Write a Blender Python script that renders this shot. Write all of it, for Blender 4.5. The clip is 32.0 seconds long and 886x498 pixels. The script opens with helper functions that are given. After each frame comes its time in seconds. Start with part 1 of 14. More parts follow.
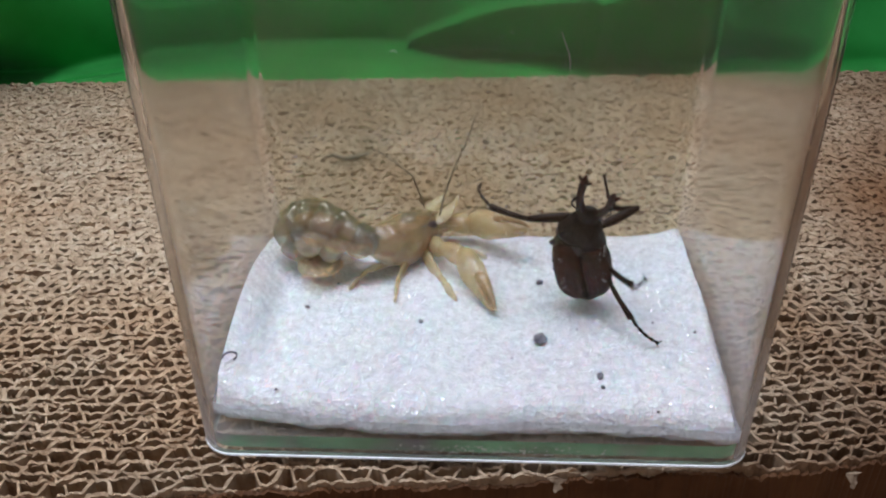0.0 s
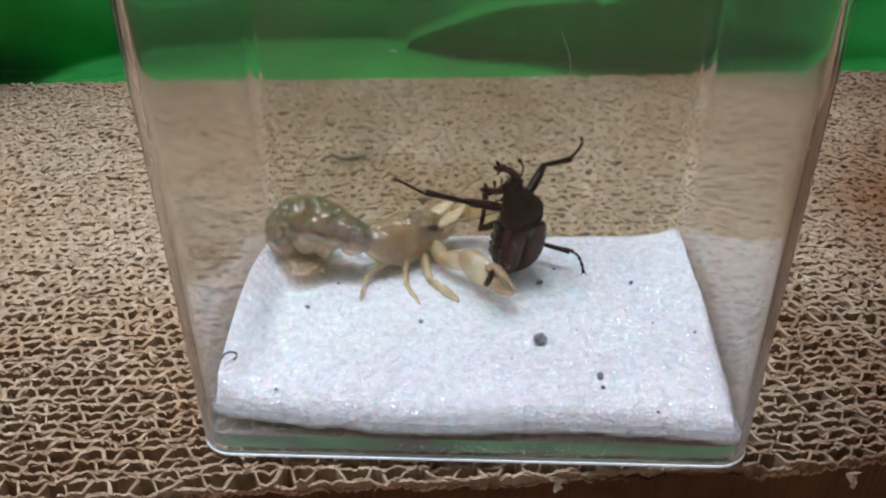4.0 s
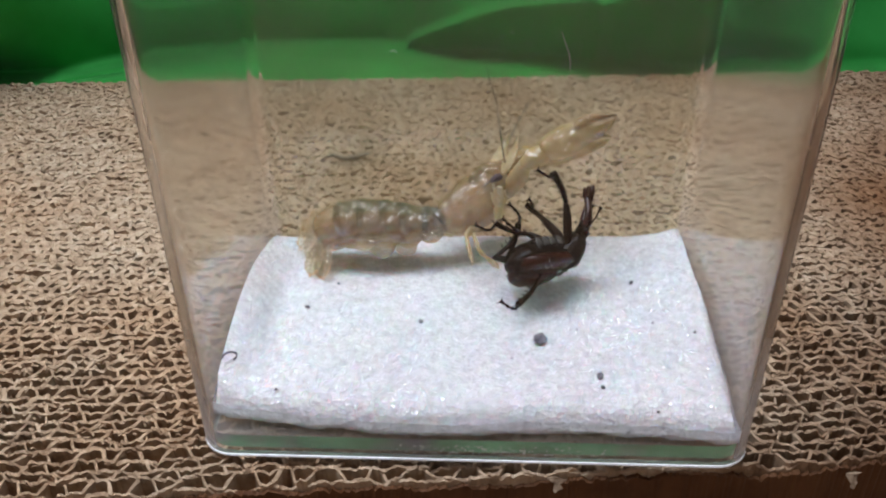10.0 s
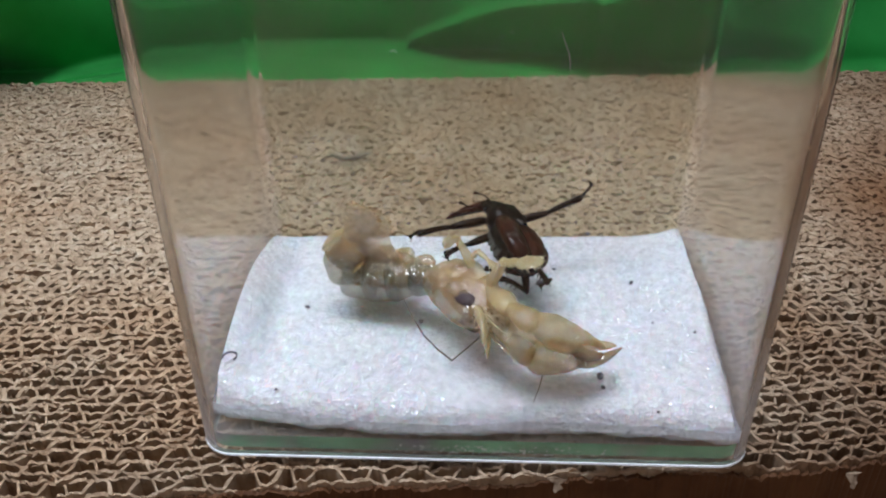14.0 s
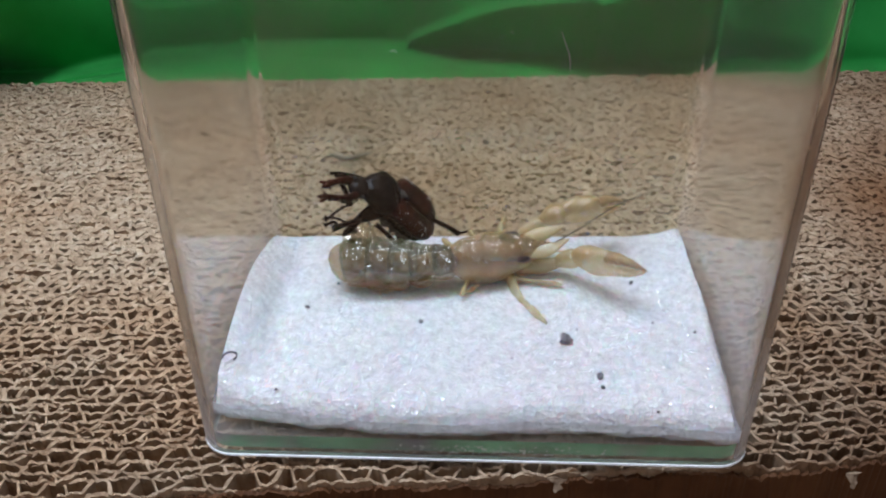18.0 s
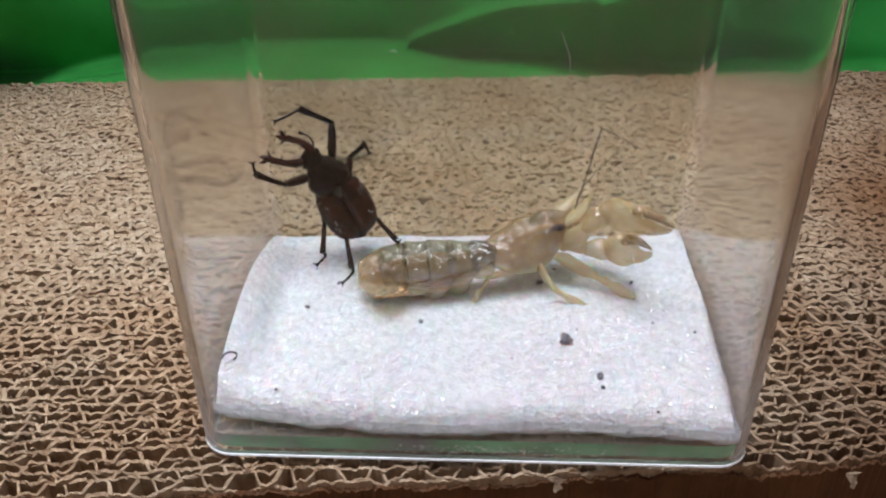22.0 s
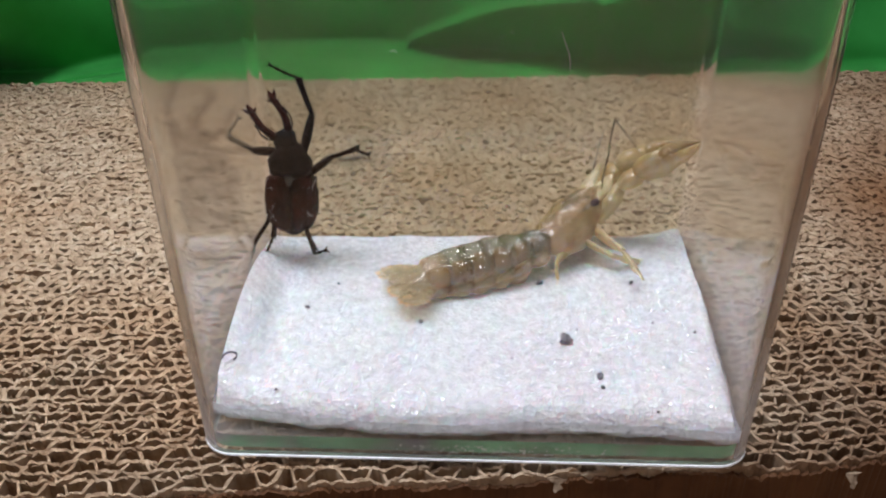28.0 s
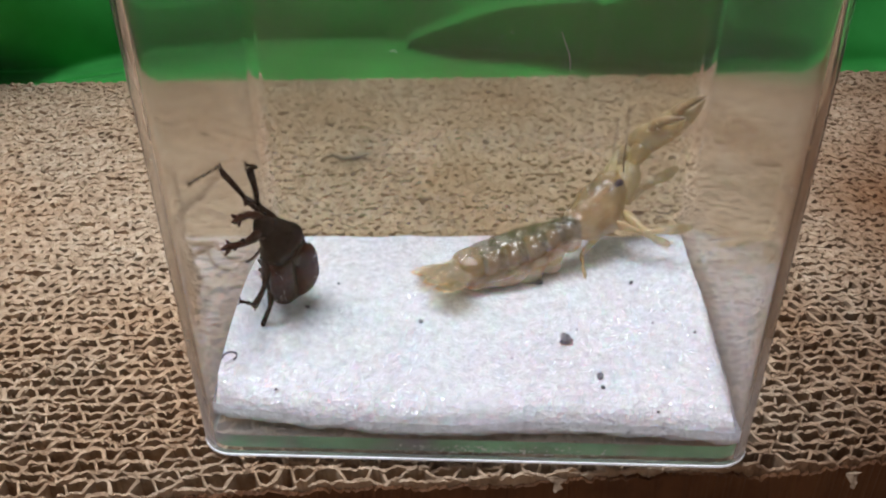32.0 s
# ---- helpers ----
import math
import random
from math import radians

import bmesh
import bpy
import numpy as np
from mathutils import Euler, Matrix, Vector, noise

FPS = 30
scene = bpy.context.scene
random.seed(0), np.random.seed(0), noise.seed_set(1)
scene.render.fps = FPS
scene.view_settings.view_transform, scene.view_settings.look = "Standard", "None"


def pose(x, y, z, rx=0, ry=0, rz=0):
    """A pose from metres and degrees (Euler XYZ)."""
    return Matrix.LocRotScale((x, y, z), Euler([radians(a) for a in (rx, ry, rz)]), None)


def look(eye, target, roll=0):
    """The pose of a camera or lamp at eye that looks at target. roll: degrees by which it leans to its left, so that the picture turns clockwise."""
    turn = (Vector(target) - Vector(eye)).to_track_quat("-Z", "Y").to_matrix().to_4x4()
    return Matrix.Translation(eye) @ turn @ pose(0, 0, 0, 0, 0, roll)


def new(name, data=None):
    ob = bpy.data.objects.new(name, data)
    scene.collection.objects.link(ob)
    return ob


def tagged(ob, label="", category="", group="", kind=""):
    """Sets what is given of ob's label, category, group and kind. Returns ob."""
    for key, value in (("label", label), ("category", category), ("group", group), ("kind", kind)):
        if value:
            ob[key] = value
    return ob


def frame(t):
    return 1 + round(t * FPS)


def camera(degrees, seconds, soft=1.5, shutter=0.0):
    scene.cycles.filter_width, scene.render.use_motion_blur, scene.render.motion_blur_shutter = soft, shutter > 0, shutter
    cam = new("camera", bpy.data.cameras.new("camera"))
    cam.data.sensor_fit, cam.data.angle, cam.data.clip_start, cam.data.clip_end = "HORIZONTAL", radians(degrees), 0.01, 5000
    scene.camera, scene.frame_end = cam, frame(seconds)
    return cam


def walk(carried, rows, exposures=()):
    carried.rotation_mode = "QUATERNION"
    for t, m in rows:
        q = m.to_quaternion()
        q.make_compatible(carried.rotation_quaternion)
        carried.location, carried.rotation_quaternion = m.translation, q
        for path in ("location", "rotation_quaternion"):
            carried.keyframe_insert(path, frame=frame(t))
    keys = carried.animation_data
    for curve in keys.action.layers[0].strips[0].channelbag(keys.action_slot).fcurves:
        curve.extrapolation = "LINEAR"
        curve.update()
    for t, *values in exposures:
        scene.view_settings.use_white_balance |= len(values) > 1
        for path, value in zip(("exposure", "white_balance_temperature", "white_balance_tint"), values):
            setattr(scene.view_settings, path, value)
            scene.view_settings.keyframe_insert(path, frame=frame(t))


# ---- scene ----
cam = camera(55, 32.0, soft=2.0, shutter=0.4)
CAM_POSE = pose(0.0012, -0.1382, 0.1088, 58.37, 0.654, 2.63)
walk(cam, [(0.0, CAM_POSE), (32.0, CAM_POSE)],
     exposures=[(0.0, -0.10, 6000, 10), (1.0, 0.0, 6000, 10), (3.0, -0.06, 5900, 9), (6.0, 0.02, 6180, 11), (10.0, 0.0, 6180, 11), (12.0, -0.08, 6020, 10),
                (14.0, -0.08, 5920, 9), (18.0, -0.10, 5850, 9), (20.0, 0.05, 6260, 12), (32.0, 0.05, 6320, 12)])


# ---- world and light ----
world = bpy.data.worlds.new("room_air")
world.use_nodes = True
world.node_tree.nodes["Background"].inputs[0].default_value = (0.8, 0.88, 1.0, 1)
world.node_tree.nodes["Background"].inputs[1].default_value = 0.25
scene.world = world


def area_lamp(name, eye, target, sx, sy, power, colour):
    data = bpy.data.lights.new(name, "AREA")
    data.shape, data.size, data.size_y, data.energy, data.color = "RECTANGLE", sx, sy, power, colour
    ob = new(name, data)
    ob.matrix_world = look(eye, target)
    return ob


LAMP_Y = 0.10
area_lamp("ceiling_lamp_light", (-0.35, LAMP_Y, 1.395), (-0.35, LAMP_Y, 0), 1.2, 0.45, 15.5, (0.93, 0.98, 1.06))


# ---- materials ----
def material(name, colour, rough=0.6, metal=0.0, spec=0.5, **extra):
    m = bpy.data.materials.new(name)
    m.use_nodes = True
    b = m.node_tree.nodes["Principled BSDF"]
    b.inputs["Base Color"].default_value = (*colour, 1)
    b.inputs["Roughness"].default_value = rough
    b.inputs["Metallic"].default_value = metal
    b.inputs["Specular IOR Level"].default_value = spec
    for key, value in extra.items():
        b.inputs[key.replace("_", " ")].default_value = value
    return m


def node(m, kind, **props):
    n = m.node_tree.nodes.new(kind)
    for k, v in props.items():
        if k in ("operation", "blend_type", "data_type", "feature", "distance"):
            setattr(n, k, v)
        else:
            n.inputs[k].default_value = v
    return n


def link(m, a, b):
    m.node_tree.links.new(a, b)


def coords(m):
    return m.node_tree.nodes.new("ShaderNodeTexCoord").outputs["Object"]


def mottle(m, stops, scale, detail=4, target="Base Color", rough=0.6, vec=None):
    """Colour (or roughness) that varies by noise between the stops."""
    t = node(m, "ShaderNodeTexNoise", Scale=scale, Detail=detail, Roughness=rough)
    link(m, vec or coords(m), t.inputs["Vector"])
    r = m.node_tree.nodes.new("ShaderNodeValToRGB")
    while len(r.color_ramp.elements) < len(stops):
        r.color_ramp.elements.new(0.5)
    for e, (p, c) in zip(r.color_ramp.elements, stops):
        e.position, e.color = p, (*c, 1)
    link(m, t.outputs["Fac"], r.inputs["Fac"])
    if target:
        link(m, r.outputs["Color"], m.node_tree.nodes["Principled BSDF"].inputs[target])
    return r


def grain(m, scale, strength, distance=0.001, kind="noise", detail=4):
    """Fine relief."""
    if kind == "noise":
        t = node(m, "ShaderNodeTexNoise", Scale=scale, Detail=detail)
        out = t.outputs["Fac"]
    else:
        t = node(m, "ShaderNodeTexVoronoi", Scale=scale)
        out = t.outputs["Distance"]
    link(m, coords(m), t.inputs["Vector"])
    b = node(m, "ShaderNodeBump", Strength=strength, Distance=distance)
    old = m.node_tree.nodes["Principled BSDF"].inputs["Normal"]
    if old.links:
        link(m, old.links[0].from_socket, b.inputs["Normal"])
    link(m, out, b.inputs["Height"])
    link(m, b.outputs["Normal"], old)
    return m


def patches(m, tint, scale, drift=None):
    """Large uneven patches of tint over the colour that is there; with drift they thicken that way in the plane."""
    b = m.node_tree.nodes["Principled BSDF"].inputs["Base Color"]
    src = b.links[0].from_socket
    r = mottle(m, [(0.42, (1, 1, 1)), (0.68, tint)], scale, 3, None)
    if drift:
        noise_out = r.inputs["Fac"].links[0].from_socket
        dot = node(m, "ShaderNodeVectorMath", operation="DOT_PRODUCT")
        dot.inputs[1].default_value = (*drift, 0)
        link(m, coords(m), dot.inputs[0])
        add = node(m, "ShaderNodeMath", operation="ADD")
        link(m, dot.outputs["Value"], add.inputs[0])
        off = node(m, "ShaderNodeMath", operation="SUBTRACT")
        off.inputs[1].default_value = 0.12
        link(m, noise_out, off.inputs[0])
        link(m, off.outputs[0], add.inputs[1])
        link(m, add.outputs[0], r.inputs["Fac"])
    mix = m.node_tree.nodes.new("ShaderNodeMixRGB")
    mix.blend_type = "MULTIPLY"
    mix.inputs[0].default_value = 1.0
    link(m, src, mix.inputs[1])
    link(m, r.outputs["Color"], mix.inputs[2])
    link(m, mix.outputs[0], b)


KRAFT = material("kraft_paper", (0.5, 0.37, 0.24), 0.85, spec=0.2)
mottle(KRAFT, [(0.25, (0.27, 0.18, 0.115)), (0.5, (0.535, 0.395, 0.27)), (0.75, (0.68, 0.555, 0.415))], 300)
patches(KRAFT, (0.90, 0.78, 0.67), 16)
# darker brown towards the right front
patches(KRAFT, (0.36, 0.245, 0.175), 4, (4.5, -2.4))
grain(KRAFT, 1500, 0.5, 0.0004)
LINER = material("brown_liner", (0.25, 0.12, 0.05), 0.7, spec=0.25)
mottle(LINER, [(0.3, (0.085, 0.034, 0.013)), (0.7, (0.16, 0.070, 0.028))], 90)
grain(LINER, 900, 0.3, 0.0004)
TORN = material("torn_paper", (0.30, 0.20, 0.13), 0.9, spec=0.1)
mottle(TORN, [(0.3, (0.14, 0.085, 0.05)), (0.7, (0.40, 0.29, 0.2))], 700)
# near-black colour stands for the shade down in the flutes
CORE = material("flute_shade_fill", (0.07, 0.04, 0.025), 0.9)
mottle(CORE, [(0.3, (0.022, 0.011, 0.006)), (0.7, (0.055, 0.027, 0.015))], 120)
CLOTH = material("green_cloth", (0.02, 0.2, 0.03), 0.75, spec=0.25, Sheen_Weight=0.15)
mottle(CLOTH, [(0.3, (0.029, 0.31, 0.045)), (0.7, (0.046, 0.44, 0.072))], 30)
grain(CLOTH, 2500, 0.25, 0.0003)
FOAM = material("white_foam", (0.78, 0.76, 0.80), 0.55, spec=0.3, Coat_Weight=1.0, Coat_Roughness=0.06, Coat_IOR=1.85,
                Subsurface_Weight=0.5, Subsurface_Scale=0.004)
mottle(FOAM, [(0.28, (0.58, 0.585, 0.615)), (0.6, (0.80, 0.805, 0.83))], 620)
patches(FOAM, (0.97, 0.92, 0.95), 30)
grain(FOAM, 1300, 0.42, 0.0005, "voronoi")
grain(FOAM, 300, 0.3, 0.0012)


def sparkle(m, scale, tilt):
    """A skin of tiny flat cells, each tilted its own way, that glint singly."""
    t = node(m, "ShaderNodeTexVoronoi", Scale=scale)
    link(m, coords(m), t.inputs["Vector"])
    off = node(m, "ShaderNodeVectorMath", operation="SUBTRACT")
    off.inputs[1].default_value = (0.5, 0.5, 0.5)
    link(m, t.outputs["Color"], off.inputs[0])
    size = node(m, "ShaderNodeVectorMath", operation="SCALE")
    size.inputs["Scale"].default_value = tilt
    link(m, off.outputs[0], size.inputs[0])
    add = node(m, "ShaderNodeVectorMath", operation="ADD")
    link(m, size.outputs[0], add.inputs[0])
    link(m, m.node_tree.nodes.new("ShaderNodeNewGeometry").outputs["Normal"], add.inputs[1])
    unit = node(m, "ShaderNodeVectorMath", operation="NORMALIZE")
    link(m, add.outputs[0], unit.inputs[0])
    link(m, unit.outputs[0], m.node_tree.nodes["Principled BSDF"].inputs["Coat Normal"])


sparkle(FOAM, 3200.0, 1.5)


def clear_plastic(name, rough, dust, tint=(0.985, 0.99, 0.985), film_colour=(0.62, 0.58, 0.55), ior=1.38, pad_haze=0.0, pad_haze_top=0.03):
    """Clear moulded plastic with a thin uneven film of dust; the pad's pale reflection is painted along its foot."""
    m = material(name, tint, rough, Transmission_Weight=1.0, IOR=ior)
    nt = m.node_tree
    film = nt.nodes.new("ShaderNodeBsdfDiffuse")
    film.inputs["Color"].default_value = (*film_colour, 1)
    mix = nt.nodes.new("ShaderNodeMixShader")
    r = mottle(m, [(0.3, (dust * 0.5,) * 3), (0.75, (dust * 1.5,) * 3)], 60, 5, None)
    link(m, r.outputs["Color"], mix.inputs[0])
    if pad_haze:
        sep = nt.nodes.new("ShaderNodeSeparateXYZ")
        link(m, coords(m), sep.inputs[0])
        cloud = node(m, "ShaderNodeTexNoise", Scale=70.0, Detail=4.0)
        link(m, coords(m), cloud.inputs["Vector"])
        rise = node(m, "ShaderNodeMath", operation="MULTIPLY_ADD")
        rise.inputs[1].default_value = 0.014
        link(m, cloud.outputs["Fac"], rise.inputs[0])
        link(m, sep.outputs["Z"], rise.inputs[2])
        band = node(m, "ShaderNodeMapRange")
        band.interpolation_type = "SMOOTHSTEP"
        for key, value in (("From Min", pad_haze_top), ("From Max", 0.004), ("To Min", 0.0), ("To Max", pad_haze)):
            band.inputs[key].default_value = value
        link(m, rise.outputs[0], band.inputs["Value"])
        both = node(m, "ShaderNodeMath", operation="ADD")
        link(m, r.outputs["Color"], both.inputs[0])
        link(m, band.outputs[0], both.inputs[1])
        link(m, both.outputs[0], mix.inputs[0])
        # lilac-white of the reflected pad, mixed into the film colour
        foam = nt.nodes.new("ShaderNodeMixRGB")
        link(m, band.outputs[0], foam.inputs[0])
        foam.inputs[1].default_value = (*film_colour, 1)
        foam.inputs[2].default_value = (0.86, 0.79, 0.84, 1)
        link(m, foam.outputs[0], film.inputs["Color"])
    link(m, nt.nodes["Principled BSDF"].outputs[0], mix.inputs[1])
    link(m, film.outputs[0], mix.inputs[2])
    link(m, mix.outputs[0], nt.nodes["Material Output"].inputs["Surface"])
    return m


PLASTIC = clear_plastic("clear_plastic", 0.03, 0.006, pad_haze=0.12, pad_haze_top=0.022)
SIDE_PLASTIC = clear_plastic("scuffed_side_plastic", 0.05, 0.03, (0.95, 0.935, 0.91), (0.50, 0.44, 0.40), 1.46, 0.34, 0.036)
BACK_PLASTIC = clear_plastic("scuffed_back_plastic", 0.06, 0.17, (0.96, 0.94, 0.86), (0.350, 0.347, 0.185))
BASE_PLASTIC = clear_plastic("clear_base_plastic", 0.03, 0.62, (0.86, 0.95, 0.88), (0.60, 0.60, 0.60))
BASE_FILM = BASE_PLASTIC.node_tree.nodes["Diffuse BSDF"]
# reflections in the base, green from the cloth and lilac, painted as film colour
BASE_REFLEX = mottle(BASE_PLASTIC, [(0.36, (0.97, 0.90, 0.98)), (0.47, (0.44, 0.97, 0.55))], 30, 3, None)
link(BASE_PLASTIC, BASE_REFLEX.outputs["Color"], BASE_FILM.inputs["Color"])
DROPLET = material("dried_droplet", (0.85, 0.87, 0.82), 0.25)
# white colour stands for the highlight along the clear foot edge
RIM = material("rim_highlight", (0.97, 0.97, 0.98), 0.3)
PLASTER = material("painted_plaster", (0.8, 0.78, 0.76), 0.8)
mottle(PLASTER, [(0.3, (0.76, 0.74, 0.72)), (0.7, (0.82, 0.8, 0.78))], 3)
# unseen wall behind the camera, darkened to cut the light on front faces
DIM = material("dim_south_wall", (0.28, 0.27, 0.28), 0.85)
mottle(DIM, [(0.3, (0.24, 0.23, 0.24)), (0.7, (0.32, 0.31, 0.32))], 6)
WOOD = material("table_wood", (0.3, 0.18, 0.09), 0.5)
mottle(WOOD, [(0.3, (0.2, 0.11, 0.05)), (0.7, (0.36, 0.22, 0.12))], 14)
GLOW = material("lamp_diffuser", (0.9, 0.9, 0.88), 0.5, Emission_Color=(0.97, 0.98, 1, 1), Emission_Strength=5.0)
METAL = material("white_enamel", (0.8, 0.8, 0.8), 0.35)


# ---- building helpers ----
def part(name, bm, mat, parent=None, label="", smooth=False):
    me = bpy.data.meshes.new(name)
    bm.to_mesh(me)
    bm.free()
    me.materials.append(mat)
    if smooth:
        me.polygons.foreach_set("use_smooth", [True] * len(me.polygons))
        me.set_sharp_from_angle(angle=radians(50))
    ob = new(name, me)
    ob.parent = parent
    if label:
        ob["label"] = label
    return ob


def sheet_part(name, verts, faces, mat, parent=None, label="", smooth=False):
    me = bpy.data.meshes.new(name)
    me.from_pydata(verts, [], faces)
    me.materials.append(mat)
    if smooth:
        me.polygons.foreach_set("use_smooth", [True] * len(me.polygons))
        me.set_sharp_from_angle(angle=radians(50))
    ob = new(name, me)
    ob.parent = parent
    if label:
        ob["label"] = label
    return ob


def box_bm(x0, x1, y0, y1, z0, z1, bevel=0.0, segs=2):
    bm = bmesh.new()
    bmesh.ops.create_cube(bm, size=1, matrix=Matrix.Translation(((x0 + x1) / 2, (y0 + y1) / 2, (z0 + z1) / 2))
                          @ Matrix.Diagonal((x1 - x0, y1 - y0, z1 - z0, 1)))
    if bevel:
        bmesh.ops.bevel(bm, geom=list(bm.edges), offset=bevel, segments=segs, affect="EDGES", profile=0.5)
    return bm


def thing(name, m, label, category, group=""):
    ob = new(name)
    ob.empty_display_size = 0.01
    ob.matrix_world = m
    return tagged(ob, label, category, group)


# ---- room, table ----
ROOM = 1.6
TABLE_Z = -0.040


def room():
    def slab(name, *b):
        # floor and south wall, both unseen, are dark to weaken reflections in the case
        tagged(part(name, box_bm(*b), WOOD if name == "floor" else DIM if name == "wall_south" else PLASTER), kind="structure", category=name.split("_")[0])
    slab("floor", -ROOM, ROOM, -ROOM, ROOM, -0.85, -0.80)
    slab("ceiling", -ROOM, ROOM, -ROOM, ROOM, 1.45, 1.50)
    slab("wall_north", -ROOM, ROOM, ROOM, ROOM + 0.1, -0.80, 1.45)
    slab("wall_south", -ROOM, ROOM, -ROOM - 0.1, -ROOM, -0.80, 1.45)
    slab("wall_east", ROOM, ROOM + 0.1, -ROOM, ROOM, -0.80, 1.45)
    slab("wall_west", -ROOM - 0.1, -ROOM, -ROOM, ROOM, -0.80, 1.45)
    lamp = thing("ceiling_lamp", pose(-0.35, LAMP_Y, 1.45), "white enamel ceiling lamp with a glowing diffuser, switched on", "lamp")
    part("housing", box_bm(-0.63, 0.63, -0.25, 0.25, -0.04, 0.0, 0.006), METAL, lamp)
    part("diffuser", box_bm(-0.6, 0.6, -0.225, 0.225, -0.05, -0.0405, 0.003), GLOW, lamp, "glowing white diffuser")
    table = thing("table", pose(0, 0.1, TABLE_Z), "brown wooden table under the cardboard block", "table")
    part("tabletop", box_bm(-0.6, 0.6, -0.35, 0.35, -0.03, 0.0, 0.004), WOOD, table)
    for sx in (-0.55, 0.55):
        for sy in (-0.30, 0.30):
            part("leg", box_bm(sx - 0.03, sx + 0.03, sy - 0.03, sy + 0.03, -0.76, -0.0305, 0.004), WOOD, table)


room()

# ---- corrugated board ----
BOARD = pose(0.0, -0.0372, -0.0012, 0, 0, 4.2)
PITCH = 0.0026
ROWS = 76
U0, U1 = -0.235, 0.215


def ribbon(us, vs, tops, thick, depth, seed):
    """A standing strip of paper that follows the line (us, vs), with frayed top heights."""
    n = len(us)
    du, dv = np.gradient(us), np.gradient(vs)
    ln = np.hypot(du, dv)
    nu, nv = -dv / ln, du / ln
    r = np.random.RandomState(seed)
    th = thick * (0.6 + 0.45 * r.rand(n) + 0.9 * np.clip(wobble(us, seed + 7, 0.0022), 0, 1) ** 2) / 2
    us, vs = us + 0.00012 * (r.rand(n) - 0.5), vs + 0.00022 * (r.rand(n) - 0.5)
    tops = tops - 0.0005 * r.rand(n) ** 2
    z2 = tops - 0.0005 * r.rand(n)
    cols = [(us + nu * th * 0.7, vs + nv * th * 0.7, np.full(n, -depth)), (us + nu * th, vs + nv * th, tops),
            (us - nu * th, vs - nv * th, z2), (us - nu * th * 0.7, vs - nv * th * 0.7, np.full(n, -depth))]
    verts = np.stack([np.stack(c, 1) for c in cols], 1).reshape(-1, 3)
    faces = [(4 * i + k, 4 * i + 4 + k, 4 * i + 5 + k, 4 * i + 1 + k) for i in range(n - 1) for k in range(3)]
    return verts, faces


def wobble(u, seed, step):
    """Smooth random line over u."""
    r = np.random.RandomState(seed)
    q = (u - U0) / step + 1
    h = r.rand(int((U1 - U0) / step) + 5) * 2 - 1
    i = np.floor(q).astype(int)
    f = q - i
    f = f * f * (3 - 2 * f)
    return h[i] * (1 - f) + h[i + 1] * f


def front_edge(u):
    """The uneven line at which the block was cut off in front."""
    return np.interp(u, (-0.235, -0.0799, -0.056, -0.0418, -0.0225, -0.005, 0.0068, 0.0265, 0.0465, 0.0614, 0.074, 0.215), (0.0019, 0.0019, 0.0018, 0.0027, 0.0033, 0.0029, 0.0037, 0.004, 0.0046, 0.0044, 0.0062, 0.0102))


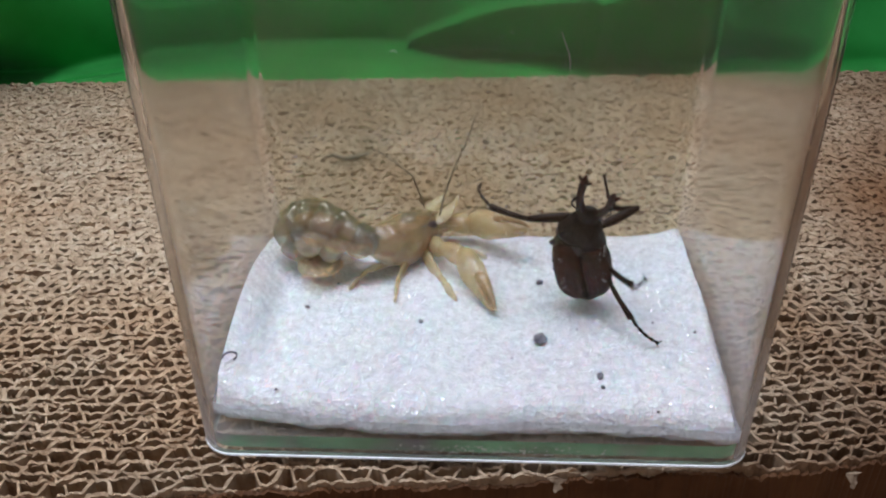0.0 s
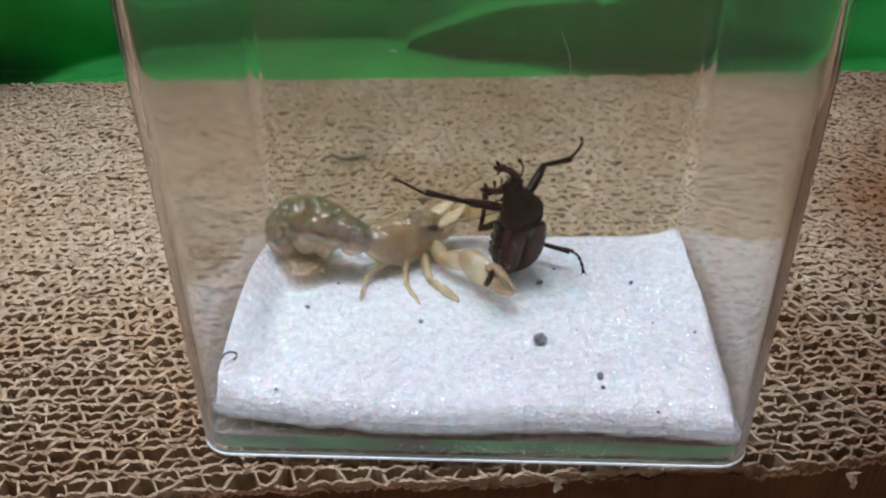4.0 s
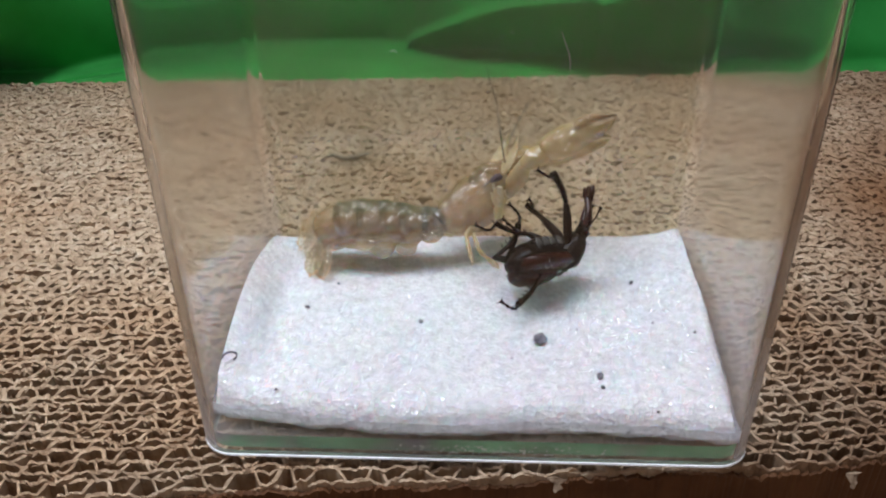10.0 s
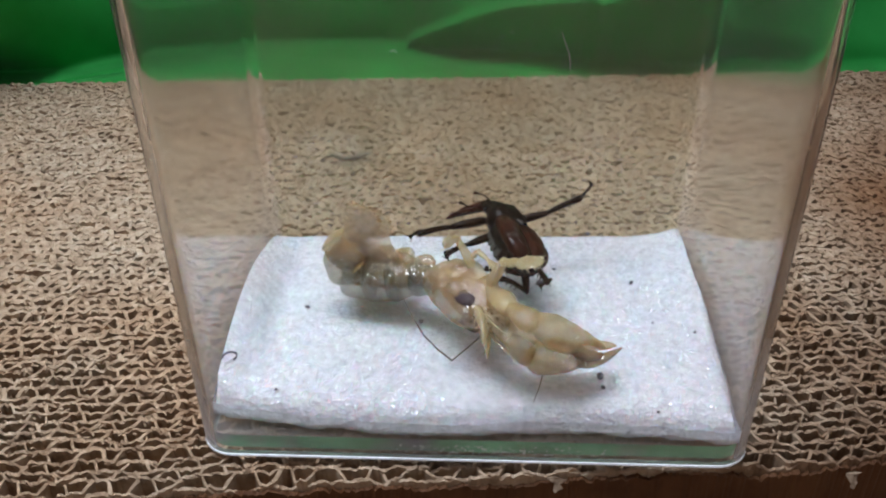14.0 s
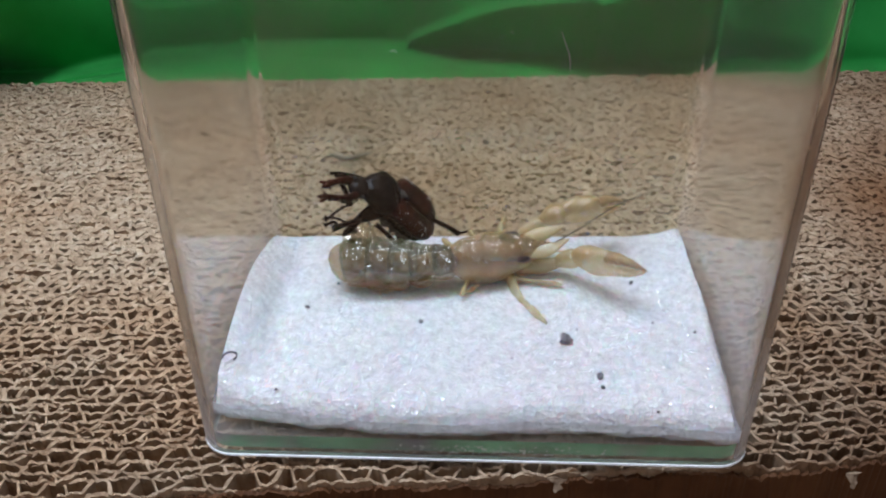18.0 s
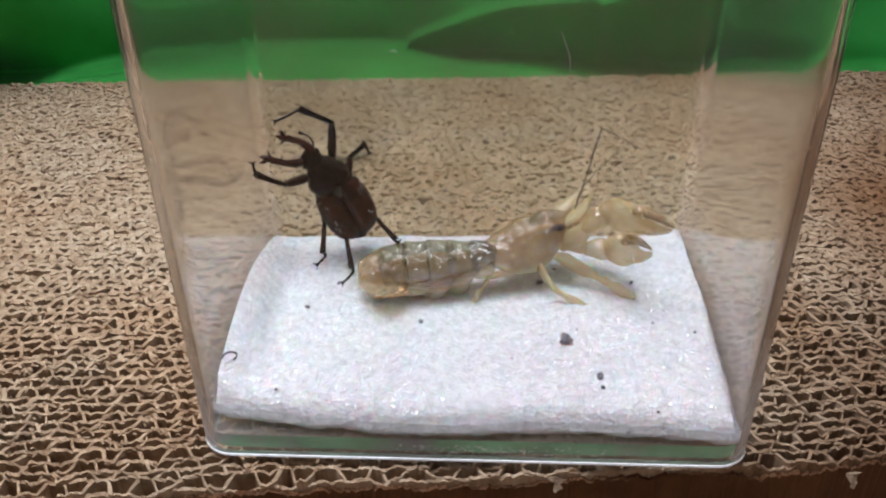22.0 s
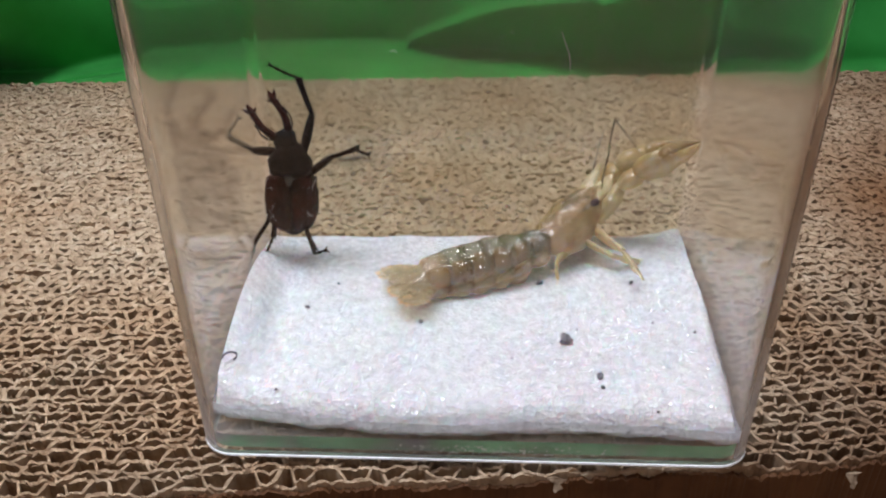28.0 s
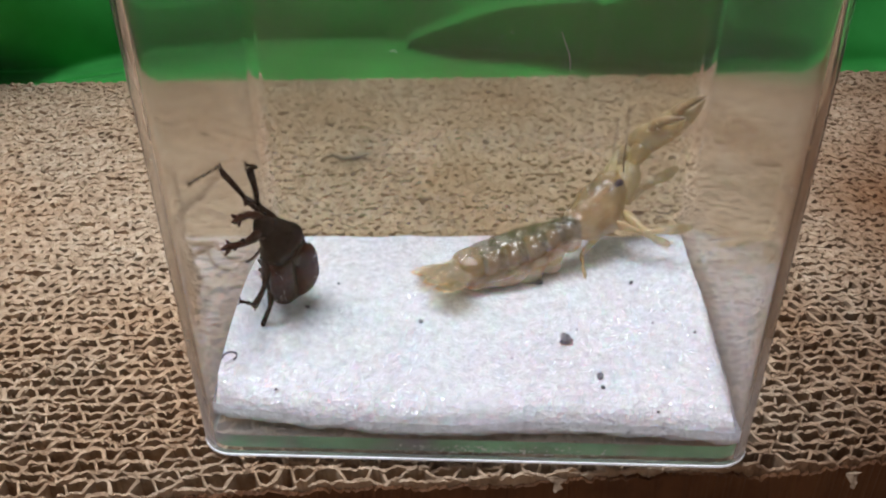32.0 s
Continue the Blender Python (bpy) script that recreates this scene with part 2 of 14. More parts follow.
def corrugated_board():
    board = thing("corrugated_board", BOARD, "tan corrugated cardboard block with its open flutes facing up", "cardboard")
    depth = 0.011
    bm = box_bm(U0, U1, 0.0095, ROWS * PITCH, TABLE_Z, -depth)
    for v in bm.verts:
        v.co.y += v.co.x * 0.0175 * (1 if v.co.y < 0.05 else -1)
    part("core", bm, CORE, board, "inner slab coloured as the shade down in the flutes")
    n = 860
    us = np.linspace(U0, U1, n)
    lines = []
    for i in range(ROWS + 1):
        calm = 1 - 0.6 * min(1, i / 30)
        lines.append(us * 0.035 * (0.5 - i / ROWS) + i * PITCH + (0.00022 * calm * wobble(us, 10 + i, 0.0034) + 0.00042 * calm * wobble(us, 500 + i, 0.009)
                                           + 0.0007 * calm * wobble(us, 300 + i, 0.03) if i else 0.0002 * wobble(us, 9, 0.004)))
    brim = front_edge(us)
    shift = brim - lines[0]
    for i in range(ROWS + 1):
        lines[i] = lines[i] + shift * max(0, 1 - i / 30)
    for i in range(ROWS + 1):
        tops = 0.0005 * wobble(us, 900 + i, 0.0015) - 0.0040 * np.clip(wobble(us, 40 + i, 0.004) - 0.6 - 0.1 * min(1, i / 34), 0, 1)
        if i == 0:
            tops = tops - 0.0016 * np.clip(wobble(us, 77, 0.010), 0.2, 1)
        v, f = ribbon(us, lines[i], tops, 0.00042 + 0.00102 * min(1, i / 34) ** 1.7, depth, 6000 + i)
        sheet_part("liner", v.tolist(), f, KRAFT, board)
        if i == ROWS:
            continue
        r = np.random.RandomState(5000 + i)
        wave = (0.0084 - 0.0028 * min(1, i / 25)) * (1 + 0.25 * (r.rand() - 0.5))
        phase = us / wave + r.rand() + 0.22 * wobble(us, 2000 + i, 0.008)
        s = np.clip(0.5 + (1.0 - 0.4 * min(1, i / 30)) * np.sin(phase * 6.2832), 0.03, 0.97)
        s = np.clip(s + 0.08 * wobble(us, 2600 + i, 0.0022), 0.0, 1.0)
        vs = lines[i] * (1 - s) + lines[i + 1] * s
        tops = 0.0006 * wobble(us, 1300 + i, 0.0016) - 0.0045 * np.clip(wobble(us, 1700 + i, 0.004) - 0.6 + 0.05 * min(1, i / 34), 0, 1)
        v, f = ribbon(us, vs, tops, 0.00042 + 0.00102 * min(1, i / 34) ** 1.7, depth, 8000 + i)
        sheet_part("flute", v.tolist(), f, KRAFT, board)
    # frayed paper fibres over the cut edges
    r = np.random.RandomState(12)
    verts, faces = [], []
    for k in range(5000):
        i = 4 + int((ROWS - 4) * r.rand() ** 1.4)
        u = r.uniform(U0 + 0.004, U1 - 0.004)
        v0 = np.interp(u, us, lines[i]) + r.uniform(0, PITCH)
        a, ln, w = r.uniform(0, 6.283), r.uniform(0.0006, 0.0016), r.uniform(0.00015, 0.0004)
        c, sn = math.cos(a), math.sin(a) * 0.7
        z = r.uniform(-0.0012, 0.0002)
        b0 = len(verts)
        for q, h in ((0, 0), (0.5, r.uniform(0, 0.0005)), (1, r.uniform(-0.0006, 0.0003))):
            x, y = u + c * ln * q, v0 + sn * ln * q
            ww = w * (1 - 0.5 * q)
            verts += [(x - sn * ww, y + c * ww, z + h), (x + sn * ww, y - c * ww, z + h), (x, y, z + h - ww)]
        for q in (0, 3):
            for e in range(3):
                faces.append((b0 + q + e, b0 + q + 3 + e, b0 + q + 3 + (e + 1) % 3, b0 + q + (e + 1) % 3))
    tagged(sheet_part("paper_fibre", verts, faces, KRAFT, board, "frayed tan paper fibres"), kind="stuff")
    front = np.linspace(U0, U1, 900)
    edge = -0.0012 - 0.0022 * np.clip(wobble(front, 3, 0.012), 0, 1) - 0.0008 * np.clip(wobble(front, 4, 0.002), 0, 1) - 0.0006 * np.random.RandomState(8).rand(900) ** 3
    v, f = ribbon(front, front_edge(front) - 0.0005, edge, 0.0007, -TABLE_Z, 31)
    for k, (u, v0) in enumerate(((0.0662, 0.0029), (0.0151, 0.0039))):
        r = random.Random(k)
        strip = [(u + 0.0011 * (r.random() - 0.5), v0 - 0.0008 - 0.00035 * q, -0.0008 - 0.00055 * q - 0.0003 * r.random()) for q in range(5)]
        bm = bmesh.new()
        rows = []
        for q, (x, y, z) in enumerate(strip):
            w = (0.0013, 0.0015, 0.0010, 0.0011, 0.0005)[q] * r.uniform(0.5, 1.2)
            rows.append([bm.verts.new((x + w * e, y + 0.0004 * r.random() + h, z)) for e, h in ((-1, 0), (0.1, -0.0003), (1, 0), (0.1, 0.0003))])
        for lo, hi in zip(rows, rows[1:]):
            for e in range(4):
                bm.faces.new((lo[e], lo[(e + 1) % 4], hi[(e + 1) % 4], hi[e]))
        bm.faces.new(rows[0])
        bm.faces.new(list(reversed(rows[-1])))
        part("torn_tab", bm, TORN, board, "pale torn tab of paper")
    sheet_part("front_liner", v.tolist(), f, LINER, board, "smooth brown front sheet with a torn edge")


corrugated_board()


# ---- green cloth behind ----
def smooth(a, b, x):
    q = min(1, max(0, (x - a) / (b - a)))
    return q * q * (3 - 2 * q)


def foot_line(x):
    """Where the cloth leaves the table and rises."""
    return float(np.interp(x, (-0.6, -0.2, -0.1623, -0.1439, -0.1355, -0.1107, -0.0859, -0.041, -0.0157, 0.0175, 0.0394, 0.0425, 0.09, 0.15, 0.6),
                           (0.158, 0.158, 0.162, 0.1765, 0.184, 0.190, 0.1965, 0.1975, 0.1885, 0.182, 0.178, 0.170, 0.170, 0.1735, 0.18)))


def green_cloth():
    nx, ny, low = 440, 110, -0.005
    verts, faces = [], []
    for i in range(nx):
        k = 2 * i / (nx - 1) - 1
        x = 0.24 * k + 0.31 * k ** 9
        yf = foot_line(x)
        col = [(x, 0.145 + (yf - 0.145) * j / 9, low + 0.0008 * math.sin(x * 70 + j)) for j in range(10)]
        y, z = yf, low
        while len(col) < ny:
            step = 0.0009 if z < 0.05 else 0.012
            ridge = float(np.interp(x, (-0.06, -0.0316, -0.027, -0.0202, -0.0114, -0.0027, 0.0102, 0.05), (-0.012, -0.0049, 0.0009, 0.0048, 0.0097, 0.0137, 0.018, 0.027)))
            left = smooth(-0.0015, 0.0015, z - ridge) * smooth(0.10, 0.03, x)
            lean = -0.5 - 0.75 * smooth(-0.15, -0.19, x) + left * (0.30 + 26 * max(0, z)) * smooth(-0.18, -0.145, x)
            lean += smooth(0.10, 0.14, x) * (0.5 + 110 * max(0, z + 0.003))
            lean += 0.25 * math.sin(x * 90 + z * 60) * smooth(0.0, 0.02, z)
            lean = max(-1.3, min(1.3, lean))
            if z > 0.03:
                lean = -0.05
            f = smooth(0, 0.004, z - low) * 0.94 + 0.06
            dz = step * f
            y += step * (1 - f) + dz * lean
            z += dz
            bump = 0.0045 * math.exp(-((z - ridge) / 0.0014) ** 2) * smooth(-0.07, -0.03, x) * smooth(0.08, 0.03, x)
            col.append((x, y - bump, z))
        verts += col
    for i in range(nx - 1):
        for j in range(ny - 1):
            a = i * ny + j
            faces.append((a, a + ny, a + ny + 1, a + 1))
    ob = sheet_part("green_cloth", verts, faces, CLOTH, None, smooth=True)
    sol = ob.modifiers.new("thickness", "SOLIDIFY")
    sol.thickness, sol.offset = 0.0008, -1
    tagged(ob, "green fabric cloth draped in folds behind the cardboard", "cloth")


green_cloth()

# ---- clear case ----
CW, CD, CH, WALL = 0.0964, 0.0644, 0.120, 0.0015
BASE_T = 0.0045
CORNER = 0.0062
DRAFT = 0.004


def ring(z, inset=0.0, seg=6):
    """Rounded rectangle at the height z, split into runs for the four walls."""
    hx, hy = CW / 2 + z * DRAFT - inset, CD / 2 + z * DRAFT - inset
    r = max(CORNER - inset, 0.0008)
    pts = []
    for cx, cy, a0 in ((hx - r, -hy + r, -90), (hx - r, hy - r, 0), (-hx + r, hy - r, 90), (-hx + r, -hy + r, 180)):
        for k in range(seg + 1):
            a = radians(a0 + 90 * k / seg)
            pts.append((cx + r * math.cos(a), cy + r * math.sin(a), z))
    return pts


def clear_case():
    case = thing("plastic_case", pose(0, 0.0004, -0.0006), "clear plastic display case standing open on the cardboard", "plastic case")
    seg = 8
    zs = [0.0011, 0.006, 0.02, 0.06, CH]
    outer = [ring(z, 0, seg) for z in zs]
    inner = [ring(z, WALL, seg) for z in zs]
    n = len(outer[0])
    verts, faces = [], []
    for k in range(len(zs)):
        verts += outer[k] + inner[k]
    for k in range(len(zs) - 1):
        a, b = k * 2 * n, (k + 1) * 2 * n
        for i in range(n):
            j = (i + 1) % n
            faces.append((a + i, a + j, b + j, b + i))
            faces.append((a + n + j, a + n + i, b + n + i, b + n + j))
    t = (len(zs) - 1) * 2 * n
    for i in range(n):
        j = (i + 1) % n
        faces.append((t + i, t + j, t + n + j, t + n + i))
        faces.append((j, i, n + i, n + j))
    wall = sheet_part("wall_shell", verts, faces, PLASTIC, case, "clear moulded side walls with rounded corners", True)
    wall.data.materials.append(SIDE_PLASTIC)
    wall.data.materials.append(BACK_PLASTIC)
    for f in wall.data.polygons:
        c = f.center
        f.material_index = 1 if abs(c.x) > CW / 2 - 0.003 else 2 if c.y > 0.02 else 0

    def stack(levels):
        bm = bmesh.new()
        loops = [[bm.verts.new(q) for q in ring(z, inset, seg)] for z, inset in levels]
        for lo, hi in zip(loops, loops[1:]):
            for i in range(n):
                j = (i + 1) % n
                bm.faces.new((lo[i], lo[j], hi[j], hi[i]))
        bm.faces.new(list(reversed(loops[0])))
        bm.faces.new(loops[-1])
        return bm
    base = part("base_plate", stack([(0.0015, WALL + 0.0004), (0.0018, WALL + 0.0002), (BASE_T, WALL + 0.0002)]), BASE_PLASTIC, case, "thick clear base plate", True)
    base.data.materials.append(PLASTIC)
    for f in base.data.polygons:
        f.material_index = 1 if abs(f.normal.z) > 0.9 else 0
    bm = bmesh.new()
    loops = [[bm.verts.new(q) for q in ring(z, inset, seg)] for z, inset in ((0.0, 0.0007), (0.00035, 0.0001), (0.0006, -0.0001), (0.0009, 0.0), (0.00105, 0.0007), (0.0, 0.0012))]
    for lo, hi in zip(loops, loops[1:] + loops[:1]):
        for i in range(n):
            j = (i + 1) % n
            bm.faces.new((lo[i], lo[j], hi[j], hi[i]))
    part("foot_rim", bm, RIM, case, "pale foot rim with its edge highlight in the colour", True)
    r = random.Random(17)
    bm = bmesh.new()
    for k in range(150):
        x, z = r.gauss(4, 9), r.uniform(2.4, 4.3)
        if -15 < x < 27:
            size = r.uniform(0.00005, 0.00016)
            bmesh.ops.create_icosphere(bm, subdivisions=1, radius=size, matrix=Matrix.Translation((x * 0.001, -CD / 2, z * 0.001)) @ Matrix.Diagonal((r.uniform(1.0, 2.2), 0.5, 0.8, 1)))
    tagged(part("droplet", bm, DROPLET, case, "pale dried droplets along the base", True), kind="stuff")
    for ob in (wall, base):
        ob.visible_shadow = False
    return case


CASE = clear_case()

# ---- foam pad ----
PAD_TOP = 0.0100


def foam_pad():
    """A cut slab with soft, slightly crooked edges, raised a little off the base."""
    r, cuts = 0.0032, 80
    bm = box_bm(0, 1, 0, 1, 0, 1)
    bmesh.ops.subdivide_edges(bm, edges=list(bm.edges), cuts=cuts, use_grid_fill=True)
    for v in bm.verts:
        u, w, h = v.co
        xl, xr = -0.0463 - 0.0002 * w, 0.0450 + 0.0015 * math.sin(min(1.0, w * 1.6) * 1.57)
        yf = -0.0296 + 0.0035 * max(0, 1 - u / 0.25) ** 2 + 0.0006 * math.sin(u * 11)
        yb = 0.0290 + 0.0030 * u
        d = min(u * 0.26, (1 - u) * 0.092, w * 0.036, (1 - w) * 0.06)
        x, y = xl + (xr - xl) * u, yf + (yb - yf) * w
        low = BASE_T + 0.0004 + 0.0006 * noise.noise(Vector((u * 22, 0, 3))) + 0.0004 * noise.noise(Vector((u * 70, 0, 9)))
        z = low + (PAD_TOP - low) * h
        if h > 0.5 and d < r:
            deep = r + 0.0013 * smooth(0.15, 0.05, w)
            z -= deep * (1 - math.sqrt(max(0, 1 - (1 - d / r) ** 2))) * (h - 0.5) * 2
        z += (0.0012 * smooth(0.86, 1.0, u) * smooth(0.75, 1.0, w) + 0.0020 * smooth(0.93, 1.0, u) * smooth(0.25, 0.6, w) * smooth(1.12, 0.85, w)
              + 0.0058 * smooth(0.10, 0.0, u) * math.sin(math.pi * w)) * h
        q = Vector((x, y, z))
        nse = noise.noise(q * 200) * 0.00016 + noise.noise(q * 90) * 0.0003
        v.co = (x + nse * (1 - abs(2 * u - 1) ** 8), y + nse, z + nse * 0.7)
    ob = part("foam_pad", bm, FOAM, None, smooth=True)
    tagged(ob, "white foam sheet with a sparkling cellular surface inside the case", "foam pad")


foam_pad()


# ---- animals: materials ----
def chitin(name, dark, light, rough, coat=0.12):
    m = material(name, dark, rough, spec=0.06, Coat_Weight=coat, Coat_Roughness=0.10)
    mottle(m, [(0.35, dark), (0.75, light)], 420)
    grain(m, 1500, 0.5, 0.0003, "voronoi")
    grain(m, 420, 0.4, 0.0009)
    return m


BLACK = chitin("black_chitin", (0.006, 0.0045, 0.004), (0.011, 0.006, 0.0045), 0.5, 0.14)
BROWN = chitin("dark_brown_chitin", (0.009, 0.0028, 0.0022), (0.062, 0.012, 0.007), 0.40, 0.34)
LEGS = chitin("leg_chitin", (0.007, 0.004, 0.003), (0.023, 0.0095, 0.006), 0.45)
GREY = material("grey_down", (0.16, 0.15, 0.13), 0.7)
mottle(GREY, [(0.3, (0.03, 0.027, 0.023)), (0.7, (0.085, 0.078, 0.066))], 500)
SPECK = material("foam_dust", (0.7, 0.68, 0.66), 0.7)
EYE = material("eye_black", (0.006, 0.005, 0.005), 0.1)


def flesh(name, deep, pale, alpha, rough=0.45, sss=0.4, back=None, shine=0.10, under=None, ripples=0.0016):
    """Wet jelly-like tissue; back is the colour of the upper side."""
    m = material(name, pale, rough, spec=0.25)
    nt = m.node_tree
    b = nt.nodes["Principled BSDF"]
    b.inputs["Subsurface Weight"].default_value = sss
    b.inputs["Subsurface Radius"].default_value = (1.0, 0.6, 0.3)
    b.inputs["Subsurface Scale"].default_value = 0.0025
    r = mottle(m, [(0.34, deep), (0.64, pale)], 170, 6)
    if back:
        sep = nt.nodes.new("ShaderNodeSeparateXYZ")
        link(m, coords(m), sep.inputs[0])
        wavy = node(m, "ShaderNodeTexNoise", Scale=260.0, Detail=3.0)
        link(m, coords(m), wavy.inputs["Vector"])
        shift = node(m, "ShaderNodeMath", operation="MULTIPLY_ADD")
        shift.inputs[1].default_value = 0.004
        link(m, wavy.outputs["Fac"], shift.inputs[0])
        link(m, sep.outputs["Z"], shift.inputs[2])
        ramp = node(m, "ShaderNodeMapRange")
        ramp.inputs["From Min"].default_value, ramp.inputs["From Max"].default_value = 0.0012, 0.0052
        link(m, shift.outputs[0], ramp.inputs["Value"])
        mix = nt.nodes.new("ShaderNodeMixRGB")
        link(m, ramp.outputs[0], mix.inputs[0])
        link(m, r.outputs["Color"], mix.inputs[1])
        mix.inputs[2].default_value = (*back, 1)
        low = node(m, "ShaderNodeMapRange")
        low.inputs["From Min"].default_value, low.inputs["From Max"].default_value = -0.0028, -0.0047
        link(m, sep.outputs["Z"], low.inputs["Value"])
        pale_mix = nt.nodes.new("ShaderNodeMixRGB")
        link(m, low.outputs[0], pale_mix.inputs[0])
        link(m, mix.outputs[0], pale_mix.inputs[1])
        pale_mix.inputs[2].default_value = (*(under or (0.60, 0.47, 0.28)), 1)
        link(m, pale_mix.outputs[0], b.inputs["Base Color"])
    grain(m, 260, 0.35, 0.0012)
    # see-through body under a wet film with small ripples
    clear = node(m, "ShaderNodeBsdfTransparent", Color=(0.96, 0.92, 0.84, 1))
    body = nt.nodes.new("ShaderNodeMixShader")
    body.inputs[0].default_value = alpha
    link(m, clear.outputs[0], body.inputs[1])
    link(m, b.outputs[0], body.inputs[2])
    wet = node(m, "ShaderNodeBsdfGlossy", Roughness=0.04)
    ripple = node(m, "ShaderNodeTexNoise", Scale=520.0, Detail=2.0)
    link(m, coords(m), ripple.inputs["Vector"])
    bump = node(m, "ShaderNodeBump", Strength=1.0, Distance=ripples)
    link(m, ripple.outputs["Fac"], bump.inputs["Height"])
    link(m, bump.outputs["Normal"], wet.inputs["Normal"])
    film = nt.nodes.new("ShaderNodeMixShader")
    film.inputs[0].default_value = shine
    link(m, body.outputs[0], film.inputs[1])
    link(m, wet.outputs[0], film.inputs[2])
    link(m, film.outputs[0], nt.nodes["Material Output"].inputs["Surface"])
    return m


SHELL = flesh("tan_translucent_shell", (0.47, 0.26, 0.095), (0.83, 0.61, 0.31), 0.42, back=(0.42, 0.28, 0.13), under=(0.72, 0.61, 0.41), shine=0.17, ripples=0.0022)
BELLY = flesh("cream_flesh", (0.66, 0.48, 0.23), (0.84, 0.70, 0.42), 0.46, shine=0.11)
OLIVE = flesh("olive_translucent_shell", (0.36, 0.21, 0.075), (0.60, 0.41, 0.175), 0.38, back=(0.12, 0.125, 0.045), under=(0.75, 0.56, 0.29), shine=0.18, ripples=0.0022)
WAIST = flesh("dark_green_waist_shell", (0.20, 0.175, 0.095), (0.36, 0.29, 0.165), 0.46, back=(0.05, 0.07, 0.055), under=(0.60, 0.46, 0.28), shine=0.18, ripples=0.0022)
CLAW = flesh("honey_claw_shell", (0.60, 0.38, 0.14), (0.83, 0.65, 0.32), 0.38, shine=0.15, ripples=0.0018)
TIPS = flesh("brown_claw_tip", (0.20, 0.115, 0.048), (0.46, 0.30, 0.14), 0.6, 0.3, 0.2)
FAN = flesh("clear_tail_skin", (0.72, 0.50, 0.30), (0.86, 0.76, 0.58), 0.15, shine=0.10, ripples=0.0008)
FRINGE = material("orange_fringe", (0.72, 0.44, 0.23), 0.45)
INNER = flesh("brown_inner_flesh", (0.38, 0.20, 0.078), (0.66, 0.43, 0.20), 0.64, 0.6, 0.4, None, 0.01)
ORGAN = material("dark_organ", (0.045, 0.026, 0.032), 0.6)
WHIP = material("antenna_brown", (0.12, 0.095, 0.065), 0.5)
HAIR = material("cream_bristle", (0.74, 0.62, 0.42), 0.4)


# ---- animals: shapes ----
def soften(rings, steps=3):
    """Rings with smooth ones put in between."""
    q = [(*r, 0, 0)[:5] for r in rings]
    out = []
    for i in range(len(q) - 1):
        a, b, c, d = q[max(i - 1, 0)], q[i], q[i + 1], q[min(i + 2, len(q) - 1)]
        for k in range(steps):
            f = k / steps
            v = [0.5 * (2 * b[n] + (c[n] - a[n]) * f + (2 * a[n] - 5 * b[n] + 4 * c[n] - d[n]) * f * f
                        + (3 * b[n] - a[n] - 3 * c[n] + d[n]) * f ** 3) for n in range(5)]
            lo = [min(b[n], c[n]) * 0.9 for n in (1, 2)]
            out.append((v[0], max(v[1], lo[0]), max(v[2], lo[1]), v[3], v[4]))
    return out + [q[-1]]


def lumpy(bm, amp, scale, seed=0):
    """Uneven soft skin; amp in mm."""
    bm.normal_update()
    for v in bm.verts:
        v.co += v.normal * (noise.noise(v.co * scale + Vector((seed, 0, 0))) * amp * 0.001)
    return bm


def bristles(spots, seed, ln=1.6, spread=0.6):
    """Fine hairs: spots are (place, direction) in mm."""
    r = random.Random(seed)
    bm = bmesh.new()
    for p, d in spots:
        p, d = Vector(p), Vector(d).normalized()
        j = Vector((r.uniform(-1, 1), r.uniform(-1, 1), r.uniform(-1, 1)))
        d = (d + j * spread).normalized()
        q = ln * r.uniform(0.6, 1.3)
        k = Vector((r.uniform(-1, 1), r.uniform(-1, 1), r.uniform(-1, 1))) * 0.2 * q
        swept([p, p + d * q * 0.5 + k * 0.4, p + d * q + k], [0.07, 0.055, 0.02], 3, bm)
    return bm


def loft(rings, sides=12, power=2.0, bm=None, m=None):
    """A closed skin over rings (x, half width, half height, z, y); power above 2 squares the section."""
    bm = bm or bmesh.new()
    loops = []
    for x, ry, rz, zc, yc in soften(rings):
        loop = []
        for k in range(sides):
            a = 2 * math.pi * k / sides
            c, s = math.cos(a), math.sin(a)
            e = 2 / power
            co = Vector((x, yc + ry * math.copysign(abs(c) ** e, c), zc + rz * math.copysign(abs(s) ** e, s))) * 0.001
            loop.append(bm.verts.new(m @ co if m else co))
        loops.append(loop)
    for a, b in zip(loops, loops[1:]):
        for i in range(sides):
            j = (i + 1) % sides
            bm.faces.new((a[i], b[i], b[j], a[j]))
    bm.faces.new(loops[0])
    bm.faces.new(list(reversed(loops[-1])))
    bmesh.ops.recalc_face_normals(bm, faces=list(bm.faces))
    return bm


def bead(x, y, z, r, sx=1.0, sy=1.0, sz=1.0, bm=None):
    bm = bm or bmesh.new()
    bmesh.ops.create_icosphere(bm, subdivisions=2, radius=r * 0.001,
                               matrix=Matrix.Translation((x * 0.001, y * 0.001, z * 0.001)) @ Matrix.Diagonal((sx, sy, sz, 1)))
    return bm


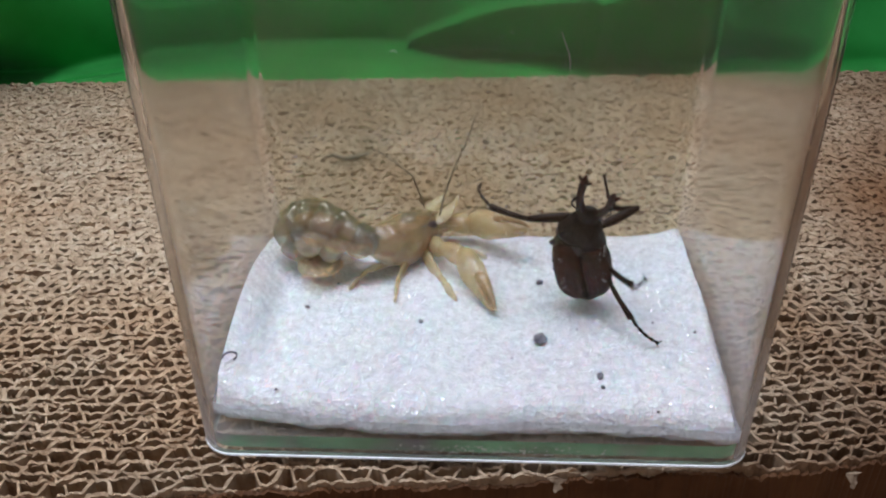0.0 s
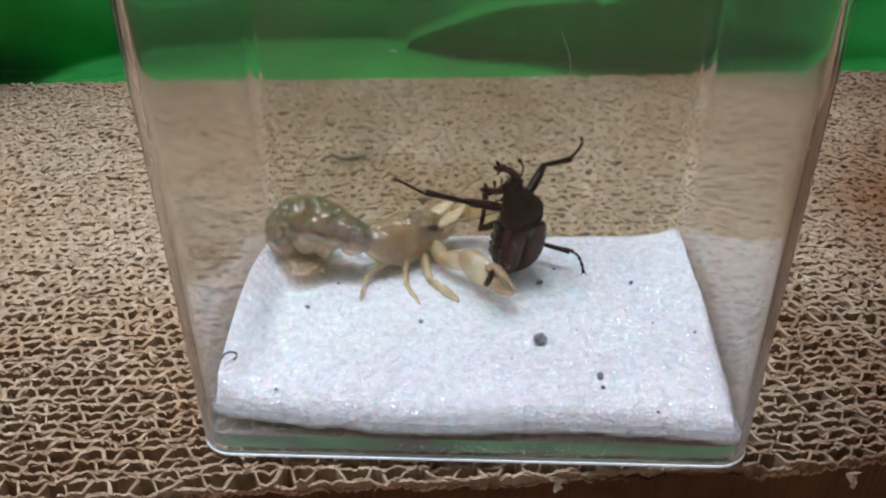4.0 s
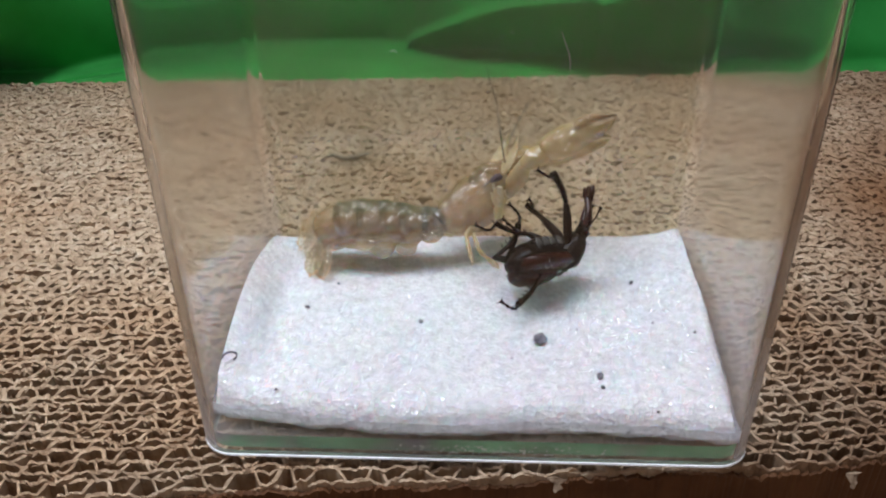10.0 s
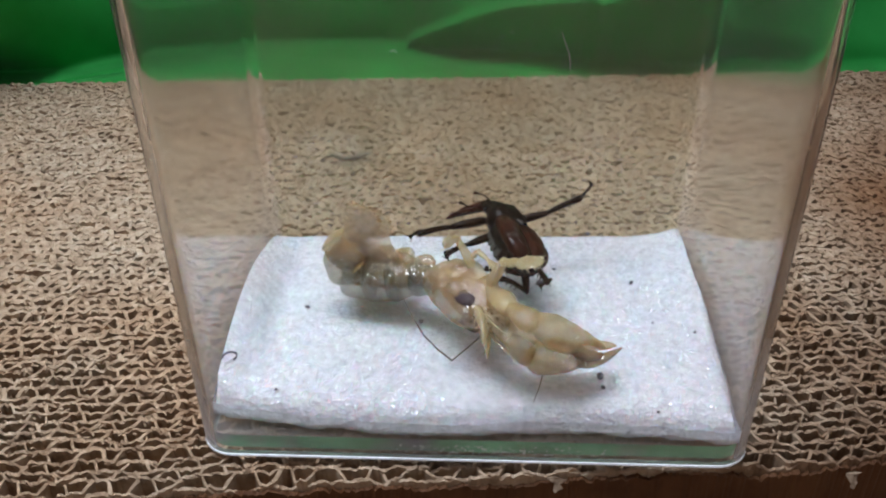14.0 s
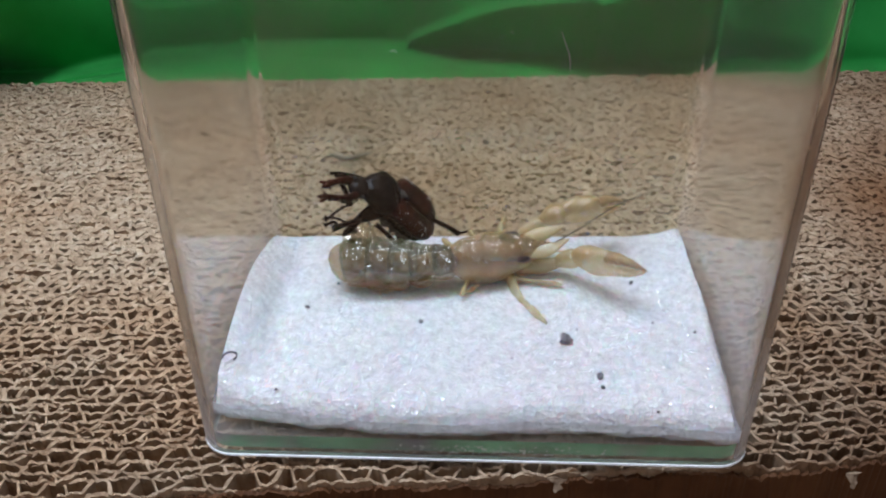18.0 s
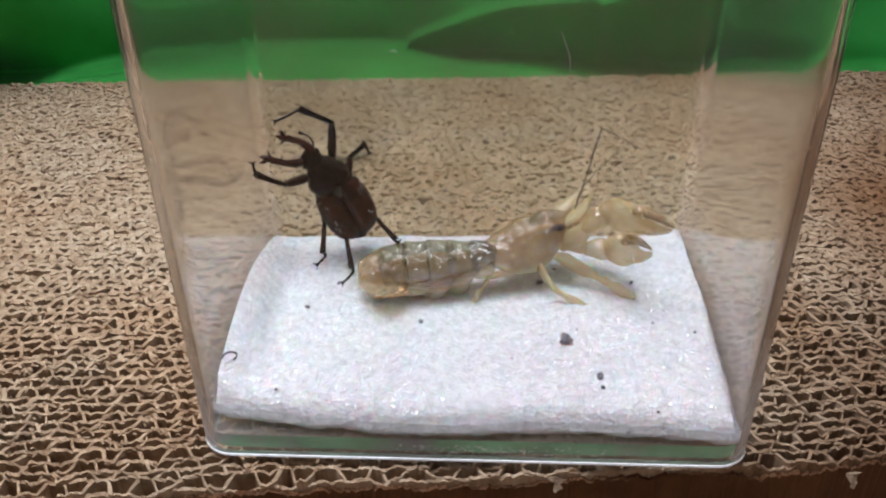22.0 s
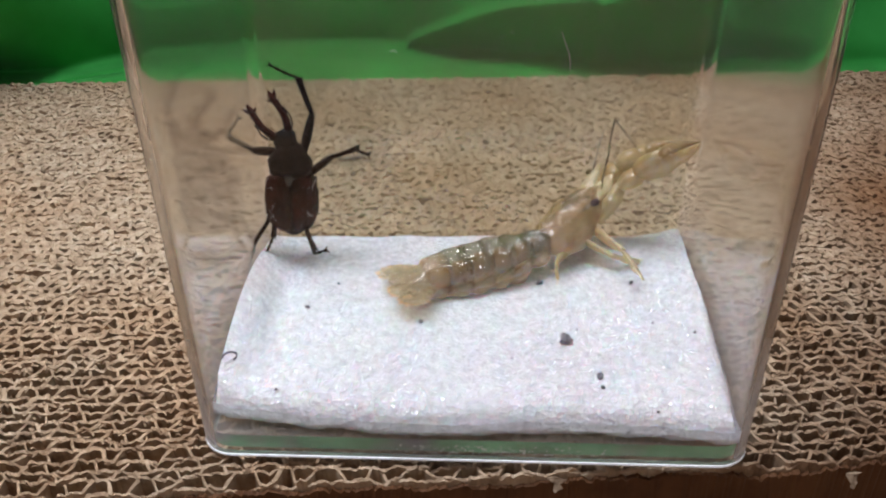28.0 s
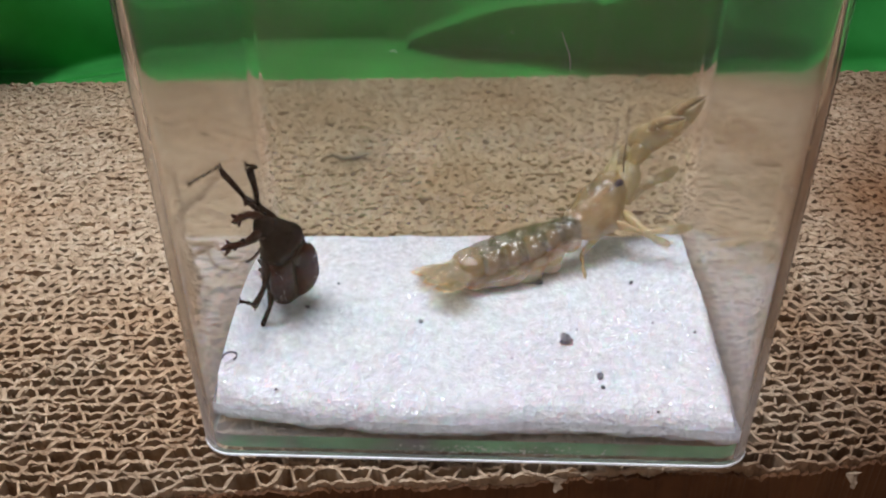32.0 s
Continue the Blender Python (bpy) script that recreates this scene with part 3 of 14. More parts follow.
def swept(points, radii, sides=7, bm=None):
    """A round limb along points (mm)."""
    bm = bm or bmesh.new()
    pts = [Vector(p) * 0.001 for p in points]
    loops = []
    for i, p in enumerate(pts):
        d = (pts[min(i + 1, len(pts) - 1)] - pts[max(i - 1, 0)]).normalized()
        u = d.cross(Vector((0.13, 0.97, 0.2))).normalized()
        v = d.cross(u)
        loops.append([bm.verts.new(p + (u * math.cos(a) + v * math.sin(a)) * radii[i] * 0.001)
                      for a in (2 * math.pi * k / sides for k in range(sides))])
    for a, b in zip(loops, loops[1:]):
        for i in range(sides):
            j = (i + 1) % sides
            bm.faces.new((a[i], a[j], b[j], b[i]))
    bm.faces.new(list(reversed(loops[0])))
    bm.faces.new(loops[-1])
    bmesh.ops.recalc_face_normals(bm, faces=list(bm.faces))
    return bm


# ---- beetle ----
def stout(bm):
    """The hind body's girth."""
    for v in bm.verts:
        v.co = (v.co.x * 1.05, v.co.y * 1.15, v.co.z * 1.16)
    return bm


def make_beetle():
    root = thing("beetle", pose(0.02, 0, 0.02), "dark brown horned beetle with forked jaws and long forelegs", "beetle")
    p = {"root": root}
    shield = loft([(-0.5, 2.9, 1.7, -0.3), (0.2, 4.1, 2.5, -0.2), (1.6, 4.45, 3.0, 0.0), (3.2, 4.35, 3.1, 0.1),
                   (5.2, 3.4, 2.5, 0.1), (6.7, 2.5, 1.8, -0.2), (7.3, 1.7, 1.2, -0.3)], 28, 2.5)
    for v in shield.verts:
        if v.co.z > 0.001:
            # a shallow groove down the middle and a dent on each side
            v.co.z -= 0.0004 * math.exp(-(v.co.y / 0.0006) ** 2) + 0.0005 * math.exp(-((abs(v.co.y) - 0.0026) / 0.0008) ** 2 - ((v.co.x - 0.0028) / 0.0016) ** 2)
    part("pronotum", lumpy(shield, 0.34, 480), BLACK, root, "black domed shield behind the head", smooth=True)
    part("shield_rim", swept([(0.1, 4.35 * math.cos(a), -0.3 + 2.9 * math.sin(a)) for a in (math.pi * k / 14 for k in range(15))], [0.22] * 15, 6), BLACK, root, smooth=True)
    head = p["head"] = part("head", loft([(-0.8, 1.5, 1.1, -0.1), (0.4, 2.1, 1.4), (1.8, 2.2, 1.2), (2.8, 1.7, 0.9, -0.1), (3.3, 1.0, 0.5, -0.2)], 14), BLACK, root, smooth=True)
    for s in (-1, 1):
        part("eye", bead(1.5, s * 2.05, 0.2, 0.55), EYE, head, "glossy black bulging eye", True)
        part("antenna", swept([(2.2, s * 1.9, 0), (3.0, s * 3.0, 0.3), (4.6, s * 3.6, 0.7), (6.0, s * 3.4, 0.9), (6.8, s * 3.2, 1.0)],
                              [0.26, 0.17, 0.15, 0.2, 0.42]), LEGS, head, smooth=True)
    for s, name in ((1, "mandible_l"), (-1, "mandible_r")):
        bm = swept([(-0.4, 0, 0), (1.2, s * 0.5, 0.1), (3.0, s * 0.8, 0.3), (5.2, s * 0.6, 0.4), (7.0, s * 0.3, 0.4), (8.2, s * 0.25, 0.4)],
                   [0.85, 0.8, 0.68, 0.66, 0.62, 0.2], 9)
        swept([(5.4, s * 1.1, 0.4), (6.1, s * 0.2, 0.4), (6.7, -s * 0.9, 0.4)], [0.55, 0.42, 0.14], 7, bm)
        swept([(6.4, s * 0.6, 0.4), (7.4, s * 1.2, 0.4), (8.0, s * 1.5, 0.4)], [0.5, 0.36, 0.14], 6, bm)
        p[name] = part("mandible", bm, BROWN, root, "long curved forked jaw", True)
    ab = p["abdomen"] = part("abdomen", stout(loft([(-0.4, 2.4, 1.6, -0.6), (0.8, 3.9, 2.3, -0.9), (3.5, 4.3, 2.6, -1.0), (7.5, 4.2, 2.5, -0.9),
                                              (10.5, 3.3, 2.0, -0.7), (12.3, 1.9, 1.3, -0.5), (12.9, 0.9, 0.6, -0.4)], 18, 2.2)), BLACK, root, smooth=True)
    for s in (-1, 1):
        part("elytron", lumpy(stout(loft([(0.2, 1.5, 0.9, 1.0, s * 1.75), (1.0, 2.05, 1.2, 1.05, s * 2.2), (4.0, 2.3, 1.4, 1.1, s * 2.38), (8.0, 2.3, 1.35, 1.0, s * 2.36),
                              (10.6, 1.9, 1.1, 0.7, s * 1.96), (11.9, 1.2, 0.8, 0.3, s * 1.3), (12.3, 0.6, 0.5, 0.1, s * 0.8)], 20, 2.4)), 0.16, 600, s), BROWN, ab,
             "glossy dark red-brown wing case", True)
        r = random.Random(70 + s)
        bm = bmesh.new()
        for k in range(55):
            x, e = r.uniform(1.0, 10.5), r.uniform(0.25, 1.25)
            q = min(1.0, (12.4 - x) / 4)
            bmesh.ops.create_icosphere(bm, subdivisions=1, radius=0.0001 * r.uniform(0.4, 1.3),
                                       matrix=Matrix.Translation((x * 0.001, s * (2.3 + 2.3 * math.cos(e) * q) * 0.001 * (0.5 + 0.5 * q), (1.05 + 1.42 * math.sin(e) * q) * 0.001)))
        part("foam_speck", stout(bm), SPECK, ab, "white specks of foam dust")
    part("scutellum", stout(loft([(0.2, 0.9, 0.3, 2.1), (0.9, 0.75, 0.35, 2.3), (2.0, 0.15, 0.2, 2.45)], 8)), GREY, ab, "small grey triangular plate")
    for s in (-1, 1):
        part("breast_plate", stout(lumpy(bead(0.9, s * 2.0, -2.75, 1.5, 0.75, 1.1, 0.5), 0.3, 600, s)), GREY, ab, "grey-brown breast plate", True)
        part("side_groove", stout(swept([(1.0, s * 4.2, 0.1), (4.0, s * 4.72, 0.05), (8.0, s * 4.6, 0.0), (10.8, s * 3.6, -0.2)], [0.14, 0.2, 0.2, 0.1], 5)), BLACK, ab, smooth=True)
    for i, x in enumerate((2.2, 4.4, 6.3, 8.1, 9.7)):
        w = (4.25, 4.35, 4.3, 4.05, 3.6)[i]
        part("sternite", stout(loft([(x - 0.75, w, 2.1, -1.25), (x, w + 0.12, 2.3, -1.3), (x + 0.7, w - 0.02, 2.1, -1.25)], 16, 2.2)), BLACK, ab, smooth=True)
        for s in (-1, 1):
            if i < 4:
                part("downy_patch", stout(lumpy(bead(x, s * w * 0.44, -3.3 + 0.05 * i, 1.0, 0.95, 1.75, 0.24), 0.1, 300, i)), GREY, ab, "grey downy belly patch", True)
                part("downy_patch", stout(lumpy(bead(x, s * w * 0.955, -1.85, 1.0, 0.93, 0.2, 1.3), 0.1, 300, i)), GREY, ab, "grey downy belly patch", True)
    part("tail_plate", stout(loft([(11.2, 2.1, 1.3, -0.5), (12.6, 1.7, 1.1, -0.5), (13.3, 0.7, 0.5, -0.5)], 12)), BLACK, ab, smooth=True)
    for n, (f, ti, ta) in ((1, (8.2, 8.0, 7.0)), (2, (6.4, 7.0, 6.2)), (3, (6.8, 7.8, 6.8))):
        for s, c in ((1, "l"), (-1, "r")):
            k = 1.35 if n == 1 else 1.2
            p["femur_%s%d" % (c, n)] = part("femur", swept([(-0.4, 0, 0), (f * 0.3, 0, 0.2), (f * 0.7, 0, 0.2), (f, 0, 0), (f + 0.3, 0, 0)],
                                                           [0.45 * k, 0.72 * k, 0.66 * k, 0.45 * k, 0.2], 8), LEGS, root, smooth=True)
            bm = swept([(-0.3, 0, 0), (ti * 0.25, 0, 0.38), (ti * 0.5, 0, 0.5), (ti * 0.75, 0, 0.3), (ti, 0, 0)], [0.4, 0.42 * k, 0.42 * k, 0.48 * k, 0.56 * k], 8)
            for q in (0.35, 0.5, 0.65, 0.82):
                swept([(ti * q, 0, -0.2), (ti * q + 0.5, 0, -0.85)], [0.2, 0.04], 4, bm)
            swept([(ti * 0.97, 0.2, 0), (ti + 0.8, 0.6, -0.3)], [0.2, 0.05], 4, bm)
            p["tibia_%s%d" % (c, n)] = part("tibia", bm, LEGS, root, smooth=True)
            pts, rad = [(-0.2, 0, 0)], [0.26]
            for q in range(5):
                x = ta * (q + 0.2) / 5.0
                pts += [(x, 0, 1.5 * math.sin(math.pi * x / ta)), (x + ta * 0.12, 0, 1.5 * math.sin(math.pi * (x / ta + 0.12)))]
                rad += [0.2, 0.38]
            bm = swept(pts + [(ta * 0.97, 0, 0)], rad + [0.2], 6)
            for e in (-1, 1):
                swept([(ta * 0.95, 0, 0), (ta, e * 0.45, 0.1), (ta * 1.02, e * 0.8, -0.35)], [0.17, 0.13, 0.04], 5, bm)
            p["tarsus_%s%d" % (c, n)] = part("tarsus", bm, LEGS, root, smooth=True)
    return p


# ---- mud shrimp ----
SEGS = (4.2, 4.4, 4.6, 4.6, 4.4, 4.2)


def make_shrimp():
    root = thing("mud_shrimp", pose(-0.02, 0, 0.02), "pale yellow translucent mud shrimp with two large claws", "shrimp")
    p = {"root": root}
    shell = lumpy(loft([(-1.2, 2.3, 2.4, 0.1), (0.5, 3.2, 3.5, -0.4), (3.5, 4.1, 5.0, -1.0), (8.0, 4.5, 5.7, -1.1), (12.5, 4.2, 5.2, -0.6),
                        (15.5, 3.2, 3.9, 0.2), (17.5, 2.0, 2.5, 0.8), (19.0, 0.9, 1.0, 1.3)], 30, 2.1), 0.75, 230)
    part("carapace", shell, SHELL, root, "tan translucent shell of the fore body", True)
    part("inner_body", lumpy(loft([(0.0, 1.3, 1.5, -0.2), (4.0, 2.3, 2.9, -1.4), (9.0, 2.7, 3.5, -1.6), (13.0, 2.2, 2.8, -1.0), (16.0, 1.1, 1.3, 0.0)], 18), 0.9, 260, 4), INNER, root, "orange-brown flesh inside the shell", True)
    part("rostrum", loft([(14.0, 1.9, 0.9, 3.0), (17.0, 1.3, 0.7, 2.6), (19.5, 0.7, 0.45, 2.4), (21.0, 0.15, 0.15, 2.6)], 10), SHELL, root, smooth=True)
    r = random.Random(21)
    part("head_tuft", bristles([((r.uniform(15.5, 19.5), r.uniform(-2.6, 2.6), r.uniform(-1.5, 2.6)), (1, r.uniform(-0.6, 0.6), r.uniform(-0.3, 0.9))) for k in range(220)], 5, 3.0), HAIR, root, "tuft of fine cream hairs")
    for s in (-1, 1):
        part("cheek_spot", lumpy(bead(12.6, s * 2.9, 1.7, 1.9, 1.3, 0.46, 0.75), 0.5, 500, s), ORGAN, root, "dark organ showing through the shell", True)
        part("eye_stalk", swept([(17.0, s * 1.2, 1.6), (18.8, s * 1.3, 2.0)], [0.55, 0.5]), BELLY, root, smooth=True)
        part("antennal_scale", loft([(15.5, 1.0, 0.8, 1.6, s * 1.9), (18.4, 1.5, 0.9, 2.8, s * 2.1), (20.8, 1.1, 0.6, 4.2, s * 1.9), (23.2, 0.2, 0.15, 6.2, s * 1.5)], 10), BELLY, root, smooth=True)
        part("antennule", swept([(18.0, s * 0.6, 1.8), (20.0, s * 1.0, 3.0), (21.5, s * 1.2, 4.4), (22.3, s * 1.3, 6.4)], [0.45, 0.35, 0.2, 0.06]), BELLY, root, smooth=True)
        part("feeler", swept([(17.8, s * 1.6, 1.4), (20.5, s * 2.0, 2.2), (24.0, s * 2.3, 2.6), (27.0, s * 2.8, 3.0)], [0.4, 0.22, 0.12, 0.05]), BELLY, root, smooth=True)
        part("palp", swept([(15.0, s * 1.2, -2.6), (18.0, s * 1.4, -2.4), (20.5, s * 1.2, -1.2), (21.6, s * 1.0, 0.2)], [0.9, 0.85, 0.6, 0.15]), BELLY, root, smooth=True)
        part("gill_cover", lumpy(loft([(2.5, 0.5, 2.2, -2.2, s * 3.3), (7.0, 0.6, 3.3, -2.4, s * 3.85), (11.5, 0.5, 2.5, -2.0, s * 3.6)], 14), 0.3, 300), SHELL, root, smooth=True)
    widths = ((2.6, 2.7), (3.2, 3.1), (4.1, 3.8), (4.6, 4.2), (4.6, 4.2), (4.2, 3.7), (3.6, 3.0))
    for i, ln in enumerate(SEGS):
        (a, b), (c, d) = widths[i], widths[i + 1]
        bm = lumpy(loft([(-0.9, a * 0.84, b * 0.84, 0), (-0.3, a * 0.97, b * 0.97, 0), (ln * 0.5, (a + c) / 2 + 0.1, (b + d) / 2 + 0.1, 0),
                         (ln * 0.92, c + 0.2, d + 0.22, 0), (ln + 0.35, c * 0.93, d * 0.93, 0)], 24, 2.1), 0.4, 240, i)
        seg = p["segment_%d" % i] = part("abdominal_segment", bm, WAIST if i < 1 else OLIVE if i < 5 else SHELL, root, "glossy olive-brown shell ring", True)
        part("gut", lumpy(loft([(-0.5, a * 0.42, b * 0.48, -0.6), (ln * 0.5, (a + c) * 0.25, (b + d) * 0.28, -0.7), (ln + 0.3, c * 0.42, d * 0.48, -0.6)], 14), 0.8, 330, i + 9), INNER, seg, smooth=True)
        for s in (-1, 1):
            flap = loft([(0.0, 0.25, 0.9, -b * 0.62, s * a * 0.90), (ln * 0.35, 0.35, 1.6, -b * 0.80, s * c * 0.92), (ln * 0.8, 0.3, 1.5, -d * 0.82, s * c * 0.92), (ln * 1.15, 0.1, 0.6, -d * 0.80, s * c * 0.86)], 10)
            part("side_flap", lumpy(flap, 0.3, 400, i), OLIVE, seg, smooth=True)
            if i in (1, 2, 3, 4):
                drop = (0, 2.1, 2.4, 1.0, 0.4)[i]
                swim = loft([(ln * 0.2, 0.6, 0.4, -d * 0.85, s * 1.5), (ln * 0.4, 1.3, 0.9 + drop * 0.5, -d - drop * 0.3, s * 1.9), (ln * 0.75, 1.3, 0.9 + drop * 0.6, -d - 0.2 - drop * 0.4, s * 2.0),
                             (ln * 1.1, 1.0, 0.7 + drop * 0.5, -d - 0.3 - drop * 0.4, s * 1.9), (ln * 1.4, 0.4, 0.3 + drop * 0.2, -d - 0.4 - drop * 0.5, s * 1.8)], 12)
                part("swimmeret", lumpy(swim, 0.4, 380, i), SHELL, seg, smooth=True)
    fan = p["tail_fan"] = part("telson", lumpy(loft([(-1.2, 3.2, 2.6, 0), (0.8, 3.7, 2.2, 0), (3.4, 3.7, 1.4, -0.1), (5.8, 2.9, 0.8, -0.2), (7.4, 1.2, 0.3, -0.2)], 18), 0.15, 300), FAN, root, "clear rounded tail plate", True)
    for s in (-1, 1):
        for k, spread in ((0, 26), (1, 52)):
            bm = loft([(-0.4, 1.6, 1.2), (1.4, 2.6, 0.8), (4.4, 3.5, 0.45), (7.2, 3.1, 0.25), (8.8, 1.4, 0.12)], 16,
                      m=Matrix.Translation((0.0002, s * 0.0016, -0.0003 * k)) @ pose(0, 0, 0, 0, 6 * k, s * spread))
            part("uropod", lumpy(bm, 0.15, 300, k), FAN, fan, "clear tail blade", True)
            r = random.Random(30 + k)
            m = pose(0, 0, 0, 0, 6 * k, s * spread)
            spots = []
            for q in range(34):
                e = r.uniform(-1.1, 1.1)
                v = m @ Vector((5.4 + 3.2 * math.cos(e), 3.1 * math.sin(e), 0))
                spots.append((v + Vector((0.2, s * 1.6, -0.3 * k)), m @ Vector((math.cos(e), math.sin(e), 0))))
            part("fringe", bristles(spots, 40 + k, 0.9, 0.35), FRINGE, fan, "fringe of fine orange hairs")
            ribs = bmesh.new()
            for e in (-0.35, 0.0, 0.35):
                ends = [m @ Vector((x, math.tan(e) * x * 0.9, 0.62 - x * 0.05)) + Vector((0.2, s * 1.6, -0.3 * k)) for x in (0.8, 3.2, 5.6, 7.4)]
                swept(ends, [0.3, 0.26, 0.2, 0.08], 6, ribs)
            part("blade_rib", ribs, FAN, fan, smooth=True)
    for s, c in ((1, "l"), (-1, "r")):
        p["merus_" + c] = part("claw_arm", lumpy(loft([(-1.0, 1.1, 1.2), (1.5, 1.5, 1.9), (5.0, 1.6, 2.1), (7.6, 1.3, 1.6), (8.6, 0.8, 0.9)], 14), 0.45, 360, s), BELLY, root, "cream upper arm of the claw", True)
        p["carpus_" + c] = part("claw_wrist", lumpy(loft([(-0.8, 0.9, 1.1), (0.8, 1.6, 2.0), (3.2, 1.9, 2.4), (4.8, 1.5, 1.9), (5.5, 0.8, 1.0)], 14), 0.45, 380, s), CLAW, root, smooth=True)
        palm = p["palm_" + c] = part("claw_palm", lumpy(loft([(-0.7, 1.2, 1.5), (0.8, 2.1, 2.8), (4.0, 2.5, 3.4), (7.5, 2.3, 3.1, -0.1), (9.5, 1.6, 2.0, -0.7), (12.0, 0.95, 1.0, -1.4),
                                                        (14.2, 0.55, 0.55, -1.1), (15.4, 0.15, 0.15, -0.6)], 18), 0.42, 330, s), CLAW, root, "honey-coloured claw with a fixed finger", True)
        part("claw_finger", loft([(7.6, 1.2, 1.0, 1.7), (9.5, 1.35, 1.15, 2.1), (12.0, 1.0, 0.9, 1.9), (14.4, 0.6, 0.55, 1.0), (16.2, 0.15, 0.15, 0.0)], 12), TIPS, palm, "brown movable claw finger", True)
        r = random.Random(61)
        part("claw_hair", bristles([((r.uniform(1.0, 12.0), r.uniform(-1.6, 1.6), r.choice((-1, 1)) * r.uniform(1.4, 2.8)), (0.7, r.uniform(-1, 1), r.uniform(-1, 1))) for k in range(60)], 8, 1.3), HAIR, palm, "fine cream hairs on the claw")
        for n in (1, 2, 3):
            a, b = ((9.5, 9.0), (7.5, 7.5), (6.2, 6.2))[n - 1]
            w = (1.7, 1.2, 0.9)[n - 1]
            p["upper_%s%d" % (c, n)] = part("leg_upper", lumpy(loft([(-0.6, w * 0.5, w * 0.6), (a * 0.3, w * 0.55, w), (a * 0.75, w * 0.5, w * 0.95), (a * 0.95, w * 0.35, w * 0.6), (a + 0.3, w * 0.3, w * 0.5)], 12), 0.4, 450, n), BELLY, root, smooth=True)
            low = p["lower_%s%d" % (c, n)] = part("leg_lower", lumpy(loft([(-0.4, w * 0.3, w * 0.5), (b * 0.22, w * 0.35, w * 0.6), (b * 0.38, w * 0.28, w * 0.5), (b * 0.55, w * 0.36, w * 0.95), (b * 0.8, w * 0.3, w * 0.85), (b, w * 0.1, w * 0.3)], 12), 0.35, 480, n), BELLY, root, smooth=True)
            part("leg_hair", bristles([((b * r.uniform(0.5, 1.0), 0, w * 0.7 * r.choice((-1, 1))), (0.8, r.uniform(-0.5, 0.5), r.uniform(-1, 1))) for k in range(26)], 90 + n, 1.1), HAIR, low, "fringe of fine cream hairs")
        for n, ln in enumerate((11.0, 9.0, 9.0)):
            r0, r1 = ((0.17, 0.15), (0.15, 0.13), (0.13, 0.06))[n]
            p["antenna_%s%d" % (c, n)] = part("antenna", swept([(-0.1, 0, 0), (ln * 0.5, 0, 0.25), (ln + 0.1, 0, 0)], [r0, (r0 + r1) / 2, r1], 6), WHIP, root, "thin brown whip antenna", True)
    return p


beetle = make_beetle()
shrimp = make_shrimp()


# ---- brush ----
def make_brush():
    """The tip lies at the origin and the handle goes up along z."""
    root = thing("paint_brush", pose(0, 0, 0.2), "flat paint brush with brown bristles and a black handle", "brush")
    bristle = material("brown_bristle", (0.16, 0.06, 0.025), 0.45)
    mottle(bristle, [(0.3, (0.12, 0.048, 0.02)), (0.7, (0.40, 0.19, 0.085))], 300)
    black = material("black_lacquer", (0.012, 0.013, 0.015), 0.25)
    brass = material("dull_ferrule", (0.27, 0.14, 0.07), 0.45, 0.3)
    r = random.Random(3)
    bm = bmesh.new()
    for i in range(170):
        a, q = r.random() * 6.283, math.sqrt(r.random())
        x, y = 3.9 * q * math.cos(a), 2.4 * q * math.sin(a)
        ln = 15.5 - 2.5 * r.random() - 1.5 * q
        k = 1.0 + 0.10 * r.random()
        bx = r.uniform(-0.6, 0.6)
        swept([(x, y, 15.8), (x * k + bx * 0.4, y * k, 15.8 - ln * 0.55), (x * 0.5 + bx - 1.0, y * 0.5, 15.8 - ln * (1.0 + 0.15 * r.random()))], [0.26, 0.24, 0.06], 4, bm)
    for i in range(14):
        x, y, q = r.uniform(-3.5, 0.5), r.uniform(-2, 2), r.uniform(0.4, 1.0)
        swept([(x, y, 12), (x - 2.2 * q, y, 6), (x - 4.6 * q, y, 1.5), (x - 6.8 * q, y, -3.5 * q)], [0.22, 0.2, 0.16, 0.05], 4, bm)
    part("bristles", bm, bristle, root, "brown bristle tuft")
    part("ferrule", loft([(15.0, 4.2, 2.7), (16.5, 4.3, 2.8), (18.5, 4.2, 2.8)], 18, 2.4, m=Matrix.Rotation(radians(-90), 4, "Y")), brass, root, smooth=True)
    part("handle", loft([(18.4, 4.3, 2.9), (40, 4.6, 3.2), (90, 3.8, 3.4), (150, 3.0, 3.0), (160, 1.5, 1.5)], 18, 2.3, m=Matrix.Rotation(radians(-90), 4, "Y")), black, root, "black lacquered handle", True)
    return root


brush = make_brush()


# ---- crumbs and scraps ----
CRUMB = material("grey_crumb", (0.12, 0.11, 0.13), 0.6)
mottle(CRUMB, [(0.3, (0.05, 0.045, 0.055)), (0.7, (0.25, 0.235, 0.27))], 900)
SCRAP = material("grey_scrap", (0.22, 0.18, 0.14), 0.7)


def crumb(x, y, z, size, mat=CRUMB, seed=0, label="small dark crumb lying on the foam"):
    bm = bead(0, 0, 0, size, 1.25, 0.95, 0.75)
    for v in bm.verts:
        v.co *= 1 + 0.6 * noise.noise(v.co * 1400 / size + Vector((seed, 0, 0)))
    ob = part("crumb", bm, mat)
    ob.matrix_world = pose(x, y, z, 0, 0, seed * 40)
    return tagged(ob, label, "crumb", "crumbs on the foam")


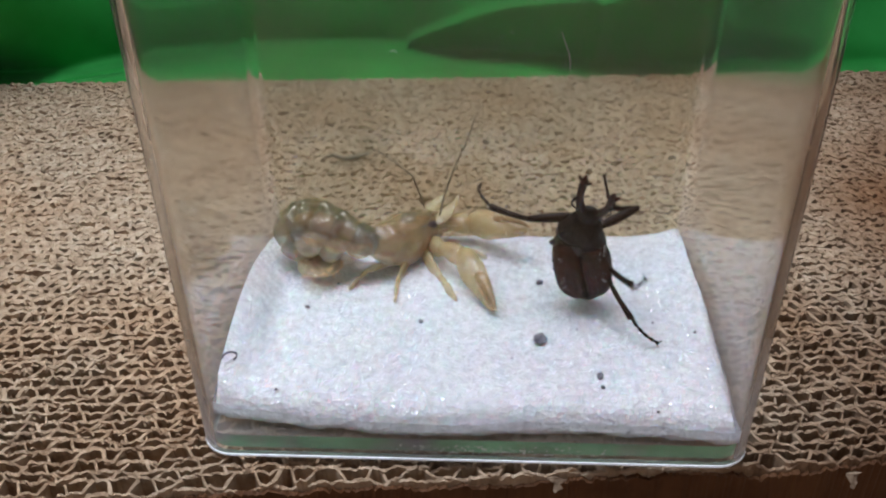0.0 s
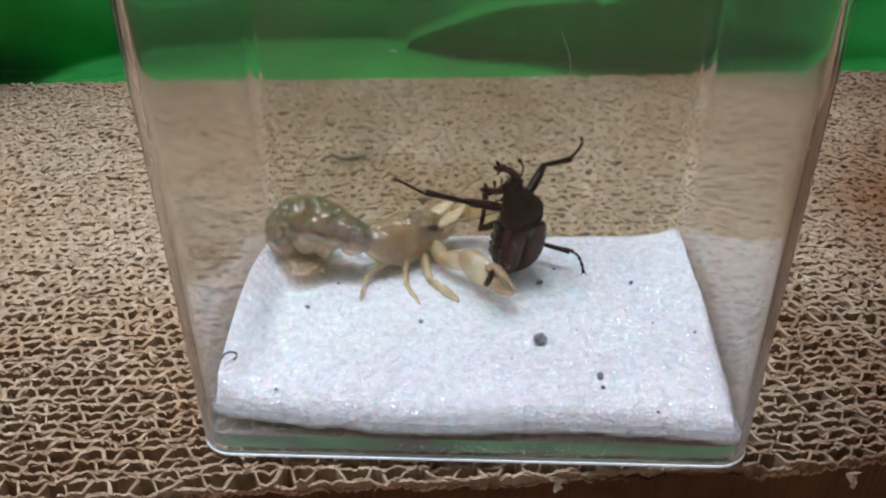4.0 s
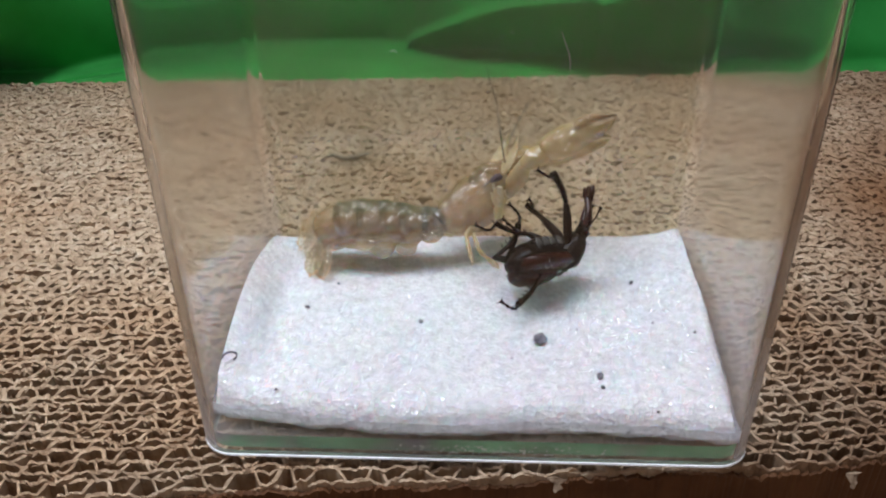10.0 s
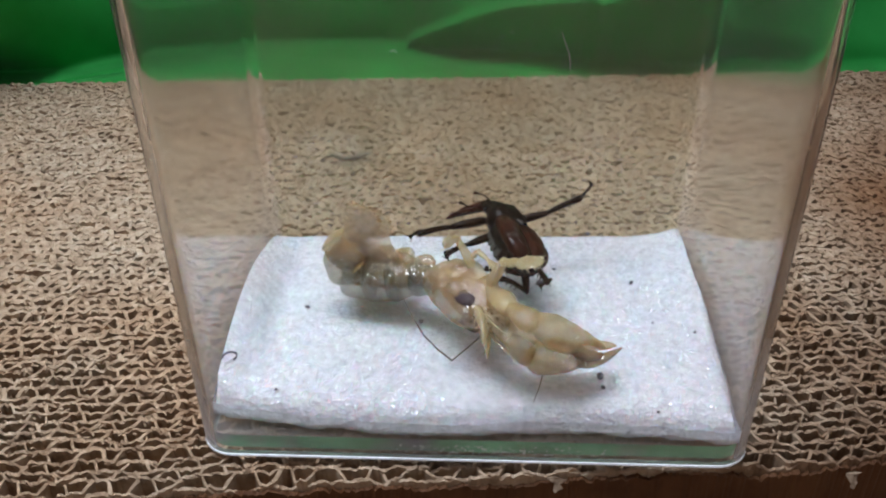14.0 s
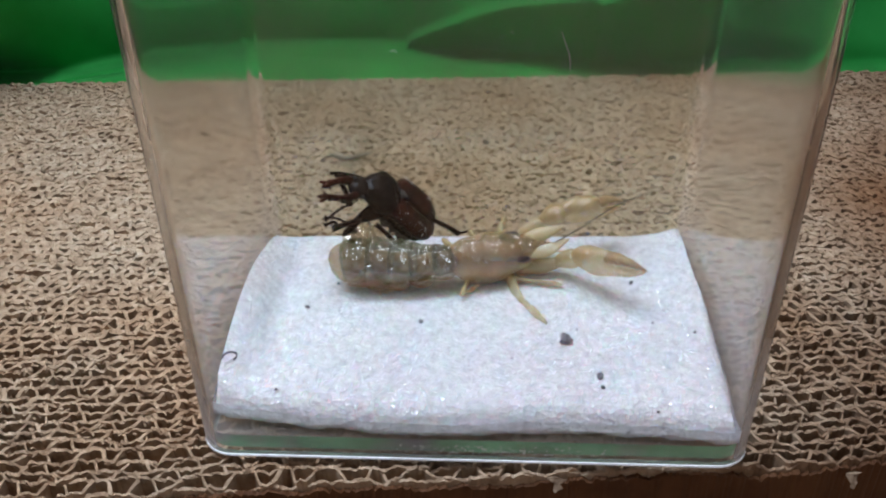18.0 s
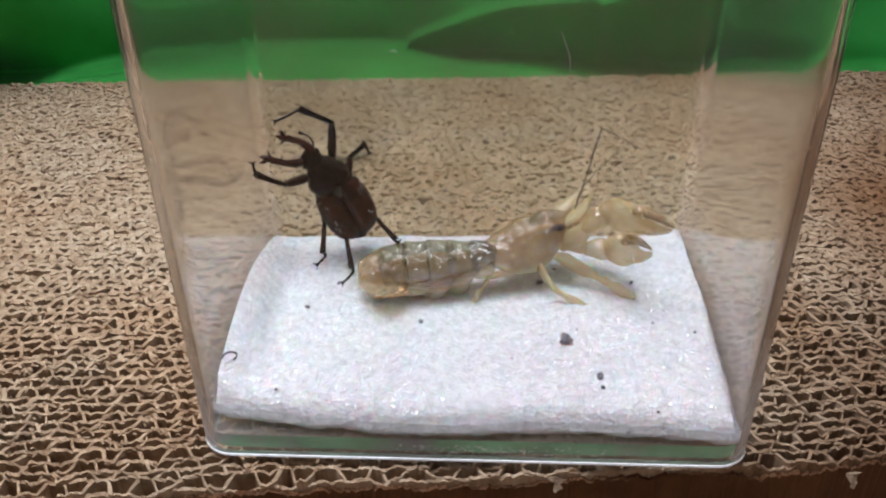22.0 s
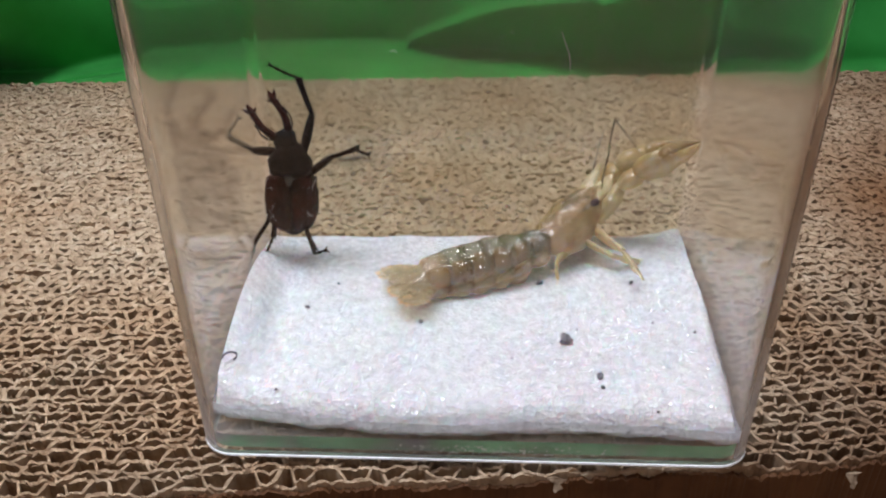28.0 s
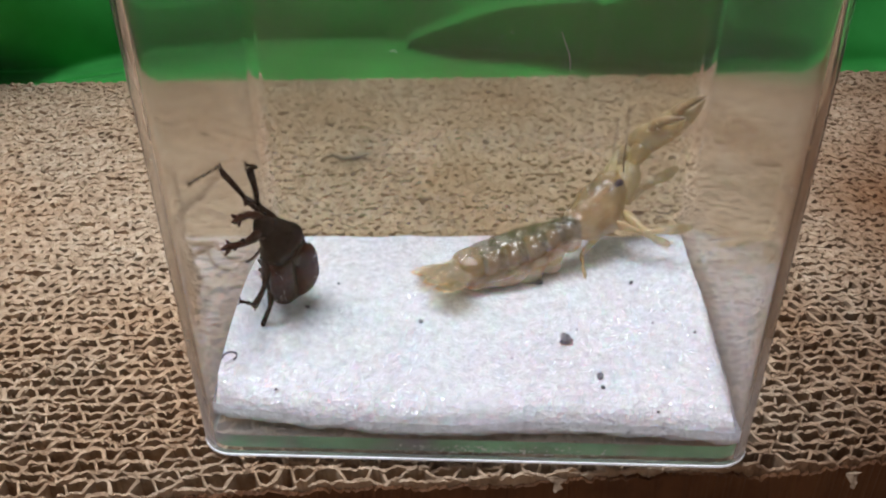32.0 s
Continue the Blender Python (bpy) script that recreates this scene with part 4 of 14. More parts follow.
def curl(name, pts, r, mat, label, category):
    ob = part(name, swept(pts, r, 7), mat, smooth=True)
    return tagged(ob, label, category)
moving_crumb = crumb(0.0124, -0.0103, PAD_TOP + 0.0008, 1.1, CRUMB, 1, "grey faceted crumb that gets pushed over the foam")
crumb(0.0225, -0.0200, PAD_TOP + 0.00039, 0.65, CRUMB, 2)
crumb(0.0227, -0.0229, PAD_TOP + 0.00024, 0.4, CRUMB, 3)
crumb(-0.0333, -0.0005, PAD_TOP + 0.00024, 0.4, CRUMB, 4)
crumb(0.0133, 0.0094, PAD_TOP + 0.00036, 0.6, CRUMB, 5)
crumb(0.0322, 0.0100, PAD_TOP + 0.00024, 0.4, CRUMB, 6)
crumb(0.0562, 0.0246, PAD_TOP + 0.00021, 0.35, CRUMB, 7)
crumb(-0.0103, -0.0047, PAD_TOP + 0.00027, 0.45, CRUMB, 8)
crumb(-0.0343, -0.0252, PAD_TOP + 0.00015, 0.25, CRUMB, 9)
crumb(0.0419, -0.0064, PAD_TOP + 0.00018, 0.3, CRUMB, 10)
crumb(0.0344, -0.0036, PAD_TOP + 0.00015, 0.25, CRUMB, 11)
crumb(-0.0283, 0.0080, PAD_TOP + 0.00018, 0.3, CRUMB, 12)
crumb(0.0166, 0.0147, PAD_TOP + 0.00018, 0.3, CRUMB, 13)
crumb(0.0313, -0.0288, PAD_TOP + 0.00018, 0.3, CRUMB, 14)
crumb(0.0070, -0.0152, PAD_TOP + 0.00012, 0.2, CRUMB, 15)
crumb(0.0196, -0.0062, PAD_TOP + 0.00012, 0.2, CRUMB, 16)
crumb(0.0253, 0.0297, PAD_TOP + 0.00030, 0.5, CRUMB, 17)
curl("claw_curl", [(-44.33, -21.21, 13.7), (-44.39, -20.54, 13.7), (-44.12, -19.93, 13.7), (-43.59, -19.55, 13.7), (-42.94, -19.49, 13.7), (-42.36, -19.77, 13.7), (-41.98, -20.32, 13.7), (-41.93, -20.99, 13.7), (-42.20, -21.60, 13.7)], [0.2, 0.2, 0.2, 0.2, 0.2, 0.2, 0.2, 0.2, 0.2], CRUMB, "thin dark curled claw fragment on the foam", "fragment")
curl("paper_scrap", [(-46.08, 87.64, 0.8), (-43.11, 90.04, 0.8), (-39.29, 87.03, 0.8), (-35.83, 88.64, 0.8), (-32.19, 91.85, 0.8)], [0.2, 0.6, 0.8, 0.9, 0.4], SCRAP, "grey twisted scrap lying on the cardboard", "scrap")
SCRATCH = material("pale_scratch", (0.4, 0.42, 0.4), 0.5)
part("scratch", swept([(10.97, -32.2, 76.27), (11.41, -32.2, 74.97), (12.09, -32.2, 73.36), (12.37, -32.2, 71.27)], [0.066, 0.066, 0.066, 0.066], 5), SCRATCH, CASE, "pale scratch in the plastic")
part("scratch", swept([(-10.96, -32.2, 73.57), (-10.43, -32.2, 73.87), (-10.01, -32.2, 73.43)], [0.072, 0.072, 0.072], 5), SCRATCH, CASE, "pale scratch in the plastic")
part("scratch", swept([(4.57, -32.2, 76.4), (4.87, -32.2, 75.97)], [0.083, 0.083], 5), SCRATCH, CASE, "pale scratch in the plastic")
part("scratch", swept([(0.15, -32.2, 76.39), (0.37, -32.2, 76.1)], [0.077, 0.077], 5), SCRATCH, CASE, "pale scratch in the plastic")
part("scratch", swept([(3.49, -32.2, 77.12), (3.71, -32.2, 76.9)], [0.055, 0.055], 5), SCRATCH, CASE, "pale scratch in the plastic")
part("scratch", swept([(20.94, -32.2, 70.17), (21.22, -32.2, 69.64)], [0.055, 0.055], 5), SCRATCH, CASE, "pale scratch in the plastic")
part("scratch", swept([(-21.05, -32.2, 72.41), (-20.85, -32.2, 72.18)], [0.066, 0.066], 5), SCRATCH, CASE, "pale scratch in the plastic")
part("scratch", swept([(-18.7, -32.2, 73.02), (-18.5, -32.2, 72.79)], [0.055, 0.055], 5), SCRATCH, CASE, "pale scratch in the plastic")
part("scratch", swept([(-45.46, -32.2, 58.05), (-45.37, -32.2, 57.7)], [0.083, 0.083], 5), SCRATCH, CASE, "pale scratch in the plastic")
part("scratch", swept([(30.72, -32.2, 61.56), (30.52, -32.2, 59.32)], [0.033, 0.033], 5), SCRATCH, CASE, "pale scratch in the plastic")
part("scratch", swept([(6.77, -32.2, 74.96), (6.86, -32.2, 74.52)], [0.044, 0.044], 5), SCRATCH, CASE, "pale scratch in the plastic")
part("scratch", swept([(2.7, -32.2, 74.21), (2.85, -32.2, 73.77)], [0.044, 0.044], 5), SCRATCH, CASE, "pale scratch in the plastic")
part("scratch", swept([(11.57, -32.2, 72.39), (11.83, -32.2, 71.72)], [0.044, 0.044], 5), SCRATCH, CASE, "pale scratch in the plastic")
part("speck", swept([(10.56, -32.2, 75.84), (10.68, -32.2, 75.55)], [0.04, 0.04], 5), SCRATCH, CASE, "pale speck on the plastic")
part("speck", swept([(11.48, -32.2, 71.71), (11.58, -32.2, 71.57)], [0.065, 0.065], 5), SCRATCH, CASE, "pale speck on the plastic")
part("speck", swept([(3.49, -32.2, 75.78), (3.72, -32.2, 75.7)], [0.069, 0.069], 5), SCRATCH, CASE, "pale speck on the plastic")
part("speck", swept([(5.41, -32.2, 76.87), (5.5, -32.2, 76.76)], [0.077, 0.077], 5), SCRATCH, CASE, "pale speck on the plastic")
part("speck", swept([(12.9, -32.2, 72.71), (13.07, -32.2, 72.47)], [0.044, 0.044], 5), SCRATCH, CASE, "pale speck on the plastic")
part("speck", swept([(7.79, -32.2, 73.48), (8.03, -32.2, 73.41)], [0.044, 0.044], 5), SCRATCH, CASE, "pale speck on the plastic")
part("speck", swept([(7.22, -32.2, 77.09), (7.36, -32.2, 76.83)], [0.048, 0.048], 5), SCRATCH, CASE, "pale speck on the plastic")
part("speck", swept([(17.98, -32.2, 71.89), (18.06, -32.2, 71.84)], [0.06, 0.06], 5), SCRATCH, CASE, "pale speck on the plastic")
part("speck", swept([(3.21, -32.2, 75.42), (3.47, -32.2, 75.51)], [0.064, 0.064], 5), SCRATCH, CASE, "pale speck on the plastic")
part("speck", swept([(4.89, -32.2, 74.22), (5.15, -32.2, 74.27)], [0.04, 0.04], 5), SCRATCH, CASE, "pale speck on the plastic")
part("speck", swept([(4.24, -32.2, 74.53), (4.32, -32.2, 74.63)], [0.06, 0.06], 5), SCRATCH, CASE, "pale speck on the plastic")
part("speck", swept([(18.21, -32.2, 75.5), (18.38, -32.2, 75.32)], [0.044, 0.044], 5), SCRATCH, CASE, "pale speck on the plastic")
part("speck", swept([(12.4, -32.2, 77.39), (12.62, -32.2, 77.05)], [0.042, 0.042], 5), SCRATCH, CASE, "pale speck on the plastic")
part("speck", swept([(12.22, -32.2, 74.03), (12.32, -32.2, 74.04)], [0.08, 0.08], 5), SCRATCH, CASE, "pale speck on the plastic")
part("speck", swept([(19.25, -32.2, 77.79), (19.51, -32.2, 77.46)], [0.049, 0.049], 5), SCRATCH, CASE, "pale speck on the plastic")
part("speck", swept([(12.85, -32.2, 78.37), (13.01, -32.2, 78.18)], [0.064, 0.064], 5), SCRATCH, CASE, "pale speck on the plastic")
part("speck", swept([(15.56, -32.2, 78.04), (15.73, -32.2, 77.76)], [0.063, 0.063], 5), SCRATCH, CASE, "pale speck on the plastic")
part("speck", swept([(10.38, -32.2, 75.62), (10.67, -32.2, 75.47)], [0.041, 0.041], 5), SCRATCH, CASE, "pale speck on the plastic")
part("speck", swept([(16.13, -32.2, 76.2), (16.29, -32.2, 76.24)], [0.058, 0.058], 5), SCRATCH, CASE, "pale speck on the plastic")
part("speck", swept([(8.14, -32.2, 78.01), (8.34, -32.2, 78.11)], [0.071, 0.071], 5), SCRATCH, CASE, "pale speck on the plastic")
part("speck", swept([(3.31, -32.2, 72.62), (3.56, -32.2, 72.51)], [0.068, 0.068], 5), SCRATCH, CASE, "pale speck on the plastic")
part("speck", swept([(7.09, -32.2, 72.97), (7.25, -32.2, 73.0)], [0.079, 0.079], 5), SCRATCH, CASE, "pale speck on the plastic")


# ---- what moves ----
def at(t, x, y, z, rx, ry, rz):
    """A row for walk() from millimetres and degrees."""
    return t, pose(x * 0.001, y * 0.001, z * 0.001, rx, ry, rz)


def motions():
    walk(brush, [at(0,-4.04,6,122.72,0,14.4,0), at(1.8,-4.2,6,105,0,9.8,0), at(1.9,-4.2,6,90,0,9.8,0), at(2,-2.43,6,57.42,0,10,0), at(2.1,2.75,6,34.27,0,15,0), at(2.2,1.29,6,47.18,0,14,0), at(2.3,-3.68,6,39.87,0,6,0), at(2.4,-1.53,6,32.27,0,12,0), at(2.6,-9.47,6,63.06,0,12,0), at(2.7,-10.56,6,65.81,0,10,0), at(2.8,-9.89,6,61.86,0,10,0), at(2.9,-9.34,6,51.47,0,12,0), at(3,-5.61,6,36.32,0,15,0), at(3.1,-10.87,6,54.87,0,9,0), at(3.2,-11.83,6,56.54,0,9,0), at(3.3,-3.68,6,39.41,0,8,0), at(3.4,-0.78,6,32.16,0,7,0), at(3.5,-3.24,6,45.36,0,12,0), at(3.9,-4.2,6,95.06,0,9.8,0), at(4.6,-4.04,6,122.72,0,14.4,0), at(32,-4.04,6,122.72,0,14.4,0)])
    walk(moving_crumb, [at(0,12.35,-10.30,10.8,0,0,40), at(15,12.35,-10.30,10.8,0,0,40), at(17.7,17.21,-10.15,10.8,0,0,85), at(18,17.21,-10.15,10.8,0,0,85), at(32,17.21,-10.15,10.8,0,0,85)])
    walk(beetle["root"], [at(0,19.38,1.44,25.76,145.4,-59,-74.1), at(0.5,15.32,1.67,28.04,106,-77.4,-51), at(1,10.41,8.08,24.25,-105.1,-64.5,-141.1), at(1.5,7.19,12.69,23.52,-77.3,-61.4,-174.6), at(2,2.23,14.54,25.45,-67.2,-67.1,165.4), at(2.5,7.24,7.29,25.3,-153.7,-81.4,-115), at(3,6.1,8.3,26.88,-76.7,-48.8,-153), at(3.4,8.25,9.55,23.36,-95.1,-76.3,-162.3), at(4.47,9.77,11.46,25.24,-71.1,-63.8,-150), at(5.5,11.29,13.36,27.12,-49.9,-53.9,-133.3), at(5.73,12.43,13.62,27.32,52,-52.6,131.4), at(6,13.56,13.88,27.51,82.8,-3.4,109.1), at(7,18.17,13.54,22.27,77.5,-25.2,95.3), at(8,11.53,8.18,24.21,121.8,-26.1,58.6), at(9,15.42,8.1,20.14,138.8,-18.5,45.4), at(10,16.45,8.18,16.09,150.8,-41.7,23.2), at(11,15.8,8.9,14.25,166.2,-15.3,11.1), at(11.27,12.94,10.25,17.9,-134.2,13.7,-1.3), at(11.5,10.09,11.61,21.54,-64.5,37.7,21.5), at(12,11.12,11.7,24.14,-55.5,32,29.5), at(12.5,9.64,11.57,18.2,-12.5,53.4,69.5), at(12.67,8.07,11.17,18.96,19.4,28.9,130.6), at(12.83,6.51,10.76,19.72,16.7,-4.8,169.3), at(13,4.95,10.35,20.47,-9,-28.1,-143.9), at(13.5,6.07,10.46,21.29,13.8,-29.6,162.9), at(14,7.19,10.57,22.1,28.7,-15.1,115.1), at(14.5,3.42,5.78,21.61,20.7,-0.7,121.3), at(15.5,-0.55,7.72,22.23,10.5,-29.1,163.6), at(16.5,-4.53,9.65,22.85,-23.9,-39.5,-136.9), at(17,-12.87,9.79,25.78,-30.1,-34.5,-137.9), at(17.6,-16.11,11.82,23.28,-24.5,-39.3,-153.4), at(18,-17.58,16.42,26.41,-39.9,-34.3,-140.1), at(18.5,-20.21,17.41,25.51,-64,-54.1,-153.4), at(19,-22.85,18.4,24.61,-101.8,-76,-148.8), at(20,-22.76,19.41,24.07,-28.5,-64.5,134.5), at(21,-26.38,20.29,25.58,-101.9,-62.6,-143), at(22,-29.74,19.57,27.25,-106.1,-59.4,-136.8), at(23,-28.59,20.09,27.66,-103.6,-64,-144.7), at(24,-34.06,20.46,27.4,-75.9,-72.2,179.8), at(25,-35,20.42,28.74,-179.4,-79.3,-84.5), at(25.5,-35.93,20.3,28.79,169.3,-79.1,-74.1), at(27.5,-38.5,18.91,30.11,163,-77.9,-71.4), at(28,-38.38,19.02,30.32,164.4,-75,-73.2), at(28.5,-28.1,4.77,24.56,-150.7,-58.3,-92.2), at(29,-30.27,4.48,25.97,-122.3,-62.5,-86.6), at(30,-32.21,4.22,27.36,-124.7,-61.9,-91.9), at(31,-34.7,-0.03,25.14,-89,-56.3,-115), at(32,-35.44,-2.13,24.51,-85.9,-63.3,-128.2)])
    walk(beetle["abdomen"], [at(0,0,0,0,-19.8,-22.4,-147.1), at(0.5,-0,0,0,-0.2,6.8,-179.3), at(1,0,-0,-0,1.3,-7.3,178.3), at(1.5,0,0,-0,-0.2,6.1,-179.6), at(2,0,0,-0,-2.6,3.6,-171.2), at(2.5,-0,0,0,-2.7,6.8,-174.5), at(3,0,0,0,14.1,-2.6,154.7), at(3.4,0,0,0,4.5,11.4,171.6), at(5.5,-0,-0,0,-17.5,6.8,110.5), at(5.73,-0,-0,0,-3.9,21.6,173.7), at(6,0,0,0,16.1,15.8,-120), at(7,0,0,0,-0,32.4,-151.2), at(8,0,0,-0,-0.4,3.6,175.3), at(9,0,0,-0,1.4,1.7,-110.2), at(9.5,-0,0,0,12.1,17.6,-170.6), at(10,-0,-0,0,1.4,34.1,122.4), at(11,0,0,0,-0.8,32.7,135.8), at(11.5,0,0,-0,7.1,-21.7,97), at(12,0,0,0,9.9,-16.4,119), at(12.5,0,0,0,-1.1,3.1,166.9), at(12.73,0,0,0,0.7,-0.9,119.7), at(13,0,0,0,4.8,-2.2,72.2), at(13.5,-0,-0,0,1.3,-6.3,117.2), at(14,-0,-0,0,-4.2,-6.8,162.5), at(14.5,-0,0,-0,-2.1,3.2,169.5), at(15.5,-0,0,-0,7.8,-6.4,132.3), at(16.5,0,0,0,21.6,-7.9,93.6), at(17,0,0,-0,16.5,-12.4,100.8), at(17.6,-0,-0,-0,13.4,-21.1,119.6), at(18,0,0,0,7.4,4.5,162.1), at(19,0,0,0,-5.1,2,-166.3), at(20,0,0,0,-0,18.5,179.9), at(21,0,0,0,4.8,-2.9,169.6), at(22,0,0,0,4,-17,171.9), at(23,0,0,-0,3,-1.3,173.6), at(24,0,0,-0,1.8,-2.6,172.7), at(25,0,-0,0,-5.2,-22.3,-168.9), at(25.5,0,-0,0,-6.4,-19,-166.6), at(27.5,0,0,0,-0.7,-18.2,-178.6), at(28,-0,0,-0,-1,-23.9,-178.1), at(28.5,0,0,-0,29.3,-17.3,140.5), at(29,-0,-0,0,15.2,-10.2,147), at(30,0,-0,0,13.6,-17.2,151.8), at(31,-0,0,-0,9.9,0.3,160.9), at(32,0,-0,0,11.1,11.4,162.9)])
    walk(beetle["head"], [at(0,7,0,-0.4,4.2,-3.2,5.1), at(0.5,7,0,-0.4,-2.6,21.5,-9.4), at(1,7,-0,-0.4,-33,18.4,-56), at(1.27,7,0,-0.4,-9.4,11.4,-18.3), at(1.5,7,0,-0.4,5.3,-7.4,13.7), at(2,7,0,-0.4,8.5,25.1,30.7), at(2.5,7,0,-0.4,9.8,-4.1,21.5), at(3,7,0,-0.4,1.3,-8.1,1.9), at(3.4,7,0,-0.4,5.3,-9.3,10), at(5.5,7,-0,-0.4,-4.1,13.2,10.9), at(6,7,-0,-0.4,-7.5,26,17.2), at(7,7,0,-0.4,0,48.5,1), at(8,7,0,-0.4,0.5,47.9,-4.1), at(9,7,0,-0.4,0,40.1,-1), at(10,7,-0,-0.4,-0.1,22.9,-4.9), at(11,7,0,-0.4,0.3,39.3,-16.4), at(11.5,7,0,-0.4,1.4,8.6,11.9), at(12,7,0,-0.4,0.2,30,1.2), at(12.5,7,0,-0.4,5.3,65.1,-21.2), at(13,7,-0,-0.4,-0.3,12.6,-3.2), at(14,7,-0,-0.4,-8.9,29.2,31), at(14.5,7,0,-0.4,-7.9,31.3,31.3), at(16.5,7,0,-0.4,-2.1,31.5,-5.8), at(17,7,0,-0.4,2.4,32.4,8), at(17.6,7,-0,-0.4,4.1,31.2,15.1), at(18,7,0,-0.4,4.4,18.1,11.9), at(19,7,0,-0.4,7.7,-13.4,18.9), at(20,7,0,-0.4,-1.6,-11,17.8), at(21,7,0,-0.4,7.6,-3.9,15.8), at(22,7,0,-0.4,9.4,15.6,19.4), at(23,7,-0,-0.4,7.2,13.9,16.6), at(24,7,-0,-0.4,2.2,-12.4,8.2), at(25,7,-0,-0.4,3.7,-11.2,6.2), at(25.5,7,-0,-0.4,4.2,-11.4,6.8), at(27.5,7,0,-0.4,16.4,27.6,35.5), at(28,7,0,-0.4,19.9,27.6,40), at(28.5,7,0,-0.4,-1.6,6.1,-1.7), at(29,7,0,-0.4,4.1,28.3,8.8), at(30,7,-0,-0.4,7.2,17.5,14.5), at(31,7,-0,-0.4,11.9,1.1,23.6), at(32,7,0,-0.4,16.5,4.5,31.7)])
    walk(beetle["mandible_l"], [at(0,9.65,1.74,-0.13,7.5,11.4,11.1), at(0.5,9.79,1.06,-1.49,-13.7,5.3,-60.7), at(1,9.38,-1.29,-2.06,-61.1,-43.4,-21.7), at(1.27,9.35,0.41,-0.98,-27.8,-20.4,-5.1), at(1.5,9.33,2.11,0.1,7.9,-9.5,20.3), at(2,8.5,2.62,-1.39,15.9,34.4,60.4), at(2.5,9.04,2.39,0.05,15.8,17.5,41.2), at(3,9.72,1.59,0.03,6.8,14.3,12.7), at(3.2,9.58,1.77,0.11,26.9,-12.1,37.1), at(3.4,9.44,1.95,0.19,37,-44,56.2), at(4.47,9.41,1.96,-0.48,23.5,8.4,47.1), at(5.5,9.37,1.98,-1.14,-12.9,53.7,12.6), at(6,8.88,2.14,-1.8,-1.8,68.6,0.3), at(7,8.83,1.53,-2.5,-0.2,75,-62.5), at(8,8.99,1.36,-2.47,48.2,84.8,-69.7), at(9,9.17,1.46,-2.2,1.6,49.2,-136), at(9.5,9.43,1.37,-1.85,3.6,42.6,-88.3), at(10,9.7,1.28,-1.49,-1.2,37,-45.1), at(11,9.51,0.83,-2.17,1.1,32.5,-94.2), at(11.27,9.46,1.43,-1.47,9,20.6,-33.8), at(11.5,9.4,2.04,-0.78,2.4,8.3,21.4), at(12,9.4,1.55,-1.79,3.7,7.9,19.8), at(12.5,8.75,0.92,-2.88,0.1,62.7,-0.4), at(13,9.81,1.34,-1.02,0.6,25.2,6.7), at(14,8.24,2.47,-1.97,-14.2,58.1,21.6), at(14.5,8.18,2.46,-2.03,-6.9,51.6,16.2), at(16.5,9.5,1.25,-1.91,-8.1,42.7,-20.8), at(17,9.17,1.82,-1.85,-0.5,45.7,-1.4), at(17.6,8.97,2.08,-1.76,8.6,18,35.1), at(18,9.33,2.02,-1.16,2.8,20.9,7.4), at(19,9.05,2.27,0.45,14,-1.9,41.5), at(20,9.17,2.27,0.09,-3.6,-1.2,41.8), at(21,9.27,2.19,-0.01,14.4,17.7,35.6), at(22,9.12,2.31,-0.92,20.8,17.5,47.2), at(23,9.22,2.22,-0.89,17.3,15.4,43.5), at(24,9.48,1.87,0.26,4.9,-14.5,18.8), at(25,9.55,1.78,0.24,12.4,1.1,24.6), at(25.5,9.53,1.81,0.26,11.4,-3.4,21.3), at(27.5,8.34,2.73,-1.32,18.9,19,41.6), at(28,8.18,2.83,-1.25,21.7,20,44), at(28.5,9.82,1.42,-0.74,16.2,-0.7,15.7), at(29,9.26,1.87,-1.63,9.1,55.1,17.3), at(30,9.27,2.12,-1.06,21.2,45.3,43.4), at(31,8.98,2.47,-0.15,24.5,33.1,58.1), at(32,8.65,2.71,-0.2,25.9,2.2,57.7)])
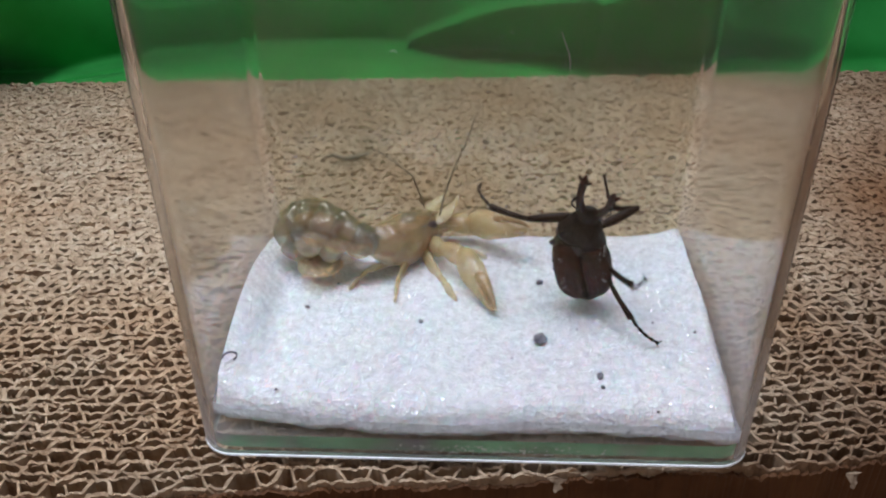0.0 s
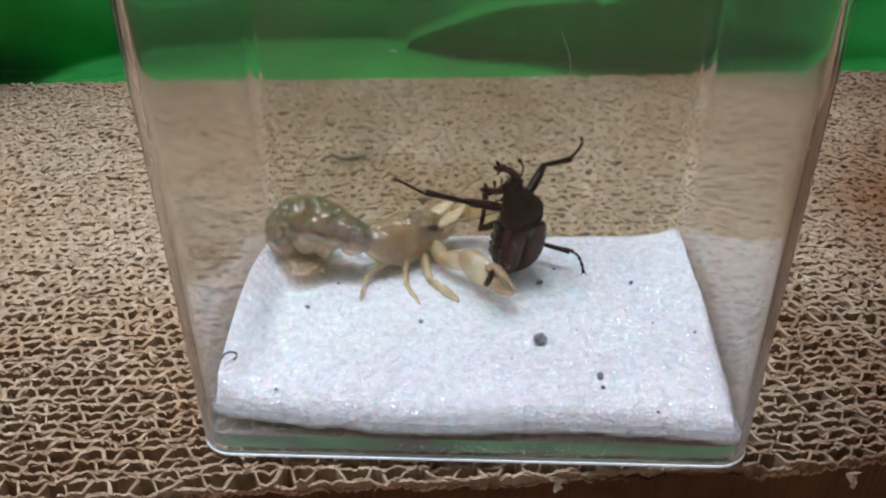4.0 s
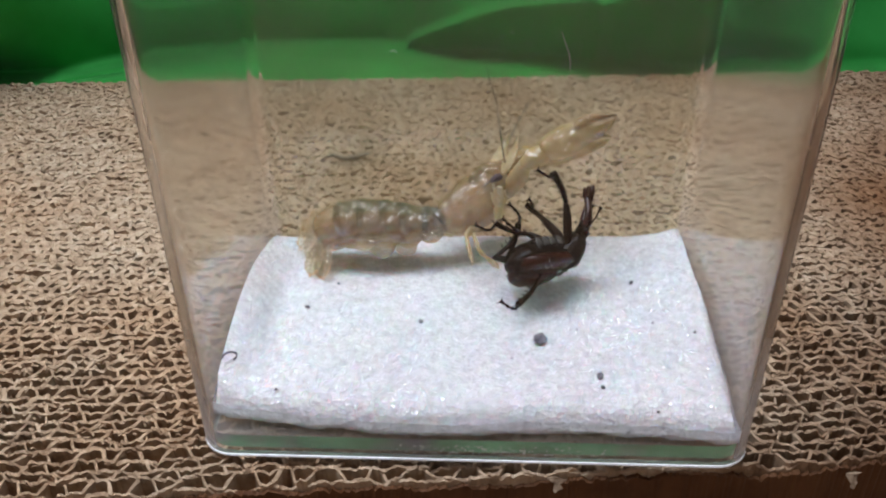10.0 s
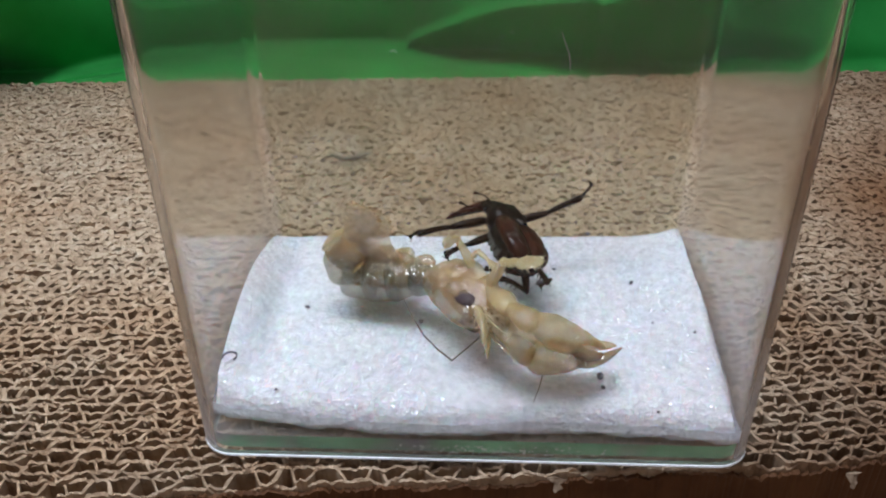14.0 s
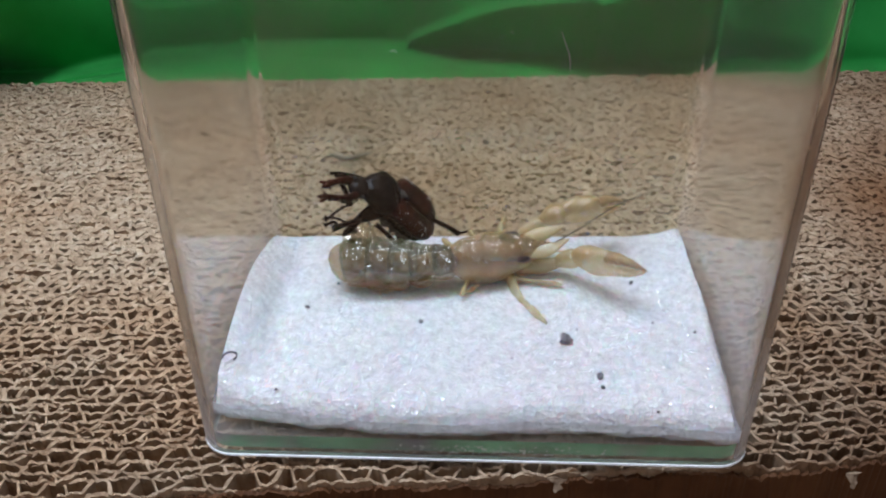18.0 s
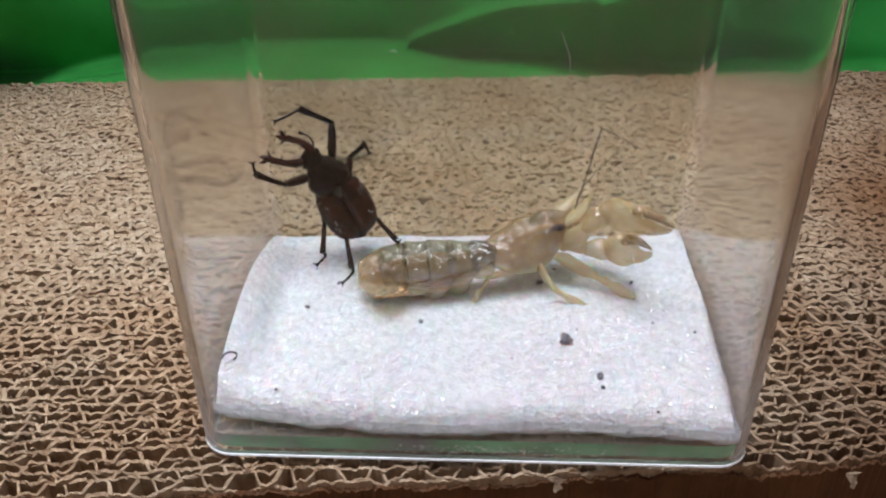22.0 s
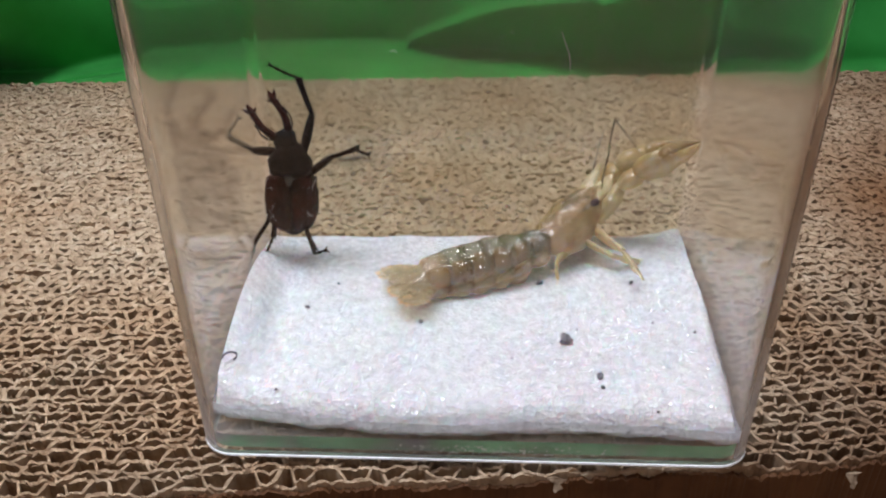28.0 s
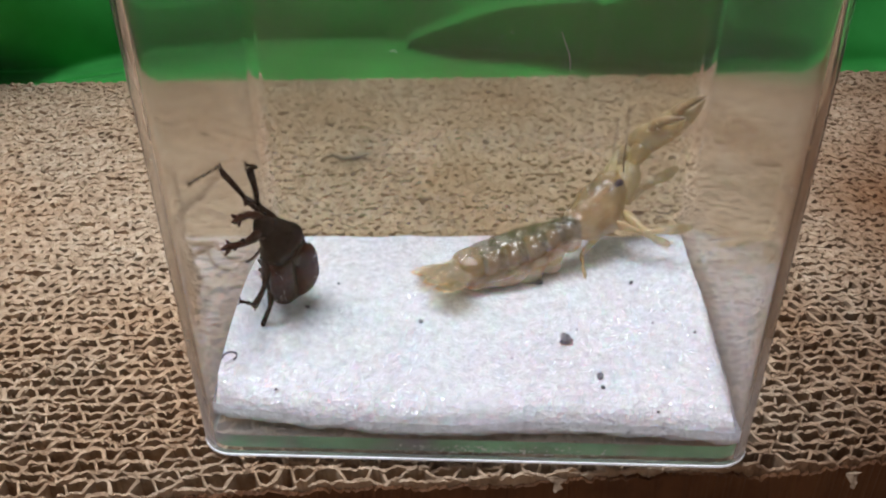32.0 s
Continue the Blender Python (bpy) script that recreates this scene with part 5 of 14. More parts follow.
    walk(beetle["mandible_r"], [at(0,9.92,-1.24,-0.35,-3.6,-1.8,-4.5), at(0.5,9.35,-1.91,-1.36,-6.9,13.7,-26.3), at(0.73,8.47,-2.51,-0.93,-23.5,39.8,-64.2), at(1,7.59,-3.12,-0.51,-63.9,46.2,-122.6), at(1.27,8.83,-1.95,-0.34,-0.8,26.4,-37), at(1.5,10.07,-0.79,-0.18,4.1,-26.3,8.1), at(1.73,9.96,-0.41,-0.98,1.5,15.6,26.7), at(2,9.86,-0.03,-1.79,19.2,55.4,56.1), at(2.5,10.16,-0.35,-0.46,13.6,1.3,32.5), at(3,9.82,-1.41,-0.04,-2.9,-33.9,-2.4), at(3.4,10,-0.99,-0.09,26.6,-36.8,36), at(4.47,9.99,-0.97,-0.51,8.1,1.9,38.1), at(5.5,9.98,-0.95,-0.93,-14.3,39,25.9), at(6,9.93,-0.65,-1.45,-25.4,54.9,27.7), at(7,8.88,-1.47,-2.5,-0,37.3,-17.6), at(8,8.75,-1.63,-2.49,4.3,41.9,-44.4), at(9,9.12,-1.54,-2.2,0.5,39.4,-13.2), at(10,9.44,-1.71,-1.48,-0.6,27.1,-21.3), at(11,8.65,-2.05,-2.18,0.9,14.5,-70), at(11.5,10.01,-0.9,-0.85,0.3,8.7,2.4), at(12,9.45,-1.45,-1.81,10.1,27.8,58.2), at(12.27,8.45,-1.61,-2.4,22.2,45.5,16.5), at(12.5,7.44,-1.77,-3,9.2,64.3,-43.3), at(12.73,8.54,-1.71,-2,14.7,30,-10.8), at(13,9.65,-1.65,-1.01,1.2,-2.1,14.2), at(14,9.95,0.04,-1.57,-11.3,59.4,15.5), at(14.5,9.91,0.03,-1.68,-4.8,42.9,14.2), at(16.5,9.25,-1.73,-1.81,-0.7,37.5,-1.8), at(17,9.52,-1.16,-1.95,6.4,37.7,21.3), at(17.6,9.65,-0.83,-1.94,11.2,10.3,48.3), at(18,9.88,-0.92,-1.38,9.7,4.4,25.6), at(19,10.1,-0.51,0.06,9.6,-17.8,22.6), at(20,10.07,-0.59,0.18,-2.4,-11.3,26.3), at(21,10.11,-0.66,-0.41,7.5,-2.7,15.8), at(22,9.97,-0.52,-1.39,14.3,0,27.5), at(23,9.99,-0.66,-1.25,13.7,1.3,31), at(24,9.93,-1.09,0.15,1.1,-30.3,3.4), at(25,9.91,-1.19,0.05,2.7,-3,5), at(25.5,9.92,-1.16,0.04,-2,-7.9,-3.4), at(27.5,9.69,0.16,-2.07,13.2,26.2,28), at(28,9.63,0.36,-2.15,17.1,26.5,33.7), at(28.5,9.74,-1.58,-0.65,3.3,14.8,3.9), at(29,9.62,-1.11,-1.82,1.1,52.6,2.2), at(30,9.9,-0.79,-1.42,16.2,47.7,32.1), at(31,10.15,-0.23,-0.76,19.8,39.2,43.8), at(32,10.1,0.23,-1.04,25,-13.7,44.3)])
    walk(beetle["femur_l1"], [at(0,4,2.6,-1.6,37.2,-22.4,104), at(0.25,4,2.6,-1.6,25.9,6.3,114.8), at(0.5,4,2.6,-1.6,18.6,36.4,121.3), at(0.67,4,2.6,-1.6,18.6,4.5,99), at(0.83,4,2.6,-1.6,31.4,-24.8,74.4), at(1,4,2.6,-1.6,63.3,-43.1,33.8), at(1.17,4,2.6,-1.6,45.6,-35.8,39.1), at(1.33,4,2.6,-1.6,30.1,-27.6,41.3), at(1.5,4,2.6,-1.6,15.9,-19.2,41), at(1.67,4,2.6,-1.6,14.6,-12.5,51.2), at(1.83,4,2.6,-1.6,14.5,-5.8,61.1), at(2,4,2.6,-1.6,15.6,0.9,70.9), at(2.17,4,2.6,-1.6,19.4,16.1,65.7), at(2.33,4,2.6,-1.6,22.1,31.6,61.1), at(2.5,4,2.6,-1.6,23.6,47.3,56.3), at(2.62,4,2.6,-1.6,22,28.7,50.8), at(2.75,4,2.6,-1.6,22.4,10,46.4), at(2.88,4,2.6,-1.6,24.3,-8.6,41.9), at(3,4,2.6,-1.6,27.9,-26.9,36.2), at(3.2,4,2.6,-1.6,22.9,-6.9,53.8), at(3.4,4,2.6,-1.6,24.2,13.6,70.1), at(4.45,4,2.6,-1.6,10,19.6,42.9), at(5.5,4,2.6,-1.6,-5.8,18.6,14.7), at(5.67,4,2.6,-1.6,19.9,26.1,-17.7), at(5.83,4,2.6,-1.6,40.2,45,-48), at(6,4,2.6,-1.6,46.4,69.7,-85), at(6.25,4,2.6,-1.6,33.9,66.7,-52.1), at(6.5,4,2.6,-1.6,19.9,66.6,-20.3), at(6.75,4,2.6,-1.6,7.3,69.5,12.5), at(7,4,2.6,-1.6,0.2,74.6,50.3), at(7.33,4,2.6,-1.6,-5.1,76.5,96.4), at(7.67,4,2.6,-1.6,-2.2,78.8,150.4), at(8,4,2.6,-1.6,9.6,79.4,-146.8), at(8.25,4,2.6,-1.6,-34.7,71,130.8), at(8.5,4,2.6,-1.6,-32,57.5,93.8), at(8.75,4,2.6,-1.6,-18.5,46.7,65.1), at(9,4,2.6,-1.6,-1.3,41.1,37.7), at(9.33,4,2.6,-1.6,-0.4,42.5,22.8), at(9.67,4,2.6,-1.6,-0.1,44.1,7.6), at(10,4,2.6,-1.6,-0.3,45.7,-8), at(10.25,4,2.6,-1.6,-19.3,49.4,20), at(10.5,4,2.6,-1.6,-35.6,58.7,48.8), at(10.75,4,2.6,-1.6,-43.2,71.7,83.9), at(11,4,2.6,-1.6,-1.3,81.7,167), at(11.17,4,2.6,-1.6,20.1,72.3,-124.9), at(11.33,4,2.6,-1.6,8.6,62.7,-88.4), at(11.5,4,2.6,-1.6,-9.4,57.3,-56.8), at(11.75,4,2.6,-1.6,-6.8,41.4,-47.4), at(12,4,2.6,-1.6,-7.5,25.5,-40.3), at(12.5,4,2.6,-1.6,-5.2,24.3,-37.7), at(13,4,2.6,-1.6,-3,23.1,-35.1), at(13.33,4,2.6,-1.6,-7.9,21.7,5.6), at(13.67,4,2.6,-1.6,-12.7,23.6,46.3), at(14,4,2.6,-1.6,-15,27.9,87.9), at(14.25,4,2.6,-1.6,-13.6,22.5,74.3), at(14.5,4,2.6,-1.6,-10.9,17.5,61.1), at(15.5,4,2.6,-1.6,-3.2,20,34.1), at(16.5,4,2.6,-1.6,2.5,25.6,6.9), at(16.67,4,2.6,-1.6,4.3,33.2,19.3), at(16.83,4,2.6,-1.6,8.4,40.3,33.3), at(17,4,2.6,-1.6,15.3,46.2,49.6), at(17.6,4,2.6,-1.6,13.7,45.9,48.5), at(18,4,2.6,-1.6,21.1,47.1,54.3), at(19,4,2.6,-1.6,19.3,46.8,52.8), at(19.33,4,2.6,-1.6,11.3,40.5,61.6), at(19.67,4,2.6,-1.6,2.8,35.1,70.8), at(20,4,2.6,-1.6,-6.2,30.9,80.3), at(21,4,2.6,-1.6,30.4,38.2,87.2), at(22,4,2.6,-1.6,39.1,41,106.4), at(23,4,2.6,-1.6,30.3,40,81.5), at(24,4,2.6,-1.6,14.9,23,93.1), at(25,4,2.6,-1.6,26.6,20.4,69.8), at(25.5,4,2.6,-1.6,28.2,40.4,65.2), at(26.5,4,2.6,-1.6,32.8,37.8,86.3), at(27.5,4,2.6,-1.6,35.8,34.1,106.2), at(28,4,2.6,-1.6,35.8,26.2,116.3), at(28.17,4,2.6,-1.6,41.6,31.2,103.7), at(28.33,4,2.6,-1.6,46.3,37.1,90.9), at(28.5,4,2.6,-1.6,49.5,43.8,77.6), at(29,4,2.6,-1.6,27.5,47.4,59.5), at(29.25,4,2.6,-1.6,25.2,37.4,56.1), at(29.5,4,2.6,-1.6,23.7,27.3,53.6), at(29.75,4,2.6,-1.6,22.9,17.2,51.5), at(30,4,2.6,-1.6,22.4,7,49.6), at(30.25,4,2.6,-1.6,22.9,17.2,51.5), at(30.5,4,2.6,-1.6,23.8,27.3,53.6), at(30.75,4,2.6,-1.6,25.2,37.4,56.1), at(31,4,2.6,-1.6,27.6,47.4,59.5), at(31.33,4,2.6,-1.6,2.8,46.8,17.6), at(31.67,4,2.6,-1.6,-14.3,35.8,-17.3), at(32,4,2.6,-1.6,-20.4,19.8,-43.7)])
    walk(beetle["tibia_l1"], [at(0,2.17,9.96,1.53,37.3,6.4,109.6), at(0.25,0.57,10,-2.51,25.3,11.9,119.2), at(0.5,0.57,8.24,-6.46,14.1,19.2,127.7), at(0.67,2.72,10.67,-2.25,19.4,-13.4,109.1), at(0.83,6,9.77,1.84,39.4,-41.4,80.6), at(1,8.98,5.93,4,85.9,-51.2,27), at(1.17,9.16,6.8,3.19,43.6,-27,75.8), at(1.33,9.46,7.4,2.2,30.6,10.8,98.6), at(1.5,9.84,7.68,1.09,33.1,50.6,120.8), at(1.67,9.01,8.84,0.18,21.4,39.7,98.9), at(1.83,7.94,9.74,-0.78,16.3,26.7,82.6), at(2,6.68,10.35,-1.74,15.5,13.1,68.8), at(2.17,7.24,9.78,-3.88,3.2,5.6,116.3), at(2.33,7.38,8.71,-5.9,-10.6,9.6,164.1), at(2.5,7.09,7.23,-7.62,-17.1,22.4,-148.2), at(2.62,8.55,8.17,-5.54,-25.3,-0.4,176), at(2.75,9.57,8.45,-3.03,-18.5,-23.6,140.3), at(2.88,10.04,8.01,-0.38,5,-36.9,94), at(3,9.91,6.92,2.11,33.1,-30.4,43.9), at(3.2,8.8,9.17,-0.62,25.8,-2.2,56.7), at(3.4,6.72,10.09,-3.53,24.5,26.8,67), at(4.45,9.65,7.86,-4.36,6.6,23.8,42.6), at(5.5,11.52,4.57,-4.22,-7.9,14.7,21.1), at(5.67,11.02,0.36,-5.21,-28.1,28.9,61.4), at(5.83,7.88,-1.71,-7.4,-33.9,52,105.4), at(6,4.25,-0.23,-9.29,2.7,67.5,-174.5), at(6.25,6,0.04,-9.13,-2.2,65,159.1), at(6.5,7.05,1.47,-9.13,-3.8,61.9,135.7), at(6.75,6.8,3.22,-9.28,-2.8,58.7,114.7), at(7,5.39,4.27,-9.51,0.1,55.9,95.2), at(7.33,3.79,4.5,-9.57,-2.8,57.6,102.5), at(7.67,2.61,3.39,-9.64,-5.3,59.5,110.1), at(8,2.74,1.78,-9.66,-7.5,61.5,117.9), at(8.25,2.26,4.62,-9.35,4.9,54.8,151.5), at(8.5,3.71,7,-8.52,8.6,45.7,177.3), at(8.75,6.37,7.7,-7.57,6.6,36.4,-161), at(9,8.89,6.38,-6.99,1.1,28.3,-141), at(9.33,9.57,4.94,-7.15,13.9,34.8,172.6), at(9.67,9.83,3.38,-7.31,17,47.2,121.5), at(10,9.67,1.8,-7.47,2,55.9,56.5), at(10.25,9.02,4.42,-7.82,-0.4,57.9,69), at(10.5,6.81,5.8,-8.61,-2.1,60.1,82.2), at(10.75,4.27,5.16,-9.38,-2.7,62.5,96.2), at(11,2.85,2.87,-9.71,-2,64.9,111.4), at(11.17,2.57,0.55,-9.41,-7.4,63.7,154.2), at(11.33,4.11,-1.15,-8.89,-13.3,64.3,-163.3), at(11.5,6.42,-1.1,-8.5,-16.6,66.6,-118.7), at(11.75,8.16,-1.92,-7.03,-18.3,67.8,-85.7), at(12,9.65,-2.19,-5.13,-17.9,69.2,-50.7), at(12.5,9.91,-1.96,-4.98,8.1,40,-0.7), at(13,10.17,-1.74,-4.82,2.1,8.2,24.8), at(13.33,11.58,3.34,-4.63,-4.3,8.8,49.8), at(13.67,9.19,8.03,-4.88,-9.8,12,74.6), at(14,4.26,9.84,-5.44,-13.5,17.2,99.6), at(14.25,6.05,9.9,-4.74,-12.2,22,84.3), at(14.5,7.78,9.45,-4.06,-12.4,26.9,68.6), at(15.5,10.38,6.92,-4.41,-3.5,15.1,46.7), at(16.5,11.34,3.49,-5.15,8.8,7.4,24), at(16.67,10.47,4.87,-6.09,10.8,19.2,-29.3), at(16.83,9.23,6.04,-6.9,1.4,27.5,-86.8), at(17,7.67,6.92,-7.52,-11.5,24.5,-146.3), at(17.6,7.78,6.87,-7.49,-10.5,24.9,-146), at(18,7.26,7.14,-7.6,-15.5,23,-147.7), at(19,7.39,7.07,-7.58,-14.2,23.5,-147.3), at(19.33,6.96,8.09,-6.92,-35.4,3,163.1), at(19.67,6.21,8.94,-6.32,-34.5,-25.9,118.3), at(20,5.19,9.54,-5.81,-5.9,-43.1,57), at(21,4.32,9.03,-6.68,11.6,-7.8,23.9), at(22,2.25,8.53,-6.98,12.7,-8.3,22), at(23,4.93,8.82,-6.87,7.1,3.8,15.5), at(24,3.6,10.14,-4.8,12.1,24.6,58), at(25,6.65,9.82,-4.46,8.7,17.2,18.6), at(25.5,6.61,8.27,-6.92,5.7,33.6,12.1), at(26.5,4.42,9.07,-6.63,18.8,39.6,47.6), at(27.5,2.11,9.12,-6.2,34.2,38.1,85), at(28,0.74,9.19,-5.22,37.1,32.8,92.4), at(28.17,2.34,9.42,-5.85,18.7,10.2,128.8), at(28.33,3.89,9.14,-6.55,-8.9,3.2,168.9), at(28.5,5.27,8.38,-7.28,-34.7,15.5,-152), at(29,6.82,7.38,-7.64,-19.6,21.4,-148.9), at(29.25,7.63,8.01,-6.58,-17.6,6.2,169.7), at(29.5,8.33,8.46,-5.36,-6.1,-4,128.1), at(29.75,8.88,8.73,-4.02,9.2,-3.7,85.2), at(30,9.27,8.8,-2.61,20.4,6.8,43.6), at(30.25,8.88,8.73,-4.02,9.2,-3.8,85.2), at(30.5,8.33,8.46,-5.36,-6.2,-4,128.1), at(30.75,7.63,8.01,-6.58,-17.7,6.2,169.7), at(31,6.81,7.38,-7.64,-19.7,21.4,-148.9), at(31.33,9.35,4.3,-7.58,-6.9,14.8,-101.8), at(31.67,10.35,0.63,-6.39,-3,1.4,-58.1), at(32,9.58,-2.73,-4.37,-9.4,-10.9,-14.5)])
    walk(beetle["tarsus_l1"], [at(0,-0.49,17.45,0.63,61.6,48.6,120.6), at(0.25,-3.25,16.83,-4.16,48,54.5,114.5), at(0.5,-4.05,14.22,-9.09,31.2,59.2,104.9), at(0.67,0.17,18.03,-0.4,23.7,35.1,82), at(0.83,6.98,15.69,7.13,27.1,10.7,66.1), at(1,13.44,8.21,10.23,37,-11.8,48.8), at(1.17,10.9,13.71,6.83,7.1,-8,98.1), at(1.33,8.28,15.17,0.7,-10.6,16,140.8), at(1.5,7.24,12.05,-5.09,-6,45.4,-172.8), at(1.67,8.06,14.92,-4.93,5.2,43.5,145.5), at(1.83,8.86,16.83,-4.37,15.5,47.4,103.3), at(2,9.5,17.61,-3.55,19.4,55.3,56.7), at(2.17,3.7,16.91,-4.67,-0.9,51.9,17.2), at(2.33,-0.21,10.87,-7.24,-12.4,42.1,-14.3), at(2.5,0.8,3.33,-10.67,-15.3,29.8,-39), at(2.62,0.57,8.74,-5.48,-7.4,22.2,-25.9), at(2.75,3.93,13.13,0.18,-1.9,13.4,-14.5), at(2.88,9.6,14.39,4.43,1.7,3.7,-4.2), at(3,14.88,11.7,6.15,3.5,-6.5,5.4), at(3.2,13.2,15.85,-0.31,4.7,31.6,16.3), at(3.4,9.5,16.66,-7.14,25.4,67.7,43.7), at(4.45,15.04,12.82,-7.59,3.6,27.5,43.1), at(5.5,18.73,7.36,-6.25,-15.6,-10.4,56.6), at(5.67,14.37,6.51,-9.08,-21.3,3.2,87.2), at(5.83,6.57,3.03,-13.7,-19.2,17.9,117.8), at(6,1.21,-0.53,-16.68,-8.7,29.1,152.3), at(6.25,2.84,1.25,-16.38,-7.4,25.1,142.4), at(6.5,4.35,4.1,-16.18,-5.5,21.3,132.6), at(6.75,5.07,7,-16.12,-3,17.9,122.9), at(7,4.98,8.73,-16.13,0.1,15,113.3), at(7.33,2.86,8.68,-16.33,-1.3,16.6,109.9), at(7.67,1.21,7.21,-16.53,-2.9,18.2,106.5), at(8,0.95,5.15,-16.69,-4.5,19.6,103), at(8.25,-1.8,6.83,-15.89,-1.5,19.9,70.1), at(8.5,-1.87,7.26,-14.24,0.8,21.7,37), at(8.75,0.28,5.6,-12.32,1.8,24.4,3.5), at(9,3.42,1.94,-10.79,0.9,27.1,-30.8), at(9.33,3.05,5.79,-11.71,-0.2,28.4,14.6), at(9.67,7,8.01,-13.18,0,29.9,60.7), at(10,12.15,5.54,-14.09,1.5,30.9,107.4), at(10.25,10.54,8.39,-14.6,0.7,28.9,104.8), at(10.5,7.35,9.75,-15.55,0,26.8,102.3), at(10.75,3.87,8.83,-16.48,-0.5,24.8,99.9), at(11,1.61,6.02,-16.96,-1,22.7,97.5), at(11.17,-0.62,2.09,-16.58,-3.8,27.6,124.7), at(11.33,0.79,-2.15,-16.1,-3.8,33,153), at(11.5,4.9,-3.89,-15.85,-0.5,37.8,-176.7), at(11.75,8.39,-4.93,-14.44,11.4,51.3,168.5), at(12,11.44,-4.38,-12.61,20.5,66.5,153.1), at(12.5,16.04,-2.04,-10.13,-6.9,30,97), at(13,17.36,1.59,-5.96,4.6,-8.6,64.8), at(13.33,16.69,9.38,-5.86,0.4,-12.7,85.7), at(13.67,11.26,15.58,-6.55,-5.2,-15,107.1), at(14,2.98,17.38,-7.8,-11.2,-15.2,128.7), at(14.25,6.77,17.28,-7.73,-7.4,13.5,108.7), at(14.5,10.38,16.09,-7.68,-15.4,41.6,85), at(15.5,15.67,12.54,-6.5,-1.2,5.7,74.1), at(16.5,18.59,6.71,-6.17,21.5,-25.4,53), at(16.67,17.06,1.17,-8.73,21.4,-2.7,26.6), at(16.83,9.62,-1.04,-10.6,11,17.5,-1.2), at(17,1.61,2.89,-10.84,-10.1,29.5,-36.2), at(17.6,1.77,2.81,-10.85,-9.1,29.4,-35.7), at(18,1.04,3.2,-10.73,-13.7,29.8,-38.1), at(19,1.22,3.1,-10.77,-12.6,29.7,-37.5), at(19.33,-0.68,10.41,-7.34,-2.4,-4.4,-26.6), at(19.67,2.8,15.27,-2.82,2.7,-39.7,-20), at(20,8.37,14.43,-0.33,3.2,-75.2,-11.8), at(21,11.56,12.25,-5.59,-10.7,-34.4,-13.2), at(22,9.6,11.5,-5.83,-15.8,-33.6,-16.1), at(23,12.62,10.94,-7.4,-11.8,-23.9,-18.6), at(24,7.45,16.31,-8.12,-8.3,-6.6,-35.6), at(25,13.89,12.25,-6.82,-11.7,4.4,-23.6), at(25.5,13.13,9.66,-11.35,-3.6,23.5,-7.6), at(26.5,8.58,13.62,-11.72,-11.9,7.2,-19.5), at(27.5,2.66,15.39,-11.14,-16.8,-10.3,-29.1), at(28,0.46,15.91,-9.56,-17,-6.3,-27.1), at(28.17,-2.6,15.55,-7.26,-20.7,5.3,-32.6), at(28.33,-3.94,10.67,-6.99,-25.7,16.4,-39.1), at(28.5,-1.53,4.75,-9.42,-32.5,26.8,-47.2), at(29,0.44,3.53,-10.55,-17.7,29.7,-40.2), at(29.25,-0.19,9.43,-7.44,-11.1,24.4,-28.6), at(29.5,3.4,14.75,-4.81,-6,18,-18.1), at(29.75,9.55,16.68,-3.5,-2.2,11,-8.6), at(30,15.02,14.28,-3.56,0.2,3.4,0.3), at(30.25,9.55,16.68,-3.5,-2.3,11,-8.6), at(30.5,3.4,14.74,-4.8,-6,18,-18.1), at(30.75,-0.19,9.43,-7.44,-11.2,24.4,-28.6), at(31,0.43,3.54,-10.55,-17.8,29.7,-40.2), at(31.33,7.77,-3.27,-9.62,6.3,12.8,-12.4), at(31.67,14.58,-6.17,-6.59,20.2,-11.5,6.7), at(32,17.19,-4.69,-2.86,26.8,-38.8,22.7)])
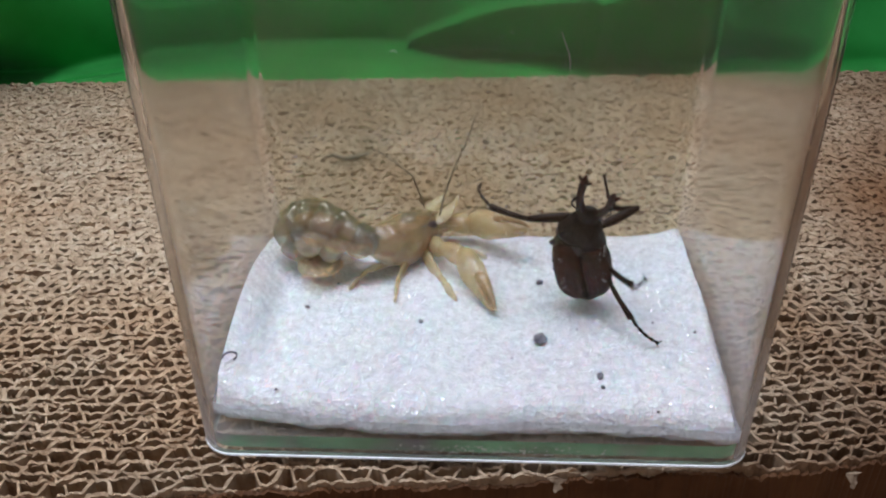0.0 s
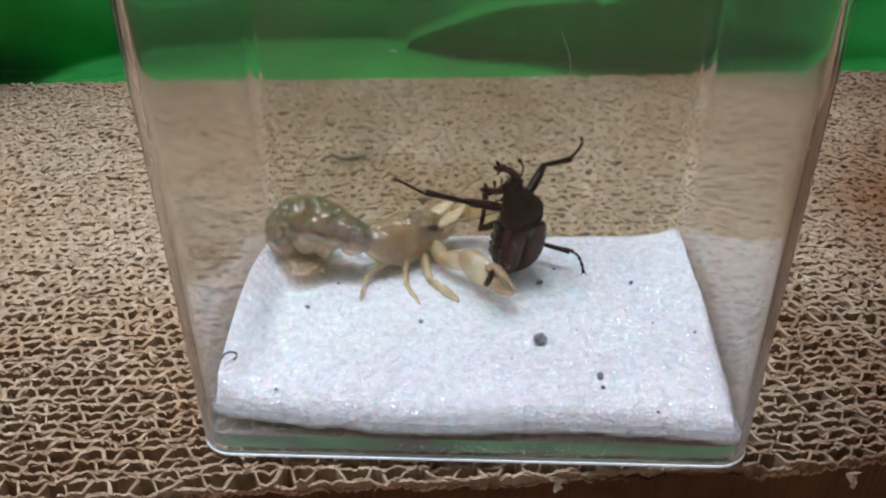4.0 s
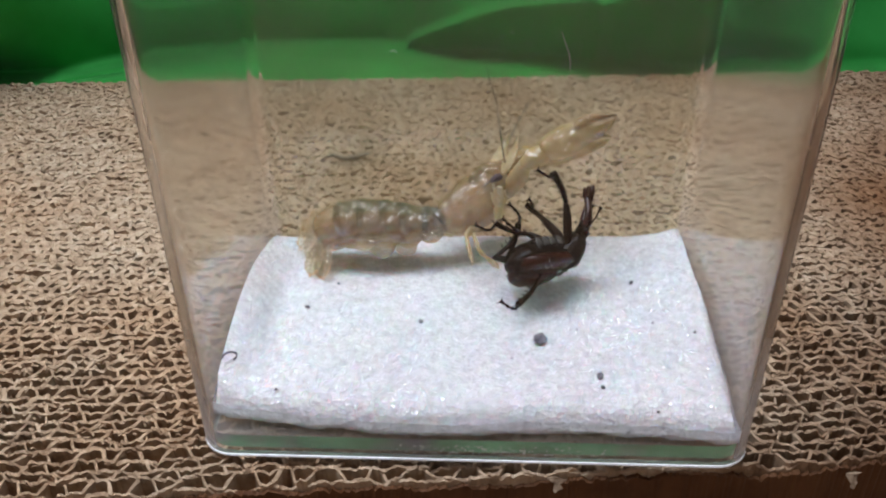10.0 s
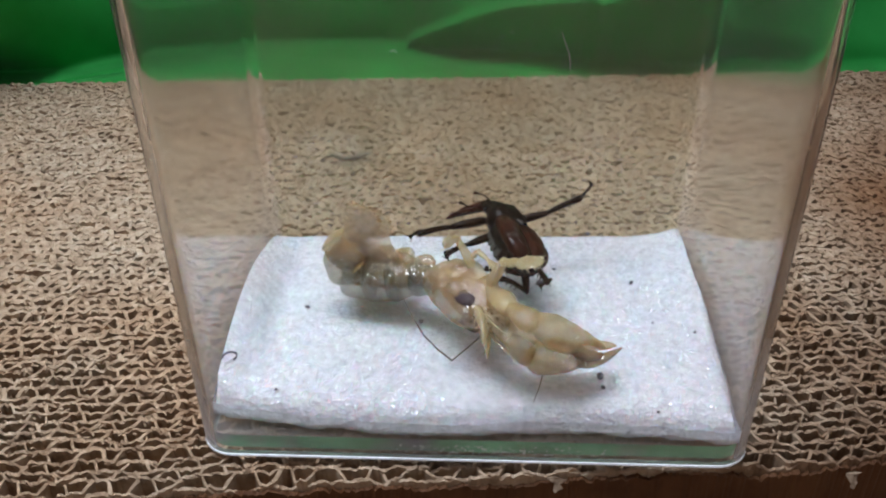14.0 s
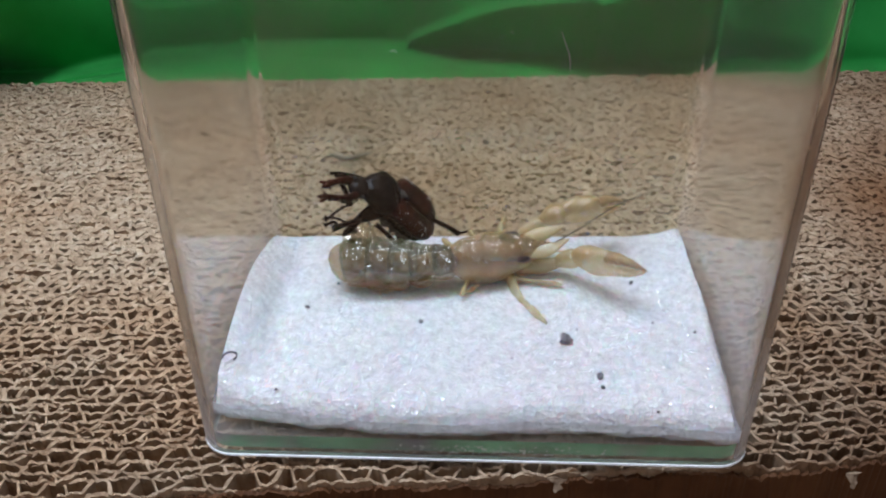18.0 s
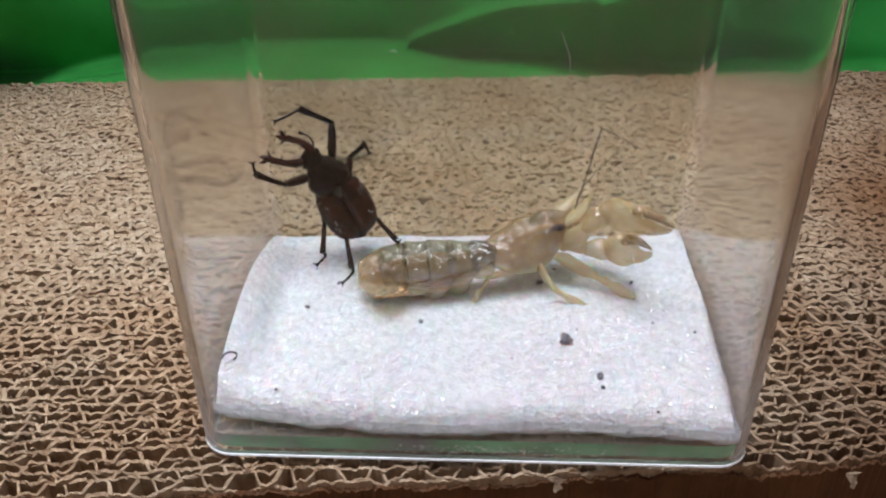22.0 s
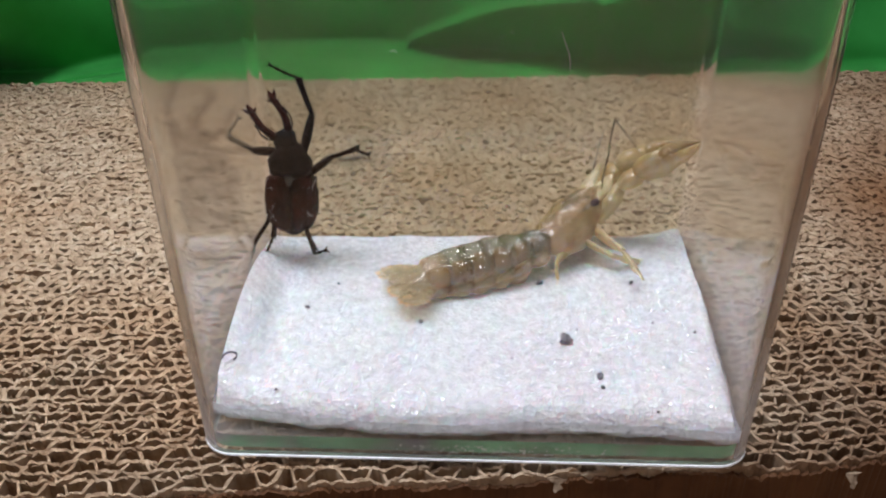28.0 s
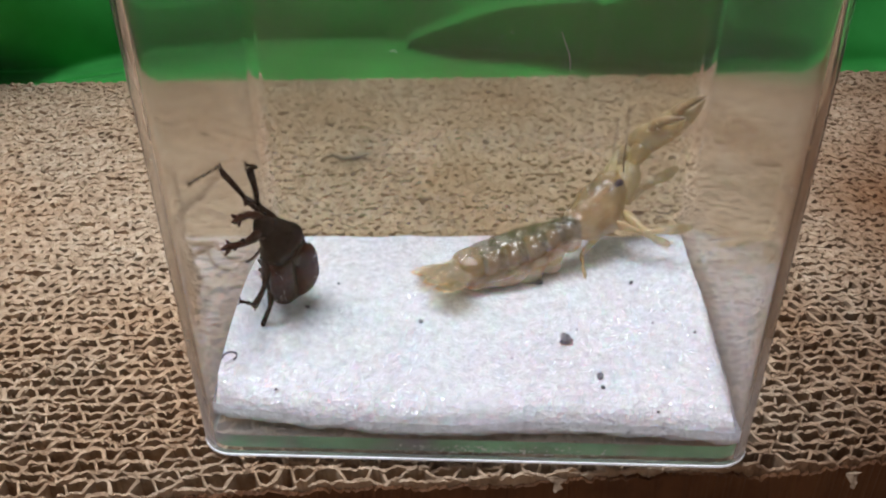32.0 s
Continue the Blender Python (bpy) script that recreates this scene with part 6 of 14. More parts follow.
    walk(beetle["femur_r1"], [at(0,4,-2.6,-1.6,-39.4,46.5,-69.3), at(0.17,4,-2.6,-1.6,-15.5,46.4,-28.5), at(0.33,4,-2.6,-1.6,1.8,36.1,6.2), at(0.5,4,-2.6,-1.6,8.5,20.8,32.8), at(0.67,4,-2.6,-1.6,-0.2,41.3,-9.9), at(0.83,4,-2.6,-1.6,-29.5,48.6,-68.9), at(1,4,-2.6,-1.6,-52.8,35.1,-122.7), at(1.25,4,-2.6,-1.6,-44.2,44.1,-110), at(1.5,4,-2.6,-1.6,-31.2,51.2,-93.1), at(1.75,4,-2.6,-1.6,-26.3,54.1,-76.1), at(2,4,-2.6,-1.6,-19.9,56,-57.7), at(2.25,4,-2.6,-1.6,-12,60,-30.9), at(2.5,4,-2.6,-1.6,-0.5,61.5,-0.9), at(2.67,4,-2.6,-1.6,-15,59,-25.5), at(2.83,4,-2.6,-1.6,-25.3,53.9,-46), at(3,4,-2.6,-1.6,-31.3,47.3,-62.6), at(3.13,4,-2.6,-1.6,-31.3,37.6,-71.2), at(3.27,4,-2.6,-1.6,-29.7,28,-78.9), at(3.4,4,-2.6,-1.6,-26.8,18.7,-86.3), at(4.1,4,-2.6,-1.6,-15.9,27.7,-70.2), at(4.8,4,-2.6,-1.6,-1.7,33.3,-51.1), at(5.5,4,-2.6,-1.6,14.5,34.3,-30.2), at(5.67,4,-2.6,-1.6,-5.9,39.3,-9.5), at(5.83,4,-2.6,-1.6,-25.1,49.6,10.1), at(6,4,-2.6,-1.6,-42.6,63.9,28.4), at(6.33,4,-2.6,-1.6,-31.2,53,5.1), at(6.67,4,-2.6,-1.6,-16.4,45.3,-16.7), at(7,4,-2.6,-1.6,-0.1,41.7,-38.5), at(7.33,4,-2.6,-1.6,9,47.7,-69.9), at(7.67,4,-2.6,-1.6,12.3,56.3,-105.1), at(8,4,-2.6,-1.6,4.5,64.2,-149.7), at(8.25,4,-2.6,-1.6,-38.7,46.7,141.5), at(8.5,4,-2.6,-1.6,-41.5,17.7,107.7), at(8.75,4,-2.6,-1.6,-27.9,-8.3,76.5), at(9,4,-2.6,-1.6,-1,-21.7,37.1), at(9.33,4,-2.6,-1.6,15.1,-3.7,-4.4), at(9.67,4,-2.6,-1.6,15.9,20.1,-42.2), at(10,4,-2.6,-1.6,-1.8,38.4,-88.9), at(10.5,4,-2.6,-1.6,-3.9,45.2,-54), at(11,4,-2.6,-1.6,0.4,51.6,-14.4), at(11.17,4,-2.6,-1.6,3.3,52.4,12.6), at(11.33,4,-2.6,-1.6,6.5,52.2,39.7), at(11.5,4,-2.6,-1.6,9.2,51.2,66.5), at(11.67,4,-2.6,-1.6,35.9,16.6,111.8), at(11.83,4,-2.6,-1.6,33.2,-23.9,141.6), at(12,4,-2.6,-1.6,-4,-53.4,-164.4), at(12.33,4,-2.6,-1.6,-32.4,-23.1,-115.5), at(12.67,4,-2.6,-1.6,-30.9,14,-85.2), at(13,4,-2.6,-1.6,-4.3,43.3,-41.4), at(13.33,4,-2.6,-1.6,-9.6,10.6,-61.7), at(13.67,4,-2.6,-1.6,-3.4,-21.8,-80), at(14,4,-2.6,-1.6,20.3,-48.9,-112), at(14.17,4,-2.6,-1.6,0.8,-22.4,-79.4), at(14.33,4,-2.6,-1.6,-1.5,8.2,-58.2), at(14.5,4,-2.6,-1.6,9.1,37.3,-33), at(16.5,4,-2.6,-1.6,-20.5,47,-53.8), at(17,4,-2.6,-1.6,-15.3,46.2,-49.6), at(17.2,4,-2.6,-1.6,-16.9,50.4,-56.1), at(17.4,4,-2.6,-1.6,-19.4,54.3,-63.4), at(17.6,4,-2.6,-1.6,-23.1,58.1,-71.8), at(17.73,4,-2.6,-1.6,-21.7,54.5,-65.4), at(17.87,4,-2.6,-1.6,-21.1,50.8,-59.6), at(18,4,-2.6,-1.6,-21.1,47.1,-54.3), at(18.33,4,-2.6,-1.6,-20,38.4,-55.6), at(18.67,4,-2.6,-1.6,-18.8,29.7,-56.9), at(19,4,-2.6,-1.6,-17.5,21,-58.3), at(20,4,-2.6,-1.6,2.4,0.3,-26.7), at(20.5,4,-2.6,-1.6,-9.4,8.2,-46.9), at(21,4,-2.6,-1.6,-23.4,11.3,-68.6), at(21.5,4,-2.6,-1.6,-24.5,25.8,-59.7), at(22,4,-2.6,-1.6,-22.9,40.2,-49.6), at(23,4,-2.6,-1.6,-7.9,29.6,-18.5), at(24,4,-2.6,-1.6,-6.1,17.3,-26.6), at(25,4,-2.6,-1.6,-14.5,-12.8,-24.9), at(25.5,4,-2.6,-1.6,-16.8,13.9,-37.2), at(26.5,4,-2.6,-1.6,-13.5,25,-27.4), at(27.5,4,-2.6,-1.6,-7.5,35.4,-15.6), at(28,4,-2.6,-1.6,-6.8,32.7,-12.9), at(28.17,4,-2.6,-1.6,-22.9,38.9,-45.4), at(28.33,4,-2.6,-1.6,-41,36.9,-79.6), at(28.5,4,-2.6,-1.6,-54,27.6,-109.7), at(28.75,4,-2.6,-1.6,-39.2,41,-74.6), at(29,4,-2.6,-1.6,-14.9,43.6,-31.4), at(30,4,-2.6,-1.6,-31.8,44,-70), at(31,4,-2.6,-1.6,-26.7,22.4,-70.4), at(31.5,4,-2.6,-1.6,-17.4,35.7,-37.7), at(32,4,-2.6,-1.6,1,41.6,2)])
    walk(beetle["tibia_r1"], [at(0,6,-7.88,-7.55,27.4,18.3,150.7), at(0.17,8.97,-5.3,-7.54,9.1,18,98.4), at(0.33,10.58,-1.88,-6.44,-1.9,4.3,49.7), at(0.5,10.45,1.55,-4.52,0.9,-12.8,3), at(0.67,10.07,-3.66,-7.01,-1.4,13.1,-30.6), at(0.83,5.95,-7.66,-7.75,-20.3,32.4,-71.8), at(1,0.37,-8.25,-6.31,-51.3,33.2,-122.5), at(1.25,1.99,-8.13,-7.31,-29.3,32.8,-80.2), at(1.5,3.72,-7.73,-7.99,-13.8,20.6,-42.9), at(1.75,5.15,-7.27,-8.24,-10,1.3,-34.6), at(2,6.45,-6.48,-8.39,-8.9,-18.3,-27.2), at(2.25,7.52,-4.71,-8.7,-5.2,6.5,-4.7), at(2.5,7.91,-2.66,-8.81,9.2,27.6,22.6), at(2.67,7.81,-4.42,-8.63,15.3,28.6,65.8), at(2.83,7.35,-6.08,-8.23,20.4,25.6,108.5), at(3,6.56,-7.53,-7.63,22,20.4,149.5), at(3.13,6.1,-8.75,-6.6,9.5,5.2,-166.8), at(3.27,5.4,-9.7,-5.45,-9.9,2.9,-121.6), at(3.4,4.5,-10.35,-4.23,-25.4,15,-77.5), at(4.1,6.46,-9.43,-5.41,-17,15.6,-125.6), at(4.8,8.31,-7.93,-6.1,-11.8,22.2,-174.3), at(5.5,9.86,-6.01,-6.22,-13.8,30.1,134.5), at(5.67,10.26,-3.64,-6.79,-10.1,24.6,87.2), at(5.83,9.23,-1.67,-7.85,-3.3,23.2,40.9), at(6,7.18,-0.88,-8.96,2.6,26.8,-5.6), at(6.33,8.91,-2.16,-8.15,1.4,26.4,43.3), at(6.67,9.52,-4.26,-7.43,0.3,27,92.2), at(7,8.79,-6.42,-7.05,0,28.1,141.5), at(7.33,5.89,-7.78,-7.67,-0.1,30.5,-170), at(7.67,2.82,-6.99,-8.42,2,32.2,-120.4), at(8,0.93,-4.4,-8.99,4.9,31.9,-70.3), at(8.25,-0.4,0.9,-7.57,8,23.9,-49.8), at(8.5,1.63,4.85,-4.09,7.9,15.4,-30.7), at(8.75,5.89,5.29,-0.42,5,7.5,-12.2), at(9,10.08,1.99,1.44,-0.2,0.8,6.5), at(9.33,12.16,-3.23,-1.07,3.9,7.8,-26), at(9.67,9.7,-7.77,-4.42,3.5,15.9,-58.9), at(10,4.12,-9.02,-6.7,-1.5,22.4,-93.3), at(10.5,7.4,-7.27,-7.42,-5.7,34.9,-59.1), at(11,8.94,-3.87,-8.02,0.4,47.2,-18.7), at(11.17,8.89,-1.51,-8.09,-8.5,55.5,18.2), at(11.33,7.86,0.61,-8.08,-5.7,65.4,64.5), at(11.5,6.05,2.11,-7.99,18.1,69.9,130.4), at(11.67,1.08,4.69,-3.95,39.4,26.1,172.3), at(11.83,-1.87,2.06,1.72,28.3,-18.2,-163.8), at(12,-0.71,-3.92,4.98,-13.9,-48.4,-114.2), at(12.33,0.75,-9.41,1.62,10.8,-27.4,-157.6), at(12.67,4.66,-10.53,-3.58,14.5,0.8,173.7), at(13,8.47,-6.55,-7.22,3.5,27.1,143.1), at(13.33,7.83,-9.69,-3.11,27.8,10.2,-170.7), at(13.67,5.32,-10.1,1.44,33.8,-17.6,-132.8), at(14,1.98,-7.6,4.58,17.4,-42.4,-86.1), at(14.17,5.4,-10.05,1.52,31.6,-13.9,-132.2), at(14.33,8.28,-9.5,-2.77,21.8,15.6,-171.5), at(14.5,9.47,-6.15,-6.57,-8.3,29.6,137.4), at(16.5,7.31,-7.11,-7.6,15,23.2,147.5), at(17,7.67,-6.92,-7.52,11.5,24.5,146.3), at(17.2,6.92,-6.94,-7.91,15.3,33,100.2), at(17.4,6.14,-6.87,-8.26,10.1,41.2,49), at(17.6,5.35,-6.72,-8.56,-2.1,42.7,-7.2), at(17.73,5.98,-6.93,-8.27,12.1,42,50), at(17.87,6.62,-7.07,-7.95,19,33,101.8), at(18,7.26,-7.14,-7.6,15.5,23,147.7), at(18.33,7.63,-7.9,-6.69,4.3,28.7,89.2), at(18.67,7.89,-8.57,-5.66,-7,23.1,30.6), at(19,8.03,-9.11,-4.53,-8,11.5,-23.3), at(20,11.32,-6.29,-1.64,-1.9,6.9,20.2), at(20.5,9.55,-8.53,-2.77,-5.9,16.9,-7.1), at(21,6.93,-10.09,-3.21,-14.7,23.9,-36.6), at(21.5,7.72,-8.98,-5.16,3.1,16.9,-2.6), at(22,8.05,-7.37,-6.9,13.8,2.2,27), at(23,10.76,-4.87,-5.65,5.8,25.6,13.6), at(24,11,-6.1,-4.04,-0.9,14.5,-3.9), at(25,11.25,-5.96,0.22,6.5,16.9,13.8), at(25.5,10.34,-7.42,-3.57,-18.5,14.2,-41.8), at(26.5,10.6,-6.01,-5.07,-8,6.8,-20.7), at(27.5,10.44,-4.39,-6.34,-0.8,-3.8,-1.3), at(28,10.73,-4.14,-6.03,10.4,12,18.8), at(28.17,8.48,-7.14,-6.75,-2.2,25.6,-5.9), at(28.33,5.18,-9.05,-6.53,-21.4,32.3,-35.9), at(28.5,1.54,-9.44,-5.4,-42.2,29.3,-67.2), at(28.75,5.65,-8.57,-6.98,-29.7,41.7,-46.5), at(29,9.07,-5.69,-7.25,-9.1,48.9,-18.4), at(30,6.02,-8.14,-7.3,-30.2,55.4,-57.7), at(31,6.54,-9.74,-4.73,-20.2,33.7,-46.1), at(31.5,9.27,-6.68,-6.38,-13.8,37.4,-29.6), at(32,10.13,-2.38,-7.05,-6.1,39.5,-12)])
    walk(beetle["tarsus_r1"], [at(0,-0.63,-4.17,-10.06,25.3,28.7,44), at(0.17,7.85,2.22,-10.01,0.4,12.2,11.6), at(0.33,15.74,4.21,-7.05,-12.5,-13.1,-11.8), at(0.5,18.24,1.95,-2.75,-15,-41.5,-34.2), at(0.67,16.77,-7.63,-8.83,-20.2,2.9,-37.1), at(0.83,8.06,-14.07,-12.04,-30.8,46.6,-46.8), at(1,-3.23,-13.89,-10.69,-118.5,76.1,-133.7), at(1.25,3.14,-14.76,-11.64,-22.1,48.5,-39.3), at(1.5,9.2,-12.83,-10.8,-10.4,4.8,-30.5), at(1.75,11.73,-11.81,-8.43,-4.2,-26.5,-18.8), at(2,13.21,-9.96,-5.88,-5.4,-58.4,-5), at(2.25,15.44,-5.35,-9.61,2.2,-34.5,15.4), at(2.5,14.45,0.06,-12.52,16.6,-13.8,35.4), at(2.67,10.69,1.99,-12.46,17.2,0.7,37.1), at(2.83,5.06,0.76,-11.69,18.3,15.1,39), at(3,0.1,-3.73,-10.42,20.1,29.5,41.4), at(3.13,-1.66,-10.57,-7.33,7.2,43.7,-10.5), at(3.27,1.21,-16.51,-5.86,-17,42.9,-71.4), at(3.4,6.17,-17.89,-6.31,-28.2,27.9,-122.2), at(4.1,1.98,-15.69,-7.57,-21.5,31.6,-72), at(4.8,0.94,-8.67,-9.12,-13.9,29.6,-21.3), at(5.5,5.01,-1.07,-10.23,-10.9,23.2,26.9), at(5.67,10.62,3.62,-10.12,-8.6,9.4,11.9), at(5.83,14.78,3.15,-11,-2.8,-3.4,-3.4), at(6,14.28,-1.59,-12.57,6.4,-14,-20.4), at(6.33,14.13,2.75,-11.71,0.1,-1.1,-2.8), at(6.67,9.25,2.86,-11.06,-2.2,13.2,13.7), at(7,3.27,-2.02,-10.82,0,27.4,31.2), at(7.33,-0.89,-8.98,-11.74,-4.7,15.9,3.1), at(7.67,-0.6,-12.83,-12.69,-3.3,3.7,-23.1), at(8,3.22,-10.79,-13.21,3.3,-6.6,-49.7), at(8.25,4.33,-4.68,-10.81,1.6,1.5,-44.7), at(8.5,8.26,0.91,-6.22,0.7,9.6,-39.9), at(8.75,13.64,3.61,-1.46,0.4,17.9,-35), at(9,18.02,2.91,1.33,0.9,26.1,-29.9), at(9.33,19.28,-6.7,-2.15,3.5,23.1,7.2), at(9.67,13.68,-14.36,-6.61,3.6,19.3,43.2), at(10,3.69,-16.4,-9.75,1.4,16.1,78.5), at(10.5,10.77,-12.89,-12,11.1,39.1,47.7), at(11,14.09,-5.61,-13.89,-0.1,62.7,3.5), at(11.17,13.19,-0.1,-14.69,-15.1,57.4,-62.6), at(11.33,9.3,3.61,-15.36,-13.9,48.3,-114.8), at(11.5,4.26,4.21,-15.5,-3.4,42.8,-160.5), at(11.67,-6.04,5.66,-7.47,4.5,15.7,-137.2), at(11.83,-9.17,-0.06,4.21,1.2,-12,-117.9), at(12,-2.89,-8.76,10.97,-13.6,-36.5,-92.3), at(12.33,-5.82,-12.11,5.3,-26.2,-12.7,-49.8), at(12.67,-3.29,-9.65,-3.69,-20,12.9,-12.7), at(13,2.78,-2.28,-10.87,3,28.2,32.6), at(13.33,0.06,-10.97,-4.53,-1.8,13.5,4.9), at(13.67,0.14,-15.7,3.86,0.7,-1.7,-20.7), at(14,2.39,-13.49,9.97,9.8,-14.2,-47.9), at(14.17,0.18,-15.8,3.45,-1,-5.7,-20.6), at(14.33,0.66,-10.63,-4.91,-6.7,6.7,4.7), at(14.5,4.36,-1.44,-10.53,-6.6,20.3,30.1), at(16.5,1.1,-3.16,-10.74,13.4,29.8,37.9), at(17,1.61,-2.89,-10.84,10.1,29.5,36.2), at(17.2,5.74,-0.34,-12.28,7.4,29.2,26.9), at(17.4,10.09,-2.34,-13.54,4.7,28.5,17.8), at(17.6,11.18,-7.46,-13.99,2.3,27.5,8.7), at(17.73,9.81,-2.38,-13.63,5.9,28.8,18.4), at(17.87,5.25,-0.51,-12.32,9.7,29.6,28.2), at(18,1.04,-3.2,-10.73,13.7,29.8,38.1), at(18.33,7.74,-0.89,-10.54,9.6,18.5,30.1), at(18.67,14.23,-4.82,-8.8,7.3,6.8,23.2), at(19,15.23,-12.21,-6.12,6.4,-5.1,16.9), at(20,18.78,-3.54,-2.6,-4.9,9.2,63.8), at(20.5,17.14,-9.47,-5.1,2.1,17.8,37.5), at(21,12.8,-14.45,-6.45,4.4,28.6,10.4), at(21.5,15.37,-9.32,-7.49,24.2,4.8,39.7), at(22,15.18,-3.74,-7.2,31.3,-24.7,61.9), at(23,17.78,-3.17,-9.1,14,18.9,33.9), at(24,18.73,-6.62,-6.04,3.8,10.1,16), at(25,18.69,-4.14,-2.11,18.6,31.8,41.9), at(25.5,16.12,-12.58,-5.54,0.9,7.9,1.9), at(26.5,18.03,-8.82,-6.01,13.1,-17.6,11), at(27.5,18.42,-4.58,-5.82,23.7,-44.4,15.6), at(28,18.13,-1.61,-7.7,30,-16.5,51.7), at(28.17,15.65,-7.88,-10.21,19.4,7.9,26), at(28.33,10.66,-13.01,-10.8,-2.5,24.1,-6.6), at(28.5,4.24,-15.87,-9.31,-31.7,24.8,-45.4), at(28.75,9.75,-12.9,-12.3,-19.6,42.7,-22.8), at(29,14.07,-7.35,-13.28,6.6,53.6,12.8), at(30,8.45,-11.98,-13.88,20.5,63.9,34.7), at(31,11.15,-14.54,-9.17,3.4,37.8,7.2), at(31.5,14.79,-9.81,-11.25,21.3,31.9,47), at(32,16.17,-3.67,-12.13,30.4,18.5,80.5)])
    walk(beetle["femur_l2"], [at(0,-3.21,2.18,-0.52,18.9,18.1,161.6), at(0.5,-0.97,3,-2.31,20.1,46,134.3), at(1,-1.39,2.99,-2.1,43.8,30,145.4), at(1.5,-0.98,3,-2.31,25.2,43.7,137.1), at(2,-1.53,2.9,-2.13,18,43.3,141.3), at(2.5,-1.24,2.99,-2.19,27.1,40.1,143.3), at(3,-0.19,2.71,-2.81,47.6,45.6,127.1), at(3.4,-0.28,2.89,-2.62,36.7,45.1,133.6), at(4.1,0.79,2.67,-2.19,10.7,38.9,105.9), at(4.8,1.86,2.44,-1.76,-7.2,25.4,86.2), at(5.5,2.93,2.22,-1.33,-18.4,8.2,72.8), at(5.67,1.24,1.76,-1.94,-23.5,24.4,104.2), at(5.83,-0.45,1.29,-2.55,-17.7,40.7,140.2), at(6,-2.14,0.83,-3.16,2.9,49.6,-172.2), at(6.5,-1.72,1.77,-2.83,18.6,67.2,165.8), at(7,-1.3,2.71,-2.5,0.8,86.2,112.7), at(7.5,-1.06,2.9,-2.38,23.8,63.1,-179.4), at(8,-0.81,3.09,-2.25,2.7,43.1,-151.5), at(9,-3.15,-0.05,-2.31,0,42,179.9), at(10,2.64,1.34,-2.56,-1.1,65.9,-161.6), at(10.33,2.5,1.58,-2.53,-6.7,63.2,151), at(10.67,2.36,1.82,-2.5,-6.3,59.6,109), at(11,2.22,2.06,-2.47,-1.6,57,70.7), at(11.5,2.44,2.37,-1.93,6.7,52.4,42.8), at(12,1.33,2.92,-2.23,16.3,53.4,73.4), at(12.5,-0.37,3.21,-2.2,-7.8,52,100.6), at(12.67,0.78,2.27,-2.26,-3.8,52,72.2), at(12.83,1.92,1.32,-2.33,-0.3,53.2,43.5), at(13,3.07,0.38,-2.39,1.9,55.3,13.7), at(13.5,1.33,1.91,-2.1,1.5,36.7,61.9), at(14,-0.41,3.44,-1.82,-13.8,23.5,102.6), at(14.12,-0.43,3.39,-1.9,-14.3,30.7,101.2), at(14.25,-0.45,3.33,-1.98,-15,37.8,99.5), at(14.38,-0.48,3.27,-2.07,-16.1,44.9,97.6), at(14.5,-0.5,3.22,-2.15,-17.8,52,95.1), at(15.17,0.29,2.73,-2.42,-12.3,32.8,76.3), at(15.83,1.08,2.23,-2.69,-1.4,15.9,58.3), at(16.5,1.87,1.74,-2.96,13.6,3.1,38.3), at(17,1.87,2.2,-2.63,12,4.1,46.4), at(17.6,1.04,3.05,-2.21,16.9,-35.8,54.2), at(17.8,0.46,2.96,-2.43,15.9,-11.4,38.8), at(18,-0.12,2.87,-2.65,8.5,11.9,22.9), at(18.5,-0.99,2.84,-2.3,17.5,4.6,61.1), at(19,-1.86,2.82,-1.96,20.2,-6.6,97.9), at(19.33,-1.38,2.88,-2.13,17.8,-25.6,107), at(19.67,-0.91,2.94,-2.3,10.6,-43.9,119.5), at(20,-0.43,3,-2.47,-7.4,-59.7,142.3), at(20.5,-0.61,3,-2.42,4.1,-27,142.3), at(21,-0.79,3,-2.38,14.4,5.2,148.5), at(21.33,-1,3.02,-2.24,15.1,-8.4,145.6), at(21.67,-1.22,3.05,-2.09,16.6,-22,142.2), at(22,-1.43,3.07,-1.95,19.3,-35.4,138), at(23,-0.93,3,-2.33,15.6,-33.5,142.5), at(24,-0.92,3.07,-2.23,8.3,-24.5,143.7), at(25,-2.42,2.77,-1.32,7.3,-40.9,164.9), at(25.5,-2.44,2.73,-1.36,2.3,-41.1,175.2), at(26.17,-2.26,2.81,-1.47,1.6,-41.6,176.7), at(26.83,-2.07,2.9,-1.57,0.9,-42.1,178.2), at(27.5,-1.89,2.98,-1.68,0.2,-42.6,179.7), at(28,-2.07,2.97,-1.48,0.2,-45.6,179.7), at(28.17,-1.61,2.83,-1.94,19,-45.2,151.7), at(28.33,-1.14,2.7,-2.41,34.7,-38.9,126.6), at(28.5,-0.68,2.56,-2.87,44.7,-28.7,106.5), at(29,-0.16,2.87,-2.65,27.6,-4.5,78.4), at(30,-0.62,3.05,-2.36,33.6,-29.9,58.4), at(30.5,-0.45,2.93,-2.52,33.5,-31,69), at(31,-0.28,2.82,-2.69,33.2,-32,79.7), at(32,0.13,2.6,-2.92,34.4,-33.5,92.7)])
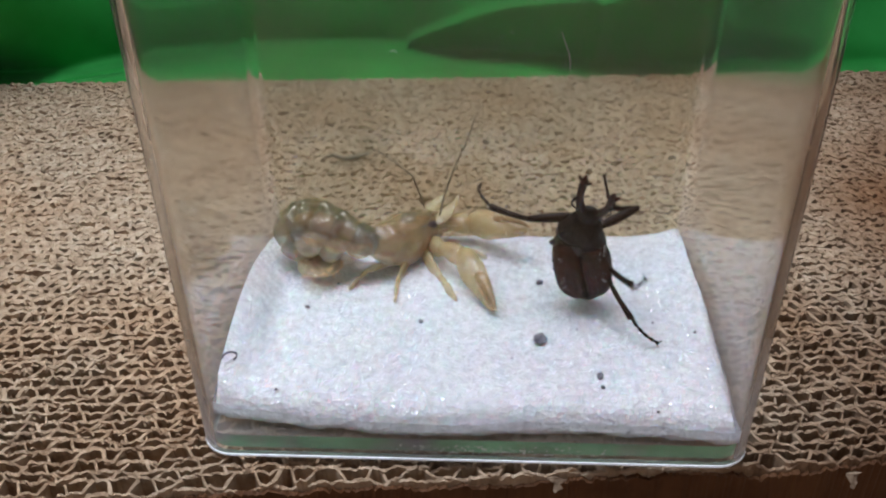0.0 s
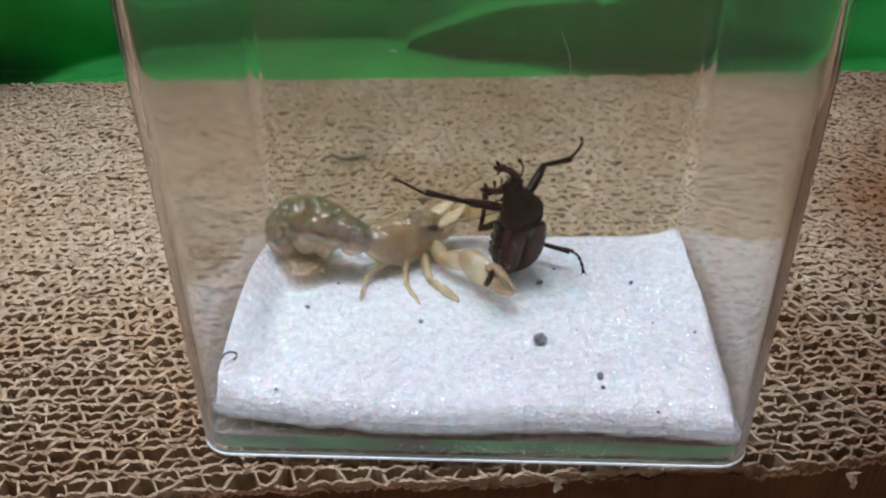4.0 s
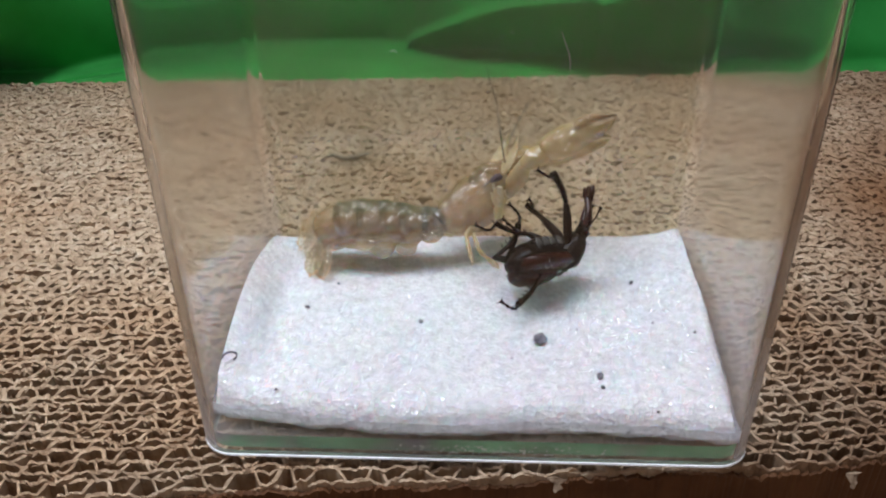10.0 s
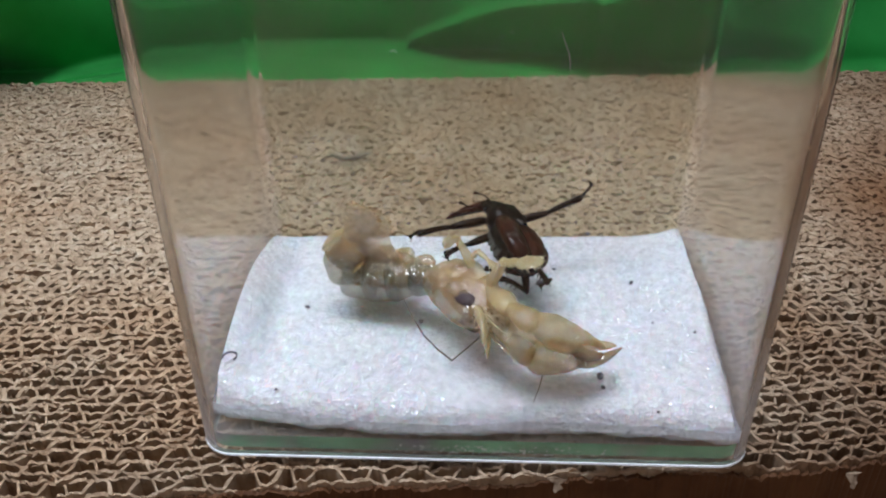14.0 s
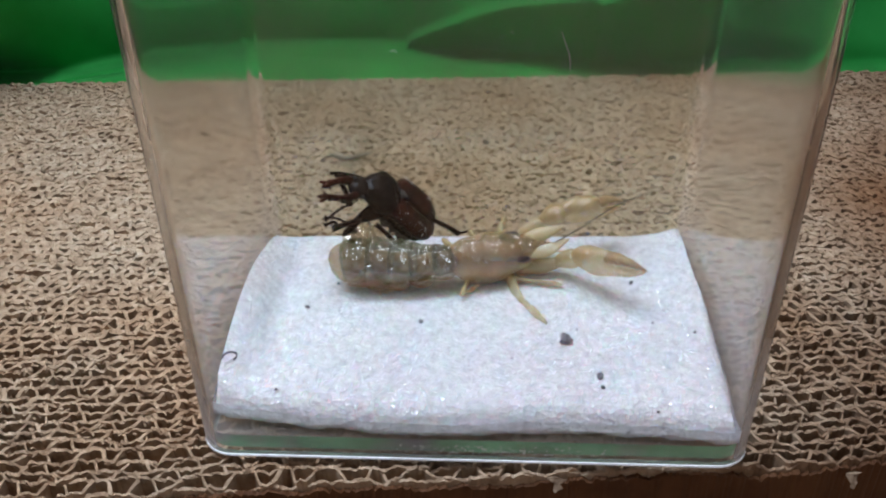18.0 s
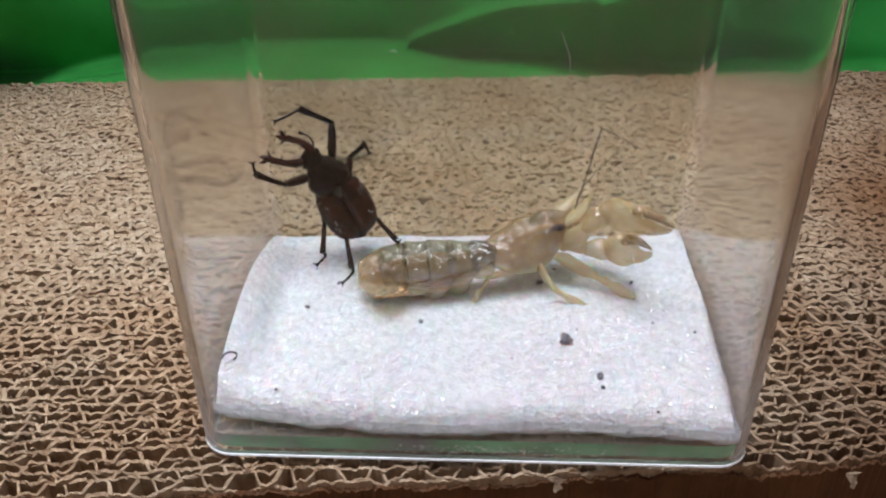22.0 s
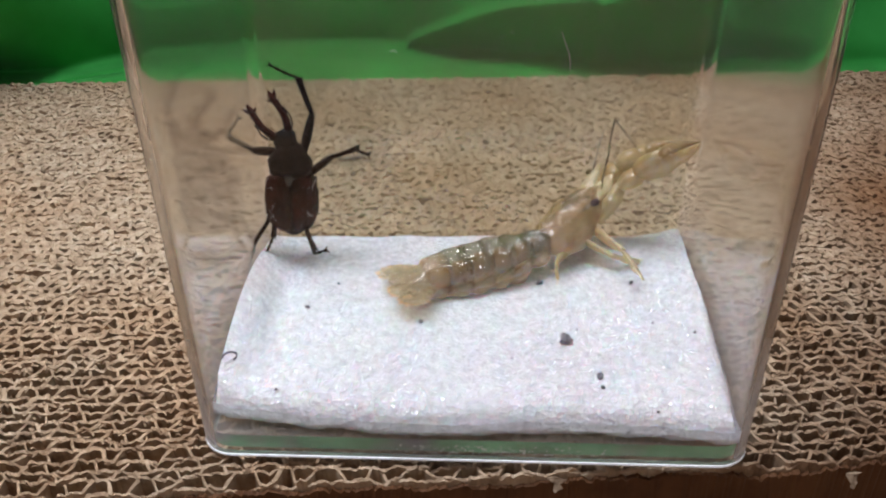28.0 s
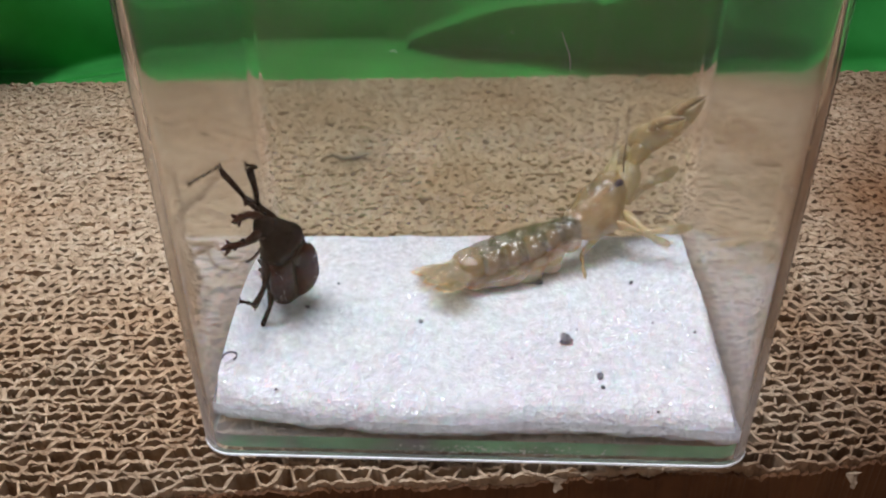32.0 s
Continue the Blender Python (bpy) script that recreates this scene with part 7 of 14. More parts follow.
    walk(beetle["tibia_l2"], [at(0,-8.98,4.1,-2.51,-40.1,61.5,-60.9), at(0.5,-4.07,6.18,-6.92,-17.1,35.9,-70.7), at(1,-5.95,6.14,-5.3,-46.6,34.5,-91.1), at(1.5,-4.38,6.15,-6.73,-22.3,35.8,-74.4), at(2,-5.17,5.81,-6.52,-16.9,39.3,-62.1), at(2.5,-5.16,5.92,-6.31,-26.1,37.5,-71.6), at(3,-2.89,6.28,-7.38,-34.4,23.7,-106.4), at(3.4,-3.39,6.16,-7.15,-28.7,28.6,-88.9), at(4.1,-0.57,7.46,-6.21,-15.3,24.5,-37), at(4.8,2.25,8.21,-4.5,-10.4,12.8,10.4), at(5.5,4.81,8.27,-2.24,-15.7,1.3,55.6), at(5.67,-0.19,7.41,-4.59,-24,17.6,89.1), at(5.83,-4.18,4.4,-6.72,-21.3,35.6,125.3), at(6,-6.26,0.26,-8.03,-2.7,47.5,172.7), at(6.5,-4.13,2.38,-8.73,5.8,63,155.1), at(7,-1.46,3.1,-8.88,0.3,79.2,125.1), at(7.5,-3.95,2.87,-8.08,4.9,55.9,146.2), at(8,-4.92,0.86,-6.62,-1.9,33,158.1), at(9,-7.91,-0.04,-6.59,-0.7,36.6,158.3), at(10,0.16,0.52,-8.4,0.6,64.2,170.2), at(10.33,-0.02,2.98,-8.24,10.9,51.9,-154.6), at(10.67,1.31,4.88,-8.02,8.9,38.5,-129.6), at(11,3.37,5.35,-7.83,1,26.8,-107.5), at(11.5,5.3,5.03,-7,-5.2,37.6,-145.7), at(12,2.42,6.57,-7.37,-11.7,34,-126.4), at(12.5,-1.09,7.09,-7.24,5.9,35.6,-69.8), at(12.67,1.98,6.02,-7.31,3,36,-103.1), at(12.83,4.71,3.96,-7.45,0.3,34.9,-136.2), at(13,6.61,1.24,-7.65,-1.3,32.9,-168.6), at(13.5,3.75,6.44,-5.93,-11.1,23.9,150.1), at(14,-1.69,9.16,-4.37,-12.2,11.4,113.2), at(14.12,-1.5,8.79,-5.17,-17.7,22.2,153.4), at(14.25,-1.29,8.32,-5.91,-14,33.8,-163), at(14.38,-1.07,7.77,-6.59,-0.7,39.3,-113.3), at(14.5,-0.86,7.15,-7.19,13.2,34.7,-63.1), at(15.17,1.56,7.95,-5.89,20.2,21.5,-30.6), at(15.83,4.31,7.47,-4.44,18.8,7,-1.7), at(16.5,6.89,5.7,-3.3,10.6,-5,27.3), at(17,6.27,6.82,-3.09,13.6,-10.4,50.5), at(17.6,4.08,7.26,1.53,15,-30.4,50.5), at(17.8,5.35,6.89,-1.17,14.5,-7.1,37.1), at(18,5.65,5.31,-3.97,8.5,15.5,23), at(18.5,2.1,8.43,-2.82,19.4,3.2,61.3), at(19,-2.73,9.12,-1.23,20.5,-13.1,97.7), at(19.33,-3.07,8.4,0.64,17.3,-28.3,108.7), at(19.67,-3.18,6.95,2.14,9.6,-42.5,123), at(20,-2.99,4.97,3.06,-5.9,-54.1,144.5), at(20.5,-5.12,6.49,0.48,14.3,-64.4,128.4), at(21,-6.23,6.33,-2.96,49.6,-69.9,97.1), at(21.33,-6.22,6.61,-1.3,42.2,-64.6,104.3), at(21.67,-5.91,6.68,0.3,37.3,-59.1,109), at(22,-5.31,6.57,1.76,33.8,-53.4,112.2), at(23,-5.16,6.25,1.21,24,-48.7,125.8), at(24,-5.62,6.52,0.42,12,-39.8,130.7), at(25,-7.09,4.04,2.87,18.5,-60.2,146.4), at(25.5,-7.25,3.14,2.84,13.8,-63,156), at(26.17,-7.03,3.09,2.78,7.4,-52.2,164.6), at(26.83,-6.82,3.05,2.72,4.3,-41,170), at(27.5,-6.6,3.01,2.65,2.9,-29.7,174), at(28,-6.55,3,3.09,3.1,-33.7,174.2), at(28.17,-5.58,4.97,2.6,20.7,-38,142.2), at(28.33,-4.11,6.69,1.62,38.5,-33.9,110.1), at(28.5,-2.27,7.94,0.2,50.4,-23.3,82.8), at(29,1.12,9.12,-2.14,26.2,4.6,70.6), at(30,2.29,7.78,0.83,32.1,-24.9,63.3), at(30.5,1.52,8.06,0.77,29.5,-20.4,60.1), at(31,0.7,8.16,0.7,26.7,-16,56.8), at(32,-0.12,7.93,0.61,36.5,-32.4,64.4)])
    walk(beetle["tarsus_l2"], [at(0,-7.35,1.17,-8.66,-44.4,29,-122.7), at(0.5,-2.2,0.82,-11.03,-16.3,36.5,-134.8), at(1,-6.07,0.37,-9.26,-35.3,20.3,-145.5), at(1.5,-2.85,0.68,-10.82,-20.6,34.6,-137.2), at(2,-2.63,1.02,-10.95,-18.6,36.9,-128.3), at(2.5,-3.41,0.65,-10.57,-26.9,34.9,-134.6), at(3,-4.69,0.14,-10.2,-14.7,18.8,-160.7), at(3.4,-3.28,0.01,-10.5,-22.6,31.5,-146.5), at(4.1,4.51,3.62,-9.11,0.9,24.8,-86.2), at(4.8,8.96,9.45,-6.05,7.4,4,-35.4), at(5.5,8.76,14.04,-2.4,-4.7,-14.2,14.8), at(5.67,-0.09,14.08,-6.7,-16.8,-5,53.1), at(5.83,-7.47,9.04,-10.79,-20.8,9.5,89.3), at(6,-10.95,0.87,-13.19,-15,23.5,127.2), at(6.5,-7.01,3.72,-14.97,-7.8,29.9,128.4), at(7,-2.21,4.17,-15.76,0.1,36.1,130.6), at(7.5,-7.21,5.06,-13.88,-2.5,21.4,125.4), at(8,-10.37,3.05,-10.43,-3.7,6.5,121.3), at(9,-13.13,2.04,-10.76,-1.4,11.8,118.8), at(10,-2.84,1.03,-14.7,1.4,33.3,120.4), at(10.33,-3.93,1.12,-13.75,-2.2,38.7,142.9), at(10.67,-2.19,0.66,-12.38,-2.9,44.8,167.1), at(11,1.5,-0.61,-10.99,0.3,50.6,-165.9), at(11.5,0.73,1.9,-11.27,3.2,25,156), at(12,-1.02,1.9,-11.29,1.1,23.6,175.4), at(12.5,0.87,1.75,-11.32,4.3,41.8,-137.1), at(12.67,0.7,0.49,-11.42,-8.9,26.2,179.3), at(12.83,0.57,-0.02,-11.46,-7.4,7.3,143.6), at(13,0.85,0.07,-11.46,4.8,-7.3,107.5), at(13.5,-1.8,9.62,-8.76,-1.3,-16,123.2), at(14,-4.39,15.47,-5.75,-9.9,-22.6,140.5), at(14.12,-7.29,11.69,-7.81,-10.5,-12,159.3), at(14.25,-6.86,6.62,-9.8,-7.7,-1.7,177.6), at(14.38,-3.21,2.79,-11.02,-1.8,7.1,-163.5), at(14.5,1.75,2.02,-11.18,6.9,13.5,-143.3), at(15.17,7.17,4.64,-8.46,12.6,11,165.9), at(15.83,11.26,7.26,-5.3,18.1,13.8,115), at(16.5,13.08,8.91,-2.7,19.4,19.7,63.4), at(17,10.66,12.14,-1.82,10.6,31.1,37.9), at(17.6,7.92,11.92,5.07,7.7,8.5,30.9), at(17.8,10.9,11.07,-0.3,9.1,-9.7,26.8), at(18,11.86,7.94,-5.84,12,-27.7,21.8), at(18.5,5.45,14.56,-3.21,7.4,3.1,58.7), at(19,-3.64,15.88,0.36,23.7,30.1,99.4), at(19.33,-5.04,14.24,3.96,-4.9,-0.3,67.8), at(19.67,-5.99,11.28,6.87,-18,-39.4,48.7), at(20,-6.33,7.35,8.74,-4.3,-79.9,12.3), at(20.5,-7,8.85,6.79,-12.4,-67.7,1.8), at(21,-6.53,8.71,3.62,-21.7,-56.1,-8.3), at(21.33,-6.96,9.51,5.02,4.7,-51.6,5.5), at(21.67,-7.08,10.08,6.31,30.5,-51.1,20.3), at(22,-6.89,10.43,7.37,56.7,-54.8,34.5), at(23,-7.86,9.99,6.47,57.4,-59.9,49.6), at(24,-9.12,10.6,4.9,28.9,-60.6,67.7), at(25,-9.98,5.96,8.95,76,-63.8,43.1), at(25.5,-10.15,4.43,9.08,75.8,-64,44.7), at(26.17,-11.17,4.23,8.31,20.8,-50.1,112.9), at(26.83,-12.02,3.97,7.31,8.5,-19.9,140.9), at(27.5,-12.64,3.64,6.13,11.5,11.7,161.4), at(28,-12.34,3.58,6.98,12,7.9,162), at(28.17,-9.94,8.35,6.91,16.5,-2.2,122.9), at(28.33,-6.11,12.15,5.52,26.4,-7.1,82.8), at(28.5,-1.46,14.32,2.97,37.2,-4.5,42.4), at(29,3.45,15.7,-2.71,16.8,35.1,37.4), at(30,5.15,13.45,3.77,29.7,9.8,89.7), at(30.5,4.79,13.75,3.21,21.3,14.3,57.7), at(31,4.38,13.8,2.64,11.7,13.7,25.1), at(32,2.43,13.26,4.37,13.8,-16.7,19.7)])
    walk(beetle["femur_r2"], [at(0,-0.79,-2.99,-2.4,-36.6,-37.9,-112.2), at(0.17,-0.82,-2.99,-2.38,-27.4,-10.5,-122.3), at(0.33,-0.86,-3,-2.36,-22.8,17.8,-128.2), at(0.5,-0.89,-3,-2.34,-20.5,46.4,-133.1), at(0.67,-1.11,-3,-2.21,-23.7,18.3,-130.4), at(0.83,-1.33,-3.01,-2.09,-28,-9.6,-126.3), at(1,-1.55,-3.01,-1.96,-35.8,-36.9,-118.7), at(1.17,-1.35,-3.01,-2.08,-29.3,-10.3,-126.6), at(1.33,-1.14,-3,-2.2,-26.3,16.7,-131.7), at(1.5,-0.94,-3,-2.32,-25.5,43.9,-136.5), at(1.67,-0.83,-3.01,-2.35,-20.2,23.3,-134.8), at(1.83,-0.71,-3.01,-2.38,-15.8,2.7,-135.1), at(2,-0.6,-3.02,-2.41,-11.2,-17.8,-137), at(2.17,-0.61,-3,-2.43,-18.3,2.5,-133.8), at(2.33,-0.62,-2.99,-2.44,-24.7,23.1,-133), at(2.5,-0.63,-2.97,-2.46,-32.5,43.6,-135.1), at(2.67,-1.29,-2.84,-2.09,-24.9,34.3,-147.4), at(2.83,-1.95,-2.71,-1.71,-15.9,26.4,-160), at(3,-2.61,-2.58,-1.34,-5.7,20.5,-173.1), at(3.13,-2.15,-2.73,-1.61,-13.6,25.7,-163.7), at(3.27,-1.7,-2.87,-1.88,-20.9,32.1,-154.7), at(3.4,-1.24,-3.02,-2.15,-27.5,39.3,-146), at(4.45,-1.79,-1.51,-2.63,-13.7,53.1,-168.2), at(5.5,-2.35,0.01,-3.12,-7.5,69.6,165.2), at(5.67,-0.69,-0.81,-2.6,24.4,65.3,-125.3), at(5.83,0.96,-1.62,-2.08,30.3,52.9,-80.2), at(6,2.62,-2.44,-1.56,22.2,41.3,-46.3), at(7,1.59,-2.55,-2.5,-0.1,57.4,-87.1), at(8,-1.3,-2.89,-2.29,6,53.3,-119.7), at(8.5,0.59,-2.5,-2.23,4.6,51.4,-83.6), at(9,2.47,-2.12,-2.16,1.8,50.4,-48.5), at(9.33,0.82,-2.01,-2.25,3.8,52.5,-88.1), at(9.67,-0.82,-1.91,-2.34,3.1,54.9,-129.8), at(10,-2.47,-1.8,-2.43,-0.3,56.4,-173.8), at(11,-1.92,-2.27,-2.53,0.6,58.2,-159.1), at(11.5,-3.44,1.38,-1.24,2.8,40.9,163.4), at(11.62,-3.5,0.98,-1.24,10.1,43.9,131.2), at(11.75,-3.57,0.59,-1.25,14.4,49.4,97.1), at(11.88,-3.64,0.19,-1.25,12.9,55.5,58.8), at(12,-3.7,-0.2,-1.25,4.1,59.5,14.2), at(12.17,-3.04,-1.01,-1.61,1.6,57.5,-35.9), at(12.33,-2.38,-1.83,-1.96,2.7,55.2,-82.9), at(12.5,-1.72,-2.64,-2.32,6.3,54,-127.8), at(12.75,-2.17,-0.23,-2.1,3.4,50.5,-177.4), at(13,-2.63,2.18,-1.89,5.4,46.9,136.8), at(13.5,-2.44,-0.04,-2.07,7.1,53,-176.7), at(14,-2.26,-2.26,-2.26,16.3,56.1,-123.9), at(14.5,-1.58,-2.67,-2.37,15.8,56,-117.4), at(15.5,-2.62,-0.79,-1.57,5.9,43.4,-162.2), at(16.5,-3.67,1.09,-0.77,9.7,29.7,162.9), at(17,-3.71,0.76,-0.97,5.2,33.3,168), at(17.6,-3.79,-0.27,-0.91,-1.4,33.6,-176.5), at(18,-2,-2.78,-1.89,-19,38,-151.2), at(19,-0.42,-2.98,-2.5,-29.6,46.6,-126.4), at(19.33,-0.43,-2.99,-2.49,-6.9,36.8,-87.5), at(19.67,-0.44,-2.99,-2.48,2.9,19.4,-59), at(20,-0.45,-3,-2.47,3.1,0,-35.3), at(21,-1.85,-2.88,-1.88,-20,21.3,-53.1), at(21.33,-1.95,-2.88,-1.77,-24.1,34.9,-60.4), at(21.67,-2.05,-2.87,-1.66,-31.6,47.8,-70.7), at(22,-2.15,-2.87,-1.55,-46,59.1,-87.7), at(22.5,-1.87,-2.91,-1.78,-22.3,23.5,-55.9), at(23,-1.59,-2.95,-2.01,-19.8,-15.7,-40.4), at(23.5,-1.64,-2.92,-2.03,-15,-13.5,-42.8), at(24,-1.68,-2.88,-2.05,-10.3,-11.1,-44.9), at(24.5,-1.57,-3,-1.94,-16.2,5.6,-52.6), at(25,-1.47,-3.13,-1.82,-24.9,21.2,-62.6), at(25.5,-1.27,-3.12,-1.99,-24.5,22.5,-60.5), at(27.5,-1.77,-3.02,-1.75,-25.3,26.9,-60), at(28,-1.91,-3.03,-1.57,-28.1,28.5,-61.1), at(28.12,-2.27,-2.78,-1.2,-28.9,22.2,-88.8), at(28.25,-2.62,-2.53,-0.82,-26.6,16.3,-115.3), at(28.38,-2.98,-2.28,-0.45,-21.9,12,-141.5), at(28.5,-3.34,-2.03,-0.07,-15.7,10.1,-167.6), at(29,-3.08,-2.14,-1.11,-14.1,27.9,-162), at(30,-3.01,-2.28,-1.02,-17.5,26.6,-158.2), at(31,-2.22,-2.76,-1.66,-21.6,32.7,-154.1), at(32,-1.82,-2.96,-1.79,-24.9,33.5,-154.2)])
    walk(beetle["tibia_r2"], [at(0,-2.7,-7.66,1.54,-47.3,-33.8,-51.1), at(0.17,-4.18,-8.31,-1.22,-46.2,1.5,-20.1), at(0.33,-4.62,-7.79,-4.32,-24.7,30.5,17.3), at(0.5,-3.91,-6.23,-6.97,17.3,35.5,72.3), at(0.67,-5.05,-7.63,-4.22,15,17.7,115.2), at(0.83,-5.07,-8.09,-1.02,1.3,5.8,156.3), at(1,-4.01,-7.5,1.88,-16.7,5.8,-161.6), at(1.17,-5.1,-8.06,-0.93,2.6,4.7,157), at(1.33,-5.22,-7.58,-4.04,18.1,16.6,116.6), at(1.5,-4.28,-6.18,-6.76,22.4,35.5,75.3), at(1.67,-4.97,-7.18,-4.89,14.6,25.4,119.7), at(1.83,-5.24,-7.53,-2.68,1.7,22.7,162.8), at(2,-5.06,-7.18,-0.45,-9.9,28.9,-153.9), at(2.17,-5.03,-7.62,-2.71,2.4,21.1,165.5), at(2.33,-4.63,-7.29,-4.95,16.9,22.5,125.1), at(2.5,-3.91,-6.24,-6.88,27.4,32.3,84.1), at(2.67,-5.75,-5.69,-5.69,21.6,20.3,118), at(2.83,-7.34,-4.67,-4.56,10.2,13.1,151.1), at(3,-8.56,-3.29,-3.59,-3.3,13.1,-175.5), at(3.13,-7.69,-4.35,-4.39,11.6,13.7,146.6), at(3.27,-6.6,-5.19,-5.28,23.4,23,109), at(3.4,-5.34,-5.79,-6.21,26.7,37.3,69.3), at(4.45,-5.55,-2.29,-7.76,10.3,31.2,28.2), at(5.5,-4.51,0.58,-9.12,2.8,18,-6.9), at(5.67,-2.24,-2.99,-8.41,-10.3,20,28.8), at(5.83,1.62,-5.43,-7.18,-20.1,28.9,64.7), at(6,5.94,-5.92,-5.78,-22.2,41.3,103.5), at(7,1.77,-5.99,-7.89,0.1,26.4,93.1), at(8,-3.19,-6.21,-7.42,-4.3,34.3,53), at(8.5,1.03,-6.47,-7.23,-3.6,36.2,90.7), at(9,5.18,-5.18,-7.09,-1.5,37.3,129.2), at(9.33,0.95,-5.91,-7.33,-4.2,33.8,86.6), at(9.67,-3.18,-4.73,-7.58,-3.4,29.7,45.9), at(10,-5.99,-2.19,-7.77,0.2,27,6.6), at(11,-5.08,-3.48,-7.97,-0.4,25.6,20.3), at(11.5,-8.08,2.76,-5.43,-3.3,49.3,-20.9), at(11.62,-6.54,4.46,-5.68,-3.4,54.6,-40.4), at(11.75,-4.09,4.73,-6.1,-7,59.4,-62.8), at(11.88,-1.76,3.3,-6.52,-14.9,63.1,-89.2), at(12,-0.55,0.6,-6.76,-26.4,64.5,-118.9), at(12.17,-0.25,-3.03,-7,2.9,59.6,-45.7), at(12.33,-1.92,-5.45,-7.22,6.6,45.4,4.5), at(12.5,-4.02,-5.61,-7.5,-4.4,33.7,44.6), at(12.75,-6.24,-0.41,-7.05,-4.2,34,-1.6), at(13,-5.82,5.18,-6.56,-4.3,34.3,-47.9), at(13.5,-6.29,-0.27,-7.19,-7.1,32.4,-5.5), at(14,-4.25,-5.22,-7.57,-10.7,32.5,36.6), at(14.5,-3.23,-5.85,-7.68,-10.3,31.4,44), at(15.5,-7.05,-2.21,-5.97,-6.1,44.9,9.5), at(16.5,-8.99,2.72,-3.94,-15.7,57.5,-35.3), at(17,-8.94,1.87,-4.49,-7.7,55.2,-21.3), at(17.6,-9.11,-0.6,-4.45,2.1,55.8,6), at(18,-6.43,-5.2,-5.82,20.6,43.2,55.1), at(19,-3.03,-6.52,-7.15,23.7,32.2,89.1), at(19.33,-0.2,-8.1,-6.33,1.4,22.5,37.8), at(19.67,2.67,-8.17,-4.61,-5.3,1.5,-4.6), at(20,4.77,-6.7,-2.47,4.1,-18.5,-47), at(21,1.73,-7.65,-4.21,-19.2,9.1,-49.9), at(21.33,0.64,-7.44,-5.43,-24.4,-7.2,-50.3), at(21.67,-0.63,-6.93,-6.4,-29.9,-23.5,-49.1), at(22,-2.02,-6.15,-7.04,-36.9,-39.5,-45.7), at(22.5,1.42,-7.77,-4.34,-27.6,-25.6,-43.1), at(23,3.1,-6.95,-0.28,-18.4,-12.3,-38.5), at(23.5,2.94,-7.14,-0.54,-12.2,2.9,-69), at(24,2.77,-7.31,-0.81,-14.5,19.1,-99.4), at(24.5,2.3,-8.06,-2.56,-19.2,14.8,-81.5), at(25,1.27,-8.43,-4.14,-24.9,12.1,-63.5), at(25.5,1.64,-8.27,-4.44,-24.5,10.4,-61.2), at(27.5,1.08,-7.96,-4.65,-26.7,-10.6,-57.1), at(28,0.81,-7.95,-4.63,-29.2,-9.6,-56.1), at(28.12,-2.14,-8.7,-3.62,-31.2,14.7,-44), at(28.25,-5.25,-8.08,-2.62,-27.3,38.9,-30), at(28.38,-7.88,-6.18,-1.77,-9.5,60.6,-3.8), at(28.5,-9.49,-3.39,-1.2,46.8,68.5,60), at(29,-8.46,-3.88,-4.1,22.3,55.5,43.4), at(30,-8.32,-4.41,-3.88,28.5,55.6,54), at(31,-7.06,-5.11,-5.12,26.8,46.6,58.2), at(32,-6.62,-5.29,-5.32,28.7,43,60.7)])
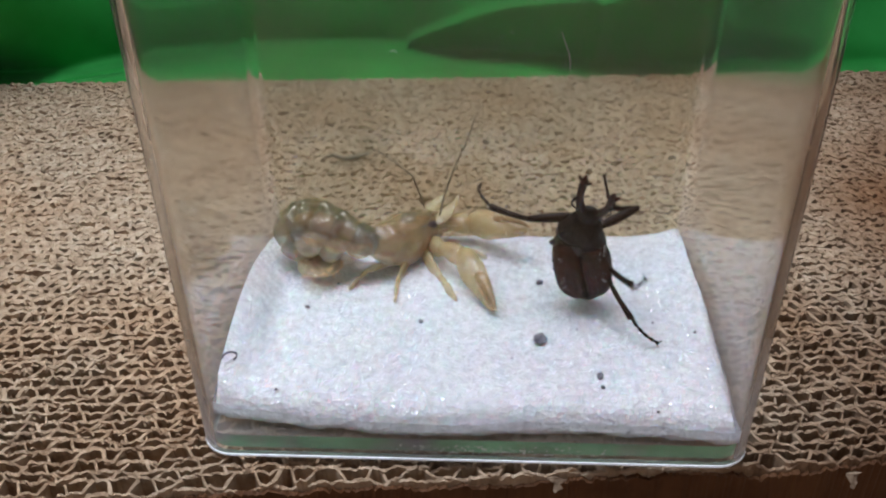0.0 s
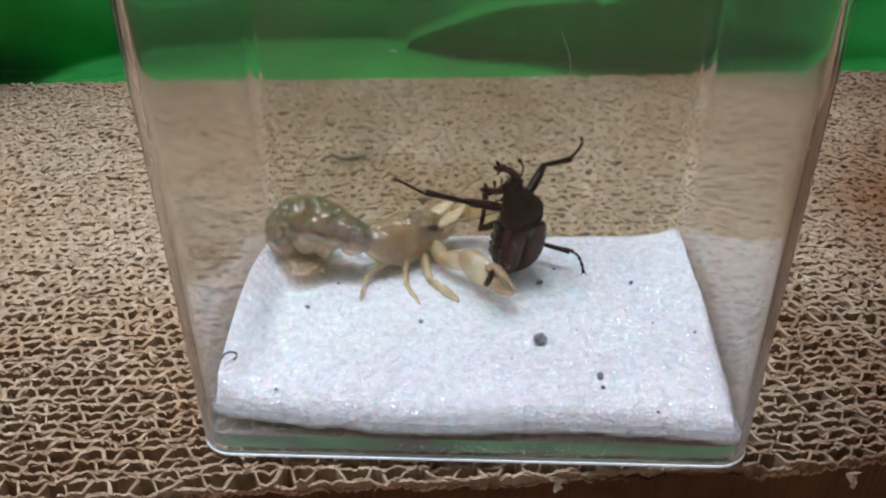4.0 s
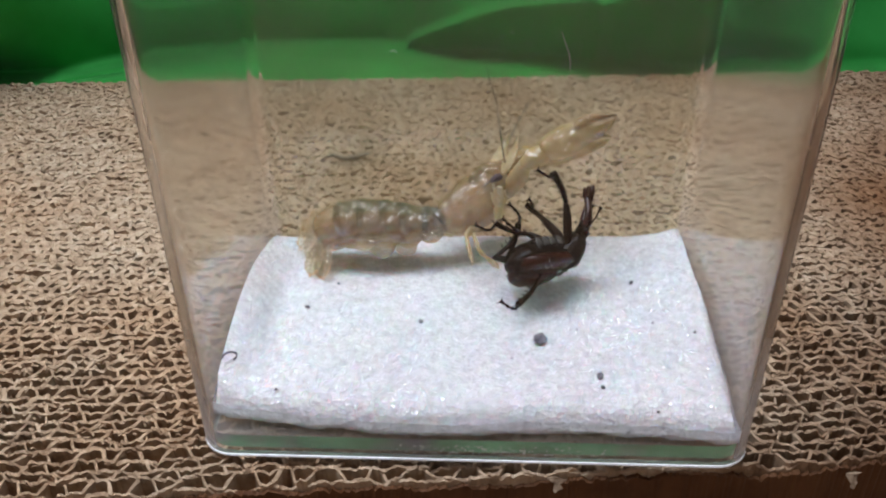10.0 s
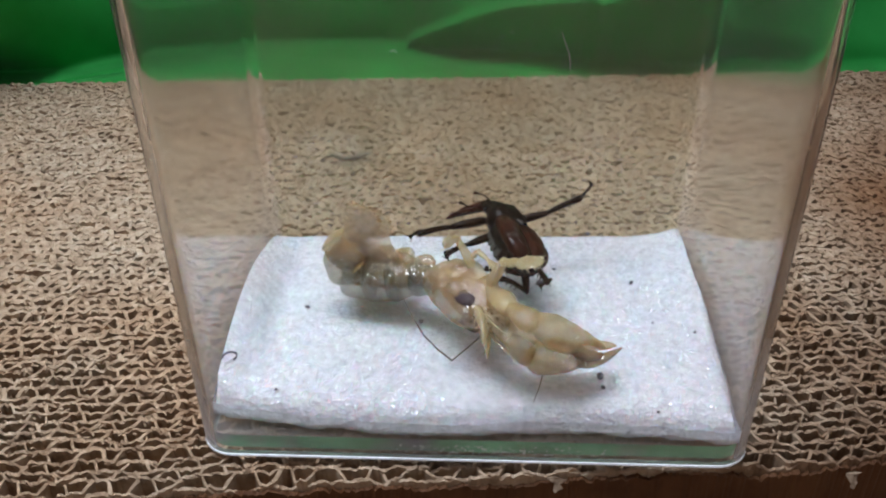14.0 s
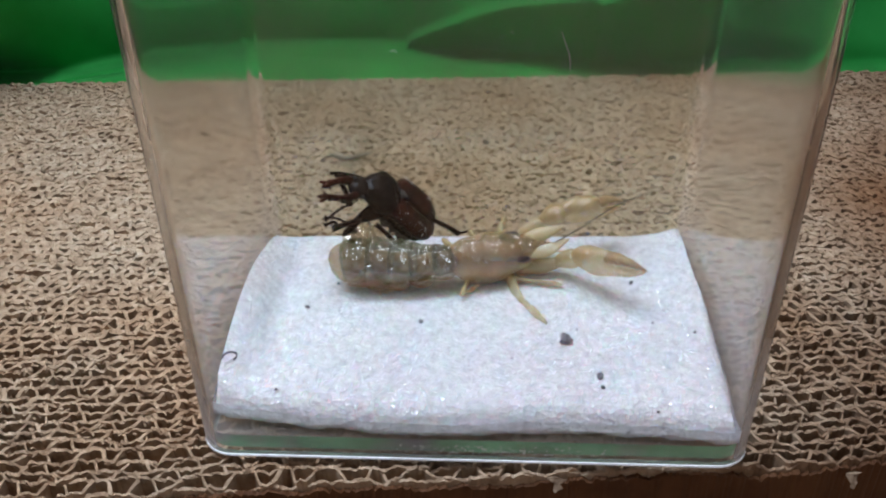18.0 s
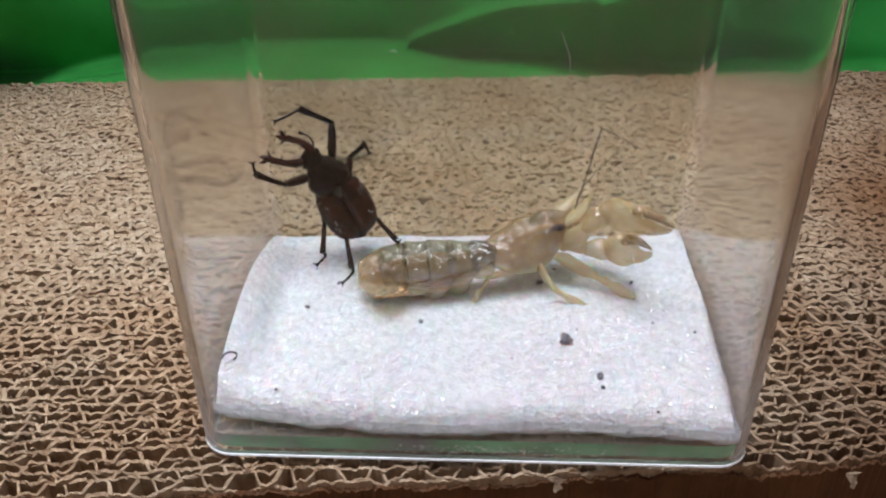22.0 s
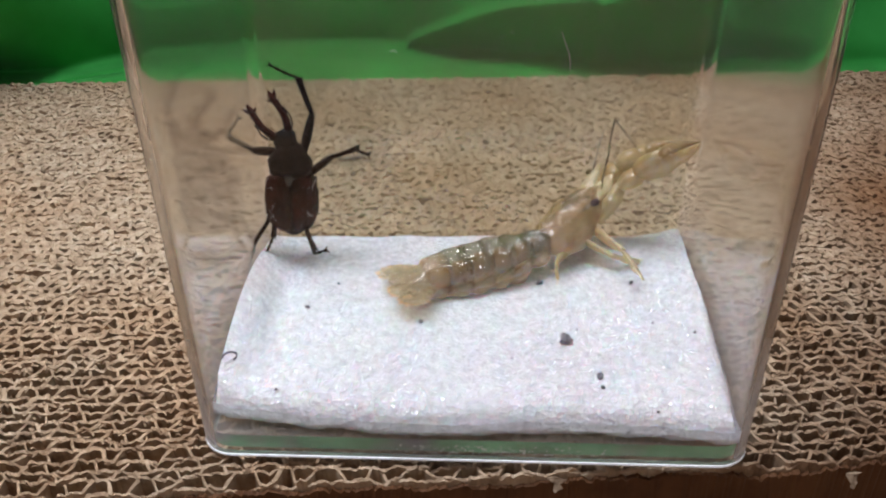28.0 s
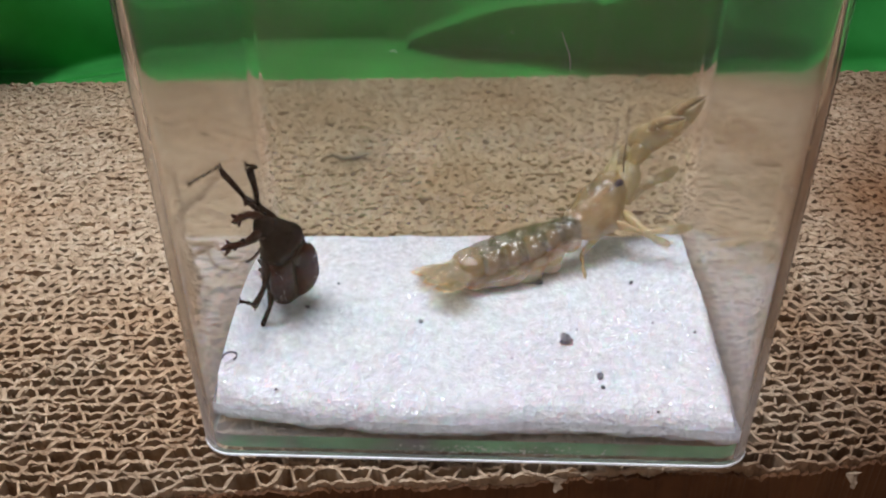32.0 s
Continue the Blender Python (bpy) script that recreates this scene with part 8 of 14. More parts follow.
    walk(beetle["tarsus_r2"], [at(0,0.95,-12.19,5.43,-10.3,-10.3,-11.4), at(0.17,2.38,-10.72,-1.4,-18.5,10.1,32), at(0.33,1.14,-5.99,-7.87,-9.5,30.4,78.6), at(0.5,-2.18,-0.8,-11.03,15.9,36.2,136.1), at(0.67,-7.89,-1.6,-6.35,22.5,37.3,145.8), at(0.83,-11.44,-5.3,-1.73,29.2,37.5,155.6), at(1,-10.61,-9.7,1.17,35.9,36.8,165.4), at(1.17,-11.52,-5.33,-1.51,30.5,36.7,156.1), at(1.33,-8.23,-1.59,-6.04,25.3,35.9,146.9), at(1.5,-2.84,-0.66,-10.83,20.3,34.4,137.9), at(1.67,-8.1,-1.69,-7.89,17.7,44.7,146.3), at(1.83,-11.41,-5.62,-5.39,17.2,55.2,156), at(2,-10.56,-9.87,-3.83,20.8,65.6,169.1), at(2.17,-11.35,-5.98,-5.23,18.4,54.2,158.5), at(2.33,-8.35,-2,-7.63,19.4,42.8,150.7), at(2.5,-3.31,-0.35,-10.62,22.1,31.5,143.7), at(2.67,-8.83,0.11,-8.11,-5.2,30.7,165.7), at(2.83,-13.31,-1.38,-6.14,-32,38.7,-173.5), at(3,-15.36,-3.83,-5.17,-58.4,53.6,-156.5), at(3.13,-13.37,-0.6,-6.04,-29.3,38.2,-177.6), at(3.27,-8.7,0.9,-8.02,0.7,32.1,157.6), at(3.4,-3.37,-0.58,-10.46,30.8,37.2,132.6), at(4.45,-0.27,0.53,-11.38,3.3,39.9,87.8), at(5.5,2.09,-0.22,-11.29,-18,27.4,48.5), at(5.67,3.53,0.18,-10.81,-25.1,39.9,84), at(5.83,4.24,0.11,-10.56,-20.3,53.3,127), at(6,4.71,-0.81,-10.41,2.3,59.4,-174.5), at(7,1.43,0.27,-11,0,49.8,151.1), at(8,0.28,-1.59,-11.37,-4.9,40.6,119.1), at(8.5,0.96,-0.82,-11.36,-2.1,41.3,158.1), at(9,1.66,-0.86,-11.32,0.6,40.5,-163), at(9.33,1.3,-0.1,-11.22,5.2,43.3,155.8), at(9.67,1.05,-0.36,-11.05,6.1,47.7,112.1), at(10,0.21,-1.48,-10.95,2,51.2,64.7), at(11,0.85,-1.29,-11,-1.4,49.5,77.6), at(11.5,-3.82,1.13,-10.74,5.8,35.7,47.8), at(11.62,-3.45,1.82,-11.38,8.2,29.4,93.5), at(11.75,-2.46,1.56,-12.13,4.9,23.5,136.5), at(11.88,-1.71,0.13,-12.76,-1.7,21.2,178.4), at(12,-2,-2.04,-13.08,-8.4,23.5,-139.7), at(12.17,2.22,-5.56,-13.04,-3.7,27.7,-174), at(12.33,2.98,-5.07,-12.2,-2.5,33.5,150.2), at(12.5,0.12,-1.52,-11.39,-5.8,38.8,111.9), at(12.75,-0.44,-0.57,-10.96,-5.6,30.5,62.6), at(13,-1.95,0.89,-10.51,1.5,25.1,16.4), at(13.5,-0.41,-0.83,-10.93,-8.7,27,56.9), at(14,0.49,-1.69,-11.33,-15.4,34.4,98.4), at(14.5,1.07,-1.7,-11.32,-11.6,21.2,105.2), at(15.5,-2.16,-1.4,-10.91,5,28.2,75.1), at(16.5,-5.92,0.55,-9.84,16.6,41.8,44.8), at(17,-5.22,0.43,-10.24,18,44.7,62.1), at(17.6,-5.2,-0.18,-10.24,15.8,32.2,70.6), at(18,-3.51,-1.02,-10.62,27.8,38.4,123.5), at(19,-2.94,-0.59,-10.88,15.1,29.7,149.1), at(19.33,4.91,-4.15,-9.01,35.5,4.6,-170.1), at(19.67,9.64,-8.73,-4.79,35.8,-27,-135.6), at(20,9.31,-11.55,-0.26,8.3,-50.8,-83.2), at(21,6.18,-12.94,-5.31,-24.7,-32.8,-38.9), at(21.33,5.08,-12.78,-4.56,-57.8,-49.1,-53.7), at(21.67,3.57,-11.78,-3.62,-103.6,-68.8,-50.5), at(22,1.75,-10.02,-2.59,154,-73.2,11.7), at(22.5,6.03,-12.08,-1.31,-85.9,-70.7,-66.3), at(23,8.46,-11.21,1.22,-39.7,-48.1,-67.7), at(23.5,5.44,-13.67,-0.89,-9.3,-12.7,-114.8), at(24,1.69,-13.83,-3.11,-10.3,30.7,-145.7), at(24.5,3.3,-14.76,-4.35,-10.5,-3.9,-110.3), at(25,4.32,-14.56,-5.6,-33.2,-31,-67.7), at(25.5,4.96,-14.3,-5.71,-34,-32.7,-63.5), at(27.5,4.82,-13.74,-3.37,-54,-53.6,-52.2), at(28,4.66,-13.68,-3.46,-58.9,-52.4,-48.2), at(28.12,2.73,-13.41,-5.4,21.3,-73.4,-139.8), at(28.25,-0.53,-10.81,-7.01,67.8,-42.2,161.8), at(28.38,-4.45,-6.41,-7.87,69.5,-4.3,144.1), at(28.5,-8.21,-1.17,-7.71,58.7,32.2,124.4), at(29,-5.58,-1.16,-9.87,35.4,36.3,115.8), at(30,-5.99,-1.21,-9.66,34.6,31.5,120.5), at(31,-4.52,-1.02,-10.2,34.5,36.1,126), at(32,-4.11,-0.83,-10.09,40.4,39.8,127.6)])
    walk(beetle["femur_l3"], [at(0,-6.33,0.02,0.77,0,3.5,180), at(0.17,-5.86,0.93,-0.48,-1,-7.3,-167.3), at(0.33,-5.39,1.84,-1.74,-4.4,-17.5,-154), at(0.5,-4.92,2.75,-2.99,-10.6,-26.7,-139), at(0.75,-5.15,2.83,-2.39,-9.7,-38.2,-154.8), at(1,-5.39,2.9,-1.79,-3.9,-48.9,-174.1), at(1.17,-5.24,2.86,-2.17,7.9,-22.9,171.3), at(1.33,-5.09,2.81,-2.55,12.2,4.5,163.2), at(1.5,-4.94,2.77,-2.93,12.8,32.1,155.9), at(2,-5.43,2.1,-2.59,7.3,31.1,162.1), at(2.12,-5.36,2.18,-2.66,7.5,13,164.9), at(2.25,-5.29,2.26,-2.73,6.9,-5.1,167.5), at(2.38,-5.22,2.34,-2.8,5.3,-23.2,170.6), at(2.5,-5.15,2.42,-2.87,2.1,-41.1,175), at(2.75,-4.53,3.31,-2.82,22.5,-51,117.2), at(3,-3.91,4.2,-2.77,45.7,-43.8,56.9), at(3.4,-4.15,3.24,-3.59,54.4,-62.4,71.5), at(4.45,-1.36,4.55,-2.82,3.4,-21.5,111.6), at(5.5,1.43,5.86,-2.05,-18.3,27.5,112.8), at(5.67,-0.32,3.04,-2.83,-6,33.2,154.3), at(5.83,-2.08,0.22,-3.6,7.7,30.4,-163.1), at(6,-3.83,-2.6,-4.38,15.5,20.6,-124.5), at(7,-4.07,0.96,-4.81,0,29.5,-151.6), at(7.5,-4.43,2.09,-3.76,-0.2,-0.2,-155.4), at(8,-4.79,3.22,-2.71,1.8,-29.9,-159.6), at(9,-4.34,-3.87,-2.62,0.5,-50.7,-169.3), at(10,0.75,3.93,-4.96,0.4,-31.7,167), at(11,-0.25,4.19,-4.8,-0.1,-22,172.9), at(11.25,0.75,5.14,-2.71,2.8,-16.1,157.6), at(11.5,1.75,6.1,-0.62,4,-9.7,143), at(11.67,0.92,6.13,-0.83,5.6,-6,139.8), at(11.83,0.08,6.17,-1.05,6.9,-2.3,136.7), at(12,-0.75,6.2,-1.26,8.1,1.5,133.7), at(12.17,-1.93,5.44,-1.71,4.2,13.7,134.8), at(12.33,-3.11,4.68,-2.17,0.1,26,135), at(12.5,-4.29,3.92,-2.62,-4.4,38.3,134.1), at(12.62,-2.2,4,-2.57,-2.2,25.8,134.7), at(12.75,-0.1,4.08,-2.52,-0.2,13.4,134.7), at(12.88,1.99,4.17,-2.47,1.7,0.9,134.3), at(13,4.08,4.25,-2.42,3.7,-11.5,133.5), at(13.5,-0.1,4.36,-1.99,5.7,-8.4,178.1), at(14,-4.28,4.46,-1.56,9.3,-7.6,-137.4), at(14.5,-4.46,3.76,-2.58,13.6,-36.7,-117.8), at(15.17,-2.52,4.4,-2.56,12.9,-38.3,-151.4), at(15.83,-0.58,5.05,-2.54,13.5,-39.9,174.3), at(16.5,1.36,5.69,-2.52,15.2,-41,139.2), at(16.75,1.12,5.86,-2.21,19.5,-30.9,90.2), at(17,0.89,6.02,-1.91,14.1,-21.4,46.2), at(17.6,-1.04,6.22,-0.91,18,-33.8,71.9), at(17.73,-2.02,5.44,-1.65,9.3,-11.4,96), at(17.87,-2.99,4.66,-2.4,10.3,12.3,116.6), at(18,-3.97,3.88,-3.14,21.2,33.9,141.6), at(18.33,-4.54,3.15,-2.87,19.9,28.4,133.1), at(18.67,-5.12,2.43,-2.59,19.5,22.7,125.1), at(19,-5.69,1.7,-2.32,20,17.1,117.5), at(20,-4.17,2.81,-3.92,-4,-6.2,133.1), at(21,-4.77,3.51,-2.35,19.5,-31.2,130.2), at(21.5,-5.04,3.46,-1.65,14.8,-37.9,146.6), at(22,-5.3,3.41,-0.95,7.3,-43.1,165.3), at(22.5,-5.12,3.33,-1.69,7.1,-40.8,164.9), at(23,-4.93,3.24,-2.42,6.8,-38.6,164.5), at(24,-4.92,3.38,-2.24,2.9,-26.4,168.2), at(24.5,-5.51,2.62,-1.12,0.7,-34,176.9), at(25,-6.1,1.87,0,-3.3,-41.1,-173.2), at(25.5,-6.15,1.67,-0.27,-5.6,-40.7,-168.4), at(27.5,-5.75,2.69,-0.62,13.3,-43.2,153.1), at(28,-5.8,2.65,-0.04,15,-45.9,152), at(28.25,-4.81,3.72,-0.9,34.6,-38,123.1), at(28.5,-3.82,4.79,-1.76,46.1,-24.6,101.4), at(28.75,-3.71,4.8,-1.92,38.2,-22.5,84.9), at(29,-3.61,4.82,-2.08,30,-22.5,68.4), at(30,-4.14,4.67,-1.32,47.6,-51.4,71.9), at(30.5,-4.13,4.29,-2.1,35.9,-27.7,76.9), at(31,-4.13,3.91,-2.87,27.5,-3.8,76.5), at(32,-3.66,3.51,-3.86,24.8,-18.4,123.6)])
    walk(beetle["tibia_l3"], [at(0,-13.12,0.02,0.36,0,53.7,0), at(0.17,-12.44,-0.55,0.38,-33.4,26.5,-50.8), at(0.33,-11.22,-1,0.31,-36.4,-10.1,-79.5), at(0.5,-9.5,-1.24,0.06,-17.1,-42.7,-116.8), at(0.75,-9.99,0.55,1.81,-46.7,-67.1,-104.3), at(1,-9.83,2.45,3.34,-141.9,-73.4,-25), at(1.17,-11.43,3.8,0.47,-73.7,-42.8,-66.5), at(1.33,-11.58,4.78,-3.08,-45.6,-7.3,-59), at(1.5,-10.2,5.12,-6.54,-11.5,19.9,-34.9), at(2,-10.97,3.89,-6.1,-6.8,23.4,-24.4), at(2.12,-11.76,3.91,-4.19,-39.9,6,-58.1), at(2.25,-11.9,3.72,-2.12,-60.5,-24.2,-79.6), at(2.38,-11.39,3.36,-0.12,-73.6,-59.3,-95.4), at(2.5,-10.25,2.87,1.6,80.7,-83.9,86), at(2.75,-6.48,7.12,2.47,63.4,-63.1,72.2), at(3,-1.23,8.32,1.94,46.3,-44.3,55.5), at(3.4,-3.15,6.23,2.43,58.6,-63.6,66.3), at(4.45,-3.68,10.43,-0.32,11.4,-22.3,87.7), at(5.5,-0.91,11.42,-5.2,-19.7,19.6,74.7), at(5.67,-5.45,5.51,-6.55,-19.1,31.6,111), at(5.83,-7.69,-1.48,-7.04,-9.3,40.6,152.9), at(6,-7.44,-7.85,-6.77,6.6,41.5,-160.6), at(7,-9.27,-1.85,-8.16,0,35.1,156.4), at(7.5,-10.61,-0.75,-3.73,0.4,11.9,161.3), at(8,-10.32,1.17,0.68,-1.1,-11.3,166.1), at(9,-8.57,-4.67,2.65,-0.7,-8.1,152.1), at(10,-4.89,5.24,-1.39,1,5,134.7), at(11,-6.51,4.97,-2.25,-0.5,-3.5,145.6), at(11.25,-5.29,7.63,-0.82,1,9.7,149.1), at(11.5,-3.6,10.13,0.53,3.4,22.8,153.2), at(11.67,-4.25,10.5,-0.12,3.1,12.7,136.8), at(11.83,-4.86,10.83,-0.77,5.6,2.9,120.8), at(12,-5.45,11.12,-1.45,10.7,-5.8,104.4), at(12.17,-6.58,10.13,-3.33,17.4,3.9,56.9), at(12.33,-7.43,9,-5.15,14.7,15.5,9), at(12.5,-8.01,7.75,-6.83,3.7,21,-41.9), at(12.62,-6.5,8.35,-5.54,11.7,12.8,-12.8), at(12.75,-4.76,8.79,-4.1,14.6,2.1,14.4), at(12.88,-2.76,9.03,-2.58,12.3,-8.9,41.3), at(13,-0.5,9.09,-1.06,5,-17.5,69.8), at(13.5,-6.82,4.57,-1,0.5,-18.5,118.8), at(14,-9.24,-0.1,-0.66,-3.3,-16,167.5), at(14.5,-7,-1.06,1.48,-2.1,-10.6,170), at(15.17,-7.2,1.85,1.65,1.4,-20.8,135.9), at(15.83,-5.77,5.57,1.82,11,-27.1,98.8), at(16.5,-2.52,9.04,1.95,23,-26.7,60.2), at(16.75,1.1,11.69,1.28,20,-28,57.3), at(17,5.27,10.59,0.58,17.1,-29.5,54.4), at(17.6,0.72,11.6,2.87,18.5,-35.5,83.8), at(17.73,-2.71,12.07,-0.31,23.7,-9.4,38.3), at(17.87,-5.97,10.6,-3.85,8.9,12.6,-5.6), at(18,-8.39,7.38,-6.94,-18.2,16.7,-56), at(18.33,-8.63,7.52,-6.1,8.4,16.8,-4), at(18.67,-8.73,7.55,-5.22,25.1,-2.6,42.3), at(19,-8.69,7.47,-4.32,23,-27.9,87.1), at(20,-8.79,7.74,-3.19,-7.5,-45.9,108.2), at(21,-8.53,7.95,1.17,41,-51.6,74.2), at(21.5,-9.52,6.41,2.53,39,-57.9,97.2), at(22,-10.11,4.67,3.69,31.4,-63,125.2), at(22.5,-10.08,4.67,2.76,19.4,-59.4,143.1), at(23,-10.05,4.66,1.82,11.1,-54.4,157.4), at(24,-10.88,4.63,0.78,4.5,-43.7,163.6), at(24.5,-11.14,2.93,2.68,0.5,-49.9,176.6), at(25,-11.18,1.26,4.47,-6.4,-55.2,-167.8), at(25.5,-11.19,0.63,4.17,-7.3,-54.5,-166.2), at(27.5,-10.16,4.93,4.04,15.6,-25.3,146.4), at(28,-9.98,4.87,4.84,17.7,-28.5,144.9), at(28.25,-7.74,8.21,3.28,32.6,-28.8,122.4), at(28.5,-5.04,10.86,1.07,46.2,-24.1,100.9), at(28.75,-3.16,11.06,0.68,36.9,-15.5,78.2), at(29,-1.3,10.66,0.52,25.1,-11,55), at(30,-2.81,8.7,3.99,26.7,-15.1,51.4), at(30.5,-2.77,10.15,1.07,26.1,-7.2,67.1), at(31,-2.55,10.51,-2.42,27.7,0.6,82.5), at(32,-7.23,8.89,-1.71,28.9,-3.6,106.5)])
    walk(beetle["tarsus_l3"], [at(0,-8.5,0.02,-5.93,-30.3,5,-134.6), at(0.17,-8.03,-5.96,-3.11,-18.9,-11.9,-109.3), at(0.33,-9.82,-8.56,1.68,-15.5,-32,-84.6), at(0.5,-12.09,-6.36,5.36,-24.5,-51.2,-52.5), at(0.75,-10.74,-2.39,9,-20.7,-40.3,-28.1), at(1,-7.81,1.5,10.81,-12.3,-31.3,-5.9), at(1.17,-9.15,-1.45,5.77,7.9,-16.5,-60.7), at(1.33,-7.59,-1.86,-2.09,8.3,7.1,-107.2), at(1.5,-4.18,0.92,-9.2,-9.8,23,-158.5), at(2,-4.45,0.94,-9.2,-10.1,23,-150.5), at(2.12,-7.66,-2.68,-5,14,15.9,-108.4), at(2.25,-10.62,-3.27,1.08,27.4,-3.9,-73), at(2.38,-11.76,-0.6,6.58,27.2,-27.7,-39.1), at(2.5,-10.2,3.69,9.36,8,-46,6.6), at(2.75,-5.4,10.48,9.42,-5,-45.7,-0.6), at(3,1.93,12.91,7.39,-18,-46.6,-7.8), at(3.4,-1.76,9.41,9.42,-30.2,-51.7,-18.3), at(4.45,-3.4,17.65,2.63,-26.5,-23.2,8.6), at(5.5,1.03,18.51,-7.81,-11,1.2,34.7), at(5.67,-7.83,11.71,-10.64,-21.2,13.5,67.1), at(5.83,-12.96,1.22,-12.12,-23.3,29.4,100.1), at(6,-12.95,-9.78,-11.94,-13.6,43.3,139.6), at(7,-15.12,0.71,-12.64,0.1,19.9,110.2), at(7.5,-17.84,1.7,-5.34,-1.4,16.9,120.6), at(8,-17.74,3,2.21,-3.4,14.3,131), at(9,-15.39,-1.05,3.75,-1.3,29.1,129.4), at(10,-10.36,10.76,-2.06,1.7,37,103), at(11,-12.93,9.37,-1.77,-0.9,21.6,109.7), at(11.25,-11.89,11.58,-2.14,-9.2,41.6,139.1), at(11.5,-10.02,13.37,-2.5,-0.1,62,-179.7), at(11.67,-9.79,15.71,-1.83,-20.1,35.1,129.8), at(11.83,-8.85,17.51,-1.17,-12.1,6.4,97.6), at(12,-7.38,18.63,-0.66,10.2,-13.3,61.2), at(12.17,-2.33,16.65,-3.87,-3.5,-4.3,105.2), at(12.33,0,10.18,-7.23,-7.3,11.5,146.8), at(12.5,-2.58,2.89,-9.63,1.1,25.6,-168.7), at(12.62,0.92,6.67,-7.27,-10.5,19,147.1), at(12.75,2.79,10.73,-4.37,-14.2,7,106.6), at(12.88,3.02,14.12,-1.38,-9.1,-4.6,67), at(13,2.07,16.07,1.28,2.3,-10.1,25.8), at(13.5,-10.38,11.06,1.49,-4.1,-14.6,74.1), at(14,-16.56,1.53,1.49,-11.8,-12.9,122.8), at(14.5,-14.55,0.27,2.92,-8.2,14.9,134.7), at(15.17,-12.44,6.92,4.42,-5.6,6.7,98.6), at(15.83,-6.84,12.43,5.37,1.2,1.6,62.5), at(16.5,0.95,15.09,5.45,9.8,1.5,26.1), at(16.75,4.82,17.48,4.94,8.6,2.7,26), at(17,9.21,16.11,4.43,7.3,3.9,25.8), at(17.6,1.41,17.91,7.39,10.7,-21.1,36.9), at(17.73,3.33,16.84,0.97,-6.7,-13.9,89), at(17.87,1.61,9.86,-5.55,-12,3.5,136.4), at(18,-4.21,1.19,-9.18,-2.5,19,-174.9), at(18.33,-1.18,7,-8.35,-16.2,-10.2,148.9), at(18.67,-2.97,12.8,-4.87,-8.9,-41.7,110.4), at(19,-8.34,14.35,-0.68,36.1,-55.6,40.5), at(20,-10.49,12.9,2.41,-6,-65.2,33.5), at(21,-7.21,12.61,7.29,13.4,-37.1,15.4), at(21.5,-10.04,10.53,9.13,31.1,-41.8,30.6), at(22,-12.15,7.56,10.64,48.3,-49.8,44.7), at(22.5,-13.25,7.05,9.48,69.7,-62.4,51.3), at(23,-14.24,6.41,8.16,103.1,-75.3,44.4), at(24,-16.29,6.23,6.17,50.5,-79.9,96.1), at(24.5,-16.16,3.23,8.64,-149.9,-88.1,-34.3), at(25,-15.54,0.32,10.87,-109.4,-76.7,-45.5), at(25.5,-15.59,-0.45,10.52,-154.2,-81.1,-18.3), at(27.5,-16.04,8.83,7.37,-0.5,-69.5,-179.3), at(28,-15.59,8.81,8.56,-2.6,-71.1,-176.2), at(28.25,-11.4,13.99,7.04,50.5,-39.5,107.2), at(28.5,-6.39,17.85,4.25,45.8,1.5,78.5), at(28.75,-1.62,18.42,2.76,30.8,14.4,52.8), at(29,3.09,16.94,2.01,10.8,19,23.4), at(30,1.89,14.59,6.03,16.9,25.6,36.4), at(30.5,0.25,17.28,2.05,24.6,23.2,72.3), at(31,-1.52,18.24,-2.51,29.2,17.3,106.7), at(32,-9.44,16.35,-1.22,28.9,27.5,68.8)])
